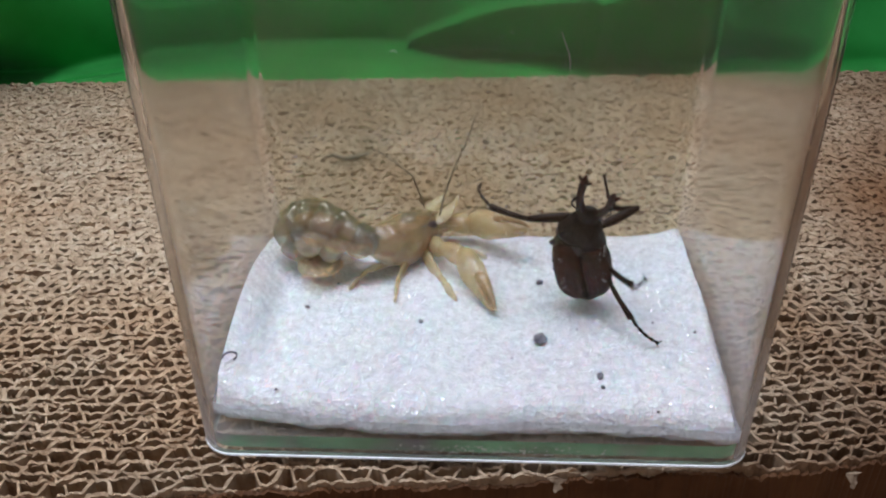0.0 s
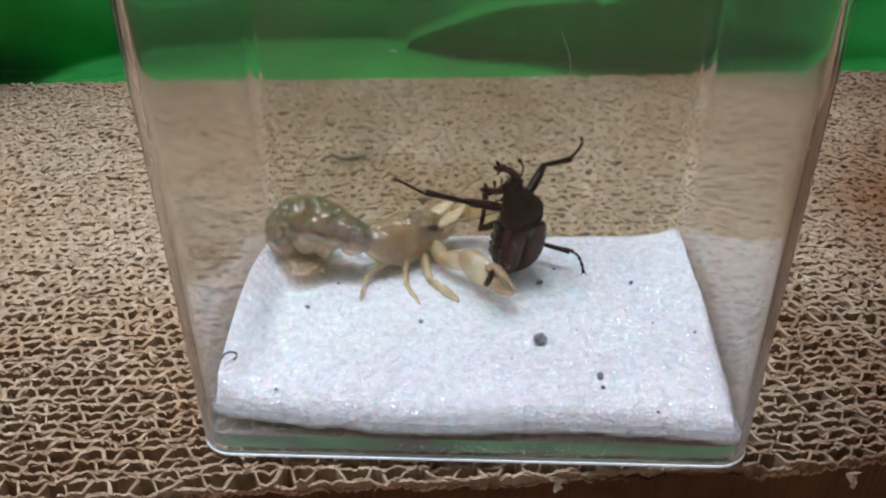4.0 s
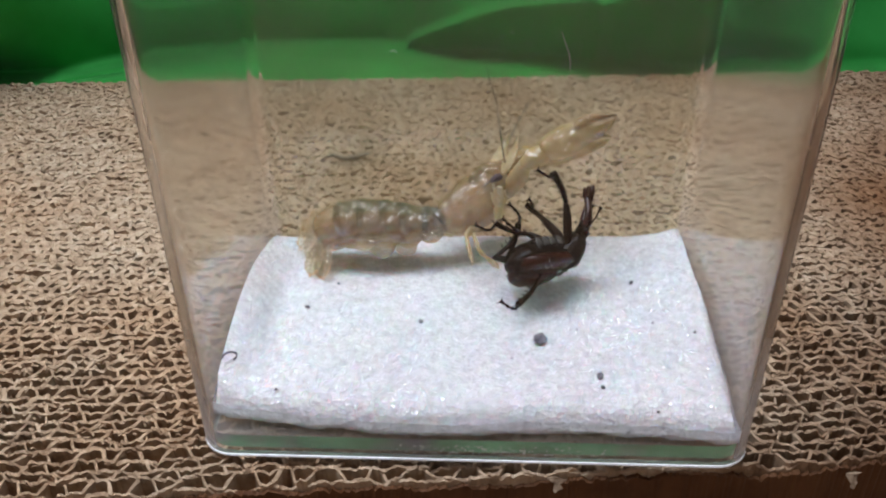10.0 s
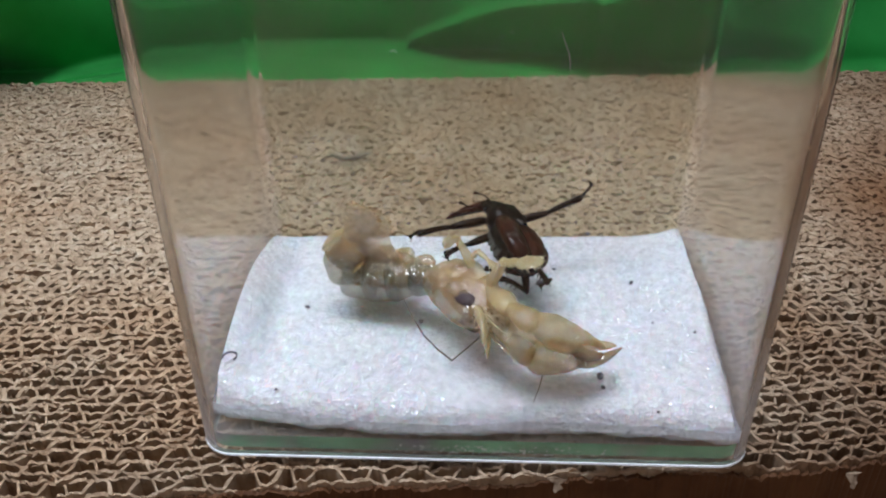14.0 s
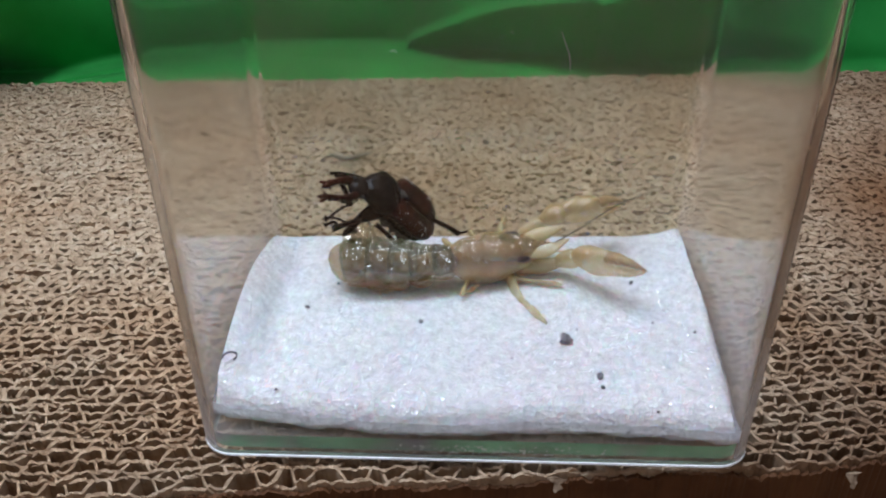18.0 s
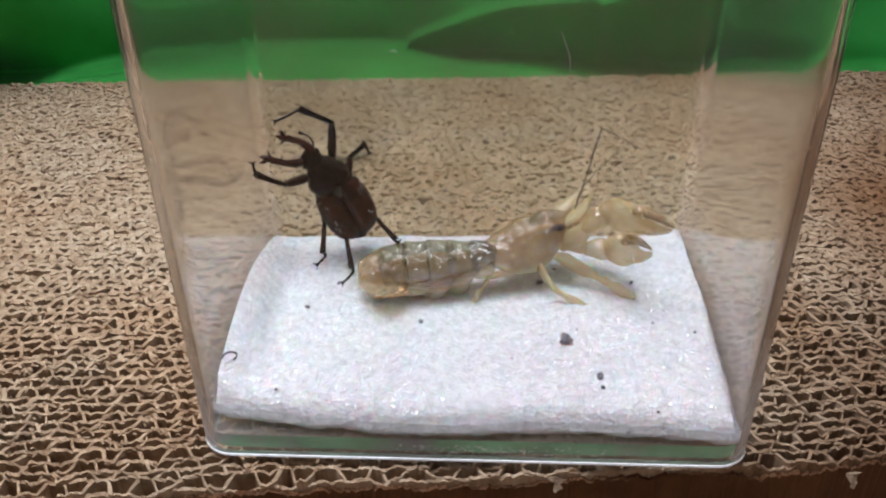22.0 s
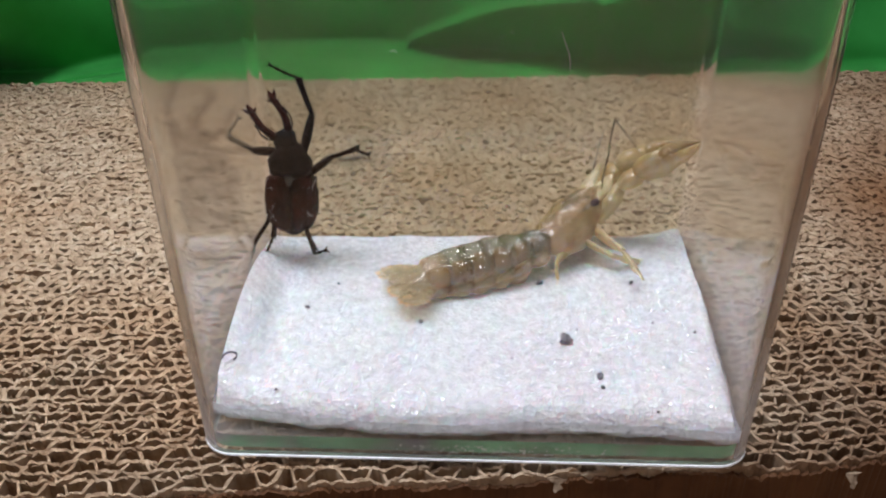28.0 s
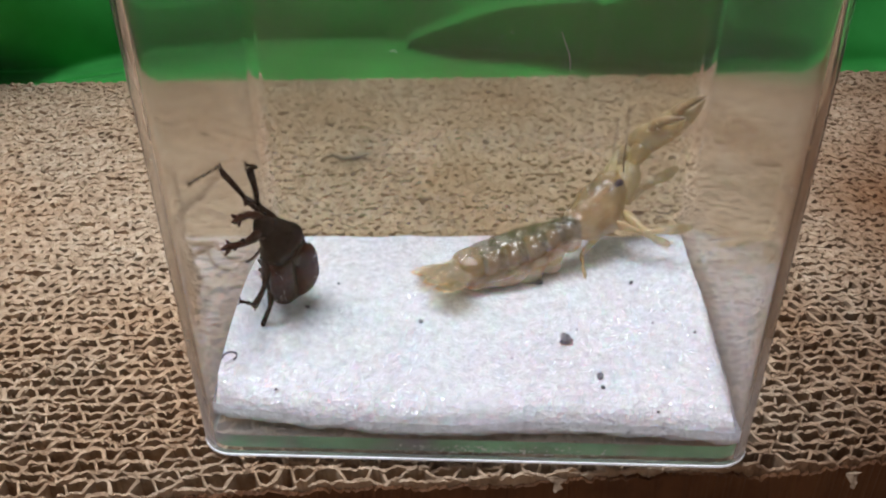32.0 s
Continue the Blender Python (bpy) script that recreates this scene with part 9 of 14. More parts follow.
    walk(beetle["femur_r3"], [at(0,-4.08,-4.8,-0.98,-54.4,-50.8,-82.6), at(0.25,-4.46,-3.83,-1.99,-34.7,-44.6,-55.2), at(0.5,-4.84,-2.85,-3.01,-14,-45.2,-27.7), at(0.67,-5.07,-2.8,-2.56,-15.3,-46.8,-70.9), at(0.83,-5.31,-2.74,-2.11,-14.6,-48.6,-115.5), at(1,-5.54,-2.69,-1.66,-12.2,-49.5,-161.5), at(1.25,-5.22,-2.76,-2.3,-8.5,-41.1,-163.3), at(1.5,-4.9,-2.83,-2.94,-5.5,-32.7,-164.3), at(2,-4.56,-3.42,-2.84,-9,-21.3,-147.1), at(2.17,-4.57,-3.33,-2.94,-13.7,-7.3,-143), at(2.33,-4.57,-3.23,-3.03,-17.4,6.9,-140.1), at(2.5,-4.58,-3.14,-3.13,-20.6,21.3,-137.9), at(2.67,-5.11,-2.34,-2.56,-18.3,-0.7,-152.9), at(2.83,-5.64,-1.53,-1.98,-9.9,-21.3,-170), at(3,-6.17,-0.73,-1.41,7.2,-37.7,166), at(3.13,-5.8,-1.24,-1.99,-20.3,-15.9,-163), at(3.27,-5.42,-1.76,-2.58,-33.7,13.9,-144.6), at(3.4,-5.05,-2.27,-3.16,-38.5,46.2,-129), at(4.1,-4.53,-0.25,-3.35,-55.1,12.7,-158.4), at(4.8,-4.02,1.78,-3.54,-54.2,-23.7,-179.4), at(5.5,-3.5,3.8,-3.73,-30.7,-55.7,144), at(5.67,-2.13,0.65,-3.45,-12.7,-46.2,174), at(5.83,-0.75,-2.5,-3.16,7.8,-43.7,-156.5), at(6,0.62,-5.65,-2.88,27.9,-48.7,-126.9), at(6.33,-0.04,-5.08,-3.53,15.4,-15.3,-117), at(6.67,-0.71,-4.52,-4.17,8.4,18.9,-114.3), at(7,-1.37,-3.95,-4.82,-0.1,53.2,-116.6), at(8,-5.25,-2.36,-2.74,2.4,39.3,-153), at(8.5,-2.17,-4.08,-2.61,2.8,37.6,-115.5), at(9,0.91,-5.8,-2.48,1.9,36.1,-78.9), at(9.33,-0.73,-3.53,-3.27,7.6,41.2,-115.9), at(9.67,-2.38,-1.27,-4.06,7.9,48,-156.3), at(10,-4.02,1,-4.85,0.9,53.1,157.7), at(11,-4.12,0.14,-4.86,-0.3,53.9,170.6), at(11.12,-4.02,1.4,-3.64,3.6,55.4,160.8), at(11.25,-3.92,2.65,-2.42,7.2,57.3,150.7), at(11.38,-3.83,3.91,-1.19,10.3,59.5,140.3), at(11.5,-3.73,5.17,0.03,12.7,62,129.3), at(11.75,-4.59,4.23,-0.16,14,57.8,106.2), at(12,-5.45,3.29,-0.34,18,54.1,85.3), at(12.17,-5.48,1.68,-1.14,17.7,46.8,126.4), at(12.33,-5.52,0.07,-1.93,11.2,41.2,163.1), at(12.5,-5.55,-1.54,-2.73,1.9,39.5,-161.6), at(12.75,-3.4,2.2,-2.34,2,35.3,151.1), at(13,-1.24,5.94,-1.95,5.8,32.4,105.9), at(13.5,-3.62,2.55,-1.96,3.6,34.5,149.9), at(14,-6,-0.85,-1.97,3.8,37.2,-164.8), at(14.5,-5.46,-1.75,-2.78,5.2,41.8,-157), at(15.5,-4.63,1.67,-1.63,7.8,28.2,167.4), at(16.5,-3.81,5.09,-0.48,18.1,18.2,134.4), at(16.62,-3.94,4.98,-0.45,16.3,8.8,142.8), at(16.75,-4.07,4.88,-0.42,13.2,-0.3,151.3), at(16.88,-4.19,4.78,-0.39,8.7,-8.8,160.4), at(17,-4.32,4.67,-0.36,2.7,-16.4,170.5), at(17.6,-5.55,3.13,0.3,-0.6,-41,-178.1), at(18,-5.73,-1.39,-2.43,14.4,-23.6,139.1), at(18.25,-5.38,-1.97,-2.53,9,-28.8,159.2), at(18.5,-5.04,-2.55,-2.62,1.6,-31.9,-179.4), at(18.75,-4.7,-3.13,-2.72,-6.8,-32.5,-157.3), at(19,-4.35,-3.71,-2.82,-14.7,-30.3,-135.5), at(20,-4.18,-2.79,-3.92,4.1,-10.6,-131.8), at(21,-5.76,-1.98,-1.89,-8.5,-38.5,-160.4), at(22,-5.98,-2.14,-0.58,-3.4,-43,-173.1), at(22.33,-5.83,-2.2,-1.1,-2.9,-41.7,-173.8), at(22.67,-5.69,-2.26,-1.61,-2.5,-40.5,-174.5), at(23,-5.54,-2.32,-2.13,-2.1,-39.2,-175.2), at(24,-5.62,-2.17,-2.07,-2.8,-25.1,-168.3), at(25,-5.21,-3.64,-0.47,-11.9,-37.3,-154.7), at(25.5,-5.05,-3.79,-0.85,-12.8,-37,-152.7), at(27.5,-5.63,-2.91,-0.68,-0.5,-42.5,-179), at(28,-5.65,-2.95,-0.13,-0.5,-45.5,-179), at(28.12,-5.81,-2.09,0.12,2,-34.2,178.4), at(28.25,-5.97,-1.22,0.36,3.8,-22.8,176.7), at(28.38,-6.14,-0.36,0.61,5,-11.4,175.3), at(28.5,-6.3,0.51,0.86,6,0.1,174.3), at(29,-6.34,0.15,-0.64,1.2,15.3,178.1), at(30,-6.37,-0.31,-0.06,-1.7,11.4,-177.4), at(31,-5.94,-1.3,-1.91,-5.9,22.6,-171.9), at(32,-5.47,-1.68,-2.8,-8.5,27.3,-170.7)])
    walk(beetle["tibia_r3"], [at(0,-3.52,-9.06,4.29,-47,-42.6,-89.1), at(0.25,-1.69,-7.8,2.78,-31.6,-33.6,-66.9), at(0.5,-0.6,-5.08,1.82,-14.5,-30,-44.2), at(0.67,-3.55,-7.2,2.4,-27.1,-38.8,-71.4), at(0.83,-7.25,-6.8,2.99,-34.2,-51.4,-100.6), at(1,-9.72,-4.09,3.51,-28.7,-64.6,-139.6), at(1.25,-10.13,-4.23,2.17,-14.5,-47.1,-152.2), at(1.5,-10.4,-4.38,0.73,-7.9,-28.6,-157), at(2,-9.88,-6.86,-0.37,-10.8,2.1,-140.3), at(2.17,-9.95,-7.39,-2.07,-10.9,-16.2,-120.4), at(2.33,-9.75,-7.57,-3.85,-18.3,-33.1,-97.5), at(2.5,-9.28,-7.39,-5.6,-36,-45.3,-66.3), at(2.67,-11.17,-5.43,-2.47,-14.2,-34.8,-107.9), at(2.83,-11.88,-2.63,0.48,-6.2,-16.6,-138.8), at(3,-11.4,0.57,2.75,-8.6,2.8,-165.9), at(3.13,-12.05,-3.15,-0.13,-7.7,-19.8,-146.6), at(3.27,-10.81,-5.58,-4.21,-16.3,-41.2,-122.8), at(3.4,-8.01,-5.93,-8.07,-42.9,-55.7,-83.2), at(4.1,-10.7,-2.69,-4.84,-17,-52.6,-117.5), at(4.8,-10.24,1.71,-0.8,0,-42.2,-143.4), at(5.5,-6.6,6.05,1.89,8.4,-28.4,-161.5), at(5.67,-6.81,1.14,1.46,15.5,-31.4,-129.6), at(5.83,-5.26,-4.46,1.53,19.9,-37.3,-96.5), at(6,-2.08,-9.24,2.22,19.4,-44.2,-60.7), at(6.33,-3.02,-10.93,-1.73,-0.7,-35.5,-11.2), at(6.67,-3.36,-10.38,-6.38,-6.3,-18.5,28), at(7,-3.2,-7.59,-10.26,0.1,-2,63.4), at(8,-9.94,-4.75,-7.04,-2,19.9,24.8), at(8.5,-4.49,-8.94,-6.76,-2.3,21.4,61.9), at(9,1.98,-11.19,-6.49,-1.6,22.8,99.4), at(9.33,-2.97,-8.13,-7.75,-8.2,14.7,57.1), at(9.67,-6.54,-3.1,-9.11,-7.5,4.6,17.1), at(10,-7.8,2.55,-10.28,-0.5,-2.8,-23), at(11,-8.07,0.8,-10.36,0.1,-2.6,-9.2), at(11.12,-7.67,2.67,-9.24,20.1,7.1,-44.1), at(11.25,-7.13,4.45,-8.14,31.9,26.3,-76.4), at(11.38,-6.48,6.12,-7.05,30,48.5,-113.3), at(11.5,-5.75,7.64,-5.98,-1.5,62.2,-175.3), at(11.75,-5.6,7.71,-5.91,11.3,64,167.3), at(12,-5.12,7.27,-5.85,23.5,67.4,149.5), at(12.17,-8.24,5.43,-6.09,-10.3,56,83.9), at(12.33,-10.41,1.55,-6.42,-12.4,36.7,46.9), at(12.5,-10.53,-3.19,-7.05,-1.6,19.9,16.6), at(12.75,-8.26,4.88,-6.27,-1.8,24.3,-30.8), at(13,-2.82,11.46,-5.59,-5.5,27.1,-79.7), at(13.5,-8.47,5.36,-5.81,-3.6,25.9,-33.7), at(14,-11.23,-2.27,-6.08,-3.3,23.9,11.6), at(14.5,-10.13,-3.73,-7.31,-4.1,18.3,18.3), at(15.5,-10.48,2.98,-4.85,-8.1,31.4,-20.5), at(16.5,-8.34,9.7,-2.6,-22.2,38.8,-65.7), at(16.62,-9.29,9.05,-1.49,-25.2,27.1,-92.8), at(16.75,-10.03,8.15,-0.38,-22.2,15.5,-117.1), at(16.88,-10.52,7.03,0.65,-14.7,6,-141.2), at(17,-10.76,5.75,1.56,-4.1,0.4,-166), at(17.6,-10.67,2.96,4.77,-6.5,-6.2,-154.2), at(18,-10.44,2.69,0.29,7.8,-13.2,159.1), at(18.25,-10.95,0.15,0.75,10.3,-30.1,171.8), at(18.5,-10.81,-2.61,0.97,8.1,-47.1,-173.1), at(18.75,-9.99,-5.34,0.93,-4.8,-62.6,-148.8), at(19,-8.53,-7.83,0.61,-43.9,-70.9,-98.9), at(20,-8.64,-7.77,-2.67,8.6,-60.3,-134.8), at(21,-10.77,-3.77,2.34,-67.6,-80.9,-94.3), at(22,-10.91,-2.74,4.06,-34.9,-82,-137.1), at(22.33,-10.88,-2.75,3.43,-15,-65.4,-155.9), at(22.67,-10.84,-2.75,2.8,-10.7,-48.2,-159), at(23,-10.79,-2.76,2.17,-8.5,-31,-160), at(24,-11.65,-3.42,0.82,-7.2,-22.5,-148.7), at(25,-10.1,-5.96,3.64,-23.8,-42.2,-127.6), at(25.5,-9.88,-6.29,3.24,-33.4,-60.1,-118.1), at(27.5,-10.64,-2.99,3.91,-58.3,-72,-93.8), at(28,-10.42,-3.03,4.72,-60.5,-68.2,-88.3), at(28.12,-11.44,-1.93,3.94,-62.7,-34.4,-74.8), at(28.25,-12.23,-0.85,3,-57,-0.9,-64.9), at(28.38,-12.78,0.19,1.95,-44.1,30.6,-49.7), at(28.5,-13.06,1.19,0.84,-10.4,54.5,-14.3), at(29,-12.9,0.37,-2.43,-1.6,41.2,-3.2), at(30,-13.03,-0.61,-1.41,2.4,46,4.6), at(31,-12.15,-2.18,-4.53,6.3,30.1,13.5), at(32,-11.44,-2.65,-5.92,8.1,20.8,16.1)])
    walk(beetle["tarsus_r3"], [at(0,-3.43,-14.8,9.57,-37,-14.6,-102.4), at(0.25,0.86,-13.77,7.1,-27.3,-2.3,-86.2), at(0.5,4.24,-9.79,5.73,-14.6,6.6,-68.1), at(0.67,-1.61,-12.96,7.28,-33.8,-17.5,-71.3), at(0.83,-8.15,-11.59,9.08,-56.5,-41.2,-64.8), at(1,-12.27,-6.26,10.56,-96.8,-58.8,-38.1), at(1.25,-14.83,-6.71,7.88,-35.5,-39.4,-101.7), at(1.5,-16.7,-7.05,4.47,-17.3,-0.1,-123), at(2,-15.88,-11.84,-0.65,-21.6,43.3,-125.8), at(2.17,-13.75,-13.85,0.1,11.1,19.9,-76.1), at(2.33,-10.6,-14.04,0.42,17.2,-15.6,-44), at(2.5,-7.08,-12.41,-0.05,-2,-47.9,-1.5), at(2.67,-13.13,-11.53,1.98,13.7,-12.7,-45.6), at(2.83,-17.51,-7.56,2.72,1.6,23,-82.5), at(3,-18.95,-1.32,2.37,-38.6,38.9,-139.8), at(3.13,-18.18,-7.19,2.52,-52.5,-10.1,-154.5), at(3.27,-13.99,-10.52,0.93,-57.3,-60.6,-162.3), at(3.4,-7.5,-10.3,-1.62,112.6,-68.5,17.9), at(4.1,-12.9,-6.89,1.36,-7.6,-66.1,165.5), at(4.8,-14.88,-1.74,4.44,-6.7,-27,-163.7), at(5.5,-13.11,3.88,5.6,13,7.1,-135.9), at(5.67,-11.05,-3.99,5.53,16.4,-1,-98.7), at(5.83,-5.97,-10.63,6.26,14.2,-9.6,-61.5), at(6,0.66,-14.12,7.66,7.1,-15,-22.9), at(6.33,3.21,-12.16,2.8,26.7,3.1,-70.7), at(6.67,3.18,-6.91,-3.9,27,29.7,-116.4), at(7,0.29,-0.62,-9.98,0,45.8,-179), at(8,-3.28,-1.68,-9.7,-2.3,25.4,150.4), at(8.5,-1.07,-2.53,-9.61,-0.3,25.3,-171.5), at(9,0.8,-4.1,-9.51,1.2,24.1,-133.7), at(9.33,1.12,-1.8,-9.73,9.1,30.5,-173.5), at(9.67,0.89,-0.82,-9.73,10.4,40,143.9), at(10,-0.63,-0.49,-9.9,2,47.3,94.7), at(11,-0.38,-0.45,-10,-1.3,45.8,107.7), at(11.12,-2.11,-2.72,-10.2,2,41.7,141.4), at(11.25,-5.48,-2.34,-11.59,1.7,37,172.7), at(11.38,-8.52,1.37,-12.89,-1.4,33,-157.6), at(11.5,-9.38,7.34,-12.88,-6.3,30.8,-128.8), at(11.75,-8.94,8.47,-12.92,-7,35.2,-138.7), at(12,-7.71,8.79,-13.05,-8.6,39.4,-149.2), at(12.17,-7.78,9.77,-12.56,-9.3,34,-173.4), at(12.33,-6.14,6.12,-11.08,-7.3,28.8,163.8), at(12.5,-3.5,-1.09,-9.71,-3.3,24.6,141.7), at(12.75,-2.15,1.24,-9.47,-0.5,21.3,95.1), at(13,-1.57,4.63,-9.14,4,20.9,49.1), at(13.5,-2.64,1.46,-9.22,-1.7,15.7,92), at(14,-4.25,-0.84,-9.24,-9.5,15.6,134.5), at(14.5,-3.1,-1.41,-9.76,-7.2,24.9,142.8), at(15.5,-4.25,0.65,-8.91,6.1,17.5,108.8), at(16.5,-5.83,4.16,-7.48,21.2,18.4,74.7), at(16.62,-9.62,2.12,-5.04,12.8,9,113.6), at(16.75,-13.46,1.46,-2.46,0.4,6.9,152.7), at(16.88,-16.57,2.16,-0.16,-10.7,13,-168.3), at(17,-18.33,3.86,1.51,-15.5,24.6,-129), at(17.6,-17.65,-0.42,5.61,-14.8,31.6,-132.1), at(18,-17.54,5.4,2.07,-6.8,10.6,-164.5), at(18.25,-17.63,1.11,4.66,-25.9,-5.1,159.5), at(18.5,-16.08,-3.24,6.69,-33.2,-28.8,126.7), at(18.75,-13.06,-7.2,7.85,-21.6,-51.9,84), at(19,-8.93,-10.36,7.98,20.8,-57.5,13.8), at(20,-11.36,-10.52,4.1,-15.2,-76.3,56.3), at(21,-10.86,-5,10.04,4,-48.6,2.6), at(22,-11.7,-3.47,11.78,-15,-52.5,-4.8), at(22.33,-13.84,-4.07,10.52,-0.4,-34.7,-53.8), at(22.67,-15.69,-4.61,8.62,-5.2,-14.5,-90.6), at(23,-17.08,-5.04,6.19,-20.8,-0.8,-127.3), at(24,-17.81,-7.16,3.81,-12.8,-10.6,-111.3), at(25,-13.63,-10.54,8.88,-33.6,-31.8,-74.1), at(25.5,-11.71,-9.72,10,-52.1,-53.7,-33.9), at(27.5,-10.8,-5.39,11.33,-32.9,-40.6,-31.7), at(28,-10.33,-5.92,11.96,-35.6,-35.8,-36.4), at(28.12,-9.75,-8.14,8.34,-4.8,-55.7,-91.2), at(28.25,-8.92,-7.91,3.13,39.1,-45.8,-158.1), at(28.38,-8.44,-4.93,-2.02,49.9,-18.3,163.8), at(28.5,-8.67,0.07,-5.51,41.9,9.5,132.3), at(29,-7.04,0.04,-7.57,24.2,15.1,132), at(30,-7.63,-0.18,-7.02,22.8,8.9,136.2), at(31,-5.59,-0.6,-8.44,21.8,20.7,143.7), at(32,-4.43,-0.63,-8.69,26.8,28.3,145.5)])
    walk(shrimp["root"], [at(0,-20.65,11.57,18,3.7,10.5,50.7), at(0.5,-20.65,11.57,18,3.7,10.5,50.7), at(1,-20.65,11.57,18.33,3.9,11.6,48.8), at(2,-20.65,11.57,18.45,3.8,12,49.9), at(2.5,-20.65,11.57,18.33,3.9,11.6,48.8), at(3,-20.65,11.57,17.71,4.3,9.4,43.1), at(3.4,-21.01,11.63,17.66,4.8,9.1,34.1), at(5.5,-25.3,14.83,19.8,3.9,5.8,47.9), at(6,-25.65,14.86,20.05,4.2,6.2,43), at(7,-24.99,14.79,20.92,4,8.1,47.2), at(8,-18.98,14.47,22.13,-5.3,5.7,50.7), at(9,-10.33,15.9,19.68,-5.4,1.6,51.6), at(10,-6.86,17.7,20.07,-10,-20.2,38.6), at(11,-6.19,15.99,20.1,-6.4,6.1,55.9), at(11.17,-9.11,7.02,19.21,34.5,-30.1,34.4), at(11.33,-12.04,-1.96,18.32,98.7,-35.3,-15.2), at(11.5,-14.97,-10.93,17.43,145,-3.3,-44.1), at(12,-13.87,-10.83,19.03,144.5,0.8,-44.8), at(13,-9.02,-5.55,18.54,139.8,-1.7,-50.1), at(14,-7.44,-4.64,20.02,100.9,-4.3,-51.9), at(14.5,-7.81,-8.17,18.19,125.5,-4.3,-47.7), at(16.5,-8.79,-9.89,16.82,140.6,-12,-46.7), at(17,-5.61,-10.47,17.3,142.5,-15.9,-50.1), at(17.6,-3.52,-10.6,17.43,137.8,-17.9,-50.6), at(17.8,-3.83,-1.49,17.29,77.3,-23.9,-5.4), at(18,-4.15,7.62,17.15,29.3,7.7,23.8), at(19,-0.69,6.98,16.14,5.2,1.3,23.6), at(20,-0.12,6.98,16.56,2.4,-3.1,27.9), at(21,1.25,5.87,16.88,2.4,-3.6,27.6), at(22,3.48,7.38,18.65,-0.6,-6.3,29.1), at(23,9.12,12.71,17.61,-9.4,-2.5,46.5), at(24,9.6,12.89,17.24,-9.1,-3.7,45.8), at(25,10.2,13.1,17.12,-9.6,-4.1,47.2), at(25.5,10.79,13.31,17.14,-10,-4.3,48), at(27.5,13.92,14.57,17.39,-11.1,-7.2,48.9), at(28,14.29,14.71,17.32,-6.9,-8.9,48.3), at(28.5,14.29,14.71,17.32,-9,-7.2,45.3), at(29,14.51,14.8,17.54,-8.1,-9.7,44.2), at(30,18.63,16.97,19.89,-10.8,-2.3,47.5), at(31,20.65,17.91,18.96,-17.7,-9.6,51.6), at(32,20.65,17.91,18.96,-17.4,-11.1,51.6)])
    walk(shrimp["segment_0"], [at(0,0,0,0,15.6,-9.6,120.8), at(0.5,0,0,0,15.6,-9.6,120.8), at(1,0,0,0,8.5,-5.4,122.4), at(2,0,0,0,7,-4.3,121.2), at(2.5,0,0,0,8.5,-5.4,122.4), at(3,0,0,0,14.5,-11.7,128.1), at(3.4,0,0,0,15.7,-17.5,136.8), at(5.5,0,0,0,7,-5.2,126.6), at(6,0,0,0,1.5,-1.3,131.3), at(7,0,0,0,1.4,-1.1,127.4), at(7.5,0,0,0,1,-0.7,125.2), at(8,0,0,0,0.5,-0.4,123), at(9,0,0,0,-2.7,1.9,125.5), at(9.5,0,0,0,6.5,-8.6,135.5), at(10,0,0,0,14.1,-20.4,144.2), at(11,0,0,0,0.4,-0.2,121.6), at(11.5,0,0,0,2,-4.7,157.2), at(12,0,0,0,5.1,-17.7,163.5), at(12.5,0,0,0,7.2,-25.3,163.4), at(13,0,0,0,9.5,-32.8,162.9), at(13.5,0,0,0,4.5,-34.9,172.1), at(14,0,0,0,-1,-36.3,-178.3), at(14.25,0,0,0,-0.7,-36,-178.8), at(14.5,0,0,0,-0.5,-35.7,-179.2), at(16.5,0,0,0,7.8,-18.1,156.1), at(17,0,0,0,10.6,-18.9,150), at(17.6,0,0,0,11.6,-17.6,145.8), at(18,0,0,0,-5.2,22.6,166.7), at(18.5,0,0,0,-3.3,11.7,161.7), at(19,0,0,0,-0.5,1.1,156.5), at(20,0,0,0,0.3,-0.7,152.1), at(21,0,0,0,1.1,-2.2,154), at(22,0,0,0,-1,2.4,157.7), at(22.25,0,0,0,-1.2,2.7,156.4), at(22.5,0,0,0,-1.4,2.9,155.2), at(22.75,0,0,0,-1.6,3.2,153.9), at(23,0,0,0,-1.8,3.4,152.6), at(24,0,0,0,-2,3.9,153.3), at(25,0,0,0,1.2,-2.4,152.7), at(25.5,0,0,0,1,-1.9,151.8), at(27.5,0,0,0,-0.2,0.3,152.2), at(28,0,0,0,0.1,-0.2,153.1), at(28.5,0,0,0,-0.3,0.6,155.9), at(29,0,0,0,-0.3,0.6,157.2), at(30,0,0,0,-5.9,11.6,152.6), at(31,0,0,0,1.7,-3.2,152), at(32,0,0,0,2.3,-4.3,152.4)])
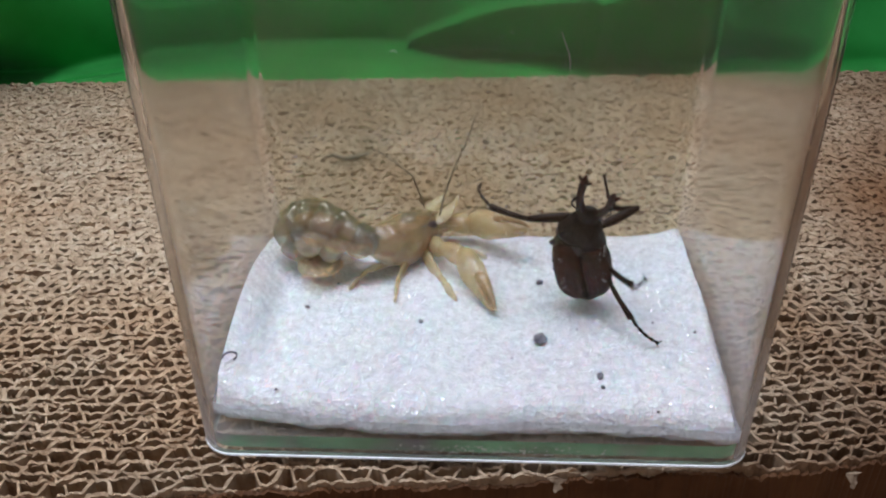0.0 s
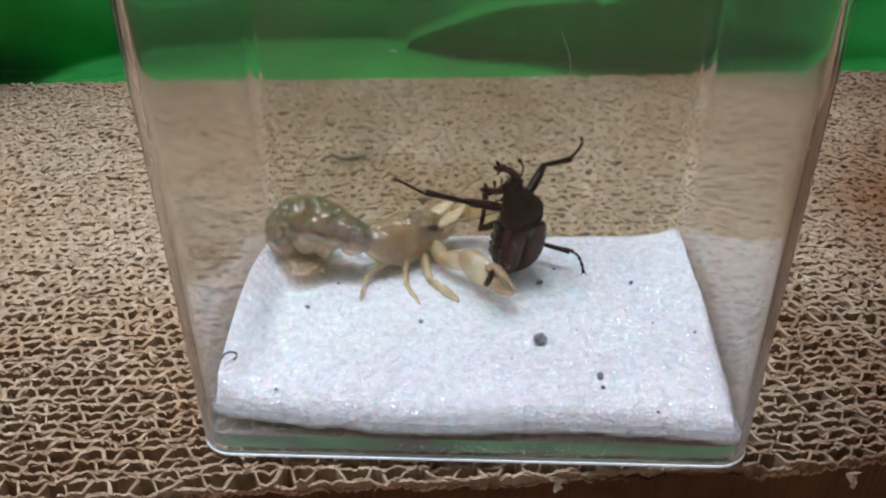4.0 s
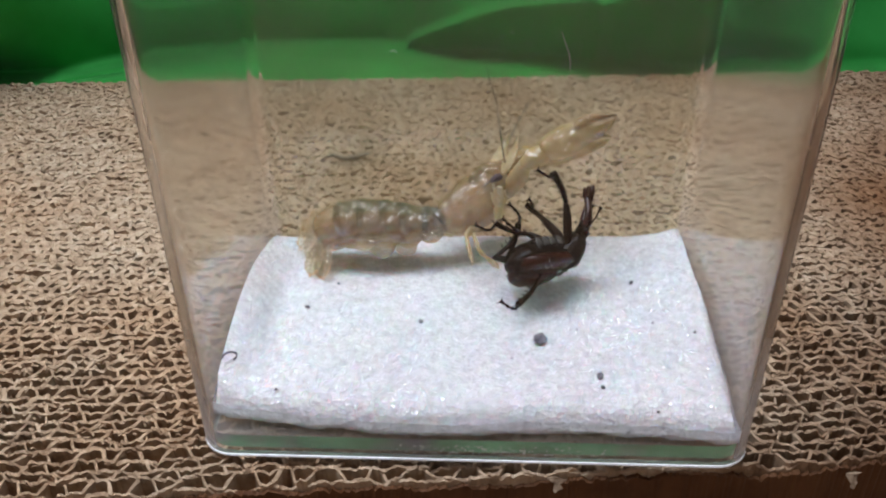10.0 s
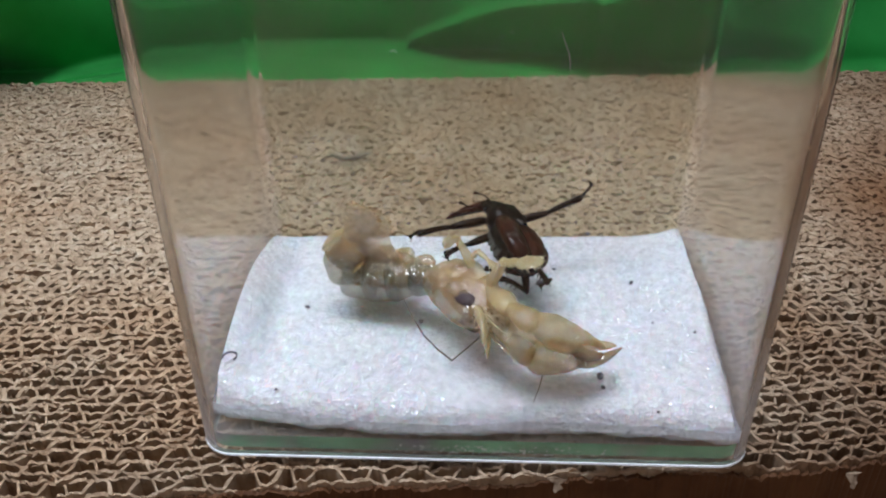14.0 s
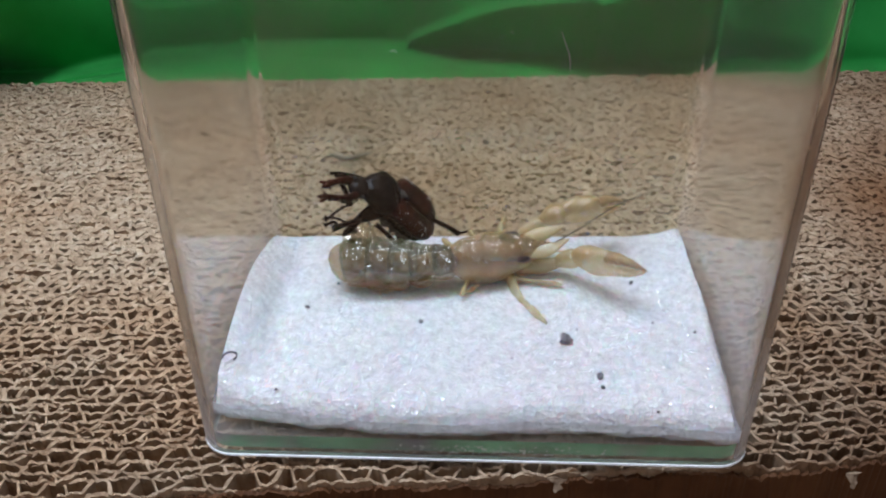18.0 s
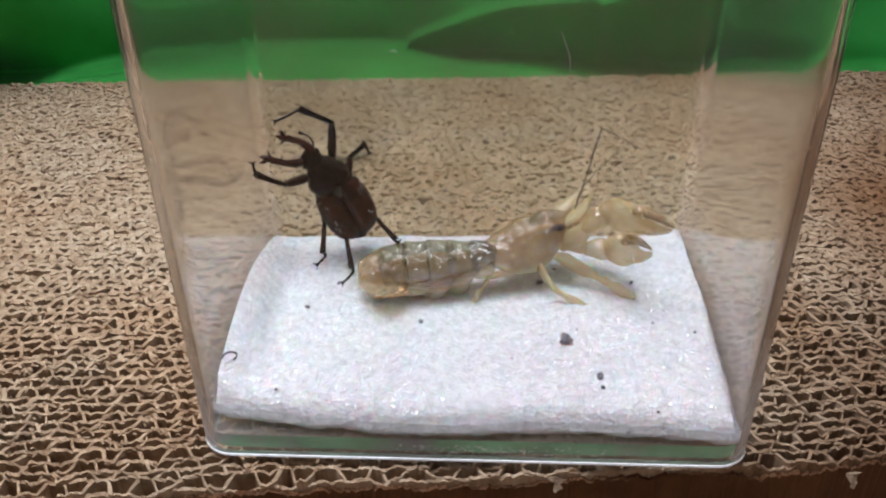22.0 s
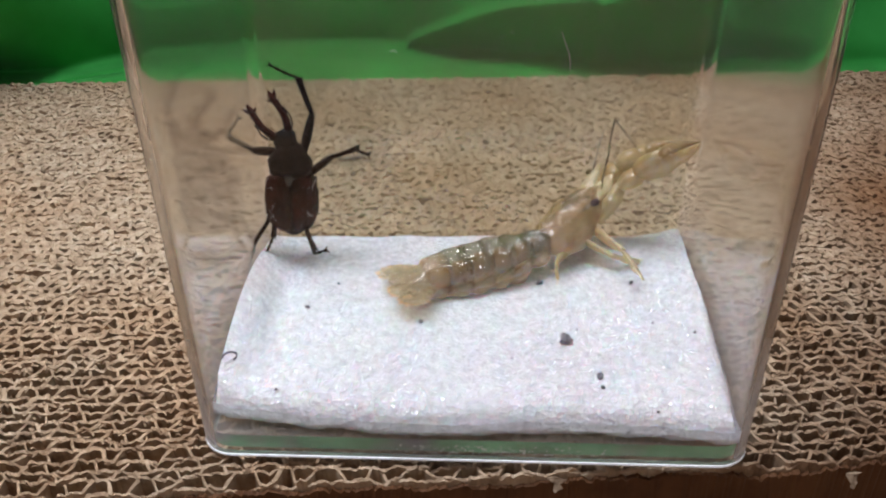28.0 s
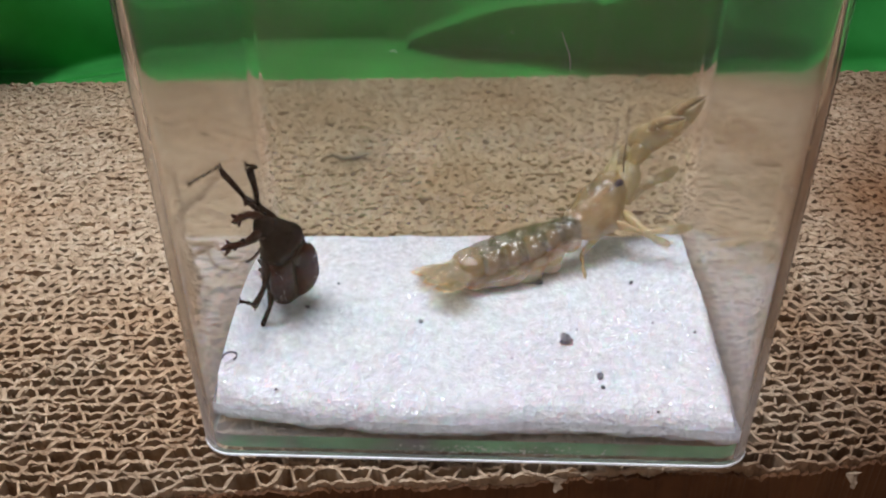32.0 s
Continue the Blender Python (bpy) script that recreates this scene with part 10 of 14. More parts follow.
    walk(shrimp["segment_1"], [at(0,-2.12,3.56,0.7,16.6,-10.3,120.9), at(0.5,-2.12,3.56,0.7,16.6,-10.3,120.9), at(1,-2.24,3.53,0.4,12.7,-8.4,122.8), at(2,-2.17,3.58,0.31,12.7,-8.1,121.8), at(2.5,-2.24,3.53,0.4,12.7,-8.4,122.8), at(3,-2.54,3.24,0.85,13.3,-10.6,128), at(3.4,-2.92,2.74,1.26,12.1,-13.1,136.6), at(5.5,-2.49,3.36,0.38,7.9,-5.9,126.6), at(6,-2.77,3.15,0.1,2.2,-2,131.4), at(7,-2.55,3.34,0.08,2.8,-2.1,127.4), at(7.5,-2.42,3.43,0.05,3.9,-2.8,125.4), at(8,-2.29,3.52,0.03,5.1,-3.4,123.4), at(9,-2.43,3.42,-0.14,-2.7,1.9,125.5), at(9.5,-2.96,2.91,0.63,6.5,-8.6,135.5), at(10,-3.19,2.3,1.47,14.1,-20.4,144.2), at(11,-2.2,3.58,0.02,1.3,-0.8,121.7), at(11.5,-3.86,1.63,0.35,4,-13.2,162.9), at(12,-3.84,1.14,1.27,5,-23,167.4), at(12.5,-3.64,1.09,1.79,6.9,-28.4,165.8), at(13,-3.38,1.04,2.27,9.1,-33.8,163.9), at(13.5,-3.41,0.47,2.4,4.5,-35.3,172.2), at(14,-3.38,-0.1,2.49,-0.4,-36.2,-179.3), at(14.25,-3.4,-0.07,2.47,2.7,-33.2,174.8), at(14.5,-3.41,-0.05,2.45,5.4,-30,169.3), at(16.5,-3.65,1.62,1.3,7.8,-18.1,156.1), at(17,-3.44,1.99,1.36,10.6,-18.9,150), at(17.6,-3.31,2.25,1.27,11.6,-17.6,145.8), at(18,-3.77,0.89,-1.61,-5.2,22.6,166.7), at(18.5,-3.9,1.29,-0.86,-3.3,11.7,161.7), at(19,-3.85,1.68,-0.08,-0.5,1.1,156.5), at(20,-3.71,1.97,0.05,0.3,-0.7,152.1), at(21,-3.77,1.84,0.16,1.1,-2.2,154), at(22,-3.88,1.59,-0.18,-1,2.4,157.7), at(22.25,-3.84,1.68,-0.19,-1.2,2.7,156.4), at(22.5,-3.81,1.76,-0.21,-1.4,2.9,155.2), at(22.75,-3.76,1.85,-0.23,-1.6,3.2,153.9), at(23,-3.72,1.93,-0.25,-1.8,3.4,152.6), at(24,-3.74,1.88,-0.29,-1.2,2.4,153.5), at(25,-3.73,1.92,0.18,1.2,-2.4,152.7), at(25.5,-3.7,1.98,0.14,1,-2,151.8), at(27.5,-3.71,1.96,-0.03,0.1,-0.2,152.3), at(28,-3.75,1.9,0.02,0.1,-0.3,153.1), at(28.5,-3.83,1.72,-0.04,-0.2,0.6,155.9), at(29,-3.87,1.63,-0.05,-0.3,0.6,157.2), at(30,-3.65,1.89,-0.84,-5.9,11.6,152.6), at(31,-3.7,1.97,0.23,1.7,-3.2,152), at(32,-3.71,1.94,0.32,2.3,-4.3,152.4)])
    walk(shrimp["segment_2"], [at(0,-4.35,7.27,1.49,17.2,-10.7,121), at(0.5,-4.35,7.27,1.49,17.2,-10.7,121), at(1,-4.6,7.19,1.04,14.4,-9.6,123), at(2,-4.47,7.28,0.93,14.5,-9.3,122), at(2.5,-4.6,7.19,1.04,14.4,-9.6,123), at(3,-5.2,6.64,1.66,12.6,-10.1,127.9), at(3.4,-6.03,5.69,2.26,7.1,-7.5,136.3), at(5.5,-5.11,6.87,0.83,8.4,-6.3,126.7), at(6,-5.68,6.45,0.25,2.7,-2.4,131.4), at(7,-5.22,6.83,0.24,2.5,-1.9,127.4), at(7.5,-4.97,7.01,0.27,8.3,-6,126.1), at(8,-4.7,7.19,0.29,14.2,-9.9,124.3), at(9,-4.99,7,-0.29,9.7,-7.2,126.2), at(9.5,-6.07,5.96,1.28,14.8,-16.8,135.1), at(10,-6.54,4.71,3,18.5,-27.1,143.7), at(11,-4.52,7.32,0.08,14.2,-9.5,123.1), at(11.5,-7.95,2.88,1.35,3.9,-22.6,170), at(12,-7.79,2.02,3,3.9,-28.7,172), at(12.5,-7.39,2.04,3.89,6.1,-31.9,168.7), at(13,-6.89,2.05,4.72,8.6,-35,165.2), at(13.5,-6.97,0.96,4.94,4.6,-35.8,172.2), at(14,-6.93,-0.14,5.09,0.5,-36.1,179.2), at(14.25,-7.06,0.26,4.88,5.1,-30.4,169.2), at(14.5,-7.15,0.66,4.65,8.4,-24.1,160.2), at(16.5,-7.47,3.32,2.67,6.9,-12.9,151.4), at(17,-7.05,4.07,2.78,7.9,-10.4,142.7), at(17.6,-6.78,4.61,2.6,10,-12.4,140.6), at(18,-7.73,1.83,-3.3,-4.4,13.9,162.3), at(18.5,-8,2.64,-1.75,-2.6,7.3,159.5), at(19,-7.88,3.43,-0.16,-0.4,0.9,156.5), at(20,-7.6,4.03,0.1,1,-1.8,152), at(21,-7.72,3.77,0.33,1.7,-3.6,153.9), at(22,-7.95,3.25,-0.36,1.2,-2.9,157.6), at(22.25,-7.87,3.44,-0.4,1.2,-2.7,156.5), at(22.5,-7.79,3.61,-0.44,1.1,-2.4,155.5), at(22.75,-7.71,3.78,-0.47,1.1,-2.2,154.4), at(23,-7.62,3.95,-0.51,1,-2,153.3), at(24,-7.68,3.84,-0.47,1.1,-2.4,154.1), at(25,-7.64,3.94,0.36,1.1,-2.2,152.7), at(25.5,-7.57,4.06,0.29,1.4,-2.6,151.9), at(27.5,-7.61,4.01,-0.01,2.9,-5.7,152.9), at(28,-7.67,3.89,0.04,2.7,-5.3,153.3), at(28.5,-7.85,3.52,-0.09,1.9,-4.4,156.3), at(29,-7.93,3.34,-0.09,2.6,-6.2,157.6), at(30,-7.48,3.87,-1.73,-3.1,6.3,153.5), at(31,-7.58,4.03,0.48,3.4,-6.5,152.6), at(32,-7.6,3.98,0.65,3.9,-7.7,153)])
    walk(shrimp["segment_3"], [at(0,-6.68,11.14,2.34,-44,27.7,115.7), at(0.5,-6.68,11.14,2.34,-44,27.7,115.7), at(1,-7.07,10.99,1.81,-43.6,29.2,117.2), at(2,-6.88,11.13,1.67,-45.2,29.2,115.8), at(2.5,-7.07,10.99,1.81,-43.6,29.2,117.2), at(3,-7.99,10.22,2.47,-34.2,27.7,124.4), at(3.4,-9.33,8.84,2.86,-26.7,29.4,134.2), at(5.5,-7.84,10.54,1.34,-41.3,37.2,124.6), at(6,-8.72,9.9,0.44,-35.4,36.5,129.9), at(7,-8.02,10.48,0.4,-45.8,42.8,123.5), at(7.5,-7.66,10.71,0.75,-27.9,25.1,125.5), at(8,-7.25,10.94,1.08,-12.2,7.7,121.9), at(9,-7.68,10.69,0.29,16.1,-12.3,126.6), at(9.5,-9.19,9.06,2.61,16.8,-18.2,135.1), at(10,-9.83,7.14,5.1,16.6,-24.1,143.9), at(11,-6.99,11.12,0.84,7.6,-4.8,122.3), at(11.5,-12.14,3.62,3.11,4.2,-15.8,164.8), at(12,-11.78,2.58,5.21,5.2,-19.9,165.1), at(12.5,-11.22,2.8,6.32,6.8,-15.7,155.1), at(13,-10.53,3.01,7.35,7.7,-11.3,145.5), at(13.5,-10.67,1.47,7.63,10.1,-21.8,152.7), at(14,-10.65,-0.09,7.8,11.1,-32.6,160.1), at(14.25,-10.96,1,7.21,8.4,-17.2,147.7), at(14.5,-11.1,2.08,6.53,2.7,-2.7,135.2), at(16.5,-11.41,5.46,3.7,6.9,-12.8,151.3), at(17,-10.64,6.81,3.61,7.3,-9.4,141.8), at(17.6,-10.26,7.46,3.58,9.9,-12.1,140.3), at(18,-11.98,3.18,-4.41,-3.7,10.8,160.8), at(18.5,-12.27,4.24,-2.34,-2,5.6,158.7), at(19,-12.1,5.27,-0.23,-0.2,0.5,156.4), at(20,-11.66,6.19,0.24,2,-3.7,151.9), at(21,-11.85,5.79,0.62,2.9,-6,153.7), at(22,-12.2,5.01,-0.13,2.2,-5.2,157.5), at(22.25,-12.09,5.27,-0.18,2.1,-4.7,156.5), at(22.5,-11.97,5.52,-0.24,1.9,-4.2,155.5), at(22.75,-11.85,5.77,-0.29,1.8,-3.8,154.5), at(23,-11.73,6.01,-0.35,1.6,-3.3,153.5), at(24,-11.81,5.85,-0.28,1,-2,154), at(25,-11.72,6.05,0.53,0.7,-1.4,152.6), at(25.5,-11.63,6.23,0.5,1.1,-2.1,151.8), at(27.5,-11.68,6.09,0.45,3.1,-6.1,152.9), at(28,-11.76,5.94,0.46,2.7,-5.4,153.3), at(28.5,-12.05,5.36,0.27,2,-4.6,156.3), at(29,-12.15,5.08,0.41,2.6,-6.4,157.6), at(30,-11.57,5.91,-2.23,-2.1,4.3,153.8), at(31,-11.64,6.13,1,3.7,-7.1,152.8), at(32,-11.66,6.05,1.27,4.2,-8.3,153.1)])
    walk(shrimp["segment_4"], [at(0,-8.44,14.82,0.21,-93.5,76.6,86.6), at(0.5,-8.44,14.82,0.21,-93.5,76.6,86.6), at(1,-8.9,14.56,-0.44,-98.9,77.8,81.3), at(2,-8.62,14.75,-0.57,-103.4,77.8,76.9), at(2.5,-8.9,14.56,-0.44,-98.9,77.8,81.3), at(3,-10.29,13.58,0.33,-75.9,77.5,103.7), at(3.4,-12.13,11.71,0.6,-44.6,59.1,131), at(5.5,-9.92,13.55,-1.44,-57,66.6,120.8), at(6,-11.09,12.74,-2.29,-50.2,65.5,127.2), at(7,-9.88,13.29,-2.73,-59.4,65.4,118.3), at(7.5,-10.08,14.1,-1.21,-47.1,45.9,121.3), at(8,-9.66,14.81,0.46,-38.6,26.4,119.1), at(9,-10.36,14.3,1.27,4.8,-3.5,125.9), at(9.5,-12.29,12.15,4.05,8,-8.9,135.3), at(10,-13.23,9.61,6.98,10.3,-14.8,144.6), at(11,-9.44,14.99,1.22,-16.9,10.1,120.1), at(11.5,-16.41,4.78,4.36,-6.1,9.6,147.6), at(12,-15.96,3.7,6.77,1.2,-2.4,153.6), at(12.5,-15.24,4.66,7.56,-17.7,16.6,139.1), at(13,-14.25,5.57,8.25,-43.6,28.8,116.8), at(13.5,-14.46,3.43,9.34,-24.4,13.3,110.5), at(14,-14.29,1.23,10.28,-4.3,0.7,99.6), at(14.25,-14.68,3.35,8.57,-35,13.6,103.9), at(14.5,-14.36,5.32,6.75,-67.3,26.8,100.7), at(16.5,-15.35,7.61,4.71,-67.1,36.4,104.1), at(17,-14.21,9.62,4.37,-77,36.8,97.9), at(17.6,-13.72,10.33,4.55,-33.7,16.7,113.3), at(18,-16.25,4.67,-5.27,-4.9,27.6,169.5), at(18.5,-16.53,5.9,-2.79,-3.3,13.9,163), at(19,-16.32,7.11,-0.28,-0.2,0.5,156.4), at(20,-15.71,8.35,0.54,0.5,-0.9,152.1), at(21,-15.95,7.81,1.1,1.2,-2.5,154), at(22,-16.43,6.76,0.29,-3,7.3,157.9), at(22.25,-16.29,7.09,0.19,-2.6,6.1,156.6), at(22.5,-16.15,7.42,0.1,-2.3,5,155.3), at(22.75,-16,7.74,0.01,-1.8,3.8,154), at(23,-15.84,8.07,-0.08,-1.4,2.7,152.7), at(24,-15.94,7.87,-0.13,0.7,-1.4,153.9), at(25,-15.8,8.17,0.64,-0.3,0.6,152.4), at(25.5,-15.68,8.4,0.66,0.4,-0.7,151.6), at(27.5,-15.76,8.18,0.94,4,-8,153.1), at(28,-15.86,8,0.9,3.8,-7.6,153.4), at(28.5,-16.25,7.2,0.63,2.9,-6.7,156.5), at(29,-16.38,6.81,0.92,3.5,-8.7,157.8), at(30,-15.69,7.94,-2.58,-0.3,0.5,154.4), at(31,-15.7,8.22,1.57,5,-9.9,153.3), at(32,-15.72,8.11,1.93,5.5,-11.1,153.6)])
    walk(shrimp["segment_5"], [at(0,-8.38,15.84,-4.07,146.6,25.4,-56.9), at(0.5,-8.38,15.84,-4.07,146.6,25.4,-56.9), at(1,-8.76,15.48,-4.74,150.4,23.6,-54.9), at(2,-8.41,15.66,-4.87,150,23.2,-55.7), at(2.5,-8.76,15.48,-4.74,150.4,23.6,-54.9), at(3,-10.51,14.5,-3.97,152.2,25.7,-50.5), at(3.4,-13.61,13.42,-3.17,146.9,49.2,-40.7), at(5.5,-10.81,15.05,-5.48,150.1,26.2,-52.4), at(6,-12.19,14.19,-6.3,158.6,20.7,-48), at(7,-10.75,14.91,-6.73,148.7,30.3,-50.3), at(7.5,-11.67,16.72,-4.37,155.4,63.5,-33.4), at(8,-11.58,18.25,-1.49,-92.3,76.9,87.8), at(9,-12.93,17.85,1.53,-46.7,41,121.7), at(9.5,-15.38,15.2,4.73,-22.6,26.4,138.2), at(10,-16.69,12.08,8.1,-5.4,8,146.2), at(11,-11.61,18.74,0.45,-47.1,32,116.2), at(11.5,-20.07,7.11,3.63,-50.8,41.4,118.4), at(12,-19.9,5.65,6.96,-25,26.7,133.9), at(12.5,-18.43,7.42,6.3,-49.8,40.2,119.1), at(13,-15.99,9.01,6.13,-82.9,46.1,95.2), at(13.5,-15.96,7.44,8.33,-122.7,45.5,64.2), at(14,-15.02,5.57,10.22,-154.1,32.4,42.2), at(14.25,-15.71,7.5,7.53,-150.1,38.2,43.2), at(14.5,-15.09,9.18,4.77,-145.5,43.9,44.8), at(16.5,-16.21,11.05,2.1,-169.4,45,14.8), at(17,-14.7,13.11,1.73,-159.6,50.1,25.9), at(17.6,-15.38,14.2,3.29,-142,47.5,46.6), at(18,-20.09,5.38,-7.3,-154.7,42.7,34.9), at(18.5,-20.62,7.15,-3.85,-67.3,66.5,112.5), at(19,-20.35,8.87,-0.32,-10.6,28.9,158.8), at(20,-19.59,10.41,0.61,-11.2,23.5,153.6), at(21,-19.9,9.74,1.29,-11.6,27.5,156.1), at(22,-20.48,8.4,-0.27,-6.2,15.8,158.2), at(22.25,-20.31,8.83,-0.28,-5,12.3,157), at(22.5,-20.13,9.25,-0.28,-3.7,8.7,155.6), at(22.75,-19.94,9.67,-0.29,-2.3,5.3,154.3), at(23,-19.74,10.08,-0.29,-0.9,1.8,152.8), at(24,-19.9,9.8,-0.02,2.2,-4.6,154.3), at(25,-19.7,10.21,0.6,1.5,-2.9,152.8), at(25.5,-19.55,10.49,0.72,2,-3.8,152), at(27.5,-19.64,10.15,1.55,4,-8,153.1), at(28,-19.76,9.95,1.48,3.8,-7.6,153.4), at(28.5,-20.26,8.94,1.15,2.9,-6.7,156.5), at(29,-20.41,8.46,1.59,3.5,-8.7,157.8), at(30,-19.66,9.84,-2.62,1.1,-2.3,154.8), at(31,-19.57,10.17,2.33,5.8,-11.9,153.7), at(32,-19.59,10.03,2.78,6.3,-13.1,154)])
    walk(shrimp["tail_fan"], [at(0,-6.31,12.66,-5.88,-165.1,-8.3,-61.5), at(0.5,-6.31,12.66,-5.88,-165.1,-8.3,-61.5), at(1,-6.55,12.33,-6.42,-164.6,-9.3,-59.7), at(2,-6.24,12.46,-6.52,-164,-9.2,-60.8), at(2.5,-6.55,12.33,-6.42,-164.6,-9.3,-59.7), at(3,-8.11,11.58,-5.79,-167.9,-9,-53.7), at(3.4,-11.53,11.63,-6.35,-170.4,-9.8,-44.6), at(5.5,-8.51,12.07,-7.34,-171.1,-6.6,-53.9), at(6,-9.56,11.27,-7.78,-171.7,-7.3,-48.9), at(7,-8.43,12.12,-8.85,-169.4,-8,-53.3), at(7.5,-10.11,15.69,-8.13,170.8,8.7,-50.3), at(8,-11.54,19.2,-5.58,150,25.4,-53.4), at(9,-14.6,20.55,-1.22,138.6,49.6,-49.2), at(9.5,-18.18,17.71,2.86,16.7,77.5,-173.9), at(10,-20.15,14.39,7.52,-18.4,32.1,148), at(11,-13.19,21.94,-1.78,-51.9,36.8,115.2), at(11.5,-21.57,9.88,0.85,-116.3,56.5,67.6), at(12,-22.5,8.36,5.07,-72.3,50.3,103.8), at(12.5,-19.98,10.22,3.59,-95.4,55.7,85), at(13,-16.25,11.91,3.11,-121.9,55.9,62.7), at(13.5,-14.68,10.09,5.33,-157.4,51.1,25.3), at(14,-12.4,7.95,7.97,-179,36.3,1.6), at(14.25,-13.3,9.76,4.94,179.8,35.3,-0.5), at(14.5,-12.94,11.31,1.85,178.6,34.3,-2.5), at(16.5,-13.34,11.81,-0.87,172.4,23.8,-18.3), at(17,-12.27,14.28,-1.49,169.2,21.4,-27.7), at(17.6,-13.43,16.26,0.19,169,27.3,-22.9), at(18,-17.55,7.15,-10.15,179.4,-4.5,7.7), at(18.5,-21.26,8.7,-7.7,177.5,6.6,-8.1), at(19,-23.78,10.2,-2.35,172.4,16.8,-24.9), at(20,-23.05,12.12,-1.07,172.2,14.4,-28.8), at(21,-23.31,11.25,-0.65,166.6,26.9,-27.7), at(22,-24.23,9.9,-1.41,174.5,13.4,-22.8), at(22.25,-24.09,10.44,-1.17,173.5,56.6,-26.9), at(22.5,-23.91,10.96,-0.92,13,79.8,170.2), at(22.75,-23.71,11.48,-0.67,2.6,36.8,157.2), at(23,-23.48,12,-0.43,3.2,-6.4,153.9), at(24,-23.67,11.61,0.32,3.4,-7.3,154.6), at(25,-23.43,12.13,0.81,4,-8.1,153.4), at(25.5,-23.25,12.45,0.99,4.4,-8.5,152.6), at(27.5,-23.35,12.02,2.14,5.5,-11.2,153.5), at(28,-23.48,11.81,2.04,5.2,-10.6,153.5), at(28.5,-24.08,10.6,1.64,4.1,-9.7,156.8), at(29,-24.25,10.03,2.22,4.7,-11.7,158), at(30,-23.45,11.63,-2.45,2.5,-5.4,155.3), at(31,-23.25,11.99,3.19,6.9,-14.5,154.2), at(32,-23.26,11.82,3.73,7.4,-15.7,154.5)])
    walk(shrimp["merus_r"], [at(0,15,-2.8,-2.6,13.9,-17.2,-122.2), at(0.5,15,-2.8,-2.6,14.8,-33.2,-133), at(1,15,-2.8,-2.6,13.9,-14,-126.3), at(2,15,-2.8,-2.6,13.1,-3.6,-128.8), at(2.5,15,-2.8,-2.6,12.1,-8.7,-134), at(3,15,-2.8,-2.6,11.6,-1.2,-120), at(3.4,15,-2.8,-2.6,11.4,-3,-112.6), at(5.5,15,-2.8,-2.6,11.5,-29,-99.9), at(6,15,-2.8,-2.6,12.1,-33.7,-102.8), at(7,15,-2.8,-2.6,17.1,-43.5,-98), at(8,15,-2.8,-2.6,28.3,-55.1,-90.2), at(9,15,-2.8,-2.6,18,-45.5,-87.7), at(9.5,15,-2.8,-2.6,9.7,-45.2,-66.3), at(10,15,-2.8,-2.6,2.2,-42.9,-45.7), at(10.5,15,-2.8,-2.6,11.9,-40.1,-63.8), at(11,15,-2.8,-2.6,19.6,-35.2,-80.1), at(11.25,15,-2.8,-2.6,2.8,-20.7,-27.7), at(11.5,15,-2.8,-2.6,3.7,0,16.5), at(11.75,15,-2.8,-2.6,-10,-1.6,-36.5), at(12,15,-2.8,-2.6,-17.1,-13.5,-88.8), at(12.5,15,-2.8,-2.6,-9.9,-11.9,-47.9), at(13,15,-2.8,-2.6,-3.4,-15.2,-6.9), at(14,15,-2.8,-2.6,7.9,-21.7,6), at(14.5,15,-2.8,-2.6,-1.5,-22.5,-2.1), at(15.5,15,-2.8,-2.6,-7.2,-19.7,-43.8), at(16.5,15,-2.8,-2.6,-13.5,-21.1,-85.4), at(17,15,-2.8,-2.6,-12,-20.5,-98.3), at(17.6,15,-2.8,-2.6,-22.8,-24,-108.3), at(17.73,15,-2.8,-2.6,-13.8,-20.5,-75.6), at(17.87,15,-2.8,-2.6,-4.2,-22,-43), at(18,15,-2.8,-2.6,3.2,-28.1,-10.1), at(18.5,15,-2.8,-2.6,-0.2,-41.5,-35), at(19,15,-2.8,-2.6,5.5,-54.7,-66.2), at(20,15,-2.8,-2.6,5.6,-39.8,-70.9), at(21,15,-2.8,-2.6,5.5,-52,-59.1), at(22,15,-2.8,-2.6,7.8,-45.6,-65.5), at(23,15,-2.8,-2.6,34.4,-53.6,-89.1), at(24,15,-2.8,-2.6,26.2,-48.6,-72.3), at(25,15,-2.8,-2.6,11.6,-32.6,-33.7), at(25.5,15,-2.8,-2.6,10.7,-38.4,-30.3), at(27.5,15,-2.8,-2.6,11.8,-41.6,-26.9), at(28,15,-2.8,-2.6,10.9,-42.1,-22.1), at(28.5,15,-2.8,-2.6,9.4,-43.6,-20.6), at(29,15,-2.8,-2.6,9.4,-37.4,-22.8), at(29.5,15,-2.8,-2.6,11.8,-42.9,-25), at(30,15,-2.8,-2.6,14.7,-48.4,-27.8), at(30.5,15,-2.8,-2.6,11.9,-50.7,-22.9), at(31,15,-2.8,-2.6,8.7,-52.9,-17.6), at(32,15,-2.8,-2.6,6.9,-53.9,-14.4)])
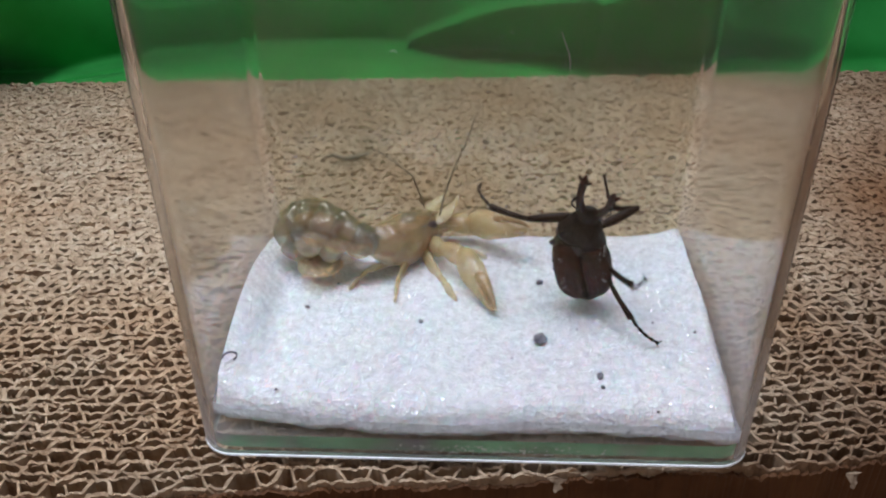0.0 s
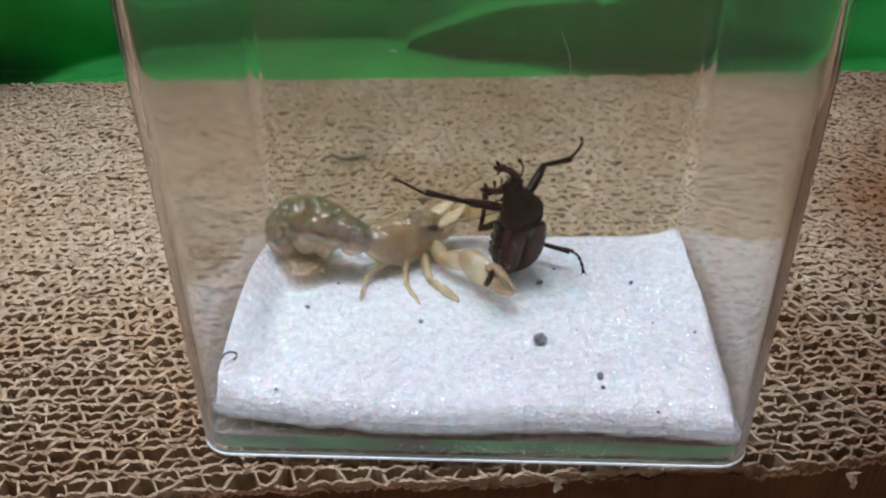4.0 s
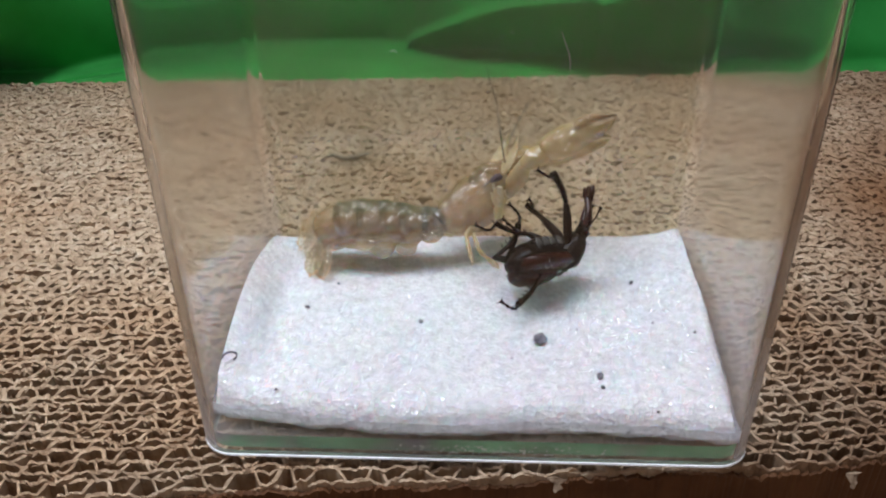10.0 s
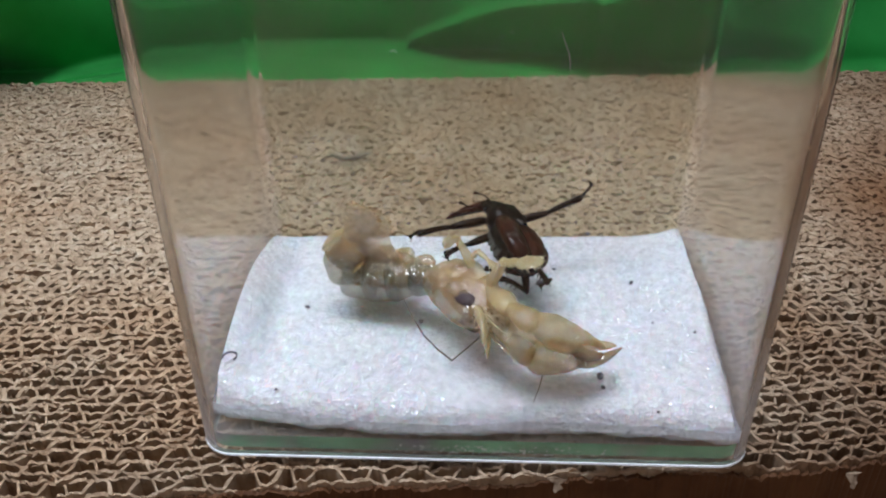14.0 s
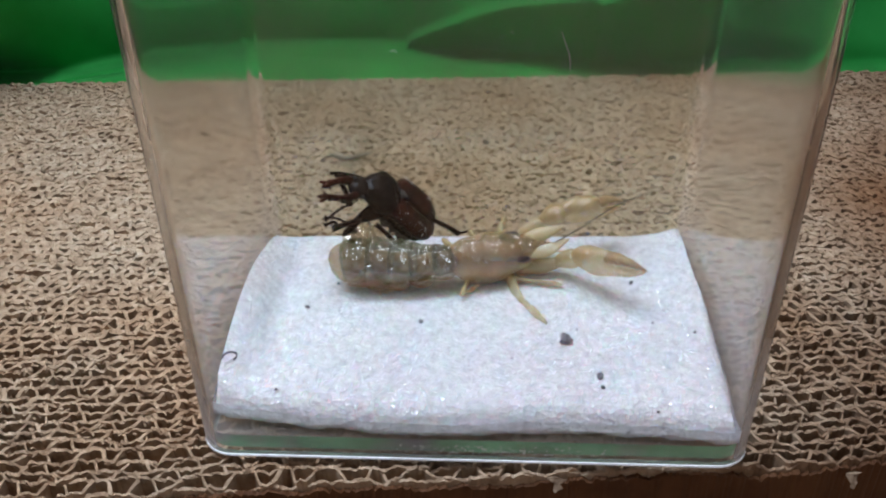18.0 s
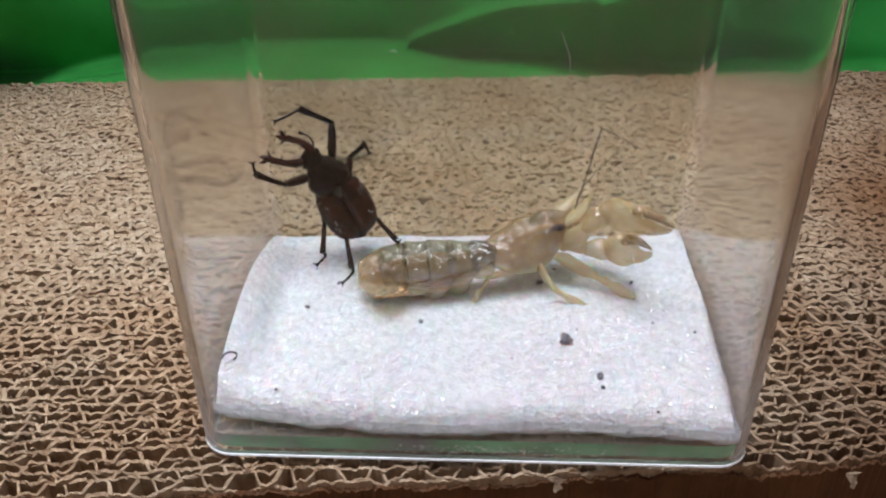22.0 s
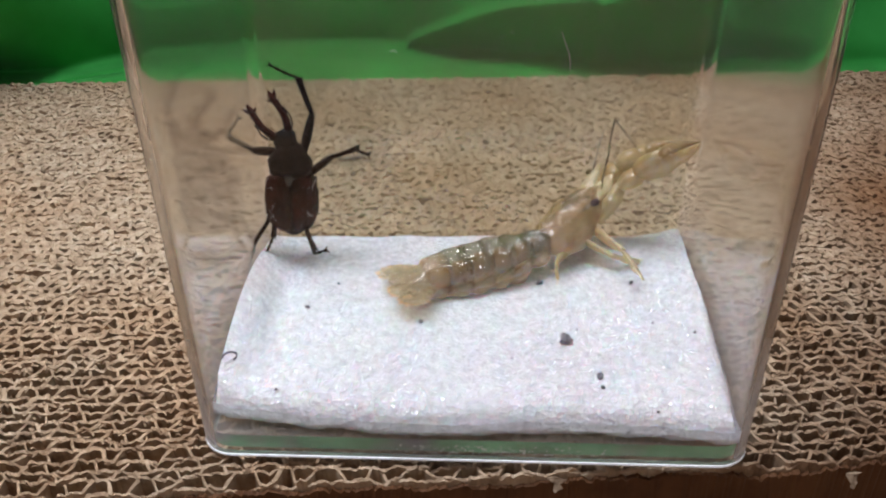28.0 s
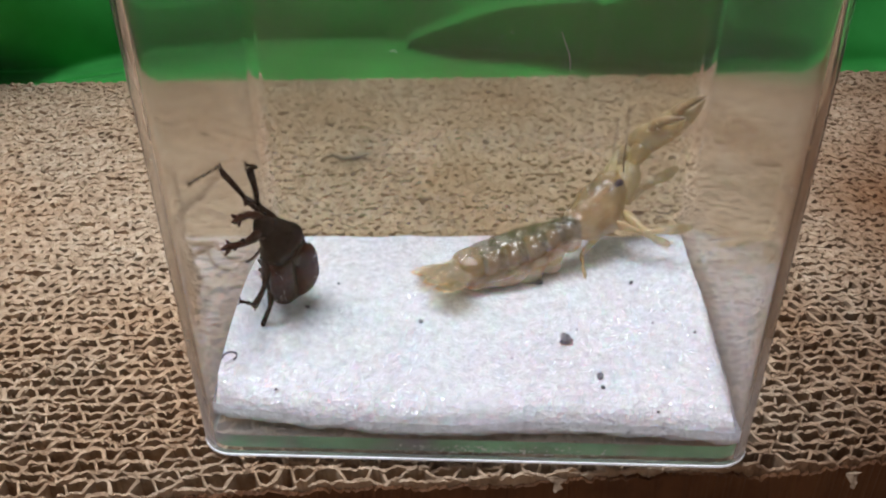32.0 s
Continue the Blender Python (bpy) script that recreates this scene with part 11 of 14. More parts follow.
    walk(shrimp["carpus_r"], [at(0,10.82,-9.43,-0.18,14.9,-8.8,-83.7), at(0.5,10.32,-7.82,1.89,14.7,-5.4,-102.7), at(1,10.29,-9.22,-0.62,17.2,-29.5,-78), at(2,9.88,-9.18,-2.08,16.4,-36.3,-62.8), at(2.5,9.37,-8.63,-1.35,9.9,-30.2,-36.7), at(3,10.89,-9.9,-2.43,13.4,-11.1,-83.7), at(3.4,11.85,-10.36,-2.16,9.8,-15.1,-52.8), at(5.5,13.77,-9.86,1.38,12.4,-41.1,-76.1), at(6,13.49,-9.45,1.95,12.2,-42,-71.6), at(7,14.17,-8.69,3.05,15,-34.8,-95.3), at(8,14.99,-7.49,4.12,19.5,-38,-74.9), at(9,15.23,-8.55,3.25,13.2,-19.5,-111.8), at(9.5,17.32,-8.09,3.22,5.3,-17.8,-67.1), at(10,19.2,-7.1,2.98,1,-11.4,-23.8), at(10.5,17.78,-8.43,2.68,8.4,-16.5,-61.8), at(11,16.16,-9.4,2.12,17.6,-16.1,-100.6), at(11.25,21.79,-6.37,0.3,1.8,-2.9,-96), at(11.5,22.86,-0.47,-2.6,-13.1,11,-95.1), at(11.75,21.59,-7.68,-2.37,-6.9,18.2,-43), at(12,15.17,-10.77,-0.69,3,17.8,10.5), at(12.5,20.38,-8.75,-0.92,-12.2,11.5,-27.3), at(13,22.86,-3.76,-0.45,-20.3,-2.3,-61.8), at(14,22.58,-2,0.43,-32.8,16.8,-57.6), at(14.5,22.57,-3.07,0.54,-29.2,18.1,-89.6), at(15.5,20.57,-8.15,0.16,-13.5,17.7,-48.4), at(16.5,15.61,-10.42,0.35,-2.1,7.7,-9.6), at(17,13.89,-10.4,0.28,-1.5,8.4,-7.8), at(17.6,12.65,-9.91,0.74,2.3,-0.2,5.3), at(17.73,16.91,-10.24,0.27,0.4,-21.7,-5.3), at(17.87,20.56,-7.99,0.47,3.2,-43.1,-17.8), at(18,22.12,-4.06,1.26,17.7,-62.9,-40.5), at(18.5,20.03,-6.32,2.84,5.9,-48.5,-25.1), at(19,16.91,-7.13,4.1,1.2,-33,-16.5), at(20,17.06,-8.75,2.65,2.7,-30.8,-31.1), at(21,17.59,-7.13,3.87,4.5,-31.6,-70.4), at(22,17.38,-8.03,3.25,3.3,-43.9,-24.7), at(23,15.07,-7.67,4,14.8,-20.3,-42.4), at(24,16.65,-7.97,3.55,11.9,-34.6,-33.2), at(25,20.75,-6.64,1.82,13.3,-25,-40.4), at(25.5,20.55,-6.05,2.49,13.6,-22.2,-42.7), at(27.5,20.47,-5.57,2.84,16.3,-25.5,-40.4), at(28,20.64,-5.09,2.9,17.1,-27.6,-37), at(28.5,20.55,-4.89,3.06,16.2,-21.9,-39.3), at(29,21,-5.33,2.38,14.3,-20,-37.8), at(29.5,20.44,-5.34,2.99,23.5,-21.9,-68), at(30,19.82,-5.34,3.53,32.5,-19.2,-98), at(30.5,19.78,-4.82,3.75,28.2,-33.5,-67.7), at(31,19.72,-4.29,3.94,13.9,-43.3,-30.4), at(32,19.68,-4,4.03,12.6,-43.6,-28.8)])
    walk(shrimp["palm_r"], [at(0,11.36,-14.34,0.58,13.9,13.8,-112.4), at(0.5,9.23,-12.67,2.37,13.5,5.5,-61.9), at(1,11.2,-13.47,1.84,14.7,7.1,-63.8), at(2,11.72,-12.77,0.88,16.6,10.1,-85.5), at(2.5,12.83,-11.21,1.16,15.8,8.7,-76.9), at(3,11.44,-14.77,-1.47,13.3,0.3,-89.1), at(3.4,14.77,-14.21,-0.86,12.2,-0.6,-87.1), at(5.5,14.67,-13.52,4.67,11.7,-31.2,-91.4), at(6,14.66,-12.98,5.29,12,-35.3,-83), at(7,13.79,-12.77,5.9,14.1,-33.9,-79.1), at(8,16.01,-11.3,7.2,19.3,-29,-87.6), at(9,13.47,-12.92,4.91,11.5,5.3,-60.5), at(9.5,19.17,-12.47,4.75,7.2,-2.6,-49.9), at(10,23.68,-9.08,3.96,1.5,-9.6,-38.5), at(10.5,20.04,-12.65,4.1,10.1,-1.7,-54), at(11,15.28,-14.13,3.51,16.3,8.2,-68.2), at(11.25,21.27,-11.34,0.55,1.1,30.1,-61), at(11.5,22.43,-5.36,-3.55,-16,53,-60.4), at(11.75,25.06,-10.92,-3.93,-9.1,38.8,-42.5), at(12,19.85,-9.9,-2.21,-8.1,23.9,-29.1), at(12.5,24.74,-11,-1.91,-3.7,23.5,-13.9), at(13,25.22,-8.16,-0.25,0.4,22,1.1), at(14,25.14,-6.05,-1.01,-15.6,62.4,-22.6), at(14.5,22.6,-7.83,-1.01,6.8,17.7,14.5), at(15.5,23.73,-11.71,-1.36,1.3,24.6,-8.3), at(16.5,20.5,-11.25,-0.32,-7.1,28.8,-32.9), at(17,18.79,-11.07,-0.46,-11,21.3,-67.2), at(17.6,17.63,-9.45,0.75,-23.6,29.5,-72), at(17.73,21.53,-10.67,2.11,-7.5,7.2,-61.5), at(17.87,24.04,-9.11,3.88,4.9,-16.8,-57.2), at(18,23.85,-5.54,5.71,18.3,-41.2,-58.6), at(18.5,23.03,-7.73,6.58,9.5,-12.7,-53.6), at(19,20.94,-8.32,6.82,3,16.1,-52.9), at(20,20.73,-10.97,5.22,4.5,23.9,-61.2), at(21,19.02,-11.14,6.48,4.1,0.7,-81.5), at(22,20.65,-9.53,6.72,6.2,-9,-75.5), at(23,18.53,-10.83,5.74,22.7,-14.4,-86.4), at(24,20.09,-10.22,6.39,23,-22.6,-95.6), at(25,24.2,-9.57,3.93,19.2,2.3,-111), at(25.5,23.95,-9.19,4.37,19.6,-7.6,-108.9), at(27.5,23.91,-8.5,4.99,29.5,-30.8,-94.3), at(28,24.17,-7.76,5.21,31.9,-33.3,-80.6), at(28.5,24.14,-7.83,4.92,28.6,-23.2,-99.5), at(29,24.72,-8.21,4.09,24.5,-17.6,-111.4), at(29.5,22.18,-9.64,4.85,30.6,-25.6,-113), at(30,19.16,-10.02,5.17,37.4,-33.3,-115.8), at(30.5,21.36,-8.68,6.51,32.9,-29.8,-105.5), at(31,22.85,-6.14,7.37,29.4,-25.7,-95.9), at(32,22.85,-5.74,7.48,18.7,-18.6,-49.3)])
    walk(shrimp["merus_l"], [at(0,15,2.8,-2.6,10.1,-23,-42), at(0.5,15,2.8,-2.6,9.8,-27.9,-39.4), at(1,15,2.8,-2.6,15.4,-5.7,-75.1), at(2,15,2.8,-2.6,15.2,-6.8,-68.5), at(2.25,15,2.8,-2.6,14.6,-20.5,-52.8), at(2.5,15,2.8,-2.6,9.6,-33.5,-34.9), at(3,15,2.8,-2.6,7.7,-23.1,-34.8), at(3.4,15,2.8,-2.6,4.7,-27.9,-21.8), at(5.5,15,2.8,-2.6,1.7,-53,-7.3), at(6,15,2.8,-2.6,-3.4,-59.1,12.8), at(7,15,2.8,-2.6,-0.1,-59.1,0.2), at(8,15,2.8,-2.6,7.4,-56.3,-19.6), at(9,15,2.8,-2.6,7.9,-37.1,-33.3), at(10,15,2.8,-2.6,1.7,-35.3,-37.1), at(11,15,2.8,-2.6,12.8,-39.9,-42.5), at(11.25,15,2.8,-2.6,-0.8,0.4,-24.5), at(11.5,15,2.8,-2.6,-3.2,42.6,-12.4), at(12,15,2.8,-2.6,-10,23.1,-36.9), at(13,15,2.8,-2.6,-5.1,19.4,-13.5), at(14,15,2.8,-2.6,11.1,-13.4,10.7), at(14.5,15,2.8,-2.6,-1.8,0.9,-3.4), at(16.5,15,2.8,-2.6,-2.5,9.9,-11.6), at(17,15,2.8,-2.6,2.3,-3.3,11.4), at(17.6,15,2.8,-2.6,5.3,18.1,13.5), at(17.8,15,2.8,-2.6,0.3,-11.4,17.5), at(18,15,2.8,-2.6,-8.6,-40.2,25.8), at(18.5,15,2.8,-2.6,-1.2,-24.1,7.8), at(19,15,2.8,-2.6,0.4,-7,-6.7), at(20,15,2.8,-2.6,0.9,-33.3,-9.8), at(21,15,2.8,-2.6,1.3,-22.4,-18.1), at(21.5,15,2.8,-2.6,6,-1.7,-33.5), at(22,15,2.8,-2.6,5.1,19.5,-48.1), at(23,15,2.8,-2.6,19.6,10,-55.4), at(23.5,15,2.8,-2.6,18.8,-17.6,-42.3), at(24,15,2.8,-2.6,9.4,-44,-24.3), at(25,15,2.8,-2.6,8.9,-46.4,-23.1), at(25.5,15,2.8,-2.6,9.4,-45,-25.2), at(27.5,15,2.8,-2.6,12.3,-39.2,-28.5), at(28,15,2.8,-2.6,12,-38.8,-24.7), at(28.5,15,2.8,-2.6,8.4,-46.5,-18.1), at(29,15,2.8,-2.6,8.2,-41.1,-19.5), at(30,15,2.8,-2.6,12.4,-52.9,-22.7), at(31,15,2.8,-2.6,16.9,-23.7,-40.6), at(32,15,2.8,-2.6,11.9,-43.7,-27.1)])
    walk(shrimp["carpus_l"], [at(0,20.61,-2.25,0.61,11.6,-8.5,-51.2), at(0.5,20.6,-1.8,1.23,11.6,-7.2,-51.4), at(1,17.09,-5.09,-1.78,15.9,-11.6,-80.6), at(2,17.98,-4.78,-1.63,16.3,-11.7,-80.4), at(2.25,19.64,-3.32,0.27,14.8,-19,-61.6), at(2.5,20.61,-1.12,1.93,10.8,-25.4,-41.6), at(3,21.19,-1.51,0.61,8.9,-12.9,-42.2), at(3.4,21.73,0.11,1.24,7.4,-5.9,-37), at(5.5,19.9,2.17,3.95,5.8,-30.1,-32.6), at(6,19.11,3.74,4.43,4.6,-33.5,-24.6), at(7,19.21,2.82,4.44,6.9,-34.2,-31.3), at(8,19.29,1.28,4.22,12,-15.3,-45), at(9,20.46,-0.79,2.35,9.2,-21,-44.1), at(10,20.34,-1.24,2.14,1.1,14.9,-25.4), at(11,19.64,-1.45,2.66,13.7,-25.1,-51.6), at(11.25,22.46,-0.6,-2.66,-0.3,1,-6.5), at(11.5,20.89,1.5,-8.15,8.3,29.2,37.9), at(12,21.03,-1.73,-5.82,0.7,10,2.4), at(13,22.52,1,-5.33,3.1,28.1,8), at(14,22.84,4.29,-0.71,-14.9,16.1,-22.2), at(14.5,23.18,2.31,-2.73,6.4,9.7,13.1), at(16.5,22.91,1.17,-4.02,0.4,8.1,1.7), at(17,23.03,4.41,-2.13,2.6,-6,12.8), at(17.6,22.58,4.62,-5.14,3.9,-1.4,9.1), at(17.8,22.67,5.21,-0.98,1.1,-18.3,5.6), at(18,20.64,5.52,2.69,-0.9,-35.3,2.6), at(18.5,22.41,3.81,0.75,0.7,-26.6,-5.6), at(19,23.08,1.84,-1.6,0.8,-17.7,-13.1), at(20,21.75,1.63,1.9,1.3,-31.3,-14.3), at(21,22.21,0.44,0.52,2.2,-6.3,-32), at(21.5,21.83,-1.73,-2.36,3.2,-1.1,-35.2), at(22,20.17,-2.95,-5.33,4,4.1,-38.4), at(23,19.58,-3.85,-4.03,16.5,-8.5,-48), at(23.5,20.78,-2.46,-0.13,15.2,-19,-42.6), at(24,20.38,0.37,3.09,12.7,-29.3,-36.5), at(25,20.2,0.58,3.34,11.5,-38.1,-32.3), at(25.5,20.25,0.33,3.2,11.7,-37.1,-33.7), at(27.5,20.58,-0.23,2.59,15,-30.9,-36.5), at(28,20.81,0.13,2.54,15.9,-30.5,-34), at(28.5,20.36,1.05,3.35,10.4,-44.5,-22.7), at(29,20.82,0.73,2.79,13.9,-21.8,-36.5), at(30,19.56,0.89,3.94,16.3,-48,-31.1), at(31,20.7,-2.08,0.7,20,-8.6,-49.3), at(32,20.28,0.1,3.06,13.9,-38.3,-33)])
    walk(shrimp["palm_l"], [at(0,23.71,-6.1,1.35,16,-21.3,-92.6), at(0.5,23.7,-5.68,1.86,16,-21,-91.2), at(1,17.89,-9.92,-0.78,15.7,2.8,-99), at(2,18.8,-9.6,-0.62,16.3,2.1,-95.2), at(2.25,21.9,-7.47,1.9,12.8,-1,-63.1), at(2.5,23.99,-4.11,4.07,8.2,-1.8,-30.8), at(3,24.8,-4.78,1.73,13,-15.4,-73), at(3.4,25.7,-2.89,1.75,12.7,-18.8,-83.1), at(5.5,23.54,-0.16,6.45,14.2,-45,-105.9), at(6,22.9,2,7.19,13.6,-41.8,-101.5), at(7,22.74,0.67,7.25,14.3,-32.1,-86.7), at(8,22.7,-2.13,5.54,17.4,-16.5,-81), at(9,23.82,-4.04,4.14,11.2,0.6,-58.8), at(10,24.7,-3.31,0.85,1.3,8.3,-32.5), at(11,22.45,-5,4.78,14.8,-18.7,-59.4), at(11.25,27.43,-1.17,-2.75,-3.6,15.4,-19.5), at(11.5,24.34,4.18,-10.59,7.6,53,26.5), at(12,25.95,-1.51,-6.69,16.9,60.6,43.5), at(13,26.89,1.61,-7.68,-3.8,42.2,-9.2), at(14,27.29,2.47,-2.09,-39.8,41.4,-70.2), at(14.5,27.98,3.43,-3.57,-24.1,29.6,-58.1), at(16.5,27.86,1.32,-4.72,-14.4,28.8,-96.4), at(17,27.87,5.52,-1.61,-13,29,-89.2), at(17.6,27.52,5.41,-5.02,-27.3,48.4,-69.3), at(17.8,27.39,5.68,0.59,-4.3,28.7,-26.1), at(18,24.72,5.71,5.58,-1.1,2.3,3.2), at(18.5,26.87,3.37,2.99,1.6,3.1,-32.1), at(19,27.72,0.77,-0.08,3.4,5.4,-67.4), at(20,25.89,0.58,4.5,1.5,4.2,-18.8), at(21,26.42,-2.19,1.07,2.7,20.4,-37.5), at(21.5,25.92,-4.61,-2.26,-1.2,-5.1,-63.8), at(22,24.07,-6.05,-5.69,7.3,-29.6,-92.2), at(23,22.89,-7.52,-3.29,22.6,-15.6,-109.9), at(23.5,24.26,-5.66,1.5,23.5,-21.2,-103.5), at(24,23.89,-2.22,5.54,23.8,-26.9,-97), at(25,23.53,-1.52,6.43,26,-38.8,-92.8), at(25.5,23.56,-1.88,6.22,25.3,-38,-92.3), at(27.5,24.03,-2.78,5.15,25.6,-27.4,-72.7), at(28,24.38,-2.29,5.07,27.6,-23.2,-69.1), at(28.5,23.65,-0.32,6.86,32.5,-42.4,-85.2), at(29,24.56,-2.03,4.65,27.5,-28.9,-102.4), at(30,22.42,-0.84,7.66,37.1,-35.2,-97.1), at(31,23.92,-5.83,1.45,30.3,-29.1,-116), at(32,23.57,-2.04,6.16,27.2,-23.7,-91.6)])
    walk(shrimp["upper_r1"], [at(0,12.5,-2.6,-4,13.7,7.6,-112.9), at(0.5,12.5,-2.6,-4,12.3,9.8,-124.3), at(1,12.5,-2.6,-4,13.4,10.6,-122.3), at(2,12.5,-2.6,-4,13.7,11.2,-122.7), at(2.5,12.5,-2.6,-4,13.4,10.6,-122.3), at(3,12.5,-2.6,-4,12.3,6,-112.5), at(3.4,12.5,-2.6,-4,11.6,4.7,-108.4), at(5.5,12.5,-2.6,-4,7.6,1.3,-130.9), at(6,12.5,-2.6,-4,7.7,-1.1,-130.5), at(7,12.5,-2.6,-4,10.5,14.2,-122.2), at(8,12.5,-2.6,-4,11.5,15.2,-137.3), at(8.5,12.5,-2.6,-4,11.5,23.4,-117), at(9,12.5,-2.6,-4,14.8,31,-95.2), at(9.5,12.5,-2.6,-4,4.8,8.4,-113.1), at(10,12.5,-2.6,-4,2,-15.9,-127.4), at(10.5,12.5,-2.6,-4,7.5,2.1,-133), at(11,12.5,-2.6,-4,11.6,20.4,-137.1), at(11.25,12.5,-2.6,-4,-1.5,22.4,-123.7), at(11.5,12.5,-2.6,-4,-14,27.2,-110.8), at(11.75,12.5,-2.6,-4,-16.1,30.5,-116.5), at(12,12.5,-2.6,-4,-18.7,33.5,-122.6), at(13,12.5,-2.6,-4,-24.5,26.9,-118.2), at(13.5,12.5,-2.6,-4,-24,21.2,-80.8), at(14,12.5,-2.6,-4,-27.3,16.4,-44.6), at(14.5,12.5,-2.6,-4,-18.4,17.9,-42.1), at(16.5,12.5,-2.6,-4,-7.9,18.4,-38.8), at(17,12.5,-2.6,-4,-7.2,18.4,-38.5), at(17.6,12.5,-2.6,-4,-15,18.2,-41), at(17.8,12.5,-2.6,-4,-3.4,-8.5,-66), at(18,12.5,-2.6,-4,20.8,-26.3,-99.5), at(19,12.5,-2.6,-4,3.5,2,-103.1), at(20,12.5,-2.6,-4,4.6,1.7,-80.7), at(21,12.5,-2.6,-4,4.1,6.7,-83.1), at(22,12.5,-2.6,-4,5.6,22.7,-52.6), at(23,12.5,-2.6,-4,22.3,6.9,-79.6), at(24,12.5,-2.6,-4,24.4,29.8,-69.3), at(25,12.5,-2.6,-4,20.5,2.9,-91.3), at(25.5,12.5,-2.6,-4,20.3,5.5,-91.1), at(26.5,12.5,-2.6,-4,22.7,7.4,-97.4), at(27.5,12.5,-2.6,-4,24.8,9.6,-103.6), at(28,12.5,-2.6,-4,28.1,5.4,-105), at(28.5,12.5,-2.6,-4,26.9,-14,-91.9), at(29,12.5,-2.6,-4,20.5,17.2,-120.5), at(30,12.5,-2.6,-4,28.5,14.4,-110.5), at(31,12.5,-2.6,-4,35.1,41.4,-81.4), at(31.5,12.5,-2.6,-4,26,28.3,-100.5), at(32,12.5,-2.6,-4,22.4,13.6,-115.6)])
    walk(shrimp["lower_r1"], [at(0,8.84,-11.27,-5.26,13.4,1.3,-116), at(0.5,7.22,-10.33,-5.62,14,0.3,-110.8), at(1,7.52,-10.5,-5.74,15.1,0.1,-108.6), at(2,7.47,-10.44,-5.85,15.4,0.5,-109.7), at(2.5,7.52,-10.5,-5.74,15,0.2,-109.5), at(3,8.88,-11.33,-5,13.3,-4.4,-89.2), at(3.4,9.51,-11.58,-4.78,12.1,-6.2,-80.9), at(5.5,6.29,-9.78,-4.21,10.7,21.8,-93.7), at(6,6.33,-9.82,-3.81,10.9,23.6,-76.3), at(7,7.59,-10.39,-6.32,12.5,10.8,-84.3), at(8,5.77,-8.82,-6.49,17.1,21.4,-61.4), at(8.5,8.54,-10.37,-7.77,10.1,8.3,-93.3), at(9,11.76,-10.71,-8.89,11.1,-6.4,-123.3), at(9.5,8.81,-11.24,-5.39,17.2,-34.8,-101), at(10,6.95,-9.86,-1.39,4.6,-62.7,-66.8), at(10.5,6.03,-9.54,-4.34,21.2,-19.1,-95), at(11,5.98,-8.66,-7.32,16.6,25.7,-111.8), at(11.25,7.63,-9.9,-7.63,2,9.5,-141.1), at(11.5,9.5,-10.49,-8.35,-3.1,-11.3,-165.8), at(11.75,8.84,-9.93,-8.82,-13.5,-3.1,-128.1), at(12,8.23,-9.27,-9.25,-16.9,9.6,-92), at(13,8.5,-10.07,-8.3,-29.1,40.9,-92.4), at(13.5,13.92,-11.34,-7.44,7.7,31.9,-25.4), at(14,18.99,-8.99,-6.69,16.7,2.4,22), at(14.5,19.21,-8.66,-6.92,10.9,2.7,21.8), at(16.5,19.53,-8.24,-7,4.6,2.9,21.5), at(17,19.55,-8.22,-7,4.2,2.9,21.5), at(17.6,19.31,-8.53,-6.97,8.9,2.8,21.7), at(17.8,16.32,-11.19,-2.6,6.2,-16.1,-26.8), at(18,11.09,-11,0.2,20.4,-30,-81.2), at(19,10.35,-11.85,-4.34,3.6,-5.2,-90.9), at(20,14.04,-11.97,-4.27,4.5,-5,-78.3), at(21,13.63,-11.97,-5.11,4.1,3.2,-83.7), at(22,17.82,-9.56,-7.67,5.9,20.4,-58.2), at(23,14.2,-11.88,-5.15,22.2,-14.8,-79.9), at(24,15.41,-10.32,-8.72,21.1,14.7,-67.6), at(25,12.29,-12.09,-4.49,17,0.5,-54.6), at(25.5,12.33,-12.05,-4.92,18.6,-3.3,-67.1), at(26.5,11.29,-11.94,-5.23,21.8,3.2,-94.1), at(27.5,10.3,-11.71,-5.58,21.7,10.4,-121.1), at(28,10.05,-11.73,-4.9,25.4,13.9,-118.5), at(28.5,12.19,-11.81,-1.7,25.8,-6.7,-105.6), at(29,7.9,-10.42,-6.81,23.8,-10.6,-82.9), at(30,9.27,-11.22,-6.36,38.5,38,-81.7), at(31,13.56,-9.65,-10.28,17.9,32.6,-137.6), at(31.5,10.98,-10.82,-8.51,25.2,20.3,-95.7), at(32,8.51,-10.92,-6.24,22.3,6.7,-57.7)])
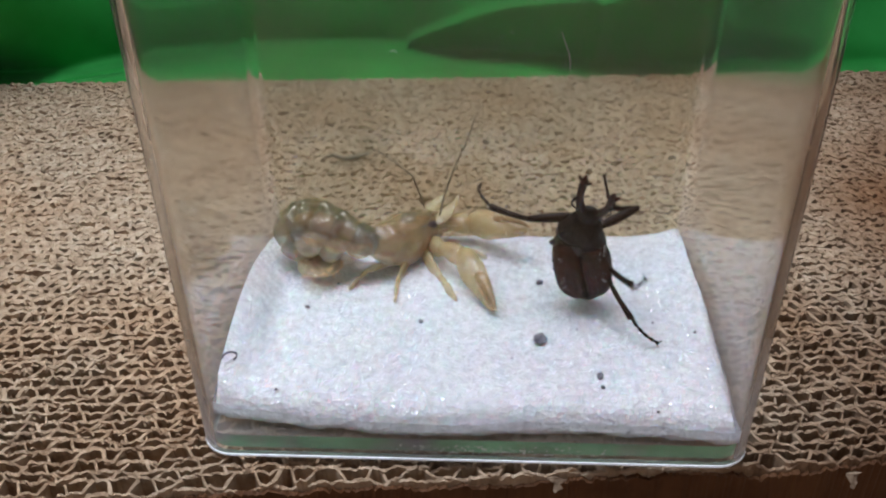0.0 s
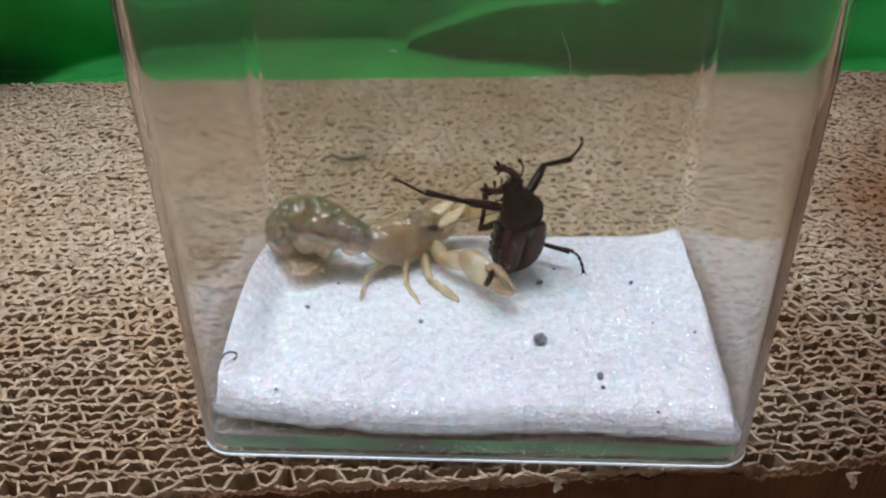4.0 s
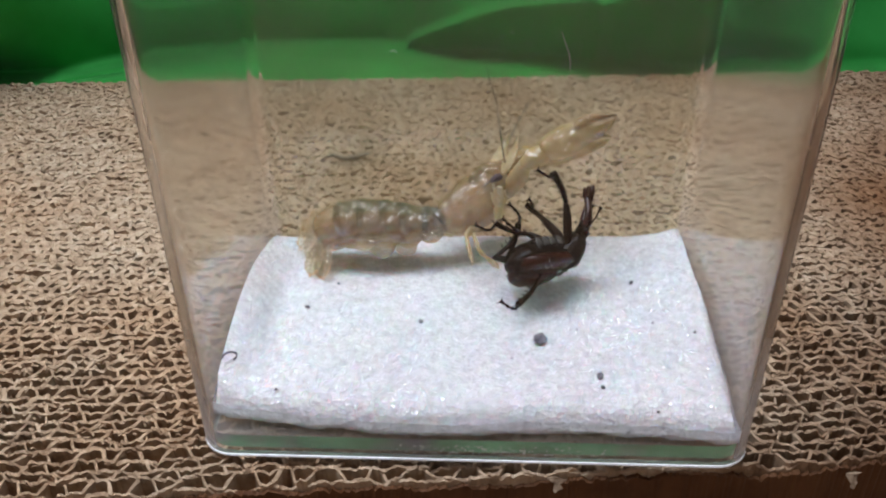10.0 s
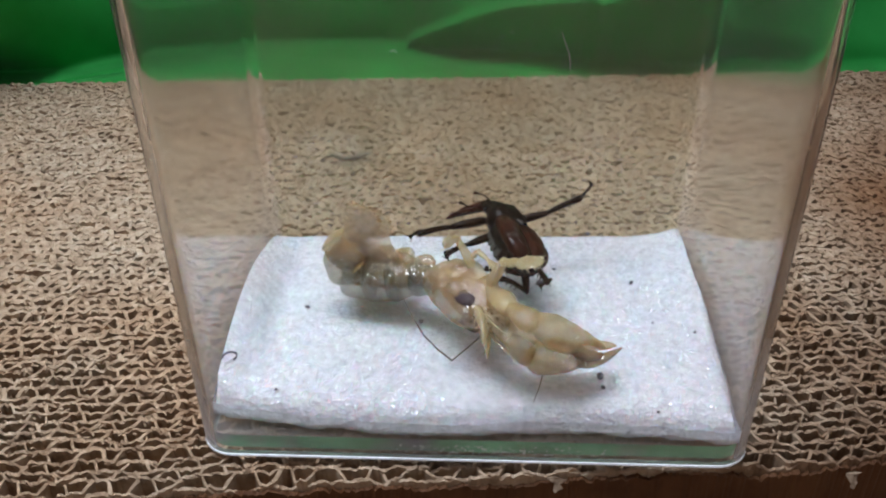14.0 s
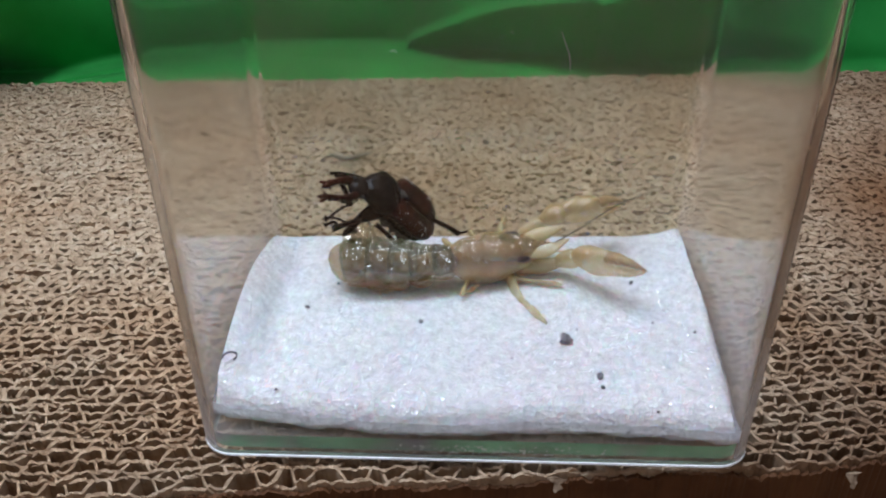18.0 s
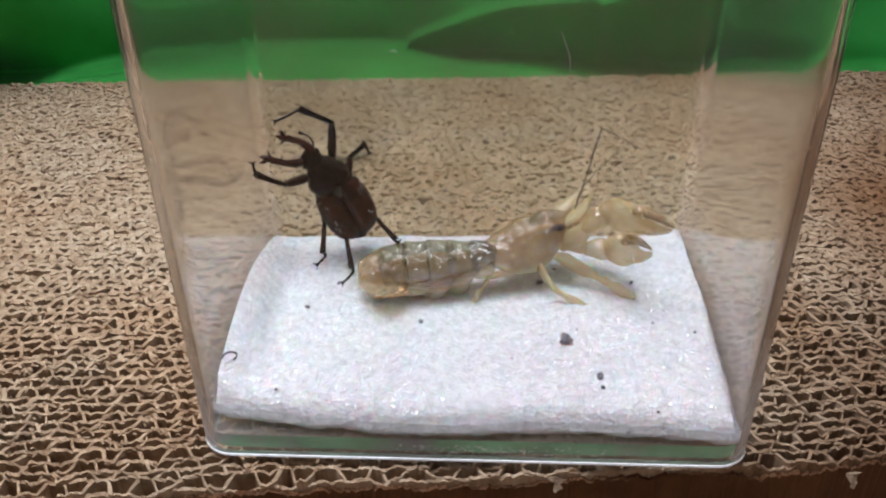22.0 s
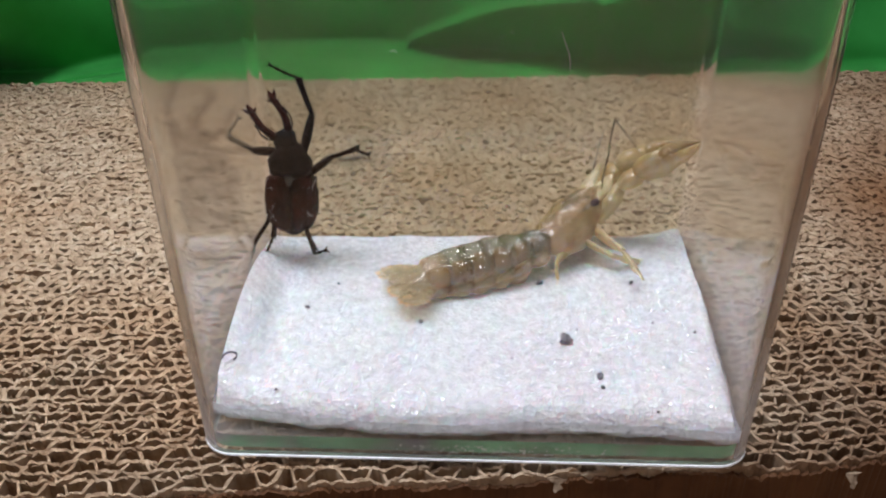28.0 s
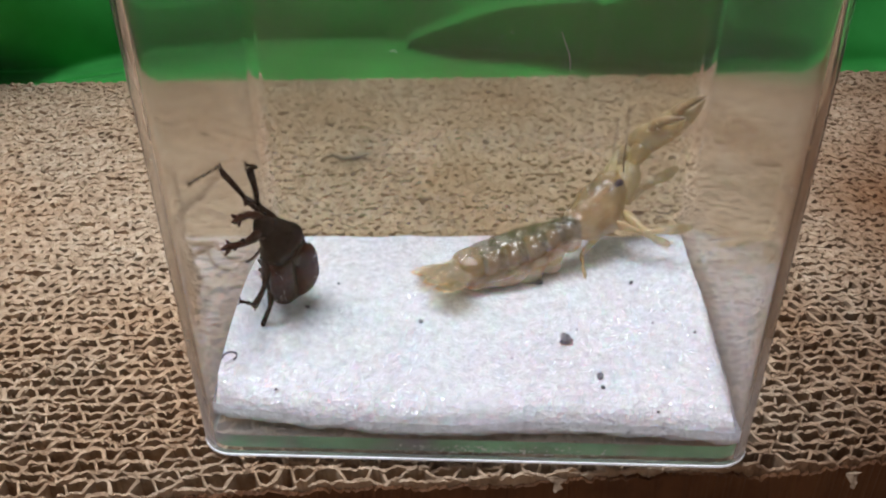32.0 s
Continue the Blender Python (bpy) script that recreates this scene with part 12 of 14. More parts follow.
    walk(shrimp["upper_l1"], [at(0,12.5,2.6,-4,12.3,-2.6,-55.2), at(0.17,12.5,2.6,-4,3.5,-8.6,-13.7), at(0.33,12.5,2.6,-4,-7.1,-7.2,28.3), at(0.5,12.5,2.6,-4,-14,0.8,69.3), at(1,12.5,2.6,-4,-15,1.3,69.2), at(2,12.5,2.6,-4,-15.4,1.3,69.2), at(2.5,12.5,2.6,-4,-15,1.3,69.2), at(3,12.5,2.6,-4,-12.5,1.4,69.4), at(3.4,12.5,2.6,-4,-11.6,2.4,69.6), at(4.1,12.5,2.6,-4,-5.4,-2.3,29.4), at(4.8,12.5,2.6,-4,2.4,-1.8,-11.1), at(5.5,12.5,2.6,-4,8,3.6,-51.3), at(6,12.5,2.6,-4,4,-39.1,-20.4), at(7,12.5,2.6,-4,9.5,1.6,-50.1), at(7.33,12.5,2.6,-4,-2.9,0.7,-11.5), at(7.67,12.5,2.6,-4,-13.3,7.7,26.6), at(8,12.5,2.6,-4,-17.2,19.6,64.6), at(9,12.5,2.6,-4,-12.6,15.6,65.9), at(10,12.5,2.6,-4,-2.4,21.1,69.7), at(10.5,12.5,2.6,-4,-9.5,15.5,67.1), at(11,12.5,2.6,-4,-16.1,9.7,65.2), at(11.5,12.5,2.6,-4,8.1,18.4,38.8), at(12,12.5,2.6,-4,10.6,18.4,39.6), at(13,12.5,2.6,-4,14.6,18.3,40.9), at(14,12.5,2.6,-4,33.4,-0.8,52.1), at(14.5,12.5,2.6,-4,18.4,17.9,42.1), at(16.5,12.5,2.6,-4,4,10.9,18.9), at(16.75,12.5,2.6,-4,0.3,20,-10.6), at(17,12.5,2.6,-4,-8,26,-42.3), at(17.3,12.5,2.6,-4,2.9,30.3,-2.1), at(17.6,12.5,2.6,-4,14.4,27.4,38.6), at(18,12.5,2.6,-4,-18.6,19.4,64.2), at(19,12.5,2.6,-4,-3.4,6.4,70.1), at(20,12.5,2.6,-4,-4.4,13,68.6), at(21,12.5,2.6,-4,-4,15.9,68.8), at(22,12.5,2.6,-4,-6.4,20.8,68.3), at(23,12.5,2.6,-4,-20.3,6.1,61.4), at(24,12.5,2.6,-4,-19.3,6.4,61.6), at(25,12.5,2.6,-4,-18.6,5.9,61.5), at(25.5,12.5,2.6,-4,-18.3,6,61.5), at(27.5,12.5,2.6,-4,-24.1,11.9,60.6), at(28,12.5,2.6,-4,-29.2,17.5,61), at(28.5,12.5,2.6,-4,-25,13.4,60.9), at(28.67,12.5,2.6,-4,-11.8,1.2,23.3), at(28.83,12.5,2.6,-4,6,-0.1,-15.9), at(29,12.5,2.6,-4,20.8,10,-53.9), at(29.33,12.5,2.6,-4,3.4,-0.3,-15.8), at(29.67,12.5,2.6,-4,-16.5,2.6,23.4), at(30,12.5,2.6,-4,-30.6,17.2,60.6), at(31,12.5,2.6,-4,-26.5,18,61.8), at(31.33,12.5,2.6,-4,-19.1,-0.9,28), at(31.67,12.5,2.6,-4,-2.2,-12.1,-8.8), at(32,12.5,2.6,-4,18.4,-10.5,-47.7)])
    walk(shrimp["lower_l1"], [at(0,17.92,-5.19,-3.57,14.1,-4.4,-71.5), at(0.17,21.63,0.37,-2.58,2.2,-6.2,-30.9), at(0.33,20.8,7.07,-2.81,-8.1,0.2,9), at(0.5,15.86,11.49,-4.13,-11.9,11.6,48.1), at(1,15.87,11.48,-4.21,-12.7,11,48.4), at(2,15.88,11.48,-4.21,-13,10.7,48.1), at(2.5,15.87,11.48,-4.21,-12.7,11,48.4), at(3,15.83,11.49,-4.24,-10.9,12.8,49.9), at(3.4,15.81,11.5,-4.41,-10.3,13.5,51.9), at(4.1,20.77,7.26,-3.62,-9.4,2.8,19.2), at(4.8,21.82,0.76,-3.7,-2.8,-5.7,-13.8), at(5.5,18.43,-4.8,-4.6,7.5,-9.1,-48), at(6,19.41,0.03,1.99,5.2,-30.7,-29), at(7,18.59,-4.68,-4.26,9,-8,-47.3), at(7.33,21.81,0.71,-4.11,-0.8,-3.8,-20.1), at(7.67,20.91,6.82,-5.27,-7.6,4.3,6), at(8,16.33,10.69,-7.18,-10.2,14.6,31.7), at(9,16.23,10.95,-6.55,-6.7,9.3,29.1), at(10,15.57,10.91,-7.42,-3.7,61.6,45), at(10.5,16.07,11.03,-6.54,-9,33.5,32.1), at(11,16.43,11.1,-5.61,-7.3,5.3,23.8), at(11.5,19.52,8.25,-7.01,-4.7,2.9,-21.5), at(12,19.44,8.35,-7,-6.2,2.9,-21.6), at(13,19.32,8.51,-6.98,-8.6,2.8,-21.7), at(14,18.33,10.1,-3.87,12.3,12.7,17.6), at(14.5,19.21,8.66,-6.92,-10.9,2.7,-21.8), at(16.5,21.33,5.61,-5.8,-0.9,10.4,-4.3), at(16.75,21.28,0.96,-7.25,-1.5,28.1,-18), at(17,18.82,-3.15,-8.16,-8.1,45.1,-35.4), at(17.3,20.7,2.3,-8.8,3.5,41.2,-2.7), at(17.6,19.09,7.86,-8.38,10.2,33.5,26), at(18,16.4,10.67,-7.15,-22.6,43,44.9), at(19,15.72,11.48,-5.06,-3.2,17.9,55.8), at(20,15.88,11.22,-6.14,-3.5,16.8,45.4), at(21,15.8,11.12,-6.6,-3.2,17,46.1), at(22,15.79,10.85,-7.38,-4.9,29.6,39.5), at(23,17.02,10.9,-5.01,-5.7,10.4,12.8), at(24,17,10.9,-5.05,-5.8,11.6,13.7), at(25,17.01,10.91,-4.97,-5.2,12.1,12.7), at(25.5,17,10.91,-4.99,-4.9,12.3,12.2), at(27.5,17.06,10.7,-5.96,-7,13.4,12.9), at(28,16.89,10.53,-6.85,-12.5,16.4,18.7), at(28.5,16.99,10.68,-6.21,-8.8,13.4,15.7), at(28.67,21.23,6.35,-4.2,-1.7,14,3.1), at(28.83,21.64,0,-3.98,5.2,16.1,-9.4), at(29,18.01,-4.96,-5.66,11.5,19.5,-21.7), at(29.33,21.64,0.02,-3.95,5,14.8,-9.5), at(29.67,21.21,6.38,-4.42,-2.3,11.5,2.9), at(30,16.95,10.51,-6.8,-10.1,9.9,15.6), at(31,16.77,10.56,-6.93,-6.9,18.7,11.1), at(31.33,20.88,7.07,-3.86,-2.5,4.8,-7.2), at(31.67,21.68,1.19,-2.01,6,-7,-26.6), at(32,18.78,-4.31,-2.26,18.4,-15.1,-48.2)])
    walk(shrimp["upper_r2"], [at(0,8.5,-2.6,-4,6.5,22.4,-154.4), at(0.5,8.5,-2.6,-4,7.9,21.6,-148.4), at(1,8.5,-2.6,-4,8.9,23.6,-146.4), at(2,8.5,-2.6,-4,9.1,24.6,-146.7), at(2.5,8.5,-2.6,-4,9.8,22.9,-142.2), at(3,8.5,-2.6,-4,8.5,17.8,-140.4), at(3.4,8.5,-2.6,-4,9,15.8,-133), at(4.45,8.5,-2.6,-4,9.4,18.2,-113.1), at(5.5,8.5,-2.6,-4,10.7,20.4,-92.8), at(6,8.5,-2.6,-4,10.8,21.4,-92.7), at(7,8.5,-2.6,-4,13.2,21.9,-91.7), at(7.33,8.5,-2.6,-4,8.8,28.9,-129.3), at(7.67,8.5,-2.6,-4,0.2,31.8,-169.5), at(8,8.5,-2.6,-4,-8.6,29.2,150.3), at(9,8.5,-2.6,-4,-0.2,10.4,179.1), at(9.5,8.5,-2.6,-4,0.7,3.5,-172.9), at(10,8.5,-2.6,-4,0.6,-3.5,-165), at(11,8.5,-2.6,-4,-5.5,7.3,161.1), at(11.25,8.5,-2.6,-4,-6,18.7,175.4), at(11.5,8.5,-2.6,-4,-3.3,29.8,-169), at(11.75,8.5,-2.6,-4,-7.5,32.8,-161.5), at(12,8.5,-2.6,-4,-11.4,36.2,-154), at(13,8.5,-2.6,-4,-11.3,26.6,-159.7), at(13.33,8.5,-2.6,-4,-13.7,19.8,-120.6), at(13.67,8.5,-2.6,-4,-19.9,15.9,-82.5), at(14,8.5,-2.6,-4,-27.3,16.4,-44.6), at(14.5,8.5,-2.6,-4,-18.4,17.9,-42.1), at(16.5,8.5,-2.6,-4,-7.9,18.4,-38.8), at(17,8.5,-2.6,-4,-7.2,18.4,-38.5), at(17.6,8.5,-2.6,-4,-15,18.2,-41), at(18,8.5,-2.6,-4,8.6,-18,-28.1), at(19,8.5,-2.6,-4,1.7,-9.1,-28), at(19.5,8.5,-2.6,-4,5.5,-1.6,-61.2), at(20,8.5,-2.6,-4,4.6,6.8,-94), at(21,8.5,-2.6,-4,4.2,9.9,-94.2), at(22,8.5,-2.6,-4,6.8,22.2,-94.1), at(23,8.5,-2.6,-4,23.8,20.8,-87.8), at(24,8.5,-2.6,-4,22.6,21,-88.2), at(25,8.5,-2.6,-4,21.9,21.1,-88.5), at(25.5,8.5,-2.6,-4,21.6,21.1,-88.6), at(27.5,8.5,-2.6,-4,27.2,20.4,-86.6), at(28,8.5,-2.6,-4,31,19.7,-85.3), at(28.5,8.5,-2.6,-4,27.8,20.3,-86.4), at(29,8.5,-2.6,-4,25.4,20.6,-87.2), at(30,8.5,-2.6,-4,32.5,19.4,-84.8), at(31,8.5,-2.6,-4,28.2,20.2,-86.2), at(32,8.5,-2.6,-4,26.7,20.4,-86.8)])
    walk(shrimp["lower_r2"], [at(0,2.25,-5.6,-6.86,9.8,5.6,-138.9), at(0.5,2.56,-6.26,-6.76,10.1,5.3,-137.6), at(1,2.78,-6.4,-7,11.1,5.7,-135.5), at(2,2.8,-6.34,-7.12,11.3,6.2,-136.4), at(2.5,3.04,-6.83,-6.92,12.2,4.5,-129.7), at(3,3,-7.16,-6.29,10.4,2.6,-128.7), at(3.4,3.58,-7.88,-6.04,10.7,0.3,-119.4), at(4.45,5.71,-9.15,-6.35,6.7,5.7,-80.4), at(5.5,8.15,-9.62,-6.62,7,12.4,-41.1), at(6,8.17,-9.57,-6.74,7.1,12.5,-41.9), at(7,8.29,-9.56,-6.8,9.4,21.1,-41.7), at(7.33,4.34,-7.68,-7.62,3.7,17.4,-83.7), at(7.67,2.23,-3.77,-7.95,2,11.1,-124.2), at(8,2.81,0.64,-7.66,4.8,5.2,-163.9), at(9,1.12,-2.49,-5.35,-7.1,20,147.2), at(9.5,1.07,-3.53,-4.46,-0.7,17.7,-166.5), at(10,1.27,-4.54,-3.54,2,11.8,-121.5), at(11,1.46,-0.19,-4.96,18,30.1,-105.9), at(11.25,1.42,-2.04,-6.4,1.6,13,-139.9), at(11.5,2.12,-3.85,-7.73,-2.7,-9.5,-167.9), at(11.75,2.52,-4.6,-8.06,-11.5,-6.6,-129.6), at(12,3.06,-5.25,-8.43,-16.6,1,-92.2), at(13,2.21,-4.93,-7.36,-22.7,6.9,-95.7), at(13.33,4.9,-8.67,-6.54,-9.7,15.3,-56.6), at(13.67,9.44,-9.75,-6.05,6,13.4,-16.1), at(14,13.63,-7.65,-6.12,16.7,2.4,22), at(14.5,13.8,-7.38,-6.3,10.9,2.7,21.8), at(16.5,14.05,-7.06,-6.37,4.6,2.9,21.5), at(17,14.07,-7.03,-6.37,4.2,2.9,21.5), at(17.6,13.87,-7.28,-6.34,8.9,2.8,21.7), at(18,14.79,-5.96,-1.68,8.5,-21.1,-27.7), at(19,15.04,-6.08,-2.82,2.3,2.3,-38.9), at(19.5,12.12,-9.17,-3.79,2.2,10.3,-35.6), at(20,7.98,-10.03,-4.88,2.6,18.3,-32.1), at(21,7.95,-9.97,-5.29,2.4,18.1,-33.4), at(22,8,-9.53,-6.83,5.2,32.6,-40.8), at(23,8.77,-9.6,-6.67,18.3,30.1,-34.2), at(24,8.72,-9.6,-6.69,16.8,28.3,-34.6), at(25,8.69,-9.6,-6.7,16.7,29.4,-35.2), at(25.5,8.67,-9.59,-6.7,16.8,30.8,-35.4), at(27.5,8.92,-9.62,-6.61,25.3,39.9,-29.8), at(28,9.08,-9.64,-6.53,25.1,34.9,-26.8), at(28.5,8.95,-9.62,-6.6,22.9,35.3,-29.4), at(29,8.84,-9.61,-6.64,23.1,40.3,-29.6), at(30,9.15,-9.64,-6.5,39.7,46.3,-25.4), at(31,8.96,-9.62,-6.59,36,49.4,-27.4), at(32,8.9,-9.62,-6.62,34.7,50.5,-28.2)])
    walk(shrimp["upper_l2"], [at(0,8.5,2.6,-4,-15.2,11.4,92.7), at(0.5,8.5,2.6,-4,-15.2,11.4,92.7), at(1,8.5,2.6,-4,-16.3,13.1,92.1), at(2,8.5,2.6,-4,-16.8,13.5,91.9), at(2.5,8.5,2.6,-4,-16.3,13.1,92.1), at(3,8.5,2.6,-4,-13.5,11,93.2), at(3.4,8.5,2.6,-4,-12.5,11.8,93.4), at(5.5,8.5,2.6,-4,-10.8,22,92.6), at(6,8.5,2.6,-4,-10.8,22,92.6), at(7,8.5,2.6,-4,-13.2,21.9,91.7), at(8,8.5,2.6,-4,-18.3,21.5,89.8), at(9,8.5,2.6,-4,-13.9,21.8,91.5), at(10,8.5,2.6,-4,-2.5,22.3,95.8), at(11,8.5,2.6,-4,-17.9,19.2,90.1), at(11.25,8.5,2.6,-4,-5,16,64.5), at(11.5,8.5,2.6,-4,8.1,18.4,38.8), at(12,8.5,2.6,-4,10.6,18.4,39.6), at(13,8.5,2.6,-4,14.6,18.3,40.9), at(13.33,8.5,2.6,-4,23.9,16.9,69.9), at(13.67,8.5,2.6,-4,31.2,11.4,97.8), at(14,8.5,2.6,-4,35.1,3.3,124.5), at(14.5,8.5,2.6,-4,21.6,2.7,132.8), at(15.17,8.5,2.6,-4,20.4,10.2,102.5), at(15.83,8.5,2.6,-4,15.4,16,71.2), at(16.5,8.5,2.6,-4,7.9,18.4,38.8), at(16.75,8.5,2.6,-4,11.7,44.8,12.1), at(17,8.5,2.6,-4,-13.4,68,-38.1), at(17.3,8.5,2.6,-4,16.5,45.5,14.7), at(17.6,8.5,2.6,-4,15,18.2,41), at(17.8,8.5,2.6,-4,-2.7,16.2,65.2), at(18,8.5,2.6,-4,-19.8,21.3,89.2), at(19,8.5,2.6,-4,-3.6,8.5,95.5), at(20,8.5,2.6,-4,-4.7,12.8,94.2), at(21,8.5,2.6,-4,-4.3,16,94.6), at(22,8.5,2.6,-4,-6.8,22.2,94.1), at(23,8.5,2.6,-4,-22.4,6.4,87), at(24,8.5,2.6,-4,-21.3,5.4,87), at(25,8.5,2.6,-4,-20.6,4.3,87), at(25.5,8.5,2.6,-4,-20.2,4.3,87), at(27.5,8.5,2.6,-4,-25.8,9.1,84.8), at(28,8.5,2.6,-4,-30.3,15.4,84.4), at(28.5,8.5,2.6,-4,-26.6,10.8,84.9), at(29,8.5,2.6,-4,-24.9,16.5,86.3), at(30,8.5,2.6,-4,-32.5,19.4,84.8), at(31,8.5,2.6,-4,-27.8,17.7,85.6), at(32,8.5,2.6,-4,-26.6,19.6,86.5)])
    walk(shrimp["lower_l2"], [at(0,8.16,9.94,-5.49,-11.8,12.5,47.2), at(0.5,8.16,9.94,-5.49,-11.8,12.5,47.2), at(1,8.23,9.9,-5.7,-12.7,12,48), at(2,8.25,9.89,-5.75,-13,11.6,47.8), at(2.5,8.23,9.9,-5.7,-12.7,12,48), at(3,8.09,9.95,-5.44,-10.8,13.9,48.7), at(3.4,8.06,9.93,-5.54,-10.2,14.7,50.6), at(5.5,8.18,9.54,-6.82,-9.5,29.9,49.6), at(6,8.18,9.54,-6.82,-9.9,33,49.7), at(7,8.29,9.56,-6.8,-12.8,37.7,46.8), at(8,8.52,9.58,-6.75,-13.5,34,32.3), at(9,8.32,9.56,-6.79,-7.4,12.5,31.8), at(10,7.8,9.51,-6.84,-2.8,56.6,39.3), at(11,8.48,9.68,-6.47,-8.7,8.4,28.2), at(11.25,11.61,9.11,-6.06,-7.3,5.2,3.3), at(11.5,14.04,7.06,-6.37,-4.7,2.9,-21.5), at(12,13.98,7.14,-6.37,-6.2,2.9,-21.6), at(13,13.88,7.26,-6.35,-8.6,2.8,-21.7), at(13.33,10.97,9.34,-6.18,19.6,-3.6,4.4), at(13.67,7.5,9.88,-5.49,43.5,-20.9,25.5), at(14,4.26,8.77,-4.43,63.5,-44.7,40.7), at(14.5,3.41,8.1,-4.35,33.4,-31.7,76.1), at(15.17,6.9,9.81,-5.33,28,-13.4,44.5), at(15.83,10.82,9.43,-6.07,14.1,-0.4,12.6), at(16.5,14.05,7.06,-6.37,-4.6,2.9,-21.5), at(16.75,13.7,3.71,-9.29,5.1,-12.6,3.9), at(17,10.71,0.87,-10.95,7.4,-30.7,29.3), at(17.3,13.59,3.93,-9.35,2.9,-12.2,4.1), at(17.6,13.87,7.28,-6.34,-8.9,2.8,-21.7), at(17.8,11.51,9.14,-6.09,-23.9,25.2,6.4), at(18,8.59,9.59,-6.73,-26.4,51.9,36.7), at(19,7.8,9.98,-5.11,-3.1,20,53.5), at(20,7.96,9.89,-5.67,-3.4,19.1,43), at(21,7.92,9.79,-6.06,-3.1,19.2,44.3), at(22,8,9.53,-6.83,-4.9,30.3,39.5), at(23,8.89,10.04,-4.83,-4.3,11.8,9.4), at(24,8.89,10.06,-4.7,-4.2,13.1,9.6), at(25,8.89,10.07,-4.56,-3.4,13.7,8.2), at(25.5,8.89,10.07,-4.56,-3.1,13.9,7.5), at(27.5,9.17,9.97,-5.19,-4.9,14.8,8.8), at(28,9.2,9.8,-5.99,-11,16.2,16.5), at(28.5,9.16,9.94,-5.41,-7,14.8,12.3), at(29,8.96,9.78,-6.13,-8.5,17.1,16.3), at(30,9.15,9.64,-6.5,-11.2,13.5,16.3), at(31,9.05,9.72,-6.28,-5.1,17.3,8.3), at(32,8.93,9.65,-6.51,-6.1,19.1,10.4)])
    walk(shrimp["upper_r3"], [at(0,4,-2.6,-4,-8.3,23.7,146.8), at(0.5,4,-2.6,-4,-9,17.2,142.8), at(1,4,-2.6,-4,-9,19.2,145.2), at(2,4,-2.6,-4,-9.5,20.2,144.4), at(2.5,4,-2.6,-4,-7.9,27.6,150.9), at(3,4,-2.6,-4,-8.5,0.5,141), at(3.4,4,-2.6,-4,-3.2,22,165.2), at(4.1,4,-2.6,-4,1.2,23.1,-168.9), at(4.8,4,-2.6,-4,5.6,22.3,-142.9), at(5.5,4,-2.6,-4,9.2,19.8,-117.3), at(6,4,-2.6,-4,9.3,19.8,-117.3), at(7,4,-2.6,-4,11.3,19.8,-116.6), at(8,4,-2.6,-4,15.8,19.6,-115), at(9,4,-2.6,-4,11.9,19.8,-116.4), at(10,4,-2.6,-4,2.2,19.7,-119.7), at(11,4,-2.6,-4,15.7,19.6,-115.1), at(11.25,4,-2.6,-4,4,15.1,-77), at(11.5,4,-2.6,-4,-8.1,18.4,-38.8), at(12,4,-2.6,-4,-10.6,18.4,-39.6), at(13,4,-2.6,-4,-14.6,18.3,-40.9), at(14,4,-2.6,-4,-27.3,16.4,-44.6), at(14.5,4,-2.6,-4,-18.4,17.9,-42.1), at(16.5,4,-2.6,-4,-7.9,18.4,-38.8), at(17,4,-2.6,-4,-7.2,18.4,-38.5), at(17.6,4,-2.6,-4,-15,18.2,-41), at(17.8,4,-2.6,-4,-7,-5.4,-83.4), at(18,4,-2.6,-4,15.8,-16.5,-131.1), at(18.33,4,-2.6,-4,10.9,-16,-141.7), at(18.67,4,-2.6,-4,5.9,-16.3,-152.2), at(19,4,-2.6,-4,1.1,-17.5,-162.8), at(20,4,-2.6,-4,0.9,-4.2,-168.4), at(21,4,-2.6,-4,1.1,1.9,-163.9), at(22,4,-2.6,-4,-2,9.1,161.3), at(23,4,-2.6,-4,-11.6,21.1,148), at(23.5,4,-2.6,-4,0.9,14,176.6), at(24,4,-2.6,-4,8.3,2.3,-157.5), at(25,4,-2.6,-4,-5.1,27.3,165.6), at(25.5,4,-2.6,-4,-4.7,27.8,166.4), at(27.5,4,-2.6,-4,9.1,-9.4,-162.3), at(28,4,-2.6,-4,9.8,-11.7,-164.4), at(28.5,4,-2.6,-4,7.8,0.9,-163.7), at(29,4,-2.6,-4,1.5,13.8,-176.3), at(30,4,-2.6,-4,-15.4,29.1,148.6), at(31,4,-2.6,-4,-7.6,21.7,162.9), at(32,4,-2.6,-4,-11.7,26.9,151.6)])
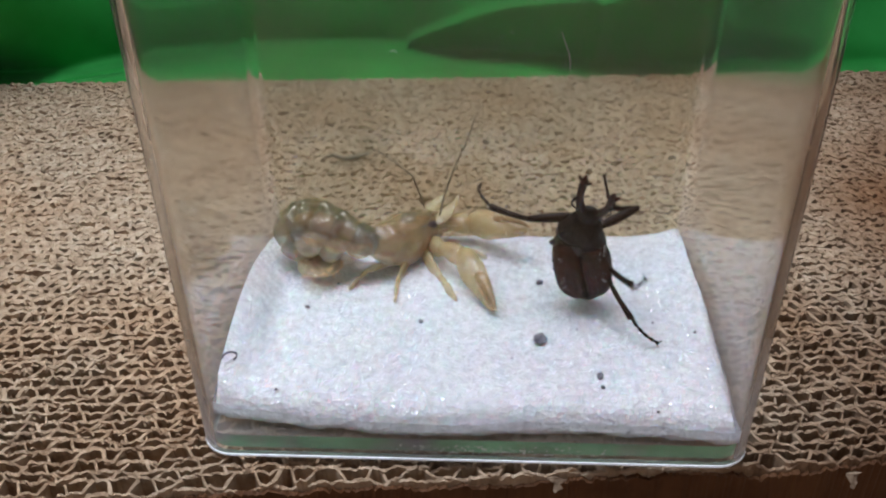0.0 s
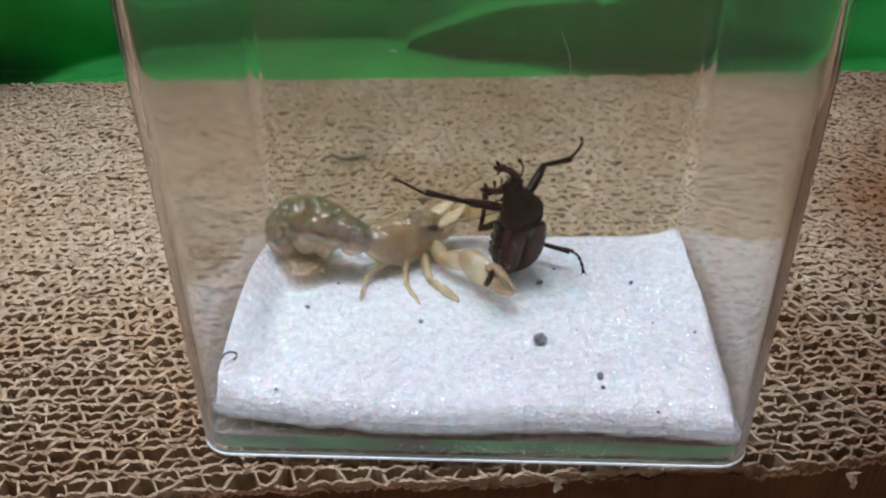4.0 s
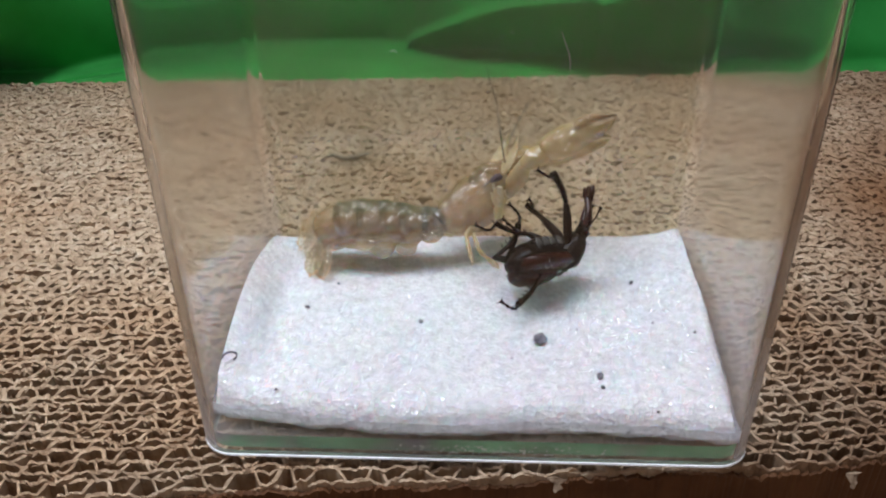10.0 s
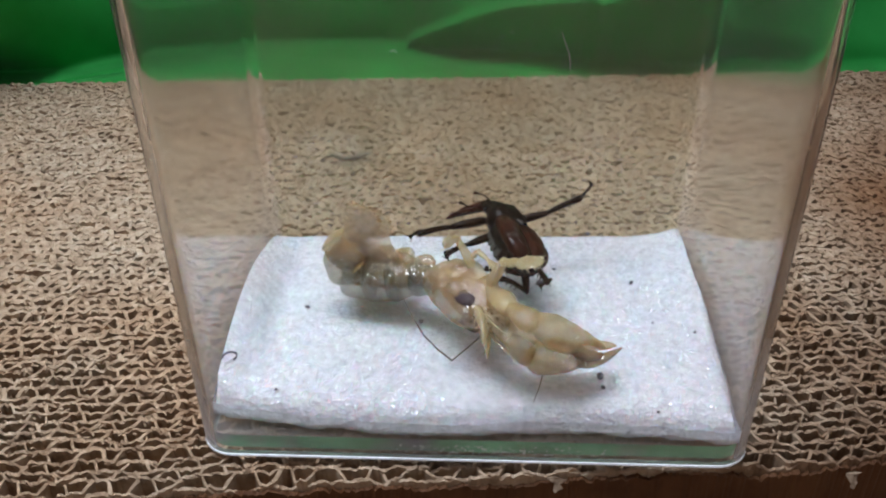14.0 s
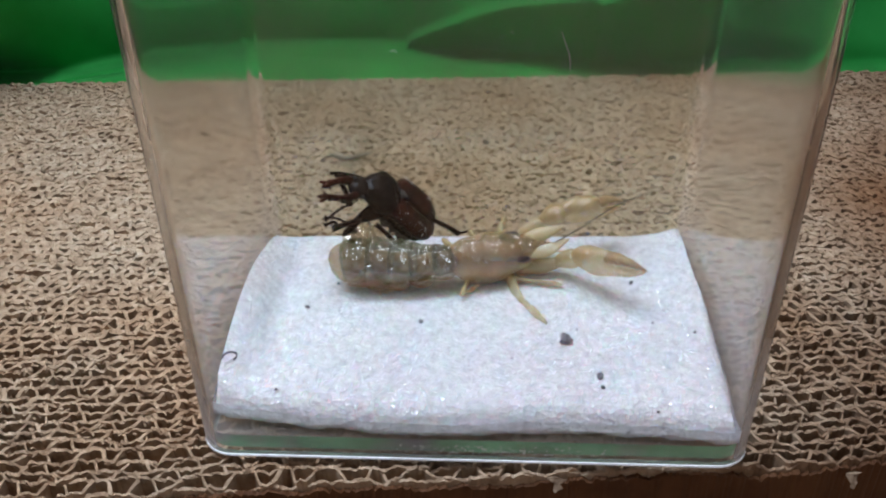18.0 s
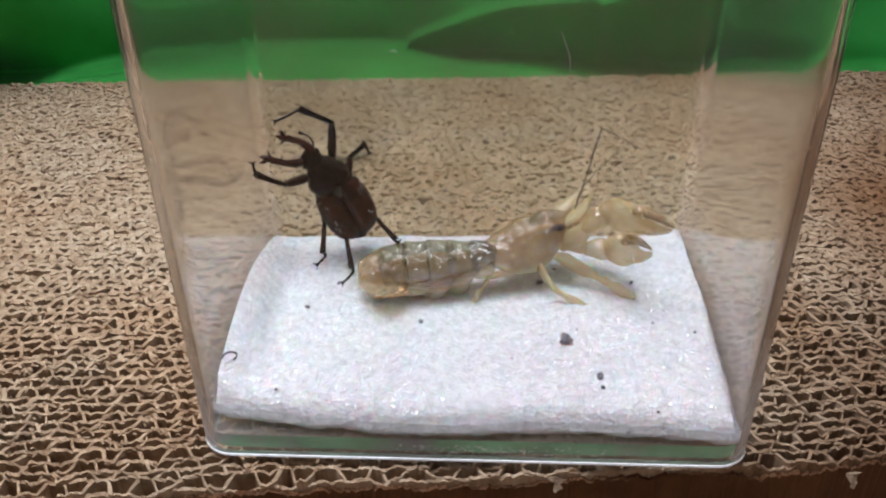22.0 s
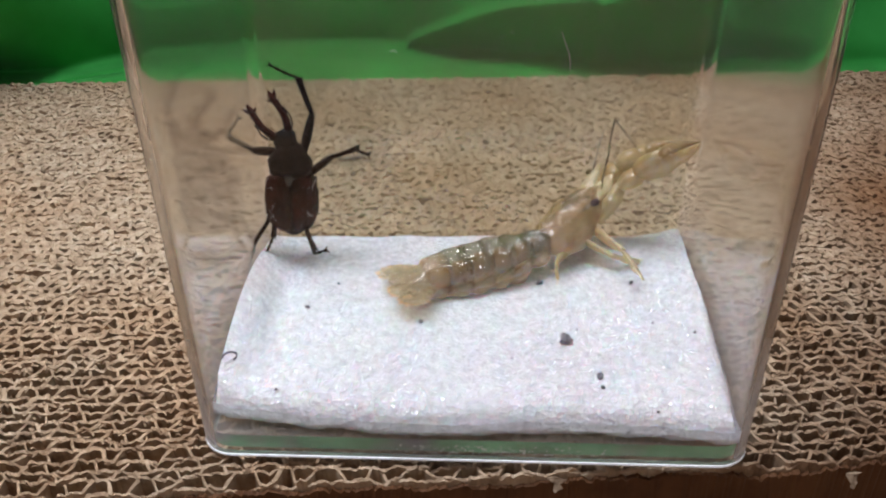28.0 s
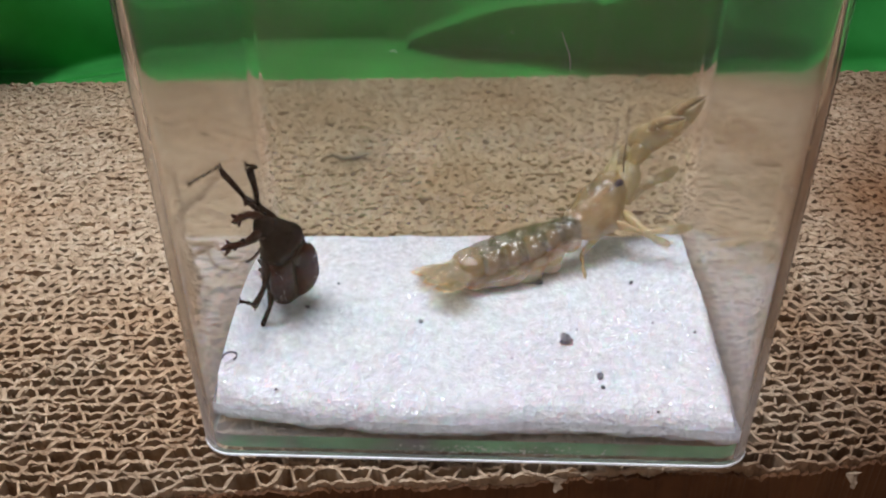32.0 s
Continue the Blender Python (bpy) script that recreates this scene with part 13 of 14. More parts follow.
    walk(shrimp["lower_r3"], [at(0,-0.75,0.51,-6.49,2.5,22,-170.2), at(0.5,-0.72,0.98,-5.83,2,26.8,-172.5), at(1,-0.81,0.74,-6.04,3,27.2,-169.2), at(2,-0.73,0.79,-6.14,2.8,27.9,-170.3), at(2.5,-0.8,0.07,-6.87,1.9,8.9,-173), at(3,-0.82,1.31,-4.05,4.4,20.9,-160.7), at(3.4,-1.56,-1.13,-6.32,3.9,0.9,-161.5), at(4.1,-1.6,-3.7,-6.43,-4.1,13.1,-124.7), at(4.8,-0.57,-6.06,-6.35,-2.9,27.6,-86.4), at(5.5,1.32,-7.78,-6.1,9.5,37.8,-41.9), at(6,1.32,-7.78,-6.1,9.9,40.3,-41.8), at(7,1.39,-7.82,-6.1,14.1,47.2,-39.9), at(8,1.53,-7.89,-6.08,26.6,56.3,-33.7), at(9,1.41,-7.83,-6.1,15.7,48.6,-40.2), at(10,1.1,-7.67,-6.09,4.8,65.8,-51.9), at(11,1.53,-7.89,-6.08,21.6,49.5,-36.8), at(11.25,5.35,-8.43,-5.61,19.1,24.2,-6.7), at(11.5,8.58,-6.29,-5.96,4.7,2.9,21.5), at(12,8.53,-6.35,-5.96,6.2,2.9,21.6), at(13,8.45,-6.46,-5.94,8.6,2.8,21.7), at(14,8.24,-6.77,-5.75,16.7,2.4,22), at(14.5,8.38,-6.55,-5.9,10.9,2.7,21.8), at(16.5,8.59,-6.28,-5.96,4.6,2.9,21.5), at(17,8.6,-6.27,-5.96,4.2,2.9,21.5), at(17.6,8.44,-6.47,-5.94,8.9,2.8,21.7), at(17.8,4.71,-8.73,-3.42,-0.3,12.2,23.7), at(18,0.1,-7.08,-2.23,-9.6,21.8,24.2), at(18.33,-0.68,-6.3,-2.3,-16.3,9.7,-29.4), at(18.67,-1.27,-5.37,-2.26,-10.7,-2.8,-80.8), at(19,-1.65,-4.35,-2.14,2.7,-6,-133.6), at(20,-2.06,-3.84,-3.55,2.3,7.8,-150.1), at(21,-1.96,-4.31,-4.2,3.3,-22.1,-133.2), at(22,-1.8,-0.64,-4.99,3,22.5,-153.2), at(23,-0.9,0.47,-6.23,13.5,11.9,-142.1), at(23.5,-2,-2.24,-5.5,13.4,4.3,-142.5), at(24,-1.72,-4.97,-4.25,13.4,-3.4,-142.9), at(25,-1.33,-1.23,-6.85,15.1,4.2,-133.1), at(25.5,-1.33,-1.31,-6.89,14,3.7,-136.6), at(27.5,-1.83,-4.46,-2.98,16.1,1.8,-142.3), at(28,-1.85,-4.23,-2.75,18.9,0.7,-141.8), at(28.5,-1.95,-4.34,-4.1,15.7,23.5,-142.1), at(29,-2.01,-2.99,-5.48,13.9,14,-143.7), at(30,-0.62,0.22,-7.02,11.5,25.7,-157), at(31,-1.5,-0.9,-6.29,15,28.4,-144.7), at(32,-0.86,0.03,-6.81,14.4,20.3,-144)])
    walk(shrimp["upper_l3"], [at(0,4,2.6,-4,-13.8,19.7,115.7), at(0.5,4,2.6,-4,-13.8,19.7,115.7), at(1,4,2.6,-4,-14.7,19.7,115.4), at(2,4,2.6,-4,-15.1,19.7,115.3), at(2.5,4,2.6,-4,-14.7,19.7,115.4), at(3,4,2.6,-4,-12.3,19.8,116.3), at(3.4,4,2.6,-4,-11.3,19.8,116.6), at(5.5,4,2.6,-4,-9.2,19.8,117.3), at(6,4,2.6,-4,-9.3,19.8,117.3), at(7,4,2.6,-4,-11.3,19.8,116.6), at(8,4,2.6,-4,-15.8,19.6,115), at(9,4,2.6,-4,-11.9,19.8,116.4), at(10,4,2.6,-4,-2.2,19.7,119.7), at(11,4,2.6,-4,-15.7,19.6,115.1), at(11.25,4,2.6,-4,-4,15.1,77), at(11.5,4,2.6,-4,8.1,18.4,38.8), at(12,4,2.6,-4,10.6,18.4,39.6), at(13,4,2.6,-4,14.6,18.3,40.9), at(14,4,2.6,-4,27.3,16.4,44.6), at(14.5,4,2.6,-4,18.4,17.9,42.1), at(16.5,4,2.6,-4,7.9,18.4,38.8), at(17,4,2.6,-4,7.2,18.4,38.5), at(17.6,4,2.6,-4,15,18.2,41), at(17.8,4,2.6,-4,-1.2,13.7,77.8), at(18,4,2.6,-4,-17.1,19.5,114.6), at(19,4,2.6,-4,-3.2,10,119.1), at(20,4,2.6,-4,-4.1,11.2,118.4), at(21,4,2.6,-4,-3.7,14.4,118.8), at(22,4,2.6,-4,-5.8,19.8,118.5), at(23,4,2.6,-4,-20.3,7,113.7), at(24,4,2.6,-4,-19.4,4.2,113.8), at(25,4,2.6,-4,-18.8,2.5,114), at(25.5,4,2.6,-4,-18.5,2.4,114.1), at(27.5,4,2.6,-4,-23.7,5,111.6), at(28,4,2.6,-4,-27.2,9.8,110.2), at(28.5,4,2.6,-4,-24.3,6.6,111.3), at(29,4,2.6,-4,-22,10.8,111.9), at(30,4,2.6,-4,-28.6,18.3,110.7), at(31,4,2.6,-4,-24.5,14.4,111.8), at(32,4,2.6,-4,-23.2,15.3,112.2)])
    walk(shrimp["lower_l3"], [at(0,1.47,7.86,-6.09,-13.3,23.5,48.4), at(0.5,1.47,7.86,-6.09,-13.3,23.5,48.4), at(1,1.49,7.87,-6.09,-14.8,28.2,47.1), at(2,1.51,7.88,-6.09,-15.4,29.3,46.4), at(2.5,1.49,7.87,-6.09,-14.8,28.2,47.1), at(3,1.42,7.83,-6.1,-11.8,21.4,50.5), at(3.4,1.39,7.82,-6.1,-11.1,22.8,51.9), at(5.5,1.32,7.78,-6.1,-12.5,48.4,45.7), at(6,1.32,7.78,-6.1,-13.3,50.8,45.3), at(7,1.39,7.82,-6.1,-17.8,54.6,41), at(8,1.53,7.89,-6.08,-21.3,50.8,33.2), at(9,1.41,7.83,-6.1,-9.7,32.3,33.5), at(10,1.1,7.67,-6.09,-2.3,51.6,35.1), at(11,1.53,7.89,-6.08,-12.7,32.2,31.6), at(11.25,5.35,8.43,-5.61,-12.2,16.6,4.5), at(11.5,8.58,6.29,-5.96,-4.7,2.9,-21.5), at(12,8.53,6.35,-5.96,-6.2,2.9,-21.6), at(13,8.45,6.46,-5.94,-8.6,2.8,-21.7), at(14,8.24,6.77,-5.75,-16.7,2.4,-22), at(14.5,8.38,6.55,-5.9,-10.9,2.7,-21.8), at(16.5,8.59,6.28,-5.96,-4.6,2.9,-21.5), at(17,8.6,6.27,-5.96,-4.2,2.9,-21.5), at(17.6,8.44,6.47,-5.94,-8.9,2.8,-21.7), at(17.8,5.27,8.49,-5.47,-24.6,27,4.5), at(18,1.57,7.91,-6.07,-28.2,55.3,32.5), at(19,1.03,7.93,-5.08,-3.2,22.5,53.5), at(20,1.11,7.95,-5.2,-3.4,21.8,42.6), at(21,1.11,7.87,-5.54,-3.2,22.1,44.2), at(22,1.22,7.73,-6.1,-5.3,34.8,40), at(23,1.52,8.23,-4.75,-5.2,13.6,11.3), at(24,1.51,8.26,-4.46,-4.7,14.8,10.6), at(25,1.48,8.26,-4.28,-3.9,15.4,9.1), at(25.5,1.47,8.26,-4.26,-3.6,15.6,8.5), at(27.5,1.72,8.34,-4.54,-4.4,16.4,7.6), at(28,1.89,8.34,-5.05,-9.8,17.7,14.1), at(28.5,1.76,8.34,-4.71,-6.4,16.4,10.8), at(29,1.73,8.25,-5.17,-7.4,18.6,13.7), at(30,1.92,8.1,-5.95,-14.7,22.6,18.3), at(31,1.77,8.18,-5.55,-4.5,18.6,7.1), at(32,1.74,8.14,-5.64,-4.9,20.1,8.2)])
    walk(shrimp["antenna_r0"], [at(0,17.5,-1.6,1.2,72.5,-77.8,-122.4), at(0.5,17.5,-1.6,1.2,7.2,-85.9,-9.1), at(0.75,17.5,-1.6,1.2,-14.1,-85.9,17.6), at(1,17.5,-1.6,1.2,-31.8,-85.2,40.7), at(1.5,17.5,-1.6,1.2,51,-74.6,-91.4), at(2,17.5,-1.6,1.2,34.4,-60.2,-125.9), at(2.25,17.5,-1.6,1.2,34.5,-60.8,-126.4), at(2.5,17.5,-1.6,1.2,34.6,-61.3,-127), at(2.75,17.5,-1.6,1.2,14.6,-34.1,-95.5), at(3,17.5,-1.6,1.2,13.1,-4,-78.8), at(3.4,17.5,-1.6,1.2,12.4,-15,-80), at(4.1,17.5,-1.6,1.2,14.5,-38.6,-85.5), at(4.8,17.5,-1.6,1.2,22.8,-61.7,-96.6), at(5.5,17.5,-1.6,1.2,76.9,-79.9,-153.2), at(5.67,17.5,-1.6,1.2,-2.4,-85.1,-36.5), at(5.83,17.5,-1.6,1.2,-26.6,-75.3,25.3), at(6,17.5,-1.6,1.2,-15.4,-65.6,52.5), at(6.33,17.5,-1.6,1.2,-26.6,-75.1,69), at(6.67,17.5,-1.6,1.2,-67.7,-81.6,115.3), at(7,17.5,-1.6,1.2,-125,-78.1,177.7), at(7.25,17.5,-1.6,1.2,-95.4,-79.8,145.8), at(7.5,17.5,-1.6,1.2,-65.4,-78.2,113.5), at(7.75,17.5,-1.6,1.2,-47,-74.3,92.8), at(8,17.5,-1.6,1.2,-37.2,-69.3,80.6), at(8.33,17.5,-1.6,1.2,-33.4,-68.5,78.5), at(8.67,17.5,-1.6,1.2,-29.7,-67.7,76.6), at(9,17.5,-1.6,1.2,-26.3,-66.8,74.9), at(9.33,17.5,-1.6,1.2,-25,-72,33.3), at(9.67,17.5,-1.6,1.2,-10.4,-75.1,-21.2), at(10,17.5,-1.6,1.2,7.8,-73.4,-79.1), at(10.25,17.5,-1.6,1.2,27.9,-77.6,-94.5), at(10.5,17.5,-1.6,1.2,59.7,-79.7,-121.5), at(10.75,17.5,-1.6,1.2,94.2,-78.5,-151.3), at(11,17.5,-1.6,1.2,117.7,-74.8,-170), at(11.17,17.5,-1.6,1.2,51.8,-52.6,-134), at(11.33,17.5,-1.6,1.2,23,-26.5,-140.3), at(11.5,17.5,-1.6,1.2,-4.9,-5.8,-157.5), at(11.67,17.5,-1.6,1.2,1.5,-11.2,155.9), at(11.83,17.5,-1.6,1.2,10,-10.3,108.6), at(12,17.5,-1.6,1.2,15,-3.6,62.3), at(13,17.5,-1.6,1.2,27.4,-33.7,76.9), at(13.33,17.5,-1.6,1.2,11.1,-47.9,125.7), at(13.67,17.5,-1.6,1.2,-16.5,-46.2,-175.8), at(14,17.5,-1.6,1.2,-29.4,-30.4,-129.7), at(14.5,17.5,-1.6,1.2,-9.6,-35.9,-159.4), at(15.17,17.5,-1.6,1.2,0,-39.4,152.5), at(15.83,17.5,-1.6,1.2,9.6,-36.1,104.2), at(16.5,17.5,-1.6,1.2,13.1,-28.3,60.1), at(16.67,17.5,-1.6,1.2,7.2,-32.3,107.2), at(16.83,17.5,-1.6,1.2,-0.2,-31.3,155.4), at(17,17.5,-1.6,1.2,-4.3,-25.9,-158.5), at(17.6,17.5,-1.6,1.2,-6.4,-22.9,-163.5), at(17.73,17.5,-1.6,1.2,3.2,-26.5,-110.2), at(17.87,17.5,-1.6,1.2,5.7,-35.6,-54.2), at(18,17.5,-1.6,1.2,-3,-42.2,8.6), at(19,17.5,-1.6,1.2,-0.7,-48.2,7.8), at(20,17.5,-1.6,1.2,-1.3,-51.3,11.2), at(21,17.5,-1.6,1.2,-1.1,-51.4,10.8), at(22,17.5,-1.6,1.2,-3.1,-55.1,18.8), at(23,17.5,-1.6,1.2,4.9,-58.7,-10.4), at(24,17.5,-1.6,1.2,2.5,-59.4,-5.5), at(25,17.5,-1.6,1.2,3.2,-59,-7.1), at(25.5,17.5,-1.6,1.2,3.4,-59,-7.7), at(27.5,17.5,-1.6,1.2,47.4,-69.7,-79.2), at(28,17.5,-1.6,1.2,44.3,-74.5,-63.1), at(28.17,17.5,-1.6,1.2,27.2,-69.2,-44), at(28.33,17.5,-1.6,1.2,18,-62.8,-32.7), at(28.5,17.5,-1.6,1.2,12.8,-55.9,-25.4), at(29,17.5,-1.6,1.2,9.1,-41.1,-21.9), at(30,17.5,-1.6,1.2,72.9,-71,-105.7), at(30.33,17.5,-1.6,1.2,66.4,-68.7,-104.3), at(30.67,17.5,-1.6,1.2,60.6,-66.4,-103.6), at(31,17.5,-1.6,1.2,55.4,-64,-103.6), at(32,17.5,-1.6,1.2,53.7,-63.4,-106.7)])
    walk(shrimp["antenna_r1"], [at(0,16.26,-3.56,11.95,0.7,-67.7,-1.8), at(0.5,18.28,-1.72,12.17,2.9,-66.1,-7), at(0.75,18.25,-1.36,12.17,20.1,-67.2,-52.7), at(1,18.2,-1,12.16,33.5,-63.2,-94.9), at(1.5,17.43,-4.53,11.8,20.2,-67.7,-52), at(2,14.3,-6.03,10.75,1.9,-66.9,-4.2), at(2.25,14.31,-5.92,10.8,-0.2,-46,-0.6), at(2.5,14.32,-5.82,10.85,-0.4,-25,1.3), at(2.75,16.63,-10.67,7.36,8.1,-14.1,-26.4), at(3,19.64,-12.36,1.97,10.5,-0.8,-51.6), at(3.4,19.34,-12.06,4.05,8.3,-1.6,-42.7), at(4.1,18.17,-10.17,8.06,18.3,-27.1,-23.2), at(4.8,16.91,-6.77,10.89,18.5,-54.4,-1.3), at(5.5,15.79,-2.47,12.03,-26.2,-76.1,62.4), at(5.67,18.26,-2.16,12.16,-14,-79.1,27.9), at(5.83,20.02,-0.41,11.84,7.8,-79.8,-16.1), at(6,20.26,2.01,11.22,25.3,-77.7,-55.8), at(6.33,18.51,1.04,11.83,27.6,-80.4,-50.7), at(6.67,16.81,-0.14,12.08,28.7,-83.2,-44.4), at(7,15.23,-1.51,11.96,26.3,-85.9,-34.7), at(7.25,15.89,-0.51,12.03,54,-77.1,-99.3), at(7.5,16.6,0.46,11.97,43.1,-68.2,-125.9), at(7.75,17.35,1.38,11.79,27.4,-61.4,-148.7), at(8,18.14,2.24,11.49,10.1,-57.7,-170.8), at(8.33,18.3,2.35,11.43,-7.4,-57.3,150.6), at(8.67,18.47,2.46,11.37,-22.5,-63.1,110.3), at(9,18.63,2.59,11.31,-25.7,-72.4,59.8), at(9.33,20.34,0.27,11.66,-12.5,-52.9,50.9), at(9.67,20.13,-2.62,11.83,-6.6,-33.1,49.7), at(10,18.09,-4.68,11.74,-1.9,-13.3,50.8), at(10.25,17.32,-3.95,11.94,14.5,-15.8,84.8), at(10.5,16.48,-3.27,12.02,27.1,-26.7,118.3), at(10.75,15.58,-2.65,11.98,31.4,-42.4,154.1), at(11,14.65,-2.1,11.81,19.5,-56.5,-158.7), at(11.17,12.86,-6.41,9.94,30.2,-26.2,175.8), at(11.33,9.93,-7.89,6.11,26.7,4.8,158.4), at(11.5,7.39,-5.8,2.32,12,32.9,135.3), at(11.67,7.65,2.81,3.34,9.6,24.5,152.5), at(11.83,14.05,8.66,3.17,4.8,17,169.2), at(12,22.61,8.12,1.89,-1.9,11.2,-174), at(13,19.57,7.31,7.3,-2.2,6.3,-175), at(13.33,13.19,4.38,9.36,5.5,-10.7,159), at(13.67,9.91,-2.15,9.14,21,-22,128.8), at(14,11.45,-8.9,6.77,41.1,-23.8,95.2), at(14.5,9.16,-4.73,7.65,27.8,4.1,100.3), at(15.17,9.97,2.33,8.18,17.4,1.5,128.3), at(15.83,15.31,7.01,7.68,7.1,4.2,156.3), at(16.5,22.33,6.79,6.42,-0.9,11.3,-176.2), at(16.67,14.74,7.28,7.08,1.9,7.2,155.6), at(16.83,8.95,2.32,6.91,6.4,4.8,127.4), at(17,8.29,-5.22,6,11.4,4.9,99.1), at(17.6,7.78,-4.47,5.48,22.7,-12,103.1), at(17.73,14.1,-10.84,6.1,8.8,-17,72.9), at(17.87,22.73,-8.85,7.61,-1.1,-28,43.1), at(18,25.55,-0.38,8.59,-3.8,-42.2,11), at(19,24.77,-0.6,9.4,0.1,-45.9,-0.6), at(20,24.24,-0.26,9.79,0.7,-43,-6.8), at(21,24.24,-0.31,9.79,0,-47.9,0.3), at(22,23.46,0.43,10.22,-3.3,-58.2,18.5), at(23,23.12,-2.63,10.6,34.1,-69.5,-61.6), at(24,23.07,-2.14,10.67,3.6,-62.1,-7.6), at(25,23.12,-2.3,10.63,4.3,-61.7,-9.2), at(25.5,23.11,-2.35,10.63,19.4,-69.4,-36.8), at(27.5,18.21,-5.36,11.51,55.9,-66.1,-101.9), at(28,18.83,-4.22,11.8,65.9,-71.3,-98.1), at(28.17,20.3,-4.31,11.49,57.6,-61.9,-118.5), at(28.33,21.72,-4.31,10.99,45.9,-54,-136.6), at(28.5,23.07,-4.25,10.31,32.6,-48.5,-154.3), at(29,25.2,-4.69,8.42,34.7,-51.8,-150.1), at(30,16.53,-5.06,11.6,51.9,-49.8,-137.7), at(30.33,16.52,-5.47,11.45,2.4,-55.3,-59.5), at(30.67,16.46,-5.89,11.28,-20.1,-30,-5.8), at(31,16.37,-6.29,11.09,-14.1,-0.6,30.5), at(32,16.08,-6.32,11.03,-13.1,1.2,29.5)])
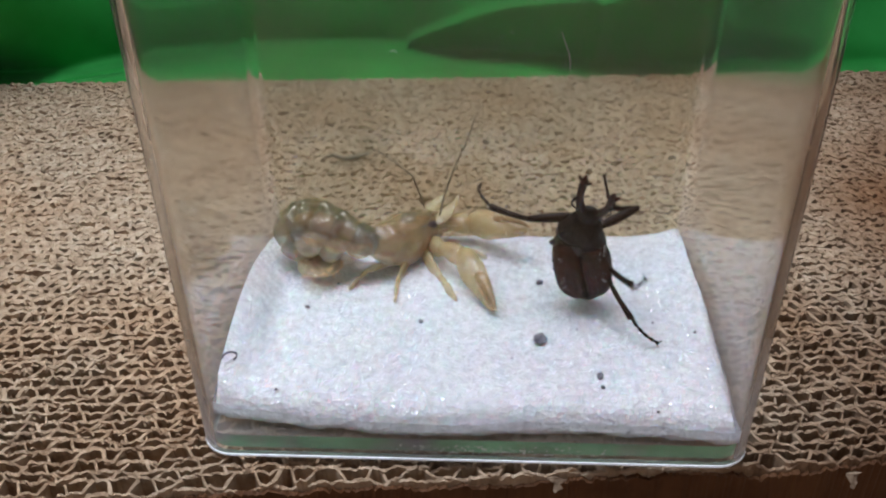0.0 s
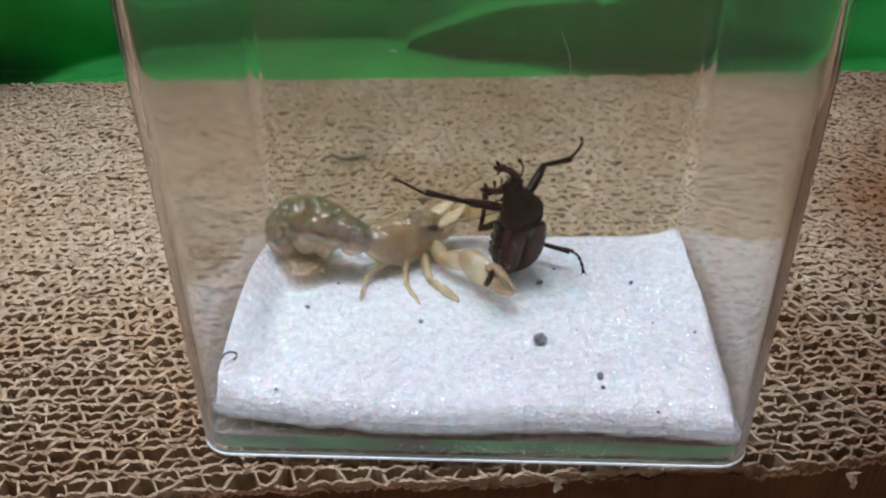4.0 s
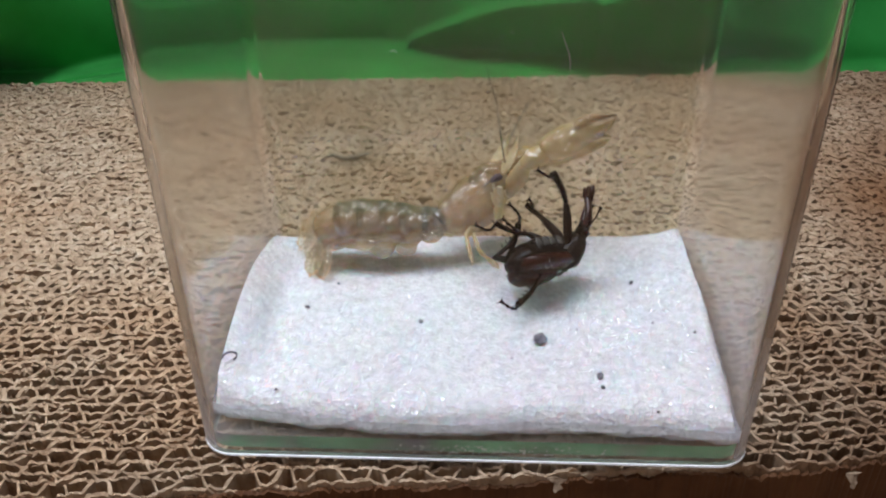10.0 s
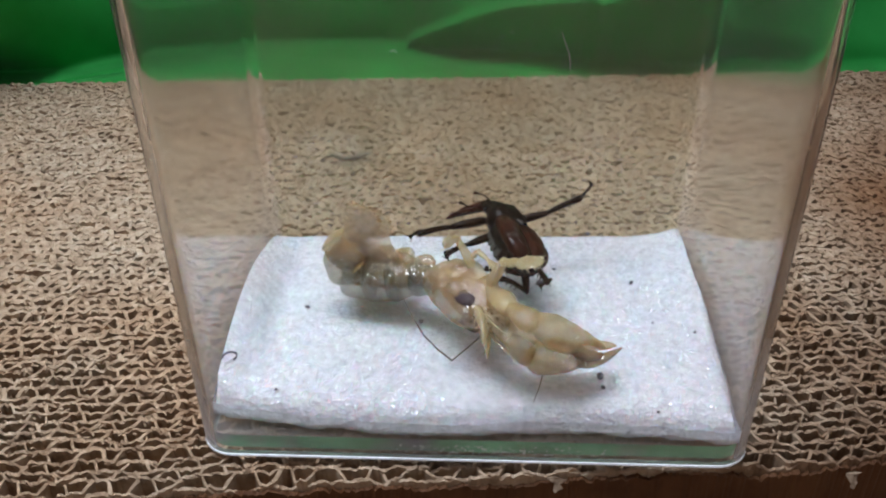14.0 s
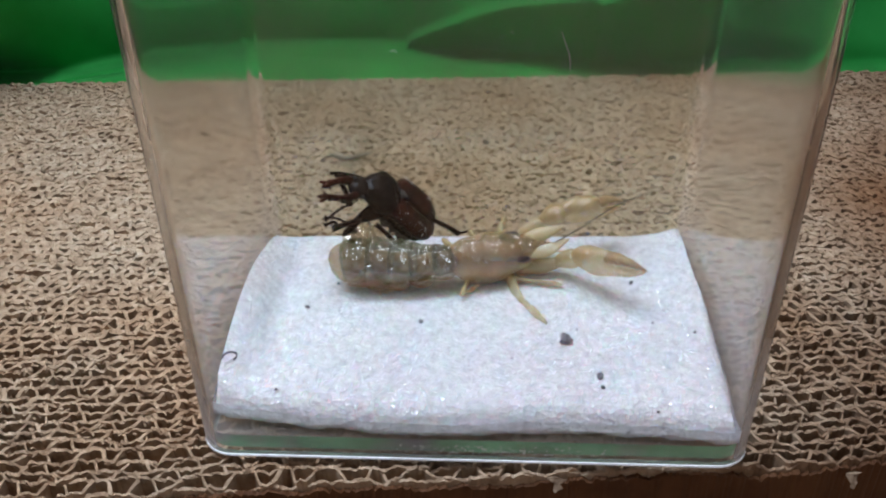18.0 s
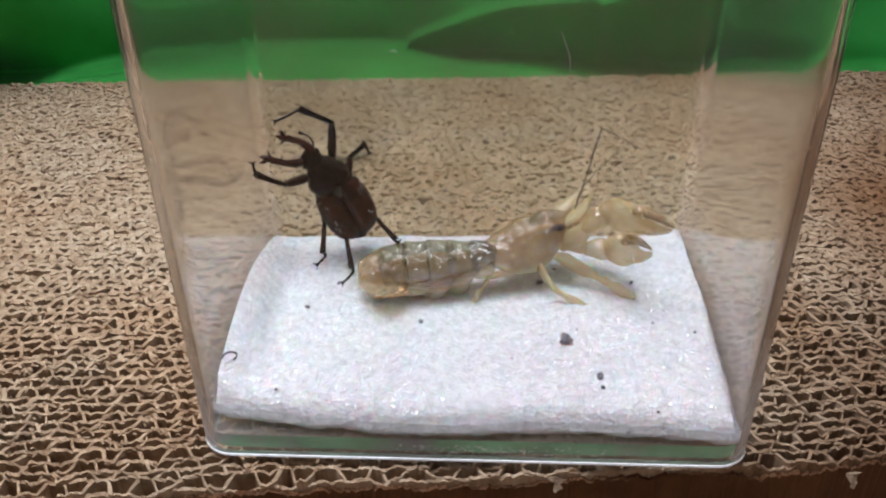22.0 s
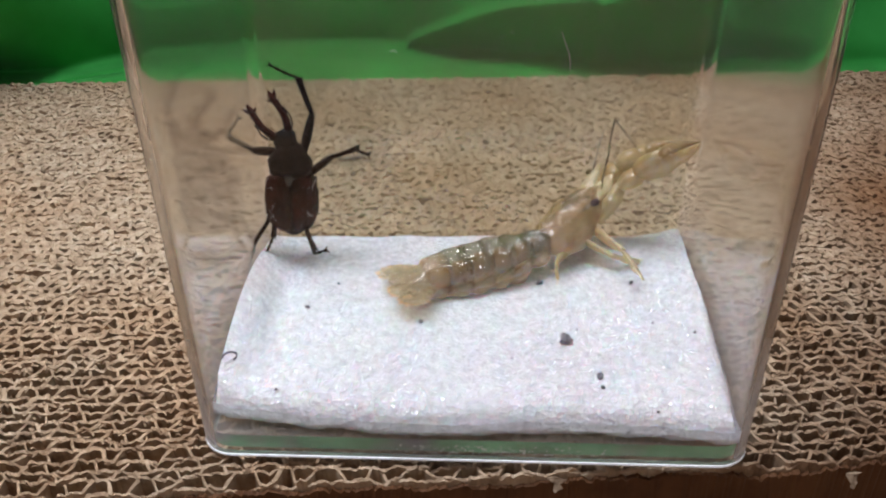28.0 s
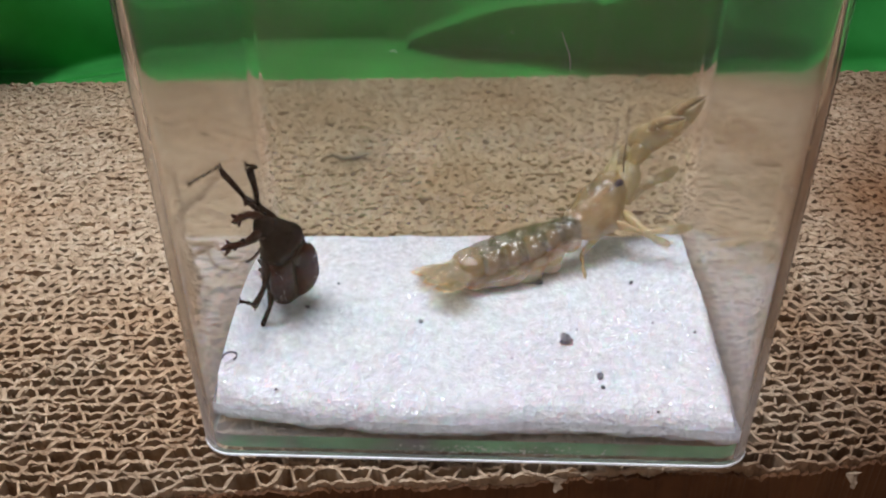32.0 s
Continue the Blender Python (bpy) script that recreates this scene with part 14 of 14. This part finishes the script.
    walk(shrimp["antenna_r2"], [at(0,19.67,-3.66,20.28,1.7,-73.3,-3.4), at(0.5,21.9,-2.17,20.4,7.2,-66.7,-17.3), at(0.75,20.37,-4.14,20.47,5.8,-67.9,-13.2), at(1,17.85,-5.04,20.19,4,-69.1,-8.7), at(1.5,19.53,-7.22,20.13,0.7,-71.5,-1.1), at(2,17.82,-6.28,19.03,-4.2,-73.8,8.1), at(2.25,20.56,-5.99,17.27,27.7,-71.9,-62.3), at(2.5,22.48,-5.63,14.65,36.1,-63,-109.9), at(2.75,24.44,-14.55,9.56,12.9,-32.8,-75.6), at(3,25.23,-19.41,2.1,11.5,0.8,-58.8), at(3.4,25.94,-18.17,4.3,3.5,12.1,-15.1), at(4.1,25.53,-13.33,12.17,-7,-12.7,-40.8), at(4.8,22.14,-6.89,18.21,-5.6,-39.5,-67.2), at(5.5,16.78,-0.56,20.77,20.9,-60.8,-113.8), at(5.67,19.76,-1.37,21,19.5,-66,-77.4), at(5.83,21.55,-0.85,20.7,9.3,-69.5,-32.9), at(6,21.34,0.42,20.01,-5.4,-69.1,16), at(6.33,19.46,-0.12,20.7,5.5,-73.2,-35.4), at(6.67,17.58,-0.89,21.02,23.7,-72.6,-94), at(7,15.76,-1.87,20.94,31.8,-68,-142.7), at(7.25,15.57,-2.49,20.8,16.4,-60.3,-169.6), at(7.5,14.64,-2.26,20.32,-1.6,-56.3,164.8), at(7.75,13.67,-0.86,19.69,-20.1,-56.8,139.5), at(8,13.39,1.47,19.1,-37.7,-61.7,113.8), at(8.33,14.07,4.73,19.01,-38.9,-65.9,103.2), at(8.67,17.05,6.29,19.4,-38.1,-70,90.9), at(9,20,4.94,19.89,-33.8,-74,75.2), at(9.33,23.77,4.48,18.84,-30.9,-77.5,59.5), at(9.67,25.01,3.13,16.75,-21.4,-80.5,37.3), at(10,23.63,2.11,13.81,-1,-82.4,4.3), at(10.25,18.1,4.67,14.39,-16.3,-68.9,26), at(10.5,12.66,3.81,16.07,-17,-54.9,33.4), at(10.75,9.61,0.26,18.05,-15.1,-41,38.7), at(11,10.03,-3.91,19.32,-12.1,-27.3,43.8), at(11.17,4.8,-5.82,13.91,-10.6,-1.9,58.9), at(11.33,1.6,-4.58,5.36,-2.2,22.1,75.9), at(11.5,2.02,-0.48,-2.58,17.3,41.6,101.9), at(11.67,0.39,6.59,-0.39,17,39.9,116.5), at(11.83,5.59,10.27,0.53,16.1,38.4,130.8), at(12,13.83,7.2,0.14,14.8,37,144.8), at(13,10.66,6.54,6.32,24,35.9,137.4), at(13.33,4.94,7.56,11.03,26.9,24.4,134), at(13.67,4.68,4.35,12.52,30.3,13.1,130.2), at(14,10.7,-0.7,10.4,34.4,2.1,125.8), at(14.5,7.55,4.1,7,26.6,21.8,131.1), at(15.17,4.39,9.39,7.94,21.9,24.7,131.2), at(15.83,7.09,10.61,7.03,17.1,27.5,131), at(16.5,13.52,6.21,4.65,12.1,30.4,130.6), at(16.67,6.61,10.97,5.96,11.7,29.2,128.8), at(16.83,3.51,9.45,6.15,11.4,27.9,127), at(17,6.86,3.63,5.23,11.1,26.7,125.3), at(17.6,5.79,4.1,7.36,24.2,25,122), at(17.73,16.62,-2.61,8.73,-0.6,11.7,75.5), at(17.87,28.53,-3.42,11.84,-9.1,-13.8,37.1), at(18,32.09,0.88,14.64,2.3,-38.8,-6.7), at(19,31.03,-0.67,15.86,2.8,-43.6,-36.1), at(20,30.78,-1.04,15.93,2.8,-6,-37), at(21,30.27,-0.28,16.48,3.4,-10.8,-54.6), at(22,27.95,1.93,17.88,5.8,24.8,-53.7), at(23,24.62,-5.4,19.03,28.5,37.4,-72.6), at(24,27.24,-2.69,18.63,28.1,40,-74.5), at(25,27.33,-2.98,18.56,27.2,40,-75.6), at(25.5,25.64,-4.25,19.06,27.3,41.6,-77.4), at(27.5,17.46,-8.93,19.74,37.3,50.1,-87.4), at(28,18.42,-7.08,20.32,39.4,48.6,-92.3), at(28.17,18.27,-8.04,19.42,38.2,16.3,-49.7), at(28.33,17.88,-7.94,18.27,15.9,-7.2,-8.2), at(28.5,17.7,-6.84,17.04,-16.7,-8.1,39.6), at(29,20.37,-7.46,15.49,-15.1,1.4,37.3), at(30,12.23,-8.97,18.47,-16.7,-5.6,32.1), at(30.33,19.12,-9.89,18.85,-20,-31.9,-2.2), at(30.67,24.22,-6.68,15.77,0.9,-53.9,-52.2), at(31,24.12,-1.73,11.18,44.9,-51,-123.1), at(32,23.91,-1.89,10.84,36.1,-45.4,-131)])
    walk(shrimp["antenna_l0"], [at(0,17.5,1.6,1.2,-26.4,-62.4,151.7), at(0.17,17.5,1.6,1.2,1.6,-49.8,93.5), at(0.33,17.5,1.6,1.2,3.6,-30,57.5), at(0.5,17.5,1.6,1.2,-6.6,-12.6,26.6), at(0.62,17.5,1.6,1.2,5.9,-22.8,54.4), at(0.75,17.5,1.6,1.2,12.5,-37.4,82.7), at(0.88,17.5,1.6,1.2,8.7,-52.8,117.1), at(1,17.5,1.6,1.2,-14.7,-62.5,168.7), at(1.25,17.5,1.6,1.2,-18,-60.5,152.4), at(1.5,17.5,1.6,1.2,-22.1,-59,136.8), at(1.75,17.5,1.6,1.2,-26.7,-58.1,121.5), at(2,17.5,1.6,1.2,-31.5,-57.9,106.4), at(2.17,17.5,1.6,1.2,-11.4,-46,70.2), at(2.33,17.5,1.6,1.2,-5.3,-29.6,46.2), at(2.5,17.5,1.6,1.2,-7,-12.6,26.6), at(3,17.5,1.6,1.2,-5.9,-12.6,26.6), at(3.4,17.5,1.6,1.2,-5.4,-12.6,26.6), at(5.5,17.5,1.6,1.2,-4.5,-12.6,26.6), at(5.67,17.5,1.6,1.2,-3.3,-20.1,-10), at(5.83,17.5,1.6,1.2,2.7,-25.3,-48.6), at(6,17.5,1.6,1.2,11.1,-25.9,-88.5), at(6.33,17.5,1.6,1.2,2.4,-25.6,-48.6), at(6.67,17.5,1.6,1.2,-4,-20.3,-10), at(7,17.5,1.6,1.2,-5.5,-12.6,26.6), at(8,17.5,1.6,1.2,-7.6,-12.6,26.6), at(9,17.5,1.6,1.2,-5.8,-12.6,26.6), at(10,17.5,1.6,1.2,-1.1,-12.6,26.6), at(11,17.5,1.6,1.2,-7.5,-12.6,26.6), at(11.17,17.5,1.6,1.2,-3.2,-7.2,24.7), at(11.33,17.5,1.6,1.2,0.9,-1.8,23.2), at(11.5,17.5,1.6,1.2,4.8,3.8,22.1), at(12,17.5,1.6,1.2,4.2,13.2,14.9), at(12.33,17.5,1.6,1.2,-2.9,10.7,-2.3), at(12.67,17.5,1.6,1.2,-8.9,6.4,-18.9), at(13,17.5,1.6,1.2,-13.4,0.5,-34.9), at(13.33,17.5,1.6,1.2,-20,9.1,-47.9), at(13.67,17.5,1.6,1.2,-28.6,15.9,-62.2), at(14,17.5,1.6,1.2,-39,20.3,-77.9), at(14.12,17.5,1.6,1.2,-34.7,18.9,-72.3), at(14.25,17.5,1.6,1.2,-30.6,17.2,-66.9), at(14.38,17.5,1.6,1.2,-26.7,15,-61.6), at(14.5,17.5,1.6,1.2,-23.1,12.6,-56.6), at(15,17.5,1.6,1.2,-18.3,13.3,-47.2), at(15.5,17.5,1.6,1.2,-13.4,13.1,-37.7), at(16,17.5,1.6,1.2,-8.6,12.2,-28.3), at(16.5,17.5,1.6,1.2,-4.1,10.6,-19.1), at(17,17.5,1.6,1.2,-1.6,8.1,-8.2), at(17.15,17.5,1.6,1.2,-6.7,10.9,-28.3), at(17.3,17.5,1.6,1.2,-12.6,11.8,-48.8), at(17.45,17.5,1.6,1.2,-18.4,10.7,-69.2), at(17.6,17.5,1.6,1.2,-23.4,7.6,-89.3), at(17.73,17.5,1.6,1.2,-13.8,5.1,-50), at(17.87,17.5,1.6,1.2,-7.9,-2.8,-11.7), at(18,17.5,1.6,1.2,-8.2,-12.6,26.6), at(18.33,17.5,1.6,1.2,-7.6,-21.2,11.8), at(18.67,17.5,1.6,1.2,-4.5,-29.3,-4.2), at(19,17.5,1.6,1.2,1.6,-36.3,-22.1), at(19.33,17.5,1.6,1.2,1.4,-34.4,-19.4), at(19.67,17.5,1.6,1.2,1.3,-32.6,-16.8), at(20,17.5,1.6,1.2,1.3,-30.7,-14.3), at(20.5,17.5,1.6,1.2,-2.1,-21.9,6.9), at(21,17.5,1.6,1.2,-1.9,-12.6,26.6), at(22,17.5,1.6,1.2,-2.8,-12.6,26.6), at(23,17.5,1.6,1.2,-9.8,-12.6,26.6), at(24,17.5,1.6,1.2,-9.4,-12.6,26.6), at(25,17.5,1.6,1.2,-9.1,-12.6,26.6), at(25.5,17.5,1.6,1.2,-8.9,-12.6,26.6), at(27.5,17.5,1.6,1.2,-11.3,-12.6,26.6), at(28,17.5,1.6,1.2,-13,-12.6,26.6), at(28.5,17.5,1.6,1.2,-11.6,-12.6,26.6), at(29,17.5,1.6,1.2,11.8,-31.5,-29.8), at(30,17.5,1.6,1.2,-13.6,-12.6,26.6), at(31,17.5,1.6,1.2,-11.7,-12.6,26.6), at(32,17.5,1.6,1.2,-11.1,-12.6,26.6)])
    walk(shrimp["antenna_l1"], [at(0,13.01,4.02,10.95,-15.1,-26.6,122.9), at(0.17,17.07,8.69,9.6,-7.8,-21.4,89), at(0.33,22.62,9.63,6.7,-4.9,-13.4,57.2), at(0.5,27.1,6.4,3.6,-6.7,-5.1,26.6), at(0.62,23.4,9.84,5.46,-8,-8.5,40.6), at(0.75,18.61,10.27,7.88,-10.1,-11.5,54.8), at(0.88,14.48,7.52,9.97,-12.9,-14,69.2), at(1,12.52,2.6,10.96,-16.3,-15.6,83.9), at(1.25,12.7,4.11,10.77,-10.2,-17.2,106.6), at(1.5,13.38,5.48,10.63,-5.2,-21,129.4), at(1.75,14.47,6.55,10.54,-2,-26.3,152.6), at(2,15.85,7.2,10.52,-1.4,-32.4,176.8), at(2.17,20.1,8.79,9.11,6.9,-22.6,123.4), at(2.33,24.12,8.5,6.63,3.8,-10.8,74.7), at(2.5,27.1,6.4,3.6,-7.1,-5.1,26.6), at(3,27.1,6.4,3.6,-6,-5.1,26.6), at(3.4,27.1,6.4,3.6,-5.5,-5.1,26.6), at(5.5,27.1,6.4,3.6,-4.5,-5.1,26.6), at(5.67,27.67,-0.2,4.98,-2.7,1.4,19.9), at(5.83,24.07,-5.86,5.91,-1.6,8.1,13.3), at(6,17.76,-8.29,6.01,-1.3,14.9,6.7), at(6.33,24.06,-5.84,5.95,-1.9,8.1,13.3), at(6.67,27.66,-0.19,5.02,-3.3,1.4,19.8), at(7,27.1,6.4,3.6,-5.5,-5.1,26.6), at(8,27.1,6.4,3.6,-7.7,-5.1,26.6), at(9,27.1,6.4,3.6,-5.8,-5.1,26.6), at(10,27.1,6.4,3.6,-1.1,-5.1,26.6), at(11,27.1,6.4,3.6,-7.6,-5.1,26.6), at(11.17,27.42,6.15,2.59,-7.8,-2.2,-14.1), at(11.33,27.61,5.92,1.54,-9.9,-0.2,-54.7), at(11.5,27.67,5.74,0.48,-12.8,0,-95.4), at(12,27.85,4.35,-1.31,-16.7,-2.4,-86.4), at(12.33,28.3,1.16,-0.85,-3.2,5.1,-41.1), at(12.67,27.84,-1.95,-0.02,11.5,0.6,4.5), at(13,26.52,-4.7,1.11,18.9,-12.9,48.7), at(13.33,24.78,-6.46,-0.54,15.9,-12.3,35.6), at(13.67,22.43,-7.76,-1.81,12.8,-12.3,22.6), at(14,19.67,-8.49,-2.61,9.8,-13,9.5), at(14.12,20.66,-8.31,-2.36,11.7,-11.4,16.1), at(14.25,21.62,-8.07,-2.04,13.9,-10,22.7), at(14.38,22.54,-7.75,-1.65,16.1,-8.8,29.3), at(14.5,23.41,-7.36,-1.2,18.5,-7.9,36), at(15,24.77,-6.26,-1.32,11.6,-0.7,0.3), at(15.5,25.97,-4.96,-1.3,1.7,1.1,-36), at(16,26.96,-3.51,-1.13,-7.3,-3.3,-72.1), at(16.5,27.71,-1.94,-0.83,-12.1,-12.1,-107.7), at(17,28.28,0.04,-0.35,-9.7,-15.6,-123.4), at(17.15,27,-3.53,-0.89,-1.1,-9.2,-83.9), at(17.3,24.59,-6.5,-1.05,9.5,-9.7,-44.2), at(17.45,21.33,-8.51,-0.83,17.5,-16.7,-4.7), at(17.6,17.64,-9.3,-0.26,19.1,-27.1,36.1), at(17.73,24.54,-6.8,0.22,10,-19.3,34.1), at(17.87,28.26,-0.63,1.73,1,-11.9,30.9), at(18,27.1,6.4,3.6,-8.3,-5.1,26.6), at(18.33,27.54,3.69,5.18,-5.7,2.2,23.8), at(18.67,27.06,0.89,6.59,-3.3,9.7,21.2), at(19,25.71,-1.74,7.71,-1.3,17.2,18.9), at(19.33,26.05,-1.42,7.42,-11.2,-2.9,-11.1), at(19.67,26.37,-1.09,7.12,-10,-25.2,-40.2), at(20,26.66,-0.74,6.81,6.1,-43.2,-78.1), at(20.5,27.63,2.83,5.3,-8.5,-25.5,-20.7), at(21,27.1,6.4,3.6,-1.8,-5.1,26.6), at(22,27.1,6.4,3.6,-2.8,-5.1,26.6), at(23,27.1,6.4,3.6,-10.1,-5.1,26.6), at(24,27.1,6.4,3.6,-9.6,-5.1,26.6), at(25,27.1,6.4,3.6,-9.3,-5.1,26.6), at(25.5,27.1,6.4,3.6,-9.1,-5.1,26.6), at(27.5,27.1,6.4,3.6,-11.7,-5.1,26.6), at(28,27.1,6.4,3.6,-13.5,-5.1,26.6), at(28.5,27.1,6.4,3.6,-12,-5.1,26.6), at(29,25.64,-3.05,6.95,8.6,7.2,-18.7), at(30,27.1,6.4,3.6,-14.2,-5.1,26.6), at(31,27.1,6.4,3.6,-12.1,-5.1,26.6), at(32,27.1,6.4,3.6,-11.4,-5.1,26.6)])
    walk(shrimp["antenna_l2"], [at(0,8.64,10.78,14.97,-14.7,21.1,60.3), at(0.17,17.22,17.07,12.88,-13.3,14.5,49.1), at(0.33,27.37,16.99,8.78,-10.7,8.2,37.9), at(0.5,35.12,10.41,4.4,-6.9,2.6,26.6), at(0.62,30.17,15.63,6.8,-13.4,-7.3,-13.8), at(0.75,23.71,17.47,9.68,-11.8,-19.1,-54.9), at(0.88,17.59,15.68,12.14,-2,-26.7,-99.5), at(1,13.45,11.22,13.38,11.2,-25.5,-146), at(1.25,10.25,12.35,13.44,18.5,-11.3,173.1), at(1.5,8.04,11.97,13.86,14.9,4,134.9), at(1.75,7.31,10.27,14.54,2.2,13.6,94.4), at(2,8.26,7.63,15.34,-13.9,12.5,52.2), at(2.17,15.53,15.73,12.57,-12.2,8.9,43.7), at(2.33,26.47,17.02,8.32,-10,5.6,35.2), at(2.5,35.12,10.41,4.4,-7.4,2.6,26.6), at(3,35.12,10.41,4.4,-6.1,2.6,26.6), at(3.4,35.12,10.41,4.4,-5.6,2.6,26.6), at(5.5,35.12,10.41,4.4,-4.6,2.6,26.6), at(5.67,36.13,2.85,4.76,-11.6,-12.3,-16.1), at(5.83,32.74,-3.81,4.63,-6,-27.8,-61.4), at(6,26.4,-7.28,3.69,11.7,-34.1,-113.9), at(6.33,32.74,-3.8,4.68,-6.3,-28.1,-61.3), at(6.67,36.12,2.86,4.8,-12.3,-12.5,-16), at(7,35.12,10.41,4.4,-5.6,2.6,26.6), at(8,35.12,10.41,4.4,-7.9,2.6,26.6), at(9,35.12,10.41,4.4,-5.9,2.6,26.6), at(10,35.12,10.41,4.4,-1.1,2.6,26.6), at(11,35.12,10.41,4.4,-7.9,2.6,26.6), at(11.17,36.14,3.96,2.94,-2,-1.7,31.5), at(11.33,32.8,-1.43,1.57,3.6,-6.4,36), at(11.5,26.82,-3.23,0.47,8.8,-11.6,40), at(12,28.41,-4.62,-0.94,16.6,-21.4,60.8), at(12.33,35.05,-4.74,-1.65,13.2,-35.4,112), at(12.67,36.81,-1.24,-0.12,-3.7,-41,172.2), at(13,32.31,1.89,3.11,-18,-32.3,-129.6), at(13.33,31.93,-1.34,1.37,-21.4,-59.7,-170.6), at(13.67,30.55,-4.39,0.1,43.5,-72,85.2), at(14,28.32,-7.04,-0.58,68.5,-47.1,19.5), at(14.12,29.14,-5.87,-0.59,45.7,-75,72.4), at(14.25,29.81,-4.65,-0.49,-41.5,-63.5,-171.7), at(14.38,30.3,-3.39,-0.28,-41.1,-34,-139.7), at(14.5,30.62,-2.12,0.04,-25.6,-8.2,-113.2), at(15,33.77,-6.22,-1.22,-15.7,-0.1,-74.4), at(15.5,33.24,-10.26,-1.48,-2.9,-0.1,-34.8), at(16,29.72,-12.06,-0.62,7.1,-8.2,4), at(16.5,25.03,-10.33,1.06,9.8,-20.7,42.9), at(17,23.5,-7.19,2.08,8.6,-27.1,37.5), at(17.15,27.95,-12.37,0.56,5.7,-18.2,-4.8), at(17.3,30.94,-12.7,0.45,-2.5,-13.3,-45.9), at(17.45,29.92,-9.22,1.75,-11.9,-14.8,-87), at(17.6,24.11,-4.58,3.84,-18.1,-22,-128.4), at(17.73,31.58,-2.04,3.19,-24.3,-11.8,-75.4), at(17.87,35.82,3.89,3.59,-19.9,-0.9,-24.7), at(18,35.12,10.41,4.4,-8.7,2.6,26.6), at(18.33,35.77,7.31,4.83,-18,-11.4,-19.1), at(18.67,35.34,4.1,5.08,-14,-27.7,-66.8), at(19,33.85,1.05,5.04,3.8,-34.9,-122.5), at(19.33,34.87,-3.16,7.87,-12.5,-22.6,-71.9), at(19.67,32.59,-6.35,10.95,-13.4,-3.8,-29.1), at(20,28.02,-7.16,12.97,-1.2,10.6,14.3), at(20.5,35.23,-0.04,9.18,-1.3,6.6,20.5), at(21,35.12,10.41,4.4,-1.8,2.6,26.6), at(22,35.12,10.41,4.4,-2.8,2.6,26.6), at(23,35.12,10.41,4.4,-10.6,2.6,26.6), at(24,35.12,10.41,4.4,-10,2.6,26.6), at(25,35.12,10.41,4.4,-9.7,2.6,26.6), at(25.5,35.12,10.41,4.4,-9.5,2.6,26.6), at(27.5,35.12,10.41,4.4,-12.3,2.6,26.6), at(28,35.12,10.41,4.4,-14.3,2.6,26.6), at(28.5,35.12,10.41,4.4,-12.6,2.6,26.6), at(29,34.1,-5.92,5.82,5.1,5.4,-11.2), at(30,35.12,10.41,4.4,-15.2,2.6,26.6), at(31,35.12,10.41,4.4,-12.8,2.6,26.6), at(32,35.12,10.41,4.4,-12,2.6,26.6)])


motions()
